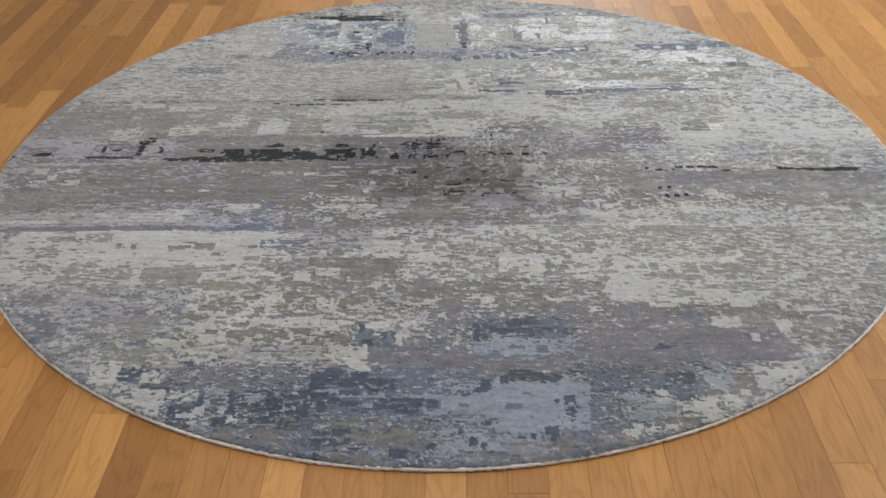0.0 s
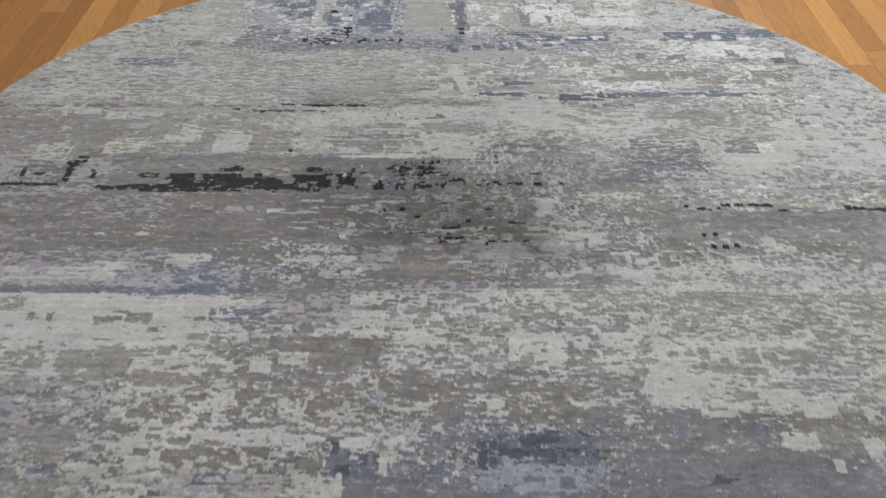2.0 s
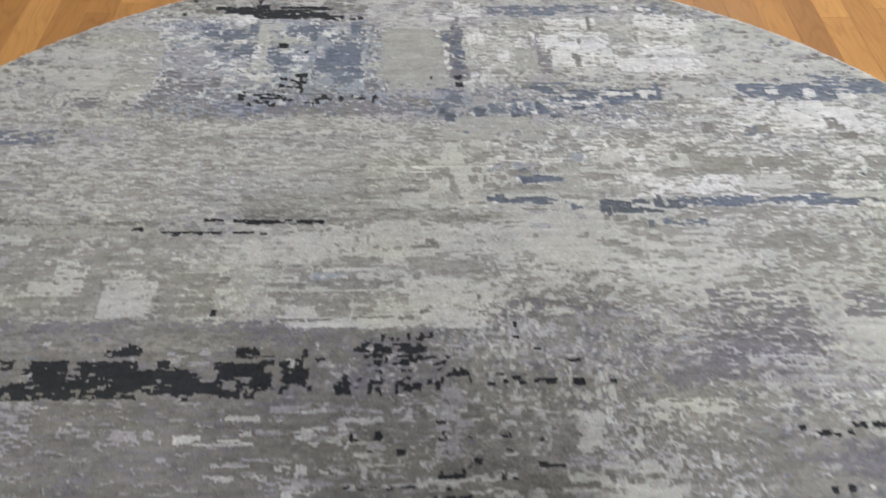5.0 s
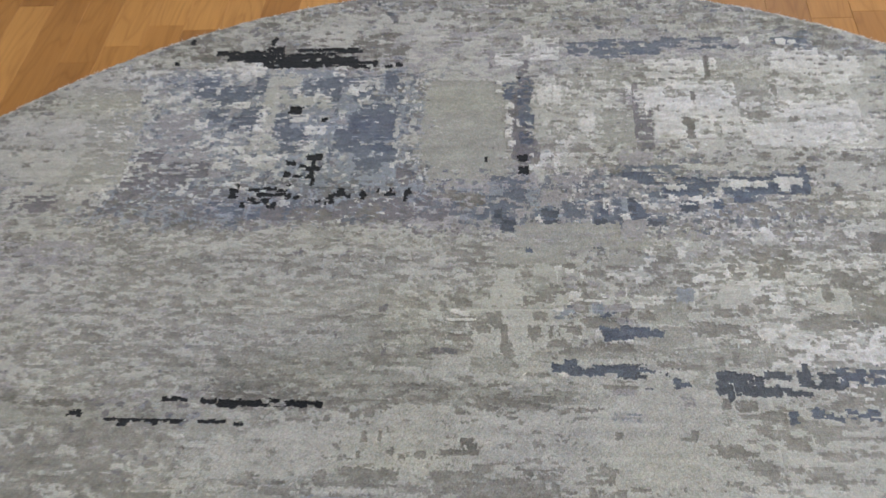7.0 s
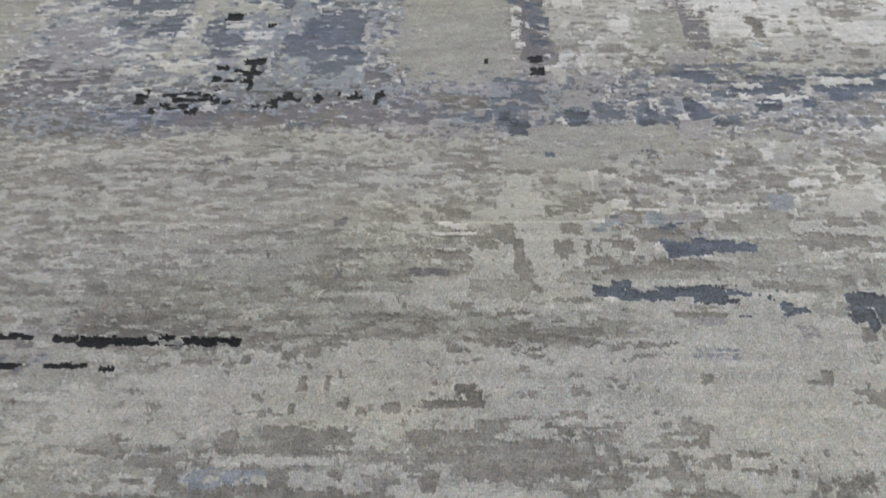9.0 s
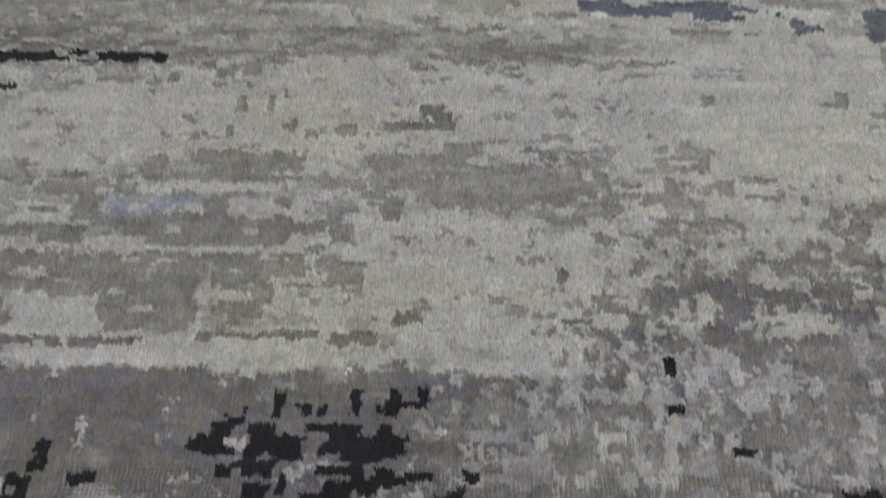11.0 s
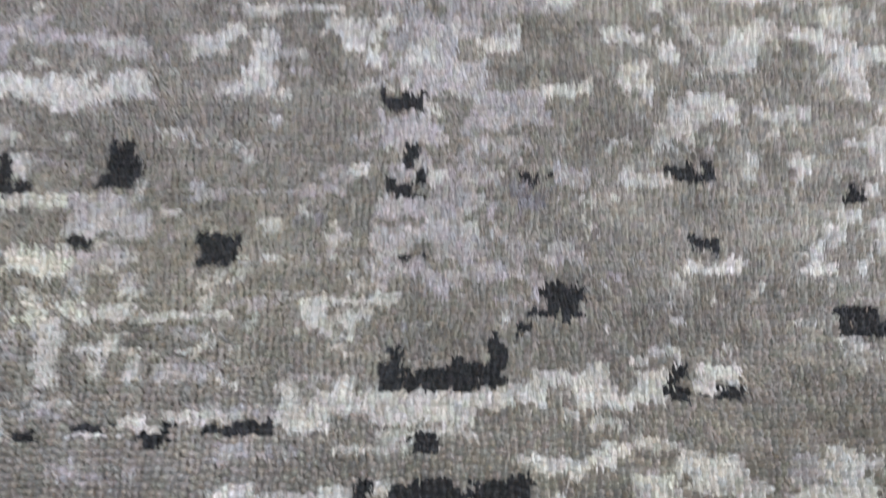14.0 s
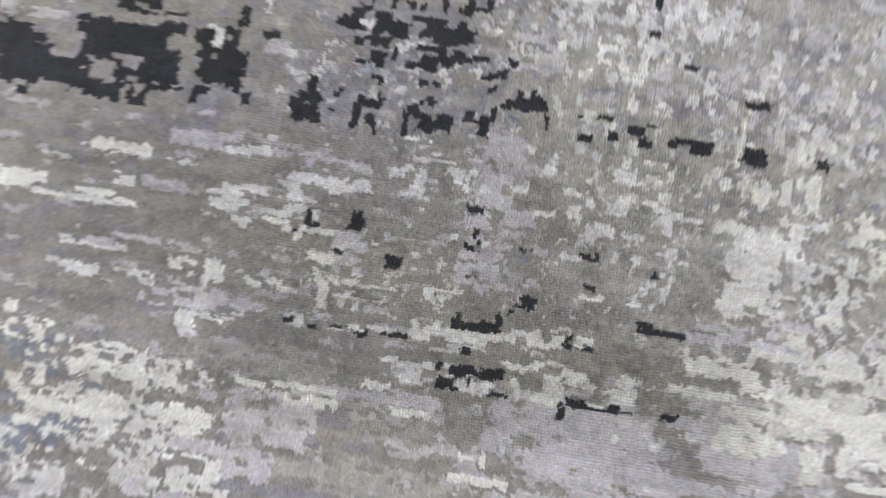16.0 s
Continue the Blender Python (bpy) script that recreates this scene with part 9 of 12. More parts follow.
    inlay(STONE, 0.1079, 0.1393, 0.4169, 0.4333)
    inlay(STONE, 0.1456, 0.1856, 0.4299, 0.4465)
    inlay(STONE, 0.1675, 0.1900, 0.4140, 0.4343)
    inlay(STONE, 0.2150, 0.2377, 0.4434, 0.4559)
    inlay(STONE, 0.0353, 0.0471, 0.4318, 0.4529)
    inlay(STONE, 0.0850, 0.1021, 0.4123, 0.4327)
    inlay(STONE, 0.0116, 0.0323, 0.4356, 0.4526)
    inlay(STONE, -0.0392, -0.0043, 0.4059, 0.4181)
    inlay(STONE, 0.0134, 0.0249, 0.4028, 0.4108)
    inlay(STONE, 0.0368, 0.0481, 0.3797, 0.4032)
    inlay(STONE, 0.1712, 0.2097, 0.3908, 0.4064)
    inlay(STONE, 0.1155, 0.1598, 0.3896, 0.3974)
    inlay(STONE, 0.2935, 0.3073, 0.4204, 0.4406)
    inlay(STONE, 0.3069, 0.3452, 0.4209, 0.4370)
    inlay(STONE, 0.3172, 0.3395, 0.4492, 0.4618)
    inlay(STONE, 0.3304, 0.3409, 0.3718, 0.3942)
    inlay(STONE, 0.2704, 0.2941, 0.3668, 0.3742)
    inlay(STONE, 0.2754, 0.2901, 0.5047, 0.5277)
    inlay(STONE, 0.1429, 0.1489, 0.4896, 0.5078)
    inlay(STONE, 0.0579, 0.0734, 0.5163, 0.5257)
    inlay(DENIM, 0.1897, 0.2093, 0.4105, 0.4322)
    inlay(DENIM, 0.1836, 0.1920, 0.4102, 0.4206)
    inlay(DENIM, 0.2231, 0.2481, 0.4152, 0.4272)
    inlay(DENIM, 0.2152, 0.2264, 0.4213, 0.4293)
    inlay(DENIM, 0.0638, 0.0734, 0.5629, 0.5700)
    inlay(WHITE, 0.3500, 0.3757, 0.4836, 0.5056, 0.9)
    inlay(WHITE, 0.3621, 0.4104, 0.4839, 0.5122, 0.9)
    inlay(WHITE, 0.3415, 0.3584, 0.4765, 0.4834, 0.9)
    inlay(WHITE, 0.3368, 0.3509, 0.4662, 0.4747, 0.9)
    inlay(WHITE, 0.3902, 0.4099, 0.4755, 0.4928, 0.9)
    inlay(WHITE, 0.2923, 0.3216, 0.5050, 0.5186, 0.9)
    inlay(WHITE, 0.3022, 0.3140, 0.5140, 0.5232, 0.9)
    inlay(WHITE, 0.2760, 0.2883, 0.5562, 0.5709, 0.9)
    inlay(WHITE, 0.2870, 0.2993, 0.5710, 0.5809, 0.9)
    inlay(WHITE, 0.3491, 0.3798, 0.5943, 0.6014, 0.9)
    inlay(WHITE, 0.3928, 0.4111, 0.5964, 0.6066, 0.9)
    inlay(WHITE, 0.3706, 0.3921, 0.4142, 0.4300, 0.9)
    inlay(WHITE, 0.3379, 0.3557, 0.5328, 0.5422, 0.9)
    inlay(WHITE, 0.3625, 0.3802, 0.5377, 0.5472, 0.9)
    inlay(WHITE, 0.3967, 0.4149, 0.5863, 0.5964, 0.9)
    inlay(WHITE, 0.3363, 0.3544, 0.5566, 0.5663, 0.9)
    inlay(STONE, 0.3825, 0.4173, 0.5150, 0.5380, 0.8)
    inlay(STONE, 0.3421, 0.3655, 0.5190, 0.5376, 0.8)
    inlay(STONE, 0.3747, 0.3887, 0.4710, 0.4839, 0.8)
    inlay(STONE, 0.4064, 0.4241, 0.5427, 0.5666, 0.8)
    inlay(STONE, 0.3572, 0.3814, 0.5713, 0.5812, 0.8)
    inlay(NAVY, 0.0161, 0.0297, 0.6280, 0.6447, 0.8)
    inlay(NAVY, 0.0270, 0.0469, 0.6010, 0.6280, 0.8)
    inlay(NAVY, 0.0867, 0.1099, 0.6170, 0.6501, 0.8)
    inlay(NAVY, 0.2131, 0.2262, 0.6331, 0.6664, 0.8)
    inlay(NAVY, 0.1620, 0.1814, 0.6149, 0.6278, 0.8)
    inlay(NAVY, 0.2390, 0.2581, 0.6117, 0.6223, 0.8)
    inlay(NAVY, 0.2880, 0.3137, 0.6384, 0.6604, 0.8)
    inlay(NAVY, 0.1146, 0.1282, 0.3591, 0.3725, 0.8)
    inlay(NAVY, 0.1281, 0.1362, 0.3593, 0.3682, 0.8)
    inlay(NAVY, 0.1359, 0.1896, 0.3543, 0.3631, 0.8)
    inlay(NAVY, 0.1785, 0.1998, 0.3521, 0.3572, 0.8)
    inlay(NAVY, 0.1897, 0.2217, 0.3503, 0.3723, 0.8)
    inlay(NAVY, 0.2213, 0.2478, 0.3562, 0.3620, 0.8)
    inlay(NAVY, 0.2437, 0.2649, 0.3669, 0.3698, 0.8)
    inlay(WHITE, 0.1471, 0.1606, 0.3599, 0.3710, 0.8)
    inlay(WHITE, 0.1866, 0.1972, 0.3536, 0.3572, 0.8)
    inlay(WHITE, 0.1748, 0.1802, 0.3716, 0.3768, 0.8)
    inlay(WHITE, 0.2243, 0.2440, 0.6551, 0.6721, 0.8)
    inlay(WHITE, 0.1772, 0.1872, 0.6442, 0.6666, 0.8)
    inlay(WHITE, 0.3029, 0.3288, 0.6548, 0.6716, 0.8)
    inlay(WHITE, 0.3298, 0.3492, 0.6602, 0.6771, 0.8)
    inlay(WHITE, 0.2016, 0.2146, 0.6223, 0.6386, 0.8)
    inlay(WHITE, 0.0766, 0.0866, 0.6171, 0.6334, 0.8)
    inlay(WHITE, 0.0331, 0.0493, 0.3315, 0.3366)
    inlay(WHITE, 0.0600, 0.0735, 0.3373, 0.3467)
    inlay(WHITE, 0.0735, 0.0869, 0.3319, 0.3362)
    inlay(WHITE, 0.0925, 0.1005, 0.3438, 0.3511)
    inlay(WHITE, 0.1089, 0.1224, 0.3531, 0.3589)


def mid_inlays(inlay):
    inlay(LILAC, -0.2428, -0.1969, -0.1116, -0.0978)
    inlay(LILAC, -0.2586, -0.2220, -0.1501, -0.1410)
    inlay(LILAC, -0.2952, -0.2724, -0.2020, -0.1966)
    inlay(LILAC, -0.2729, -0.2364, -0.1943, -0.1898)
    inlay(LILAC, -0.2178, -0.1460, -0.2356, -0.2267)
    inlay(LILAC, -0.1960, -0.1519, -0.3505, -0.3399)
    inlay(LILAC, -0.1509, -0.1136, -0.3697, -0.3421)
    inlay(LILAC, -0.1193, -0.0842, -0.3340, -0.3040)
    inlay(LILAC, -0.1811, -0.1678, -0.3108, -0.3022)
    inlay(LILAC, -0.0885, -0.0272, -0.2897, -0.2833)
    inlay(LILAC, -0.0261, 0.0104, -0.2904, -0.2797)
    inlay(LILAC, 0.1871, 0.2128, -0.2063, -0.1976)
    inlay(LILAC, 0.2133, 0.2687, -0.2019, -0.1976)
    inlay(LILAC, 0.2394, 0.2776, -0.2035, -0.1992)
    inlay(LILAC, 0.0787, 0.1088, -0.2889, -0.2590)
    inlay(LILAC, 0.1111, 0.1751, -0.2939, -0.2706)
    inlay(LILAC, 0.1830, 0.2211, -0.2736, -0.2630)
    inlay(LILAC, 0.0555, 0.0898, -0.3055, -0.2842)
    inlay(LILAC, 0.0806, 0.1785, -0.3220, -0.2988)
    inlay(LILAC, 0.2124, 0.2712, -0.3035, -0.2825)
    inlay(LILAC, -0.2410, -0.1735, -0.2417, -0.2218, 0.7)
    inlay(TAUPE, -0.2570, -0.2296, -0.1576, -0.1508)
    inlay(TAUPE, -0.2709, -0.2421, -0.3905, -0.3777)
    inlay(TAUPE, 0.0674, 0.0845, -0.3073, -0.2967)
    inlay(TAUPE, 0.1917, 0.2128, -0.3080, -0.2975)
    inlay(TAUPE, 0.2095, 0.2389, -0.3108, -0.3024)
    inlay(TAUPE, 0.0139, 0.0424, -0.3128, -0.2894)
    inlay(TAUPE, 0.0402, 0.0702, -0.3431, -0.3347)
    inlay(PLUM, -0.0831, -0.0590, -0.3160, -0.2989)
    inlay(PLUM, -0.1615, -0.1527, -0.3434, -0.3327)
    inlay(PLUM, -0.0910, -0.0823, -0.3318, -0.3233)
    inlay(PLUM, -0.0641, -0.0380, -0.3304, -0.3218)
    inlay(PLUM, -0.1540, -0.0668, -0.3759, -0.3666)
    inlay(STONE, -0.1131, -0.0521, -0.3573, -0.3446)
    inlay(IVORY, -0.3756, -0.3385, -0.1599, -0.1516)
    inlay(IVORY, -0.3743, -0.3488, -0.1662, -0.1594)
    inlay(IVORY, -0.3062, -0.2554, -0.1247, -0.1164)
    inlay(IVORY, -0.3471, -0.3170, -0.1688, -0.1643)
    inlay(IVORY, -0.3127, -0.2804, -0.1634, -0.1565)
    inlay(IVORY, -0.2763, -0.2603, -0.1670, -0.1625)
    inlay(SILK, -0.2047, -0.1774, -0.1473, -0.1427)
    inlay(SILK, -0.2011, -0.1898, -0.1572, -0.1481)
    inlay(SILK, -0.1830, -0.1694, -0.1520, -0.1475)
    inlay(SILK, -0.1760, -0.1601, -0.1391, -0.1346)
    inlay(SILK, -0.1949, -0.1743, -0.1135, -0.1075)
    inlay(SILK, -0.1768, -0.1586, -0.1109, -0.1031)
    inlay(SILK, -0.1800, -0.1642, -0.1676, -0.1631)
    inlay(SILK, -0.1747, -0.1680, -0.1712, -0.1676)
    inlay(SILK, -0.1283, -0.1216, -0.1741, -0.1651)
    inlay(SILK, -0.2268, -0.2152, -0.0258, -0.0093)
    inlay(IVORY, 0.2097, 0.2140, -0.0465, -0.0238)
    inlay(IVORY, 0.2076, 0.2119, -0.0652, -0.0427)
    inlay(IVORY, 0.2454, 0.2498, -0.0206, -0.0160)
    inlay(IVORY, 0.2529, 0.2637, -0.0282, -0.0205)
    inlay(IVORY, 0.1995, 0.2052, -0.0825, -0.0735)
    inlay(IVORY, 0.2130, 0.2325, -0.0817, -0.0750)
    inlay(IVORY, 0.2248, 0.2313, -0.0922, -0.0788)
    inlay(IVORY, 0.2481, 0.2546, -0.0863, -0.0684)
    inlay(IVORY, 0.2652, 0.2739, -0.0813, -0.0656)
    inlay(IVORY, 0.2726, 0.2769, -0.0873, -0.0739)
    inlay(IVORY, 0.1976, 0.2257, -0.1174, -0.1085)
    inlay(IVORY, 0.2378, 0.2486, -0.1242, -0.1149)
    inlay(IVORY, -0.1952, -0.1601, -0.3817, -0.3648, 0.6)
    inlay(IVORY, -0.2823, -0.2350, -0.2863, -0.2798, 0.7)
    inlay(IVORY, -0.2886, -0.2706, -0.3054, -0.2945, 0.7)
    inlay(IVORY, -0.2854, -0.2696, -0.2983, -0.2874, 0.7)
    inlay(IVORY, -0.2432, -0.2275, -0.3027, -0.2875, 0.7)
    inlay(IVORY, -0.3136, -0.3046, -0.3236, -0.3061, 0.7)
    inlay(IVORY, -0.3112, -0.2976, -0.2981, -0.2872, 0.7)
    inlay(IVORY, -0.2773, -0.2460, -0.3404, -0.3210, 0.7)
    inlay(IVORY, -0.2615, -0.2458, -0.3460, -0.3374, 0.7)
    inlay(IVORY, -0.2210, -0.2031, -0.2968, -0.2837, 0.7)
    inlay(IVORY, -0.2141, -0.2030, -0.3074, -0.2966, 0.7)
    inlay(IVORY, -0.1999, -0.1910, -0.3076, -0.3011, 0.7)
    inlay(IVORY, -0.1966, -0.1899, -0.2894, -0.2828, 0.7)
    inlay(IVORY, -0.2104, -0.1993, -0.3423, -0.3229, 0.7)
    inlay(IVORY, -0.1961, -0.1762, -0.3415, -0.3286, 0.7)
    inlay(IVORY, -0.1752, -0.1663, -0.3323, -0.3195, 0.7)
    inlay(IVORY, -0.2343, -0.2209, -0.3482, -0.3310, 0.7)
    inlay(IVORY, -0.3182, -0.3092, -0.3445, -0.3294, 0.7)
    inlay(IVORY, -0.2982, -0.2892, -0.3391, -0.3261, 0.7)
    inlay(IVORY, -0.1586, -0.1299, -0.2935, -0.2883, 0.7)
    inlay(IVORY, -0.1140, -0.0700, -0.3019, -0.2933, 0.7)
    inlay(IVORY, -0.1291, -0.0718, -0.2909, -0.2857, 0.7)
    inlay(IVORY, -0.1838, -0.1616, -0.2950, -0.2885, 0.7)
    inlay(IVORY, -0.3356, -0.3151, -0.2811, -0.2723, 0.7)
    inlay(IVORY, -0.3483, -0.3391, -0.2680, -0.2569, 0.7)
    inlay(IVORY, -0.2106, -0.1971, -0.2549, -0.2430, 0.7)
    inlay(IVORY, -0.2005, -0.1960, -0.2586, -0.2498, 0.7)
    inlay(IVORY, -0.1903, -0.1746, -0.2493, -0.2427, 0.7)
    inlay(IVORY, -0.1926, -0.1790, -0.2179, -0.2023, 0.7)
    inlay(IVORY, -0.2230, -0.2026, -0.2153, -0.2019, 0.7)
    inlay(IVORY, -0.1574, -0.1439, -0.2170, -0.2081, 0.7)
    inlay(IVORY, -0.1388, -0.1210, -0.2160, -0.2094, 0.7)
    inlay(IVORY, -0.1110, -0.0865, -0.2043, -0.1977, 0.7)
    inlay(IVORY, -0.1162, -0.0804, -0.1883, -0.1794, 0.7)
    inlay(SILK, -0.1022, -0.0933, -0.2244, -0.2023)
    inlay(SILK, -0.1253, -0.1075, -0.2411, -0.2323)
    inlay(SILK, -0.0545, -0.0326, -0.2808, -0.2743)
    inlay(SILK, -0.0291, 0.0014, -0.2980, -0.2916)
    inlay(SILK, -0.2972, -0.2749, -0.4040, -0.3785, 0.7)
    inlay(SILK, -0.2251, -0.2074, -0.3925, -0.3777, 0.7)
    inlay(IVORY, 0.1899, 0.2113, -0.2281, -0.2195)
    inlay(IVORY, 0.2076, 0.2416, -0.2287, -0.2201)
    inlay(IVORY, 0.2384, 0.2490, -0.2386, -0.2215)
    inlay(IVORY, 0.1798, 0.2308, -0.2471, -0.2406)
    inlay(IVORY, 0.2370, 0.2750, -0.2540, -0.2489)
    inlay(IVORY, 0.2733, 0.2880, -0.2649, -0.2373)
    inlay(IVORY, 0.2884, 0.3009, -0.2605, -0.2436)
    inlay(IVORY, 0.3009, 0.3344, -0.2547, -0.2420)
    inlay(IVORY, 0.3142, 0.3393, -0.2575, -0.2491)
    inlay(IVORY, 0.2366, 0.2534, -0.2709, -0.2624)
    inlay(IVORY, 0.2521, 0.2647, -0.2752, -0.2667)
    inlay(IVORY, 0.2186, 0.2397, -0.2842, -0.2716)
    inlay(IVORY, 0.2405, 0.2531, -0.2877, -0.2751)
    inlay(IVORY, 0.2879, 0.2962, -0.2993, -0.2700)
    inlay(IVORY, 0.3003, 0.3045, -0.2934, -0.2704)
    inlay(IVORY, 0.3127, 0.3210, -0.2910, -0.2659)
    inlay(IVORY, 0.3204, 0.3487, -0.2733, -0.2671)
    inlay(IVORY, 0.3232, 0.3514, -0.2984, -0.2921)
    inlay(IVORY, 0.2185, 0.2529, -0.1516, -0.1257)
    inlay(IVORY, 0.2121, 0.2250, -0.1634, -0.1547)
    inlay(IVORY, 0.2252, 0.2467, -0.1695, -0.1476)
    inlay(IVORY, 0.2476, 0.2561, -0.1693, -0.1584)
    inlay(IVORY, 0.2979, 0.3064, -0.1590, -0.1372)
    inlay(IVORY, 0.2912, 0.3040, -0.1752, -0.1557)
    inlay(IVORY, 0.2836, 0.2963, -0.1787, -0.1700)
    inlay(SILK, 0.1416, 0.1480, -0.2895, -0.2832)
    inlay(SILK, 0.1725, 0.1789, -0.2931, -0.2867)
    inlay(IVORY, 0.0283, 0.0412, -0.3228, -0.3186)
    inlay(IVORY, 0.0226, 0.0697, -0.3404, -0.3341)
    inlay(IVORY, 0.0458, 0.0501, -0.3270, -0.3143)
    inlay(INK, -0.4025, -0.3893, -0.0391, -0.0272, 0.95)
    inlay(INK, -0.3981, -0.3546, -0.0582, -0.0450, 0.95)
    inlay(INK, -0.3947, -0.3195, -0.0746, -0.0549, 0.95)
    inlay(INK, -0.3772, -0.3678, -0.0891, -0.0774, 0.95)
    inlay(INK, -0.3928, -0.3599, -0.0801, -0.0731, 0.95)
    inlay(INK, -0.3717, -0.3599, -0.0446, -0.0365, 0.95)
    inlay(INK, -0.3362, -0.3079, -0.0308, -0.0156, 0.95)
    inlay(INK, -0.3299, -0.2596, -0.0365, -0.0175, 0.95)
    inlay(INK, -0.3334, -0.2470, -0.0514, -0.0363, 0.95)
    inlay(INK, -0.3343, -0.3179, -0.0615, -0.0512, 0.95)
    inlay(INK, -0.2918, -0.2453, -0.0569, -0.0428, 0.95)
    inlay(INK, -0.2999, -0.2440, -0.0622, -0.0519, 0.95)
    inlay(INK, -0.3357, -0.2904, -0.0827, -0.0687, 0.95)
    inlay(INK, -0.2988, -0.2616, -0.0683, -0.0589, 0.95)
    inlay(INK, -0.2848, -0.2686, -0.0830, -0.0672, 0.95)
    inlay(INK, -0.2792, -0.2514, -0.0709, -0.0616, 0.95)
    inlay(INK, -0.2604, -0.2419, -0.0670, -0.0642, 0.95)
    inlay(INK, -0.2968, -0.2710, -0.0082, 0.0037, 0.95)
    inlay(INK, -0.2674, -0.2347, -0.0060, -0.0022, 0.95)
    inlay(INK, -0.2700, -0.2466, -0.0216, -0.0112, 0.95)
    inlay(INK, -0.2386, -0.2223, -0.0224, -0.0130, 0.95)
    inlay(INK, -0.2365, -0.2239, -0.0368, -0.0217, 0.95)
    inlay(INK, -0.2283, -0.1913, -0.0387, -0.0269, 0.95)
    inlay(INK, -0.2332, -0.1893, -0.0532, -0.0345, 0.95)
    inlay(INK, -0.2250, -0.1917, -0.0585, -0.0427, 0.95)
    inlay(INK, -0.2145, -0.2006, -0.0286, -0.0098, 0.95)
    inlay(INK, -0.2041, -0.1948, -0.0081, 0.0109, 0.95)
    inlay(INK, -0.1999, -0.1930, -0.0631, -0.0561, 0.95)
    inlay(INK, -0.1913, -0.1835, -0.0727, -0.0620, 0.95)
    inlay(INK, -0.2334, -0.2265, -0.0775, -0.0636, 0.95)
    inlay(INK, -0.2299, -0.2183, -0.0672, -0.0602, 0.95)
    inlay(INK, -0.1253, -0.1164, -0.2396, -0.2352)
    inlay(INK, -0.1066, -0.0977, -0.2420, -0.2376)
    inlay(INK, 0.1565, 0.1887, -0.2049, -0.1997)
    inlay(INK, 0.0985, 0.1050, -0.2813, -0.2706)
    inlay(INK, 0.1781, 0.1908, -0.2692, -0.2636)
    inlay(INK, 0.2114, 0.2311, -0.0152, -0.0084)
    inlay(INK, 0.2121, 0.2339, -0.0587, -0.0475)
    inlay(INK, 0.2172, 0.2324, -0.0617, -0.0563)
    inlay(INK, 0.2717, 0.2826, -0.0574, -0.0498)
    inlay(TAUPE, -0.3365, -0.2981, 0.3118, 0.3210, 0.6)
    inlay(TAUPE, -0.2972, -0.1955, 0.3103, 0.3194, 0.6)
    inlay(TAUPE, -0.2543, -0.1621, 0.0695, 0.0732, 0.6)
    inlay(TAUPE, -0.2471, -0.1879, 0.0674, 0.0711, 0.6)
    inlay(PLUM, -0.0615, -0.0255, 0.3859, 0.3949)
    inlay(PLUM, -0.2310, -0.2039, 0.0408, 0.0477)
    inlay(PLUM, -0.1247, -0.1180, 0.3808, 0.4017, 0.6)
    inlay(PLUM, -0.1923, -0.1831, 0.4089, 0.4184, 0.6)
    inlay(PLUM, -0.1382, -0.1239, 0.4496, 0.4652, 0.6)
    inlay(IVORY, -0.0559, -0.0054, 0.3692, 0.3827)
    inlay(IVORY, -0.0418, -0.0050, 0.3529, 0.3727)
    inlay(IVORY, -0.2627, -0.2262, 0.1539, 0.1697)
    inlay(IVORY, -0.1865, -0.1679, 0.1784, 0.1845)
    inlay(IVORY, -0.1760, -0.0979, 0.1817, 0.1888)
    inlay(IVORY, -0.2027, -0.1338, 0.1339, 0.1369)
    inlay(IVORY, -0.1478, -0.0773, 0.1323, 0.1395)
    inlay(IVORY, -0.2770, -0.2200, 0.1350, 0.1427)
    inlay(IVORY, -0.0162, -0.0085, 0.2263, 0.2314)
    inlay(STONE, -0.1861, -0.1650, 0.3058, 0.3179, 0.55)
    inlay(STONE, -0.1603, -0.0806, 0.3070, 0.3130, 0.55)
    inlay(STONE, -0.0986, -0.0309, 0.3143, 0.3297, 0.55)
    inlay(STONE, -0.0672, -0.0585, 0.3424, 0.3618, 0.55)
    inlay(STONE, -0.1964, -0.1800, 0.2791, 0.2820, 0.55)
    inlay(STONE, -0.2760, -0.2636, 0.2802, 0.2888, 0.55)
    inlay(STONE, -0.1621, -0.1426, 0.2256, 0.2334, 0.55)
    inlay(STONE, -0.1570, -0.1405, 0.2858, 0.2945)
    inlay(STONE, -0.1368, -0.1244, 0.2862, 0.3008)
    inlay(STONE, -0.2377, -0.2254, 0.2781, 0.2839)
    inlay(STONE, -0.2256, -0.2091, 0.2796, 0.2842)
    inlay(STONE, -0.1890, -0.1808, 0.2792, 0.2896)
    inlay(STONE, -0.1376, -0.1296, 0.2525, 0.2662)
    inlay(STONE, -0.1156, -0.1108, 0.2540, 0.2667)
    inlay(STONE, -0.1047, -0.0930, 0.2346, 0.2425)
    inlay(STONE, -0.0995, -0.0936, 0.2400, 0.2479)
    inlay(STONE, -0.1394, -0.1335, 0.2286, 0.2390)
    inlay(STONE, -0.0880, -0.0783, 0.2272, 0.2324)
    inlay(STONE, -0.0672, -0.0535, 0.2303, 0.2408)
    inlay(STONE, -0.0214, -0.0131, 0.2945, 0.3063)
    inlay(TAUPE, -0.0114, 0.0045, 0.2501, 0.2598)
    inlay(TAUPE, -0.0343, 0.0126, 0.2367, 0.2446)
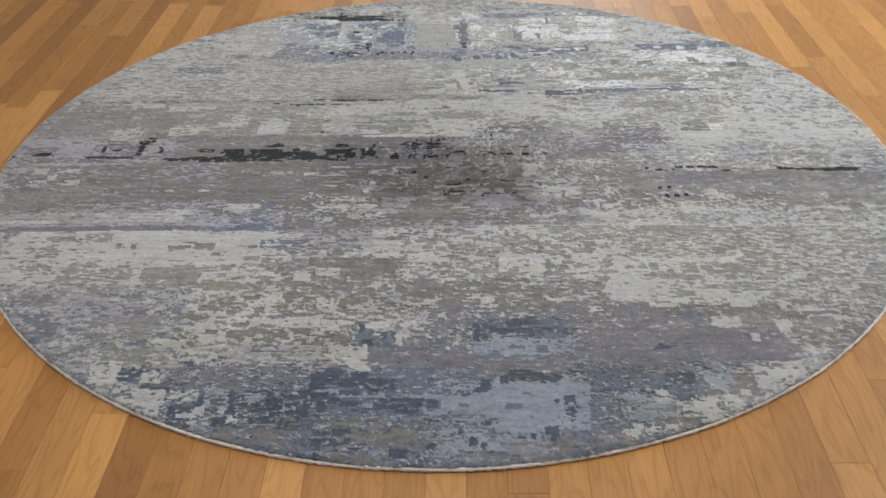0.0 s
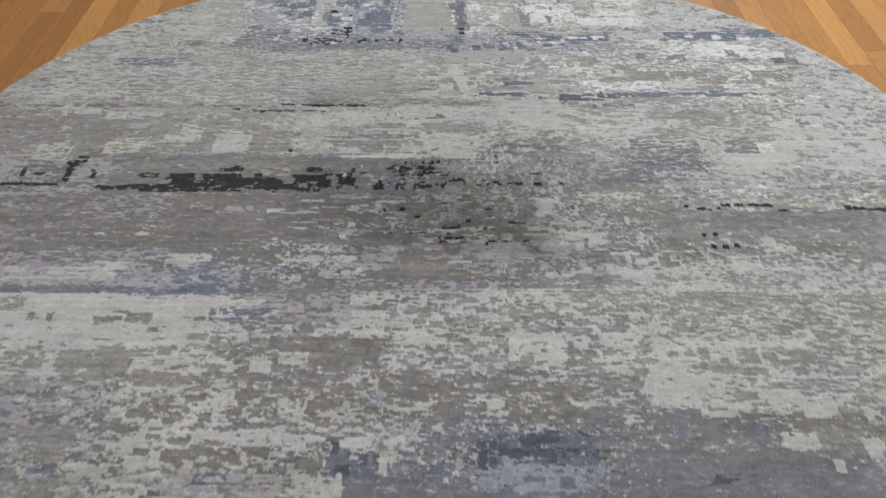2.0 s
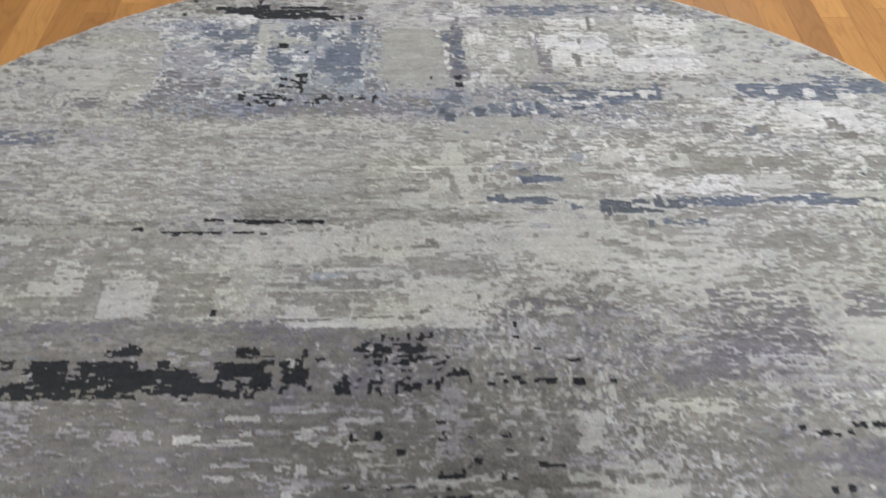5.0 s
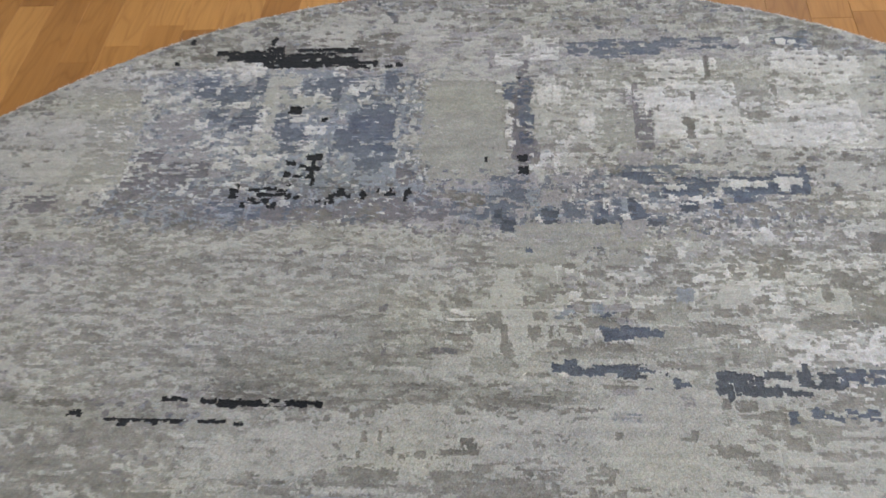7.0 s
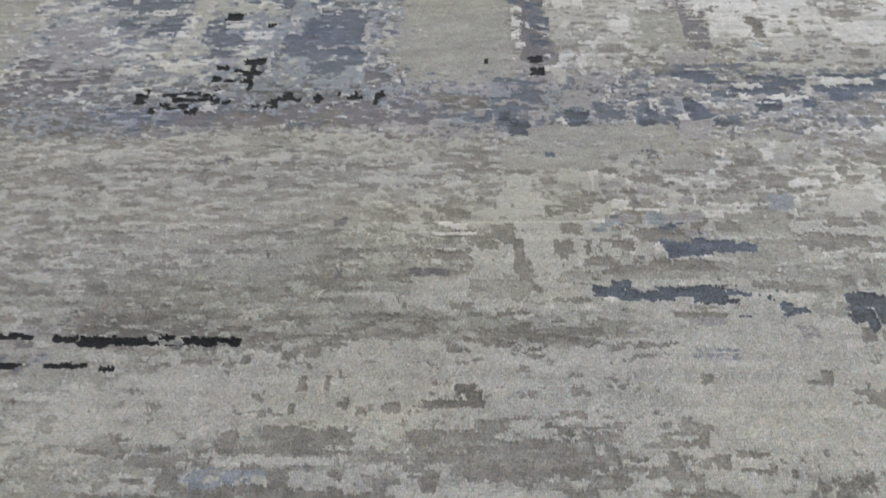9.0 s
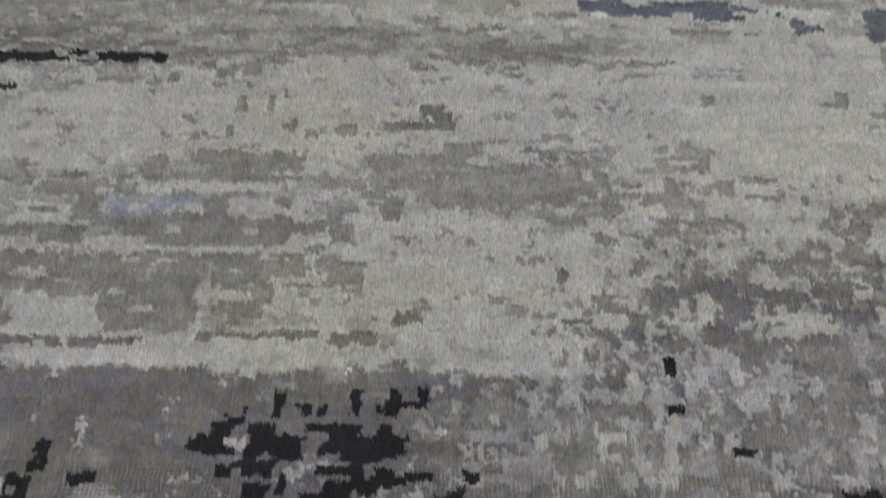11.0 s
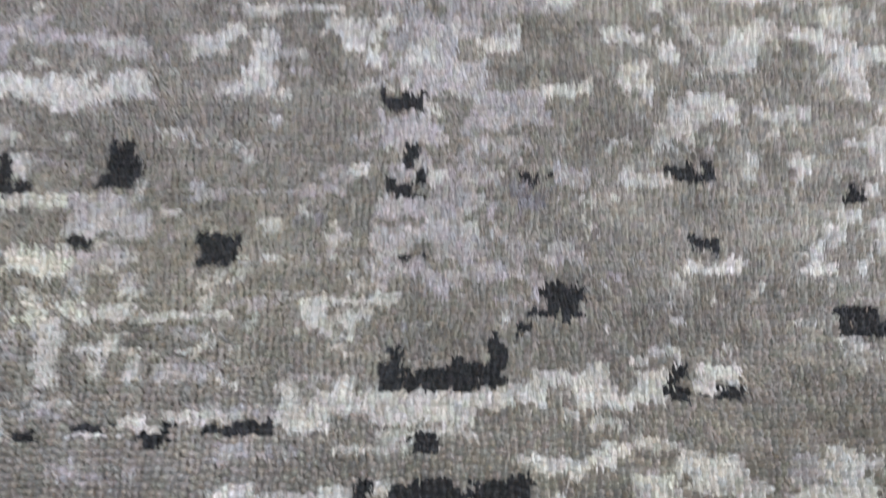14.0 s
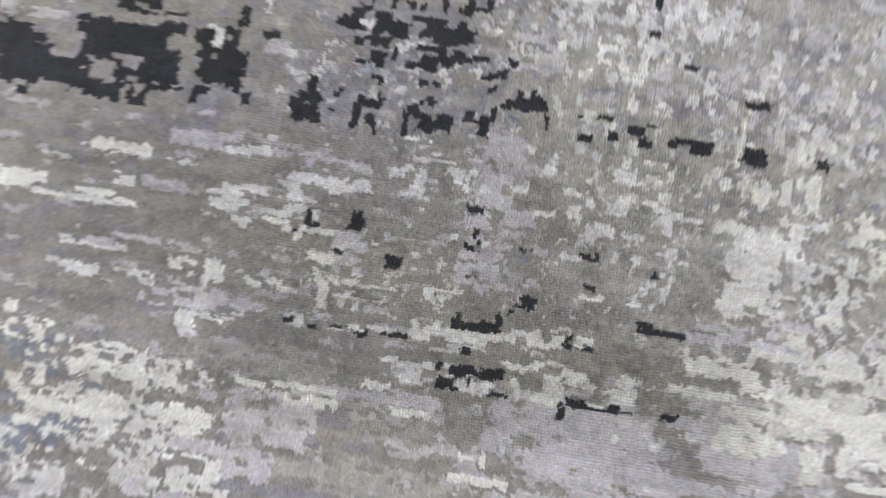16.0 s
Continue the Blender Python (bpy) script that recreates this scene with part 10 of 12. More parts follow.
    inlay(TAUPE, -0.0033, 0.0085, 0.2449, 0.2529)
    inlay(STONE, -0.2943, -0.2679, 0.1878, 0.1926)
    inlay(STONE, -0.1871, -0.1720, 0.1902, 0.2122)
    inlay(STONE, -0.1815, -0.1440, 0.1896, 0.1968)
    inlay(STONE, -0.1457, -0.0851, 0.1917, 0.2162)
    inlay(STONE, -0.1549, -0.1434, 0.2055, 0.2180)
    inlay(STONE, -0.2385, -0.2234, 0.1914, 0.1962)
    inlay(STONE, -0.2538, -0.1869, 0.1774, 0.1868)
    inlay(STONE, -0.2808, -0.2340, 0.1469, 0.1535)
    inlay(STONE, -0.2238, -0.2073, 0.1569, 0.1774)
    inlay(STONE, -0.2396, -0.2127, 0.1390, 0.1520)
    inlay(STONE, -0.2527, -0.2344, 0.1629, 0.1675)
    inlay(STONE, -0.2018, -0.0867, 0.1453, 0.1630)
    inlay(STONE, -0.1364, -0.0934, 0.1417, 0.1614)
    inlay(STONE, -0.1433, -0.1286, 0.1588, 0.1793)
    inlay(STONE, -0.0999, -0.0889, 0.1688, 0.1780)
    inlay(STONE, -0.1009, -0.0650, 0.1511, 0.1578)
    inlay(STONE, -0.1278, -0.0887, 0.1397, 0.1461)
    inlay(STONE, -0.1778, -0.0995, 0.1389, 0.1476)
    inlay(STONE, -0.0725, -0.0581, 0.1560, 0.1604)
    inlay(STONE, -0.0627, -0.0502, 0.1431, 0.1562)
    inlay(STONE, -0.2733, -0.2522, 0.1211, 0.1337)
    inlay(STONE, -0.2581, -0.2442, 0.1051, 0.1213)
    inlay(STONE, -0.2628, -0.2458, 0.0911, 0.1009)
    inlay(STONE, -0.2459, -0.2375, 0.0799, 0.0914)
    inlay(STONE, -0.2515, -0.2024, 0.1199, 0.1324)
    inlay(STONE, -0.2264, -0.1953, 0.1001, 0.1243)
    inlay(STONE, -0.2461, -0.2221, 0.1035, 0.1135)
    inlay(STONE, -0.2020, -0.0763, 0.1200, 0.1333)
    inlay(STONE, -0.1985, -0.1366, 0.1031, 0.1213)
    inlay(STONE, -0.1299, -0.0748, 0.1087, 0.1208)
    inlay(STONE, -0.0830, -0.0621, 0.1216, 0.1299)
    inlay(STONE, -0.0615, -0.0408, 0.1120, 0.1283)
    inlay(STONE, -0.0744, -0.0573, 0.1096, 0.1136)
    inlay(STONE, -0.1940, -0.1366, 0.0837, 0.1051)
    inlay(STONE, -0.1860, -0.1378, 0.0781, 0.0876)
    inlay(STONE, -0.1458, -0.1324, 0.0844, 0.0959)
    inlay(STONE, -0.1509, -0.1409, 0.0767, 0.0880)
    inlay(STONE, -0.1245, -0.0993, 0.0889, 0.0985)
    inlay(STONE, -0.1075, -0.0922, 0.0988, 0.1087)
    inlay(STONE, -0.1148, -0.1082, 0.0813, 0.0907)
    inlay(STONE, -0.1021, -0.0954, 0.0873, 0.0930)
    inlay(STONE, -0.0312, 0.0000, 0.1846, 0.1940)
    inlay(STONE, -0.0663, -0.0190, 0.1587, 0.1792, 0.75)
    inlay(STONE, -0.0527, -0.0306, 0.1746, 0.1839, 0.75)
    inlay(MIST, -0.2091, -0.1798, 0.1574, 0.1779, 0.6)
    inlay(MIST, -0.1911, -0.1435, 0.1625, 0.1762, 0.6)
    inlay(IVORY, -0.1283, -0.0992, 0.1602, 0.1752)
    inlay(IVORY, -0.0886, -0.0740, 0.1646, 0.1783)
    inlay(IVORY, -0.2488, -0.2279, 0.1143, 0.1196)
    inlay(IVORY, -0.2681, -0.2578, 0.1048, 0.1189)
    inlay(IVORY, -0.2400, -0.1930, 0.0787, 0.0998)
    inlay(IVORY, -0.1349, -0.1281, 0.0961, 0.1119)
    inlay(IVORY, -0.1242, -0.1038, 0.0985, 0.1044)
    inlay(IVORY, -0.0953, -0.0610, 0.1117, 0.1173)
    inlay(IVORY, -0.0764, -0.0694, 0.1257, 0.1320)
    inlay(IVORY, -0.1613, -0.1351, 0.0655, 0.0728)
    inlay(TAUPE, -0.1327, -0.1228, 0.0715, 0.0771)
    inlay(TAUPE, -0.1231, -0.0967, 0.0746, 0.0775)
    inlay(TAUPE, -0.0969, -0.0633, 0.0753, 0.0801)
    inlay(TAUPE, -0.0570, -0.0275, 0.0711, 0.0792)
    inlay(TAUPE, -0.0408, -0.0309, 0.0738, 0.0813)
    inlay(TAUPE, -0.0201, -0.0034, 0.0856, 0.0932)
    inlay(STONE, 0.1217, 0.1497, 0.4287, 0.4589, 0.55)
    inlay(STONE, 0.0618, 0.0904, 0.4576, 0.4813, 0.55)
    inlay(STONE, -0.0060, 0.0326, 0.3345, 0.3440, 0.55)
    inlay(STONE, -0.0035, 0.0908, 0.3047, 0.3197, 0.55)
    inlay(STONE, 0.0914, 0.1275, 0.3891, 0.4137, 0.55)
    inlay(STONE, 0.1451, 0.1810, 0.3902, 0.4077, 0.55)
    inlay(STONE, 0.1733, 0.2073, 0.3352, 0.3466, 0.55)
    inlay(IVORY, -0.0058, 0.0238, 0.3802, 0.4045)
    inlay(IVORY, 0.0330, 0.0610, 0.4269, 0.4571)
    inlay(IVORY, 0.0426, 0.0899, 0.4536, 0.4652)
    inlay(IVORY, 0.0466, 0.0740, 0.3985, 0.4346)
    inlay(IVORY, 0.0608, 0.0932, 0.4275, 0.4387)
    inlay(IVORY, 0.0831, 0.0968, 0.3991, 0.4315)
    inlay(IVORY, 0.0553, 0.0867, 0.3917, 0.3987)
    inlay(IVORY, 0.1051, 0.1242, 0.4662, 0.4861)
    inlay(IVORY, 0.0853, 0.0995, 0.4580, 0.4658)
    inlay(IVORY, 0.1108, 0.1200, 0.4138, 0.4283)
    inlay(IVORY, 0.1173, 0.1287, 0.4104, 0.4212)
    inlay(IVORY, 0.1404, 0.1564, 0.4109, 0.4290)
    inlay(IVORY, 0.1752, 0.1865, 0.4045, 0.4095)
    inlay(IVORY, 0.1910, 0.2363, 0.4721, 0.4800)
    inlay(IVORY, 0.1776, 0.1872, 0.4754, 0.4915)
    inlay(IVORY, 0.1666, 0.1809, 0.4674, 0.4753)
    inlay(IVORY, -0.0066, 0.0191, 0.4115, 0.4261)
    inlay(IVORY, -0.0035, 0.0147, 0.3973, 0.4151)
    inlay(IVORY, 0.0146, 0.0237, 0.4047, 0.4300)
    inlay(IVORY, 0.3253, 0.3673, 0.4630, 0.5030)
    inlay(IVORY, 0.0188, 0.0475, 0.4568, 0.4885, 0.7)
    inlay(IVORY, 0.2803, 0.2942, 0.4430, 0.4543, 0.7)
    inlay(STONE, 0.0674, 0.0857, 0.4130, 0.4312)
    inlay(STONE, 0.0329, 0.0420, 0.3876, 0.4341)
    inlay(STONE, 0.0007, 0.0191, 0.4188, 0.4298)
    inlay(STONE, 0.0237, 0.0330, 0.4265, 0.4528)
    inlay(STONE, 0.0752, 0.0940, 0.4411, 0.4540)
    inlay(MIST, 0.1034, 0.1315, 0.4395, 0.4585, 0.7)
    inlay(MIST, 0.1561, 0.1703, 0.4517, 0.4711, 0.7)
    inlay(MIST, 0.2688, 0.2927, 0.4734, 0.4975, 0.7)
    inlay(MIST, 0.1752, 0.2118, 0.2877, 0.2992, 0.7)
    inlay(SILK, 0.0891, 0.1325, 0.3398, 0.3790, 0.55)
    inlay(SILK, 0.1316, 0.1746, 0.3407, 0.3599, 0.55)
    inlay(SILK, 0.0924, 0.1478, 0.3306, 0.3495, 0.55)
    inlay(SILK, 0.0453, 0.0880, 0.3233, 0.3516, 0.55)
    inlay(SILK, 0.1338, 0.1776, 0.3665, 0.3799, 0.55)
    inlay(DENIM, 0.1677, 0.1882, 0.4094, 0.4296)
    inlay(DENIM, 0.2000, 0.2297, 0.4159, 0.4304)
    inlay(DENIM, 0.1620, 0.1712, 0.4257, 0.4331)
    inlay(DENIM, 0.1004, 0.1244, 0.3590, 0.3709)
    inlay(DENIM, 0.1163, 0.1338, 0.3672, 0.3792)
    inlay(DENIM, 0.1239, 0.1673, 0.3546, 0.3663)
    inlay(DENIM, 0.1546, 0.1720, 0.3569, 0.3700)
    inlay(DENIM, 0.1717, 0.2064, 0.3529, 0.3706)
    inlay(DENIM, 0.1936, 0.2327, 0.3599, 0.3678)
    inlay(DENIM, 0.2545, 0.2630, 0.3367, 0.3526)
    inlay(DENIM, 0.2627, 0.2755, 0.3401, 0.3464)
    inlay(DENIM, 0.2170, 0.2276, 0.3347, 0.3372)
    inlay(SILK, 0.1710, 0.1839, 0.3527, 0.3592)
    inlay(SILK, 0.2200, 0.2418, 0.3649, 0.3682)
    inlay(SILK, 0.2113, 0.2244, 0.3613, 0.3712, 0.6)
    inlay(SILK, 0.2232, 0.2448, 0.3552, 0.3650, 0.6)
    inlay(SILK, 0.1695, 0.1919, 0.2902, 0.3019, 0.6)
    inlay(SILK, 0.1829, 0.2154, 0.2850, 0.2964, 0.6)
    inlay(SILK, 0.1028, 0.1152, 0.3032, 0.3091, 0.6)
    inlay(SILK, 0.1280, 0.1639, 0.2643, 0.2726, 0.6)
    inlay(SILK, 0.0951, 0.1147, 0.2472, 0.2552, 0.6)
    inlay(SILK, 0.0198, 0.0368, 0.3286, 0.3348, 0.6)
    inlay(SILK, 0.0452, 0.0622, 0.3199, 0.3385, 0.6)
    inlay(STONE, 0.2338, 0.2731, 0.3686, 0.3739)
    inlay(STONE, 0.3093, 0.3203, 0.3699, 0.3867)
    inlay(STONE, 0.1645, 0.1814, 0.3349, 0.3411)
    inlay(STONE, 0.0869, 0.1078, 0.3136, 0.3209)
    inlay(STONE, 0.1776, 0.1856, 0.2624, 0.2734)
    inlay(STONE, 0.2829, 0.3126, 0.4248, 0.4321)
    inlay(STONE, 0.2894, 0.2962, 0.4175, 0.4357)
    inlay(STONE, 0.3068, 0.3204, 0.4179, 0.4288)
    inlay(STONE, 0.2540, 0.2738, 0.2626, 0.2670)
    inlay(STONE, 0.2673, 0.2773, 0.2644, 0.2782)
    inlay(STONE, 0.3103, 0.3219, 0.3077, 0.3227)
    inlay(STONE, 0.1274, 0.1645, 0.3011, 0.3070, 0.65)
    inlay(STONE, 0.1106, 0.1353, 0.2976, 0.3035, 0.65)
    inlay(STONE, 0.1267, 0.1431, 0.2892, 0.3038, 0.65)
    inlay(STONE, 0.2864, 0.3051, 0.2437, 0.2623, 0.65)
    inlay(STONE, 0.3483, 0.3614, 0.4518, 0.4711, 0.65)
    inlay(LILAC, 0.1762, 0.2057, 0.3260, 0.3353, 0.65)
    inlay(LILAC, 0.2173, 0.2236, 0.3359, 0.3390, 0.65)
    inlay(LILAC, 0.2617, 0.2783, 0.3126, 0.3247, 0.65)
    inlay(NAVY, 0.3080, 0.3328, 0.3475, 0.3636)
    inlay(NAVY, 0.3061, 0.3209, 0.3286, 0.3506)
    inlay(NAVY, 0.3189, 0.3264, 0.3197, 0.3445)
    inlay(STONE, 0.0003, 0.0428, 0.1693, 0.1901)
    inlay(STONE, 0.0392, 0.0650, 0.1746, 0.1956)
    inlay(STONE, 0.0650, 0.0944, 0.1729, 0.1963)
    inlay(STONE, 0.0944, 0.1017, 0.1779, 0.1920)
    inlay(STONE, 0.1427, 0.1519, 0.1837, 0.1979)
    inlay(STONE, 0.1677, 0.1752, 0.2008, 0.2230)
    inlay(STONE, 0.1556, 0.1668, 0.2030, 0.2079)
    inlay(STONE, 0.1755, 0.1865, 0.1822, 0.1963)
    inlay(STONE, 0.1264, 0.1374, 0.1742, 0.1788)
    inlay(STONE, 0.1168, 0.1279, 0.1878, 0.1925)
    inlay(STONE, 0.0432, 0.0807, 0.1983, 0.2080, 0.6)
    inlay(STONE, 0.0806, 0.0994, 0.1965, 0.2087, 0.6)
    inlay(STONE, 0.0548, 0.0814, 0.2106, 0.2206, 0.6)
    inlay(STONE, -0.0003, 0.0245, 0.1947, 0.2044, 0.6)
    inlay(STONE, 0.0814, 0.1117, 0.2137, 0.2187, 0.6)
    inlay(STONE, 0.0922, 0.1057, 0.0979, 0.1137, 0.6)
    inlay(STONE, 0.0528, 0.0633, 0.1373, 0.1458, 0.6)
    inlay(STONE, 0.1938, 0.2269, 0.1806, 0.1994, 0.4)
    inlay(IVORY, 0.1152, 0.1341, 0.2094, 0.2169)
    inlay(IVORY, 0.1161, 0.1235, 0.1972, 0.2069)
    inlay(IVORY, 0.0934, 0.0990, 0.1943, 0.2015)
    inlay(IVORY, 0.0928, 0.0999, 0.1599, 0.1643)
    inlay(TAUPE, 0.0728, 0.0797, 0.1171, 0.1252)
    inlay(TAUPE, 0.0745, 0.0910, 0.0880, 0.0899)
    inlay(SILK, 0.1067, 0.1224, 0.1324, 0.1429)
    inlay(SILK, 0.0447, 0.0579, 0.0834, 0.0929)
    inlay(SILK, 0.2642, 0.2775, 0.1467, 0.1553)
    inlay(SILK, 0.1902, 0.2046, 0.1578, 0.1804, 0.5)
    inlay(SILK, 0.2259, 0.2369, 0.1720, 0.1999, 0.5)
    inlay(SILK, 0.1141, 0.1320, 0.1517, 0.1695, 0.5)
    inlay(TAUPE, 0.2036, 0.2440, 0.1049, 0.1168, 0.6)
    inlay(TAUPE, 0.2469, 0.2663, 0.1018, 0.1176, 0.6)
    inlay(TAUPE, 0.1894, 0.2095, 0.1004, 0.1122, 0.6)
    inlay(PLUM, 0.1280, 0.1534, 0.1067, 0.1147)
    inlay(PLUM, 0.1256, 0.1423, 0.0988, 0.1086)
    inlay(PLUM, 0.1109, 0.1242, 0.0870, 0.0946)
    inlay(PLUM, 0.1086, 0.1200, 0.0794, 0.0869)
    inlay(PLUM, 0.1539, 0.1743, 0.1113, 0.1193)
    inlay(PLUM, 0.1632, 0.1767, 0.1035, 0.1154)
    inlay(PLUM, 0.1661, 0.1777, 0.0883, 0.1037)
    inlay(PLUM, 0.1626, 0.1724, 0.0771, 0.0920)
    inlay(PLUM, 0.1802, 0.1937, 0.1059, 0.1158)
    inlay(PLUM, 0.1749, 0.1848, 0.0923, 0.1058)
    inlay(PLUM, 0.1536, 0.1635, 0.0842, 0.0956)
    inlay(PLUM, 0.2116, 0.2455, 0.1128, 0.1209, 0.6)
    inlay(PLUM, 0.2460, 0.2690, 0.1057, 0.1339, 0.6)
    inlay(PLUM, 0.2383, 0.2482, 0.0790, 0.0978, 0.6)
    inlay(PLUM, 0.1813, 0.1975, 0.0740, 0.0851, 0.6)
    inlay(IVORY, 0.1514, 0.1614, 0.0879, 0.1072)
    inlay(IVORY, 0.1828, 0.2320, 0.0799, 0.0968)
    inlay(IVORY, 0.1379, 0.1478, 0.0914, 0.0990)
    inlay(IVORY, 0.2534, 0.2627, 0.0905, 0.1019)
    inlay(IVORY, 0.1202, 0.1334, 0.0798, 0.0910, 0.6)
    inlay(SILK, 0.1322, 0.1355, 0.0855, 0.0931)
    inlay(INK, -0.3319, -0.3067, 0.2967, 0.3086)
    inlay(INK, -0.3248, -0.3121, 0.3026, 0.3105)
    inlay(INK, -0.2689, -0.1934, 0.2998, 0.3100)
    inlay(INK, -0.3068, -0.1976, 0.2999, 0.3095)
    inlay(INK, -0.2638, -0.2512, 0.3058, 0.3118)
    inlay(INK, -0.3231, -0.3149, 0.2733, 0.2790)
    inlay(INK, -0.3036, -0.2913, 0.2698, 0.2766)


def centre_inlays(inlay):
    inlay(LILAC, 0.0108, 0.0659, -0.0112, 0.0279, 0.45)
    inlay(LILAC, 0.1306, 0.1657, -0.0209, 0.0083, 0.45)
    inlay(LILAC, 0.0124, 0.0443, -0.0915, -0.0636, 0.8)
    inlay(LILAC, 0.0130, 0.0394, -0.1248, -0.0915, 0.8)
    inlay(LILAC, -0.1798, -0.1572, -0.0261, -0.0146, 0.6)
    inlay(LILAC, 0.0442, 0.0696, -0.0947, -0.0860)
    inlay(LILAC, -0.0951, -0.0746, -0.1116, -0.1044)
    inlay(LILAC, -0.1371, -0.1210, -0.1052, -0.1028)
    inlay(LILAC, -0.1207, -0.0955, -0.1072, -0.1036)
    inlay(LILAC, -0.1290, -0.1222, -0.1159, -0.1064)
    inlay(LILAC, -0.0261, -0.0193, -0.1176, -0.1152)
    inlay(SILK, -0.1415, -0.1291, -0.1277, -0.1196)
    inlay(SILK, -0.1403, -0.1303, -0.1345, -0.1254)
    inlay(SILK, -0.1291, -0.0931, -0.1272, -0.1191)
    inlay(SILK, -0.1106, -0.0972, -0.1317, -0.1214)
    inlay(SILK, -0.0886, -0.0740, -0.1278, -0.1186)
    inlay(SILK, -0.0823, -0.0744, -0.1220, -0.1162)
    inlay(TAUPE, -0.1300, -0.1054, -0.1342, -0.1285)
    inlay(TAUPE, -0.1503, -0.1425, 0.0249, 0.0312)
    inlay(TAUPE, -0.1603, -0.1526, 0.0063, 0.0154)
    inlay(SILK, -0.1395, -0.1252, -0.1434, -0.1367)
    inlay(SILK, -0.1358, -0.1269, -0.1390, -0.1333)
    inlay(SILK, -0.1420, -0.1245, -0.1533, -0.1468)
    inlay(SILK, -0.1425, -0.1327, -0.1566, -0.1502)
    inlay(SILK, -0.1249, -0.1194, -0.1499, -0.1455)
    inlay(SILK, -0.1176, -0.1111, -0.1562, -0.1475)
    inlay(SILK, -0.0929, -0.0758, -0.1092, -0.1056)
    inlay(SILK, -0.1664, -0.1606, -0.1094, -0.1058)
    inlay(SILK, -0.1644, -0.1551, -0.0972, -0.0923)
    inlay(SILK, -0.0597, -0.0471, -0.1122, -0.1039)
    inlay(SILK, -0.0436, -0.0297, -0.0975, -0.0926)
    inlay(SILK, -0.0476, -0.0407, -0.1049, -0.1001)
    inlay(SILK, -0.0400, -0.0309, -0.1166, -0.1060)
    inlay(SILK, -0.0439, -0.0304, -0.1236, -0.1167)
    inlay(SILK, -0.0358, -0.0324, -0.1119, -0.1023)
    inlay(SILK, -0.0301, -0.0219, -0.0912, -0.0875)
    inlay(SILK, -0.0298, -0.0067, -0.0947, -0.0923)
    inlay(SILK, -0.0156, -0.0018, -0.1031, -0.0970)
    inlay(SILK, -0.0085, -0.0005, -0.1090, -0.0994)
    inlay(WHITE, -0.0531, -0.0402, -0.0803, -0.0773)
    inlay(WHITE, -0.0343, -0.0308, -0.0795, -0.0770)
    inlay(WHITE, 0.1297, 0.1336, 0.0185, 0.0294)
    inlay(SILK, 0.0004, 0.0128, -0.1064, -0.0869, 0.6)
    inlay(SILK, 0.0010, 0.0132, -0.1228, -0.1088, 0.6)
    inlay(SILK, -0.1845, -0.1793, 0.0059, 0.0243, 0.6)
    inlay(SILK, -0.1033, -0.0939, 0.0480, 0.0545, 0.6)
    inlay(SILK, -0.0785, -0.0633, -0.0101, -0.0013, 0.6)
    inlay(SILK, 0.0892, 0.1046, 0.0044, 0.0257, 0.6)
    inlay(SILK, 0.0915, 0.1086, -0.0356, -0.0300, 0.6)
    inlay(SILK, 0.1755, 0.1837, -0.1487, -0.1443, 0.6)
    inlay(SILK, 0.1189, 0.1226, -0.0297, 0.0048, 0.6)
    inlay(IVORY, -0.1550, -0.1334, -0.1632, -0.1589)
    inlay(IVORY, -0.1241, -0.0898, -0.1667, -0.1615)
    inlay(IVORY, -0.1391, -0.1305, -0.1672, -0.1630)
    inlay(SILK, 0.0604, 0.0696, -0.0933, -0.0846)
    inlay(SILK, 0.0144, 0.0235, -0.1133, -0.1050)
    inlay(SILK, 0.0394, 0.0519, -0.1093, -0.1033)
    inlay(SILK, 0.0770, 0.0918, -0.1050, -0.1014)
    inlay(SILK, 0.0806, 0.0874, -0.1022, -0.0990)
    inlay(SILK, 0.0971, 0.1038, -0.1130, -0.1059)
    inlay(IVORY, 0.0842, 0.0932, -0.1214, -0.1121)
    inlay(IVORY, 0.0839, 0.0951, -0.1236, -0.1190)
    inlay(IVORY, 0.0571, 0.0682, -0.1264, -0.1218)
    inlay(IVORY, 0.0683, 0.0750, -0.1240, -0.1194)
    inlay(SILK, 0.1208, 0.1279, -0.0773, -0.0671)
    inlay(SILK, 0.1153, 0.1258, -0.0837, -0.0787)
    inlay(SILK, 0.1161, 0.1323, -0.0898, -0.0824)
    inlay(SILK, 0.1321, 0.1401, -0.0896, -0.0859)
    inlay(IVORY, 0.1386, 0.1480, -0.0719, -0.0681)
    inlay(IVORY, 0.1527, 0.1575, -0.0717, -0.0679)
    inlay(IVORY, 0.1409, 0.1513, -0.0832, -0.0795)
    inlay(IVORY, 0.1487, 0.1545, -0.0856, -0.0819)
    inlay(IVORY, 0.1573, 0.1631, -0.0855, -0.0742)
    inlay(IVORY, 0.1853, 0.1923, -0.0825, -0.0749)
    inlay(IVORY, 0.1529, 0.1632, -0.0989, -0.0929)
    inlay(SILK, 0.1419, 0.1533, -0.1039, -0.1003)
    inlay(SILK, 0.1483, 0.1641, -0.1085, -0.1026)
    inlay(SILK, 0.1567, 0.1747, -0.1130, -0.1071)
    inlay(SILK, 0.1561, 0.1673, -0.1178, -0.1107)
    inlay(SILK, 0.1723, 0.1898, -0.1128, -0.1092)
    inlay(SILK, 0.1212, 0.1303, -0.1091, -0.0995)
    inlay(SILK, 0.1183, 0.1318, -0.1161, -0.1067)
    inlay(SILK, 0.0836, 0.0907, -0.0703, -0.0602)
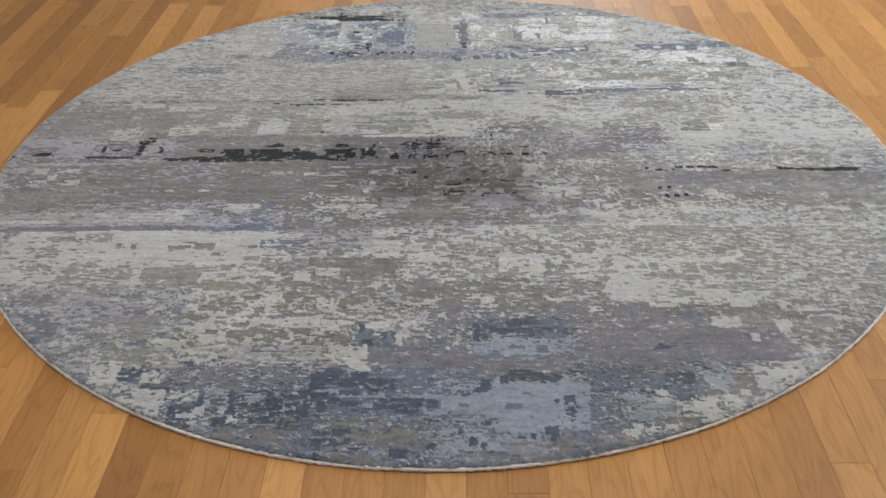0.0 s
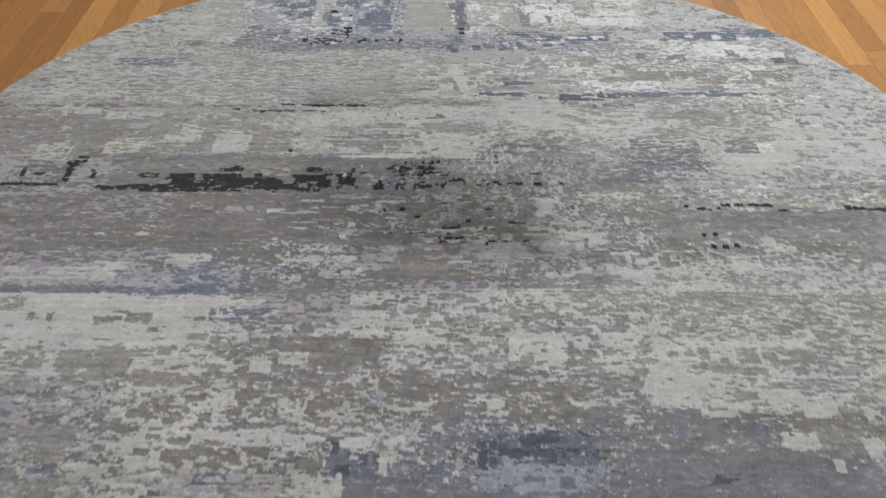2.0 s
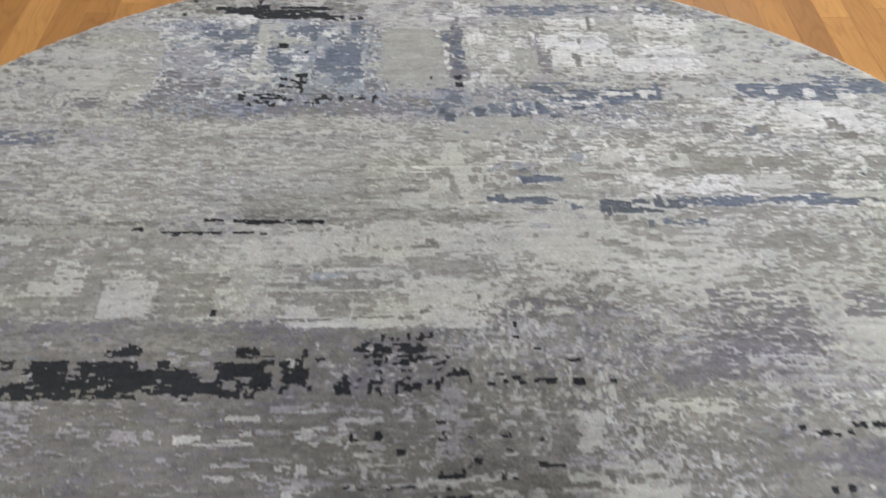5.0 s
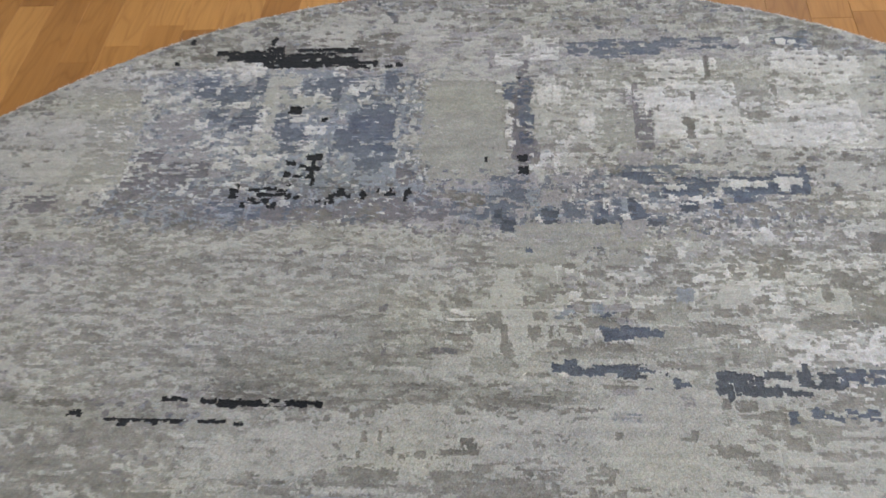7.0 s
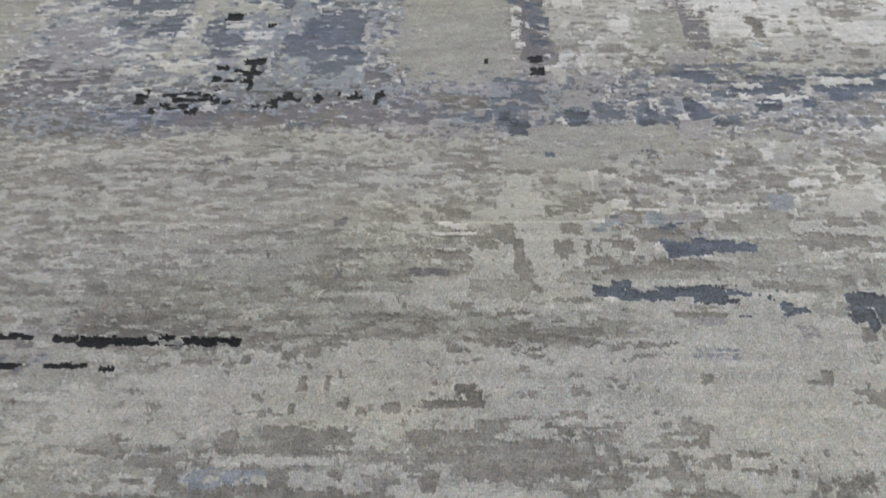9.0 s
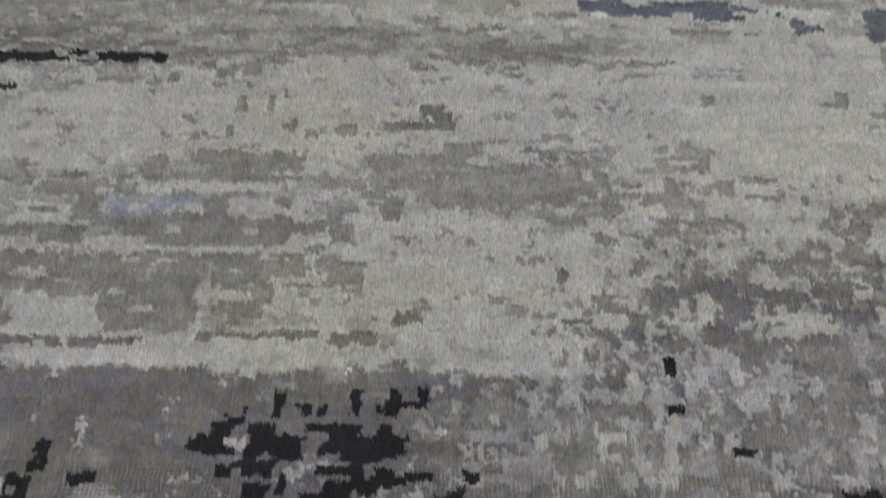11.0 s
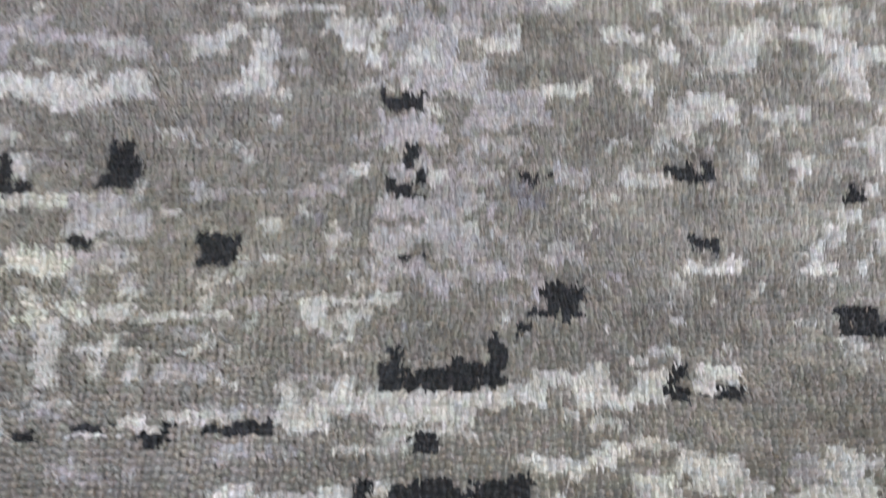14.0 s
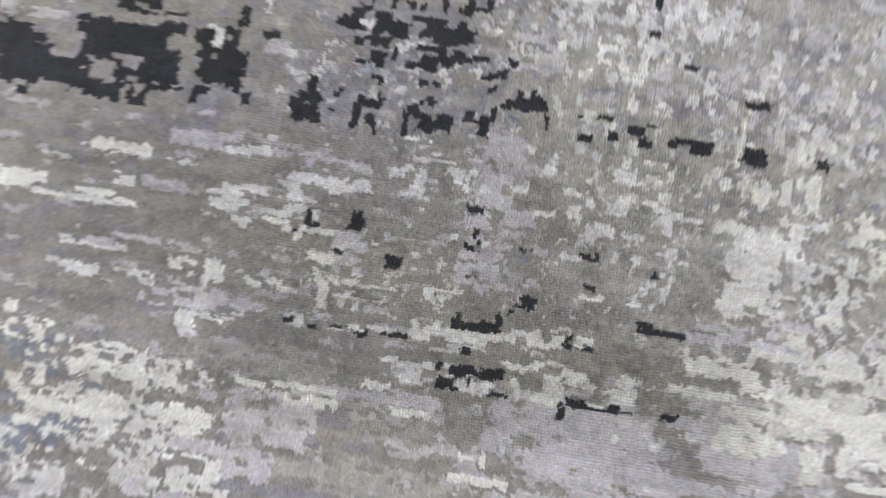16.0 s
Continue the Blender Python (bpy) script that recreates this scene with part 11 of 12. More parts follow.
    inlay(SILK, 0.0467, 0.0515, -0.0761, -0.0710)
    inlay(SILK, 0.0655, 0.0702, -0.0771, -0.0732)
    inlay(IVORY, 0.0698, 0.0829, 0.0316, 0.0573, 0.8)
    inlay(IVORY, 0.1069, 0.1149, 0.0400, 0.0578)
    inlay(IVORY, 0.1053, 0.1132, 0.0400, 0.0480)
    inlay(IVORY, 0.0558, 0.0635, 0.0083, 0.0174)
    inlay(IVORY, 0.1614, 0.1721, 0.0587, 0.0686)
    inlay(IVORY, 0.1632, 0.1712, 0.0505, 0.0620)
    inlay(IVORY, 0.1563, 0.1603, 0.0585, 0.0719)
    inlay(IVORY, 0.1272, 0.1337, 0.0170, 0.0325)
    inlay(SILK, 0.1457, 0.1523, 0.0486, 0.0584)
    inlay(SILK, 0.1384, 0.1437, 0.0421, 0.0518)
    inlay(SILK, 0.1214, 0.1267, 0.0418, 0.0547)
    inlay(SILK, 0.1226, 0.1275, -0.0324, -0.0212)
    inlay(SILK, 0.1415, 0.1489, -0.0251, -0.0180)
    inlay(SILK, 0.1644, 0.1743, -0.0205, -0.0119)
    inlay(SILK, 0.1832, 0.1881, -0.0258, -0.0202)
    inlay(SILK, 0.1089, 0.1125, -0.0490, -0.0409)
    inlay(SILK, -0.1617, -0.1517, -0.0259, -0.0202)
    inlay(SILK, -0.1074, -0.0945, 0.0072, 0.0148)
    inlay(INK, -0.1830, -0.1691, -0.0141, -0.0074)
    inlay(INK, -0.0992, -0.0958, 0.0263, 0.0313)
    inlay(INK, -0.1077, -0.0968, 0.0210, 0.0262)
    inlay(INK, -0.1136, -0.1032, 0.0147, 0.0224)
    inlay(INK, -0.1139, -0.1062, 0.0041, 0.0193)
    inlay(INK, -0.1254, -0.1061, 0.0070, 0.0146)
    inlay(INK, -0.1209, -0.1016, 0.0040, 0.0086)
    inlay(INK, -0.1076, -0.1024, 0.0194, 0.0256)
    inlay(INK, -0.0817, -0.0751, 0.0339, 0.0402)
    inlay(INK, -0.0822, -0.0770, 0.0244, 0.0338)
    inlay(INK, -0.0708, -0.0616, 0.0318, 0.0350)
    inlay(INK, -0.0653, -0.0614, 0.0278, 0.0341)
    inlay(INK, -0.0588, -0.0541, 0.0279, 0.0342)
    inlay(INK, -0.0411, -0.0353, 0.0393, 0.0431)
    inlay(INK, -0.0407, -0.0354, 0.0291, 0.0409)
    inlay(INK, -0.0213, -0.0147, 0.0364, 0.0460)
    inlay(INK, -0.0222, -0.0143, 0.0285, 0.0380)
    inlay(INK, -0.0274, -0.0195, 0.0300, 0.0347)
    inlay(INK, -0.0144, -0.0013, 0.0334, 0.0366)
    inlay(INK, -0.0055, 0.0016, 0.0414, 0.0463)
    inlay(INK, -0.0040, 0.0007, 0.0341, 0.0431)
    inlay(INK, -0.0940, -0.0785, 0.0151, 0.0218)
    inlay(INK, -0.0919, -0.0803, 0.0060, 0.0166)
    inlay(INK, -0.0950, -0.0874, -0.0001, 0.0104)
    inlay(INK, -0.0800, -0.0633, 0.0017, 0.0153)
    inlay(INK, -0.0769, -0.0667, 0.0002, 0.0062)
    inlay(INK, -0.0618, -0.0346, 0.0187, 0.0234)
    inlay(INK, -0.0521, -0.0367, 0.0066, 0.0203)
    inlay(INK, -0.0557, -0.0467, 0.0065, 0.0126)
    inlay(INK, -0.0366, -0.0096, 0.0070, 0.0176)
    inlay(INK, -0.0254, -0.0190, 0.0161, 0.0238)
    inlay(INK, -0.0439, -0.0209, 0.0017, 0.0098)
    inlay(INK, -0.0362, -0.0158, 0.0039, 0.0084)
    inlay(INK, -0.1078, -0.0990, -0.0077, -0.0018)
    inlay(INK, -0.1007, -0.0765, -0.0030, 0.0014)
    inlay(INK, -0.0938, -0.0786, -0.0080, -0.0015)
    inlay(INK, -0.0924, -0.0786, -0.0219, -0.0118)
    inlay(INK, -0.0868, -0.0806, -0.0247, -0.0190)
    inlay(INK, -0.1031, -0.0944, -0.0235, -0.0192)
    inlay(INK, -0.0753, -0.0703, -0.0174, -0.0072)
    inlay(INK, -0.0571, -0.0356, -0.0062, -0.0015)
    inlay(INK, -0.0380, -0.0304, -0.0153, 0.0038)
    inlay(INK, -0.0351, -0.0225, -0.0166, -0.0065)
    inlay(INK, -0.0499, -0.0373, -0.0212, -0.0097)
    inlay(INK, -0.0621, -0.0496, -0.0214, -0.0162)
    inlay(INK, -0.0469, -0.0370, -0.0226, -0.0197)
    inlay(INK, -0.0253, -0.0152, -0.0122, -0.0019)
    inlay(INK, -0.0227, -0.0101, -0.0107, -0.0063)
    inlay(INK, -0.0102, 0.0062, -0.0075, -0.0031)
    inlay(INK, -0.0893, -0.0782, -0.0345, -0.0303)
    inlay(INK, -0.0827, -0.0782, -0.0381, -0.0345)
    inlay(INK, -0.0510, -0.0424, -0.0353, -0.0297)
    inlay(INK, -0.0387, -0.0326, -0.0337, -0.0295)
    inlay(INK, -0.0500, -0.0475, -0.0311, -0.0283)
    inlay(INK, 0.0004, 0.0113, -0.0223, -0.0189)
    inlay(INK, 0.0053, 0.0113, -0.0189, -0.0160)
    inlay(INK, 0.0068, 0.0115, -0.0330, -0.0274)
    inlay(INK, -0.1389, -0.1316, -0.0531, -0.0395)
    inlay(INK, -0.1453, -0.1248, -0.0640, -0.0532)
    inlay(INK, -0.1520, -0.1424, -0.0642, -0.0587)
    inlay(INK, -0.1341, -0.1281, -0.0557, -0.0504)
    inlay(INK, -0.1352, -0.1320, -0.0409, -0.0381)
    inlay(INK, -0.1173, -0.1112, -0.0541, -0.0501)
    inlay(INK, -0.1130, -0.1094, -0.0500, -0.0460)
    inlay(INK, -0.0965, -0.0905, -0.0564, -0.0498)
    inlay(INK, -0.0992, -0.0920, -0.0634, -0.0565)
    inlay(INK, -0.0915, -0.0818, -0.0577, -0.0510)
    inlay(INK, -0.0863, -0.0779, -0.0589, -0.0563)
    inlay(INK, -0.0803, -0.0778, -0.0495, -0.0441)
    inlay(INK, -0.0812, -0.0727, -0.0508, -0.0481)
    inlay(INK, -0.0819, -0.0759, -0.0562, -0.0508)
    inlay(INK, -0.0552, -0.0455, -0.0597, -0.0504)
    inlay(INK, -0.0584, -0.0536, -0.0627, -0.0558)
    inlay(INK, -0.0472, -0.0423, -0.0516, -0.0476)
    inlay(INK, -0.0438, -0.0317, -0.0474, -0.0447)
    inlay(INK, -0.0403, -0.0354, -0.0461, -0.0420)
    inlay(INK, -0.0387, -0.0327, -0.0501, -0.0474)
    inlay(INK, -0.0512, -0.0368, -0.0625, -0.0569)
    inlay(INK, -0.0320, -0.0165, -0.0621, -0.0553)
    inlay(INK, -0.0082, -0.0010, -0.0589, -0.0496)
    inlay(INK, 0.0039, 0.0120, -0.0616, -0.0521)
    inlay(INK, -0.0057, 0.0063, -0.0594, -0.0562)
    inlay(INK, 0.0113, 0.0202, -0.0202, -0.0130)
    inlay(INK, 0.0189, 0.0277, -0.0085, -0.0027)
    inlay(INK, 0.0152, 0.0214, -0.0144, -0.0101)
    inlay(INK, 0.0115, 0.0142, -0.0315, -0.0259)
    inlay(INK, 0.0119, 0.0158, -0.0586, -0.0452)
    inlay(INK, 0.0302, 0.0352, -0.0326, -0.0242)
    inlay(INK, 0.0413, 0.0455, -0.0324, -0.0226)
    inlay(INK, 0.0278, 0.0534, -0.0426, -0.0310)
    inlay(INK, 0.0193, 0.0278, -0.0437, -0.0396)
    inlay(INK, 0.0229, 0.0302, -0.0409, -0.0354)
    inlay(INK, 0.0497, 0.0570, -0.0418, -0.0364)
    inlay(INK, 0.0544, 0.0604, -0.0512, -0.0445)
    inlay(INK, 0.0562, 0.0591, -0.0552, -0.0499)
    inlay(INK, 0.1293, 0.1346, 0.0581, 0.0664)
    inlay(INK, 0.1316, 0.1348, 0.0549, 0.0615)
    inlay(INK, 0.1294, 0.1372, 0.0319, 0.0372)
    inlay(INK, 0.1603, 0.1705, 0.0091, 0.0130)
    inlay(INK, 0.1670, 0.1721, 0.0116, 0.0146)
    inlay(INK, 0.1221, 0.1354, -0.0487, -0.0419)
    inlay(INK, 0.1347, 0.1444, -0.0417, -0.0390)
    inlay(INK, 0.1230, 0.1338, -0.0500, -0.0473)
    inlay(INK, 0.1070, 0.1154, -0.0569, -0.0490)
    inlay(INK, 0.1320, 0.1380, -0.0594, -0.0499)
    inlay(INK, 0.1342, 0.1425, -0.0594, -0.0538)
    inlay(INK, 0.0828, 0.0948, -0.0602, -0.0547)
    inlay(INK, 0.1561, 0.1632, -0.0561, -0.0495)
    inlay(INK, 0.1602, 0.1698, -0.0507, -0.0467)
    inlay(INK, 0.1697, 0.1901, -0.0510, -0.0465)
    inlay(INK, 0.1714, 0.1893, -0.0579, -0.0504)
    inlay(INK, 0.1527, 0.1617, 0.0099, 0.0129, 0.7)
    inlay(INK, 0.0935, 0.1118, -0.0410, -0.0369, 0.7)
    inlay(INK, 0.0813, 0.0911, -0.0413, -0.0386, 0.7)
    inlay(INK, -0.1508, -0.1257, -0.0716, -0.0641)
    inlay(INK, -0.1472, -0.1247, -0.0780, -0.0703)
    inlay(INK, -0.1003, -0.0920, -0.0761, -0.0634)
    inlay(INK, -0.0875, -0.0803, -0.0720, -0.0632)
    inlay(INK, -0.0809, -0.0785, -0.0783, -0.0681)
    inlay(INK, -0.0574, -0.0539, -0.0779, -0.0627)
    inlay(INK, -0.0559, -0.0523, -0.0779, -0.0702)
    inlay(INK, -0.0458, -0.0327, -0.0725, -0.0624)
    inlay(INK, -0.0328, -0.0185, -0.0697, -0.0622)
    inlay(INK, 0.0041, 0.0122, -0.0691, -0.0616)
    inlay(INK, -0.1190, -0.1130, -0.0661, -0.0637)
    inlay(INK, -0.1211, -0.1167, -0.1541, -0.1476)
    inlay(INK, -0.1221, -0.1167, -0.1617, -0.1531)
    inlay(INK, -0.1195, -0.1098, -0.1616, -0.1584)
    inlay(INK, -0.1143, -0.1089, -0.1605, -0.1573)
    inlay(INK, -0.1313, -0.1249, -0.1675, -0.1650)
    inlay(INK, -0.0844, -0.0767, -0.1510, -0.1437)
    inlay(INK, -0.0856, -0.0728, -0.1555, -0.1501)
    inlay(INK, -0.0867, -0.0748, -0.1600, -0.1556)
    inlay(INK, -0.0780, -0.0724, -0.1546, -0.1483)
    inlay(INK, -0.0891, -0.0840, -0.1601, -0.1583)
    inlay(INK, -0.0832, -0.0815, -0.1689, -0.1654)
    inlay(INK, -0.0853, -0.0820, -0.1734, -0.1681)
    inlay(INK, -0.0867, -0.0833, -0.1756, -0.1716)
    inlay(INK, -0.0946, -0.0862, -0.1795, -0.1764)
    inlay(INK, -0.0518, -0.0393, -0.1835, -0.1757)
    inlay(INK, -0.0522, -0.0472, -0.1766, -0.1736)
    inlay(INK, -0.0429, -0.0395, -0.1774, -0.1760)
    inlay(INK, 0.0035, 0.0190, -0.1293, -0.1247)
    inlay(INK, 0.0088, 0.0183, -0.1306, -0.1284)
    inlay(INK, 0.0144, 0.0186, -0.1468, -0.1422)
    inlay(INK, 0.0128, 0.0165, -0.1508, -0.1459)
    inlay(INK, 0.0167, 0.0209, -0.1567, -0.1513)
    inlay(INK, 0.0072, 0.0114, -0.1594, -0.1550)
    inlay(INK, 0.0089, 0.0157, -0.1621, -0.1567)
    inlay(INK, 0.0116, 0.0211, -0.1651, -0.1603)
    inlay(INK, 0.0117, 0.0155, -0.1830, -0.1813)
    inlay(INK, 0.0130, 0.0205, -0.1842, -0.1821)
    inlay(INK, 0.0188, 0.0216, -0.1824, -0.1807)
    inlay(INK, 0.0508, 0.0559, -0.1570, -0.1529)
    inlay(INK, 0.0542, 0.0601, -0.1548, -0.1534)
    inlay(INK, 0.0601, 0.0634, -0.1534, -0.1516)
    inlay(INK, 0.0978, 0.1053, -0.1531, -0.1499)
    inlay(INK, 0.1053, 0.1079, -0.1543, -0.1481)
    inlay(INK, 0.1002, 0.1136, -0.1552, -0.1516)
    inlay(INK, 0.1103, 0.1137, -0.1555, -0.1480)
    inlay(INK, 0.1052, 0.1085, -0.1754, -0.1731)
    inlay(INK, 0.1068, 0.1150, -0.1776, -0.1741)
    inlay(INK, 0.1124, 0.1144, -0.1793, -0.1771)
    inlay(INK, 0.0590, 0.0703, -0.2003, -0.1902)
    inlay(INK, 0.0566, 0.0615, -0.1928, -0.1894)
    inlay(INK, 0.0549, 0.0630, -0.2004, -0.1962)
    inlay(INK, 0.0533, 0.0565, -0.2004, -0.1987)
    inlay(INK, 0.1491, 0.1624, -0.2011, -0.1961)
    inlay(INK, 0.1495, 0.1620, -0.2052, -0.2011)
    inlay(INK, 0.1573, 0.1598, -0.1593, -0.1558)
    inlay(INK, 0.1554, 0.1620, -0.1616, -0.1584)
    inlay(INK, -0.0861, -0.0765, -0.2382, -0.2359)
    inlay(INK, -0.0814, -0.0718, -0.2371, -0.2358)
    inlay(INK, -0.0668, -0.0572, -0.2404, -0.2372)
    inlay(INK, -0.0658, -0.0594, -0.2420, -0.2396)
    inlay(INK, -0.0591, -0.0564, -0.2372, -0.2340)
    inlay(INK, -0.0478, -0.0415, -0.2383, -0.2362)
    inlay(INK, -0.0415, -0.0240, -0.2385, -0.2353)
    inlay(INK, -0.0274, -0.0239, -0.2360, -0.2329)
    inlay(INK, -0.0336, -0.0249, -0.2369, -0.2345)
    inlay(INK, 0.0085, 0.0133, -0.2229, -0.2107)
    inlay(INK, 0.0070, 0.0142, -0.2237, -0.2156)
    inlay(INK, 0.0142, 0.0342, -0.2232, -0.2171)
    inlay(INK, 0.0293, 0.0364, -0.2219, -0.2138)
    inlay(INK, 0.0163, 0.0258, -0.2391, -0.2371)
    inlay(INK, 0.0180, 0.0250, -0.2429, -0.2387)
    inlay(SILK, -0.1004, -0.0900, -0.1308, -0.1252)
    inlay(SILK, -0.0902, -0.0727, -0.1274, -0.1251)
    inlay(SILK, -0.0183, -0.0101, -0.2027, -0.1951)
    inlay(SILK, -0.0103, 0.0126, -0.1967, -0.1942)
    inlay(SILK, 0.0044, 0.0126, -0.1975, -0.1933)
    inlay(SILK, 0.0214, 0.0281, -0.1558, -0.1513)
    inlay(SILK, 0.0236, 0.0358, -0.1786, -0.1716)
    inlay(SILK, -0.0057, 0.0011, -0.1541, -0.1487)
    inlay(LILAC, 0.0039, 0.0353, -0.1431, -0.1321, 0.7)
    inlay(LILAC, -0.0560, -0.0441, -0.1643, -0.1554, 0.7)
    inlay(LILAC, -0.0459, -0.0071, -0.1606, -0.1570, 0.7)
    inlay(LILAC, 0.0353, 0.0619, -0.1375, -0.1245, 0.7)
    inlay(LILAC, 0.0618, 0.0735, -0.1573, -0.1501, 0.7)
    inlay(LILAC, 0.0037, 0.0358, -0.1923, -0.1611, 0.6)
    inlay(LILAC, -0.0956, -0.0670, -0.1760, -0.1618, 0.6)
    inlay(LILAC, -0.0936, -0.0703, -0.1940, -0.1795, 0.6)
    inlay(LILAC, 0.0550, 0.0844, -0.1885, -0.1783, 0.6)
    inlay(LILAC, 0.0360, 0.0550, -0.1955, -0.1785, 0.6)
    inlay(SILK, -0.0761, -0.0679, -0.1957, -0.1931)
    inlay(SILK, -0.0918, -0.0590, -0.2034, -0.2007)
    inlay(SILK, -0.0590, -0.0410, -0.2027, -0.2005)
    inlay(SILK, -0.0821, -0.0690, -0.2016, -0.1982)
    inlay(PLUM, -0.0234, -0.0117, -0.1702, -0.1658, 0.7)
    inlay(PLUM, 0.0484, 0.0617, -0.1679, -0.1573, 0.7)
    inlay(SILK, 0.1131, 0.1233, -0.1334, -0.1241)
    inlay(SILK, 0.1064, 0.1132, -0.1288, -0.1242)
    inlay(SILK, 0.1040, 0.1219, -0.1856, -0.1822)
    inlay(SILK, 0.1171, 0.1220, -0.1838, -0.1796)
    inlay(SILK, 0.1397, 0.1527, -0.1853, -0.1819)
    inlay(SILK, 0.1432, 0.1465, -0.1828, -0.1777)
    inlay(SILK, 0.1525, 0.1591, -0.1681, -0.1628)
    inlay(SILK, 0.1561, 0.1675, -0.1432, -0.1396)
    inlay(SILK, 0.1614, 0.1661, -0.1593, -0.1557)
    inlay(SILK, 0.0910, 0.1024, -0.1866, -0.1780, 0.75)
    inlay(SILK, 0.1589, 0.1669, -0.1513, -0.1441, 0.75)
    inlay(SILK, -0.0811, -0.0452, -0.2131, -0.2065, 0.75)
    inlay(SILK, -0.0736, -0.0671, -0.2229, -0.2148, 0.75)
    inlay(SILK, -0.0875, -0.0699, -0.2398, -0.2382, 0.75)
    inlay(LILAC, -0.0687, -0.0445, -0.2228, -0.2163, 0.5)
    inlay(SILK, -0.0906, -0.0792, -0.2133, -0.2108)
    inlay(SILK, -0.0849, -0.0793, -0.2222, -0.2157)
    inlay(SILK, -0.0719, -0.0639, -0.2373, -0.2333)
    inlay(SILK, -0.0577, -0.0402, -0.2355, -0.2315)
    inlay(SILK, -0.0402, -0.0338, -0.2341, -0.2322)
    inlay(SILK, -0.0670, -0.0590, -0.2380, -0.2357)
    inlay(SILK, -0.0240, -0.0184, -0.2288, -0.2216)
    inlay(SILK, -0.0244, -0.0117, -0.2352, -0.2272)
    inlay(SILK, -0.0211, -0.0084, -0.2367, -0.2304)
    inlay(SILK, -0.0119, 0.0009, -0.2303, -0.2247)
    inlay(SILK, -0.0065, -0.0017, -0.2247, -0.2190)
    inlay(SILK, -0.0086, 0.0365, -0.2316, -0.2269)
    inlay(SILK, 0.0008, 0.0365, -0.2284, -0.2236)
    inlay(SILK, 0.0043, 0.0233, -0.2340, -0.2301)
    inlay(SILK, 0.0217, 0.0365, -0.2331, -0.2283)
    inlay(SILK, -0.0079, 0.0015, -0.2441, -0.2413)
    inlay(SILK, -0.0001, 0.0164, -0.2427, -0.2399)
    inlay(SILK, -0.0439, -0.0384, -0.2579, -0.2549)
    inlay(SILK, -0.0400, -0.0298, -0.2586, -0.2540)
    inlay(SILK, -0.0297, -0.0102, -0.2599, -0.2561)
    inlay(SILK, -0.0259, -0.0010, -0.2583, -0.2553)
    inlay(SILK, -0.0103, -0.0002, -0.2590, -0.2537)
    inlay(SILK, -0.0231, -0.0107, -0.2674, -0.2599)
    inlay(SILK, -0.0220, -0.0097, -0.2722, -0.2659)
    inlay(SILK, -0.0266, -0.0189, -0.2723, -0.2660)
    inlay(SILK, 0.0365, 0.0549, -0.2281, -0.2217)
    inlay(SILK, 0.0485, 0.0596, -0.2280, -0.2216)
    inlay(SILK, 0.0549, 0.0708, -0.2224, -0.2175)
    inlay(SILK, 0.0667, 0.0802, -0.2278, -0.2206)
    inlay(SILK, 0.0708, 0.0772, -0.2214, -0.2150)
    inlay(SILK, 0.0786, 0.0896, -0.2277, -0.2245)
    inlay(SILK, 0.0834, 0.0960, -0.2261, -0.2213)
    inlay(SILK, 0.0859, 0.0962, -0.2229, -0.2148)
    inlay(SILK, 0.0836, 0.0900, -0.2149, -0.2124)
    inlay(SILK, 0.0885, 0.0965, -0.2116, -0.2083)
    inlay(SILK, 0.0972, 0.0996, -0.2147, -0.2099)
    inlay(SILK, 0.1058, 0.1184, -0.2194, -0.2146)
    inlay(SILK, 0.1153, 0.1184, -0.2210, -0.2129)
    inlay(SILK, 0.1048, 0.1111, -0.2235, -0.2195)
    inlay(SILK, 0.0494, 0.0579, -0.2468, -0.2430)
    inlay(SILK, 0.0517, 0.0750, -0.2490, -0.2444)
    inlay(SILK, 0.0641, 0.0734, -0.2505, -0.2482)
    inlay(SILK, 0.0719, 0.0797, -0.2466, -0.2427)
    inlay(SILK, 0.0759, 0.0845, -0.2427, -0.2380)
    inlay(SILK, 0.0861, 0.0954, -0.2418, -0.2371)
    inlay(SILK, 0.0954, 0.0985, -0.2417, -0.2386)
    inlay(SILK, 0.0594, 0.0640, -0.2619, -0.2544)
    inlay(SILK, 0.0609, 0.0678, -0.2664, -0.2574)
    inlay(SILK, 0.0586, 0.0663, -0.2634, -0.2589)
    inlay(SILK, 0.0639, 0.0677, -0.2711, -0.2649)
    inlay(SILK, 0.0849, 0.0981, -0.2540, -0.2494)
    inlay(SILK, 0.0871, 0.1009, -0.2615, -0.2540)
    inlay(SILK, 0.0968, 0.1184, -0.2477, -0.2431)
    inlay(SILK, 0.0984, 0.1061, -0.2463, -0.2416)
    inlay(SILK, 0.0997, 0.1197, -0.2538, -0.2462)
    inlay(SILK, 0.1072, 0.1257, -0.2545, -0.2507)
    inlay(SILK, 0.1180, 0.1249, -0.2544, -0.2498)
    inlay(SILK, 0.1147, 0.1178, -0.2445, -0.2415)
    inlay(SILK, 0.0853, 0.1021, -0.2707, -0.2608)
    inlay(SILK, 0.0761, 0.0883, -0.2709, -0.2661)
    inlay(SILK, 0.0808, 0.0869, -0.2661, -0.2631)
    inlay(SILK, 0.1431, 0.1554, -0.2503, -0.2395)
    inlay(SILK, 0.1415, 0.1477, -0.2488, -0.2427)
    inlay(SILK, 0.1379, 0.1487, -0.2549, -0.2503)
    inlay(SILK, 0.1340, 0.1386, -0.2557, -0.2519)
    inlay(SILK, 0.1375, 0.1570, -0.2623, -0.2548)
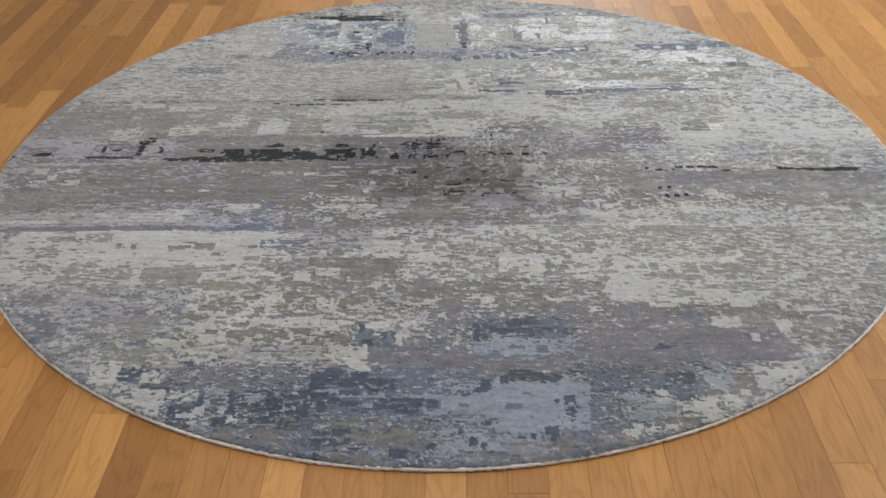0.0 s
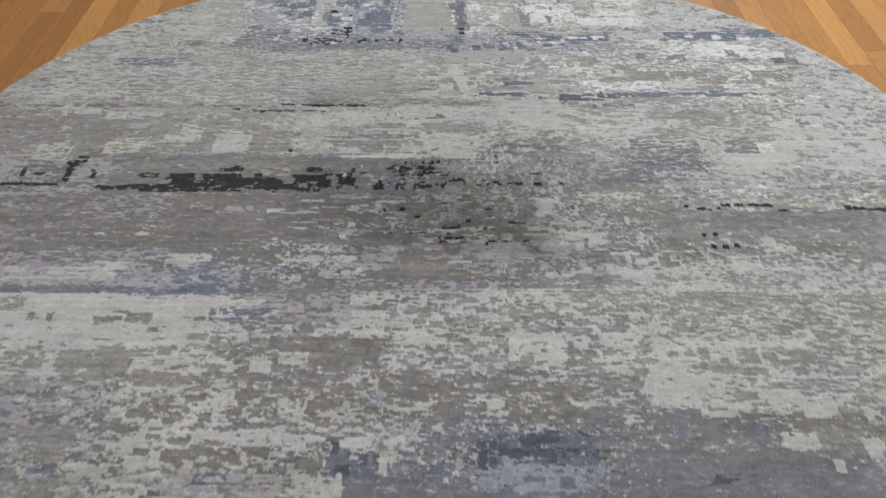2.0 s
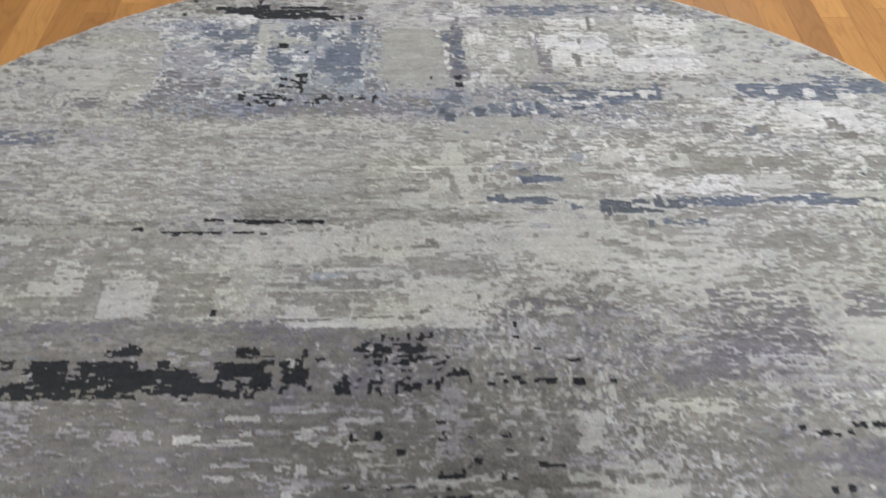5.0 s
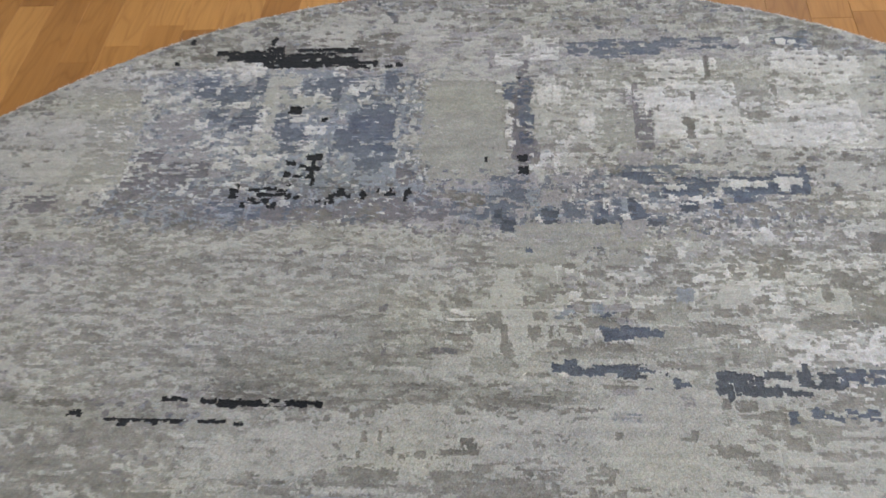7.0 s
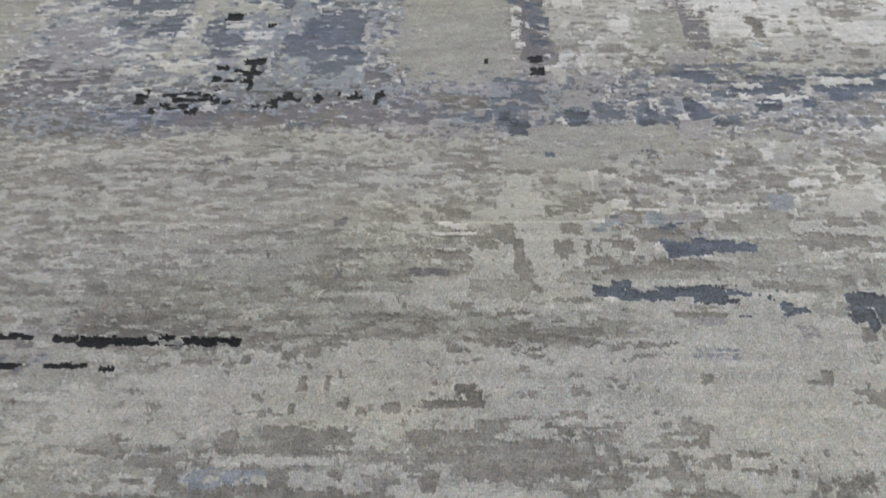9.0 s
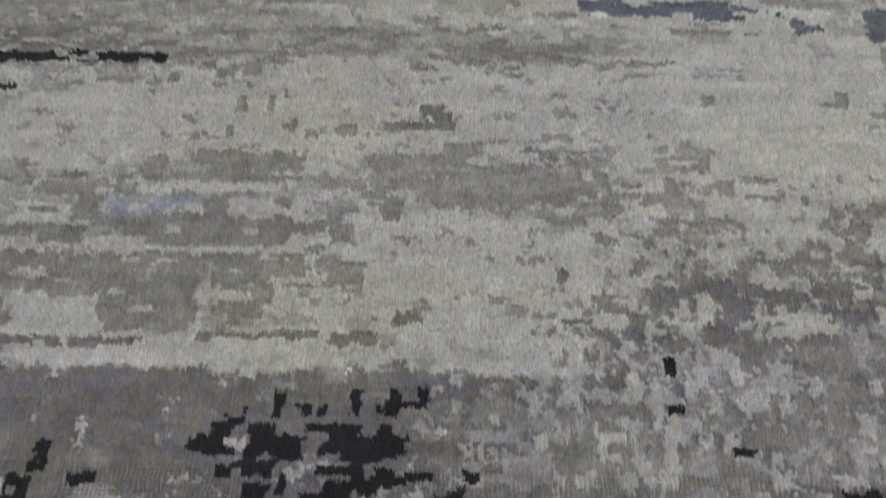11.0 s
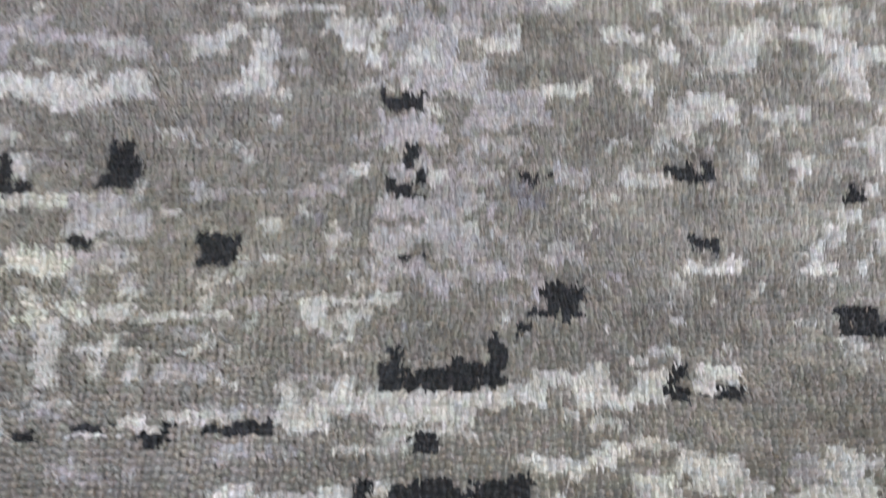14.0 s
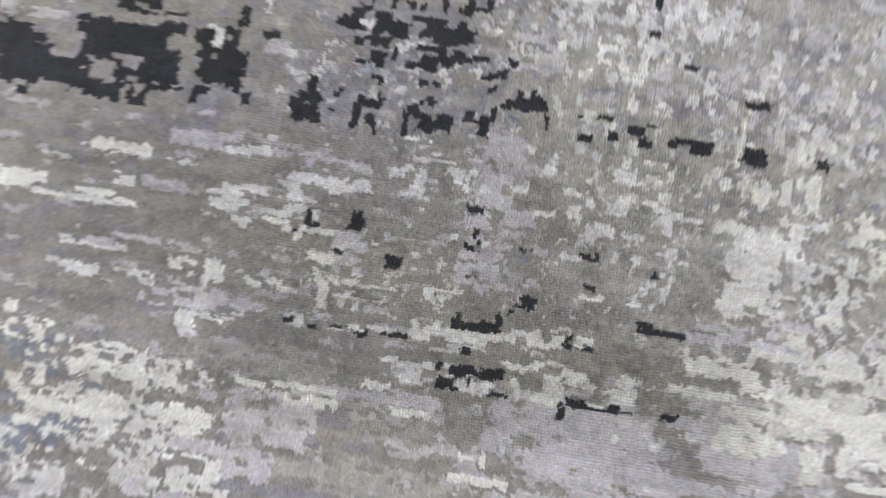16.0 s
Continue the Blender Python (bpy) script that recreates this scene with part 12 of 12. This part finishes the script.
    inlay(SILK, 0.1470, 0.1574, -0.2578, -0.2502)
    inlay(SILK, 0.1357, 0.1448, -0.2639, -0.2617)
    inlay(SILK, 0.1203, 0.1340, -0.2670, -0.2641)
    inlay(STONE, 0.0604, 0.0652, -0.2272, -0.2216)
    inlay(STONE, 0.0486, 0.0578, -0.2665, -0.2590)
    inlay(TAUPE, 0.0671, 0.0841, -0.2617, -0.2481)
    inlay(INK, -0.0002, 0.0052, -0.2581, -0.2536)
    inlay(INK, 0.0020, 0.0082, -0.2551, -0.2512)
    inlay(INK, 0.0114, 0.0176, -0.2595, -0.2519)
    inlay(INK, 0.0145, 0.0368, -0.2578, -0.2533)
    inlay(INK, 0.0162, 0.0239, -0.2609, -0.2564)
    inlay(INK, 0.0017, 0.0163, -0.2686, -0.2611)
    inlay(INK, 0.0019, 0.0088, -0.2719, -0.2656)
    inlay(INK, 0.0088, 0.0164, -0.2718, -0.2640)
    inlay(INK, 0.0150, 0.0211, -0.2717, -0.2685)
    inlay(INK, 0.0263, 0.0286, -0.2654, -0.2593)
    inlay(INK, 0.0241, 0.0272, -0.2676, -0.2654)
    inlay(INK, 0.0129, 0.0368, -0.2541, -0.2510, 0.8)
    inlay(INK, 0.0394, 0.0471, -0.2610, -0.2576, 0.8)
    inlay(INK, 0.0364, 0.0453, -0.2210, -0.2137)
    inlay(INK, 0.0413, 0.0469, -0.2153, -0.2071)
    inlay(INK, 0.0420, 0.0444, -0.2088, -0.2055)
    inlay(INK, 0.0445, 0.0469, -0.2204, -0.2185)
    inlay(INK, 0.0493, 0.0549, -0.2057, -0.2022)
    inlay(INK, 0.0978, 0.1001, -0.2236, -0.2147)
    inlay(INK, 0.0952, 0.0984, -0.2244, -0.2220)
    inlay(INK, 0.0967, 0.1031, -0.2268, -0.2228)
    inlay(INK, 0.1002, 0.1018, -0.2204, -0.2139)
    inlay(INK, 0.1111, 0.1197, -0.2229, -0.2207)
    inlay(INK, 0.1125, 0.1196, -0.2255, -0.2226)
    inlay(INK, 0.1062, 0.1125, -0.2251, -0.2240)
    inlay(INK, 0.0368, 0.0563, -0.2538, -0.2507)
    inlay(INK, 0.0369, 0.0532, -0.2591, -0.2531)
    inlay(INK, 0.0486, 0.0548, -0.2575, -0.2499)
    inlay(INK, 0.0425, 0.0593, -0.2713, -0.2688)
    inlay(INK, 0.0989, 0.1034, -0.2706, -0.2674)
    inlay(INK, 0.1028, 0.1196, -0.2680, -0.2635)
    inlay(INK, 0.1050, 0.1187, -0.2705, -0.2658)
    inlay(INK, 0.1044, 0.1097, -0.2658, -0.2628)
    inlay(INK, 0.1143, 0.1196, -0.2650, -0.2635)
    inlay(INK, 0.1171, 0.1459, -0.2699, -0.2670)
    inlay(INK, 0.1354, 0.1460, -0.2676, -0.2646)
    inlay(INK, 0.1371, 0.1462, -0.2654, -0.2627)
    inlay(INK, 0.1459, 0.1562, -0.2685, -0.2664)
    inlay(INK, 0.1431, 0.1469, -0.2661, -0.2639)
    inlay(SILK, 0.0067, 0.0121, -0.2558, -0.2512)
    inlay(SILK, 0.0085, 0.0147, -0.2626, -0.2595)
    inlay(SILK, 0.0179, 0.0241, -0.2684, -0.2624)
    inlay(SILK, 0.0211, 0.0264, -0.2714, -0.2647)
    inlay(SILK, 0.0242, 0.0370, -0.2716, -0.2683)
    inlay(SILK, 0.0287, 0.0370, -0.2712, -0.2608)
    inlay(SILK, 0.0369, 0.0471, -0.2667, -0.2607)
    inlay(SILK, 0.0394, 0.0440, -0.2696, -0.2652)
    inlay(SILK, 0.0370, 0.0395, -0.2715, -0.2667)


CROWN = {1: np.zeros((1, 1)), 2: np.array([[0.0, 0.45], [0.4, 1.0]]), 3: np.array([[0.0, 0.45, 0.45], [0.4, 1.0, 1.0], [0.4, 1.0, 1.0]])}


def strands(weave, colour, split, rng):
    """Loose pile fibres standing out of the knots: slim leaning blades, four corners each."""
    jj, ii = np.nonzero(weave.mask)
    wx, wy = weave.ax[ii], weave.ay[jj]
    each_knot = (2.0 * within(wx, wy, MIDDLE, 0.1) + 1.5 * within(wx, wy, HEART, 0.05)) * np.clip((wy + 0.27) / 0.09, 0.2, 1) * np.clip((0.4 - wy) / 0.3, 0.4, 1)
    take = rng.random(len(jj)) < each_knot / split ** 2
    jj, ii = jj[take], ii[take]
    n, step = len(jj), KNOT / split
    x = weave.ax[ii] + step * (rng.random(n) - 0.5)
    y = weave.ay[jj] + step * (rng.random(n) - 0.5)
    turn = -1.57 + 1.3 * (lattice(x, y, 61, 0.05, 0.03) - 0.5) + 0.5 * (rng.random(n) - 0.5)
    length, half = KNOT * (0.5 + 0.6 * rng.random(n)), 0.0002 + 0.00014 * rng.random(n)
    ax, ay = np.cos(turn), np.sin(turn)
    roll = 0.9 * (rng.random(n) - 0.5)
    low, rise = PILE_TOP - 0.0002, 0.0002 + 0.0007 * rng.random(n)
    corners = []
    for along, side in ((0, -1), (0, 1), (1, 0.5), (1, -0.5)):
        corners.append(np.stack([x + ax * length * along - ay * half * side, y + ay * length * along + ax * half * side,
                                 low + rise * along + roll * half * side], 1))
    tone = (0.95 + 0.2 * rng.random(n))[:, None]
    return np.stack(corners, 1).reshape(-1, 3), colour[jj, ii] * tone, 0.4 * SHINE[weave.chosen[jj, ii]]


def sheet(name, keep, split, rug, seams):
    """The knots marked in keep as one mesh. Split 1: a facet a knot; more: each knot a small dome."""
    weave = Weave(keep, split)
    broad_fields(weave.wash)
    weave.pick()
    scattered_flecks(weave.flecks)
    knotted_motifs(weave.motif)
    for inlays in (front_inlays, broad_inlays, far_inlays, mid_inlays, centre_inlays):
        inlays(weave.inlay)
    colour, yarns = weave.dye(), weave.chosen
    rng = np.random.default_rng(40 + split)
    step = KNOT / split
    vx, vy = np.meshgrid(LINE[weave.i0] + np.arange(yarns.shape[1] + 1) * step, LINE[weave.j0] + np.arange(yarns.shape[0] + 1) * step)
    tall, wide = vx.shape
    calm = np.ones(vx.shape)
    for x0, x1, y0, y1 in seams:
        out = np.maximum(np.maximum(x0 - vx, vx - x1), np.maximum(y0 - vy, vy - y1))
        calm = np.minimum(calm, np.clip(np.abs(out) / (2 * KNOT), 0, 1))
    loose = KNOT * {1: 0.7, 2: 0.4, 3: 0.24}[split] * calm
    swell = lattice(vx, vy, 31, 0.22, 0.16)
    rough = 0.0006 * (rng.random(vx.shape) - 0.5)
    rough[:-1, :-1] += RISE[yarns]
    if split > 1:
        crown = np.tile(CROWN[split], (tall // split + 1, wide // split + 1))[:tall, :wide]
        crown[:-1, :-1] *= 1 - 0.5 * SHINE[yarns]
        rough += (0.0015 * within(vx, vy, MIDDLE, 0.08) + (0.0015 + 0.0017 * np.clip((-0.17 - vy) / 0.06, 0, 1)) * within(vx, vy, HEART, 0.05)) * (crown - 0.8)
    vz = PILE_TOP + 0.0015 * (swell - 0.5) + rough * calm
    if split > 1:
        column = np.minimum(np.arange(wide) // split, wide // split)
        vy = vy + calm * KNOT * 0.55 * (np.random.default_rng(50).random(wide)[column] - 0.5)
        vx = vx + calm * KNOT * 1.1 * (lattice(vx, vy, 51, 0.009, 0.007) - 0.5)
    vx, vy = vx + loose * (rng.random(vx.shape) - 0.5), vy + loose * (rng.random(vx.shape) - 0.5)
    vz -= 0.004 * (1 - np.clip((RADIUS - np.hypot(vx, vy)) / 0.016, 0, 1)) ** 2
    jj, ii = np.nonzero(weave.mask)
    a = jj * wide + ii
    quads = np.stack([a, a + 1, a + 1 + wide, a + wide], 1)
    used = np.zeros(vx.size, bool)
    used[quads.ravel()] = True
    index = np.cumsum(used) - 1
    points = np.stack([vx.ravel()[used], vy.ravel()[used], vz.ravel()[used]], 1)
    quads = index[quads]
    rgb, shine = colour[weave.mask], SHINE[yarns[weave.mask]]
    if split > 1:
        more, dyed, gloss = strands(weave, colour, split, rng)
        quads = np.concatenate([quads, len(points) + np.arange(len(more)).reshape(-1, 4)])
        points, rgb, shine = np.concatenate([points, more]), np.concatenate([rgb, dyed]), np.concatenate([shine, gloss])
    me = bpy.data.meshes.new(name)
    me.vertices.add(len(points))
    me.vertices.foreach_set("co", points.astype(np.float32).ravel())
    me.loops.add(quads.size)
    me.loops.foreach_set("vertex_index", quads.ravel().astype(np.int32))
    me.polygons.add(len(quads))
    me.polygons.foreach_set("loop_start", np.arange(0, quads.size, 4, dtype=np.int32))
    me.update(calc_edges=True)
    rgba = np.ones((len(quads), 4), np.float32)
    rgba[:, :3] = rgb
    me.attributes.new("yarn", "FLOAT_COLOR", "FACE").data.foreach_set("color", rgba.ravel())
    me.attributes.new("silk", "FLOAT", "FACE").data.foreach_set("value", shine.astype(np.float32))
    if split > 1:
        me.shade_smooth()
    me.materials.append(PILE)
    new(name, me).parent = rug


def woven_rug():
    rug = new("rug")
    mid = LINE[:-1] + KNOT / 2
    gx, gy = np.meshgrid(mid, mid)
    inside = np.hypot(gx, gy) < RADIUS - 0.0038 + 0.003 * (lattice(gx, gy, 30, 0.05, 0.05) - 0.5) + 0.0045 * (lattice(gx, gy, 31, 0.009, 0.009) - 0.5)

    def block(x0, x1, y0, y1):
        x0, x1, y0, y1 = (LINE[np.abs(LINE - v).argmin()] for v in (x0, x1, y0, y1))
        return (x0, x1, y0, y1), (gx > x0) & (gx < x1) & (gy > y0) & (gy < y1)

    middle, in_middle = block(*MIDDLE)
    heart, in_heart = block(*HEART)
    sheet("woven_field", inside & ~in_middle, 1, rug, [middle])
    sheet("woven_middle", in_middle & ~in_heart, 2, rug, [middle, heart])
    sheet("woven_heart", in_heart, 3, rug, [heart])
    # cotton foundation under the pile
    bm = bmesh.new()
    ring = bmesh.ops.create_circle(bm, cap_ends=True, radius=RADIUS - 0.0035, segments=256)["verts"]
    up = bmesh.ops.extrude_face_region(bm, geom=bm.faces[:])["geom"]
    bmesh.ops.translate(bm, vec=(0, 0, 0.005), verts=[g for g in up if isinstance(g, bmesh.types.BMVert)])
    bmesh.ops.translate(bm, vec=(0, 0, 0.0005), verts=bm.verts)
    bmesh.ops.recalc_face_normals(bm, faces=bm.faces)
    part("backing", bm, JUTE, rug, "woven cotton backing")
    # overcast edge: a cord of slanted stitches
    bm = bmesh.new()
    turns, sides = 1500, 8
    rim = []
    for k in range(turns):
        t = 2 * math.pi * k / turns
        wob = 0.0016 * noise.noise(Vector((9 * math.cos(t), 9 * math.sin(t), 0)))
        r = RADIUS - 0.0032 + wob
        fat = 0.0031 * (1 + 0.12 * math.sin(k * 2.1) + 0.7 * random.uniform(-0.5, 0.5))
        circle = []
        for q in range(sides):
            p = 2 * math.pi * q / sides
            reach = fat * (1 + 0.18 * math.sin(p * 2 + k * 1.3))
            circle.append(bm.verts.new(((r + reach * math.cos(p)) * math.cos(t), (r + reach * math.cos(p)) * math.sin(t),
                                        0.0036 + 1.15 * reach * math.sin(p))))
        rim.append(circle)
    for k in range(turns):
        a, b = rim[k], rim[(k + 1) % turns]
        for q in range(sides):
            bm.faces.new((a[q], b[q], b[(q + 1) % sides], a[(q + 1) % sides]))
    bmesh.ops.recalc_face_normals(bm, faces=bm.faces)
    for f in bm.faces:
        f.smooth = True
    # stray wool fibres along the edge
    for k in range(7000):
        t, r = random.uniform(0, 2 * math.pi), RADIUS + random.uniform(-0.005, -0.001)
        swing, reach, z = t + random.uniform(-1.3, 1.3), random.uniform(0.002, 0.007), random.uniform(0.003, 0.009)
        foot = Vector((r * math.cos(t), r * math.sin(t), z))
        side = Vector((-math.sin(swing), math.cos(swing), 0.3)) * 0.0004
        tip = foot + Vector((reach * math.cos(swing), reach * math.sin(swing), random.uniform(-0.002, 0.002)))
        bm.faces.new((bm.verts.new(foot - side), bm.verts.new(foot + side), bm.verts.new(tip + side * 0.3), bm.verts.new(tip - side * 0.3)))
    part("binding", bm, CORD, rug, "cream overcast edge cord")
    return tagged(rug, "round hand-knotted grey, ivory and blue abstract rug on oak floor", "rug")


woven_rug()


def lint(x, y, size, turn):
    """A wisp of pale fibres lying on the pile."""
    bm = bmesh.new()
    for k in range(5):
        a = turn + random.uniform(-0.7, 0.7)
        length, bend = size * random.uniform(0.5, 1.0), random.uniform(-0.5, 0.5)
        sx, sy = random.uniform(-0.2, 0.2) * size, random.uniform(-0.2, 0.2) * size
        prev = None
        for s in range(7):
            t = s / 6 - 0.5
            p = Vector((sx + length * t * math.cos(a + bend * t), sy + length * t * math.sin(a + bend * t), 0.0008 + 0.0012 * math.cos(3 * t)))
            ring = [bm.verts.new(p + Vector((0.00022 * math.cos(q) * -math.sin(a), 0.00022 * math.cos(q) * math.cos(a), 0.00022 * math.sin(q))))
                    for q in (0, 2.1, 4.2)]
            if prev:
                for q in range(3):
                    bm.faces.new((prev[q], prev[(q + 1) % 3], ring[(q + 1) % 3], ring[q]))
            prev = ring
    bmesh.ops.recalc_face_normals(bm, faces=bm.faces)
    ob = part("lint", bm, FLUFF)
    ob.location = (x, y, PILE_TOP + 0.0006)
    return tagged(ob, "small wisp of white lint on the rug", "lint", "lint on the rug")


lint(-0.136, 0.359, 0.013, 0.4)
lint(0.066, 0.353, 0.008, 1.2)

# ---- oak strip floor ----
STRIP, GAP, DEPTH = 0.0715, 0.0004, 0.014
bm = bmesh.new()
slab(bm, X0, X1, Y0, Y1, -0.1, -0.006)
floor = tagged(part("floor", bm, SUBFLOOR), "honey-coloured oak strip floor with satin lacquer", "floor", kind="structure")


def plank_verts(x0, x1, y0, y1):
    """Corners of one strip: a flat top with a slight bevel down to the joint."""
    b = 0.0004
    top = [(x0 + b, y0 + b, 0), (x1 - b, y0 + b, 0), (x1 - b, y1 - b, 0), (x0 + b, y1 - b, 0)]
    rim = [(x0, y0, -b), (x1, y0, -b), (x1, y1, -b), (x0, y1, -b)]
    foot = [(x, y, -DEPTH) for x, y, _ in rim]
    return top + rim + foot


PLANK_FACES = [(0, 1, 2, 3)] + [(4 + k, 4 + (k + 1) % 4, (k + 1) % 4, k) for k in range(4)] + [(8 + k, 8 + (k + 1) % 4, 4 + (k + 1) % 4, 4 + k) for k in range(4)]
LENGTHS = (0.32, 0.42, 0.5, 0.6, 0.7, 0.84)
plank_mesh = {}
rest_verts, rest_faces = [], []
picks = random.Random(5)
singles = 0
first = math.ceil((X0 - 0.054) / STRIP)
last = math.floor((X1 - 0.054) / STRIP)
for row in range(first, last):
    x0 = 0.054 + row * STRIP
    y = Y0 - picks.random() * 0.3
    while y < Y1:
        length = picks.choice(LENGTHS)
        cx, cy = x0 + STRIP / 2, y + length / 2
        far = math.hypot(max(0, abs(cx) - STRIP / 2), max(0, abs(cy) - length / 2))
        near_rug = abs(cx) < 1.75 and -1.9 < cy < 2.1 and math.hypot(abs(cx) + STRIP / 2, abs(cy) + length / 2) > RADIUS - 0.02
        lift = picks.uniform(-0.0002, 0.0002)
        if near_rug and singles < 420:
            if length not in plank_mesh:
                me = bpy.data.meshes.new("plank")
                me.from_pydata(plank_verts(-STRIP / 2 + GAP / 2, STRIP / 2 - GAP / 2, -length / 2 + GAP / 2, length / 2 - GAP / 2), [], PLANK_FACES)
                me.materials.append(OAK)
                plank_mesh[length] = me
            ob = new("plank", plank_mesh[length])
            ob.parent = floor
            ob.location = (cx, cy, lift)
            singles += 1
        elif y + length > Y0 and y < Y1:
            y0, y1 = max(y, Y0), min(y + length, Y1)
            k = len(rest_verts)
            rest_verts += [(p, q, r + lift) for p, q, r in plank_verts(x0 + GAP / 2, x0 + STRIP - GAP / 2, y0 + GAP / 2, y1 - GAP / 2)]
            rest_faces += [tuple(k + f for f in face) for face in PLANK_FACES]
        y += length
me = bpy.data.meshes.new("planks_beyond")
me.from_pydata(rest_verts, [], rest_faces)
me.materials.append(OAK_REST)
rest = new("planks_beyond", me)
rest.parent = floor
tagged(rest, kind="stuff")
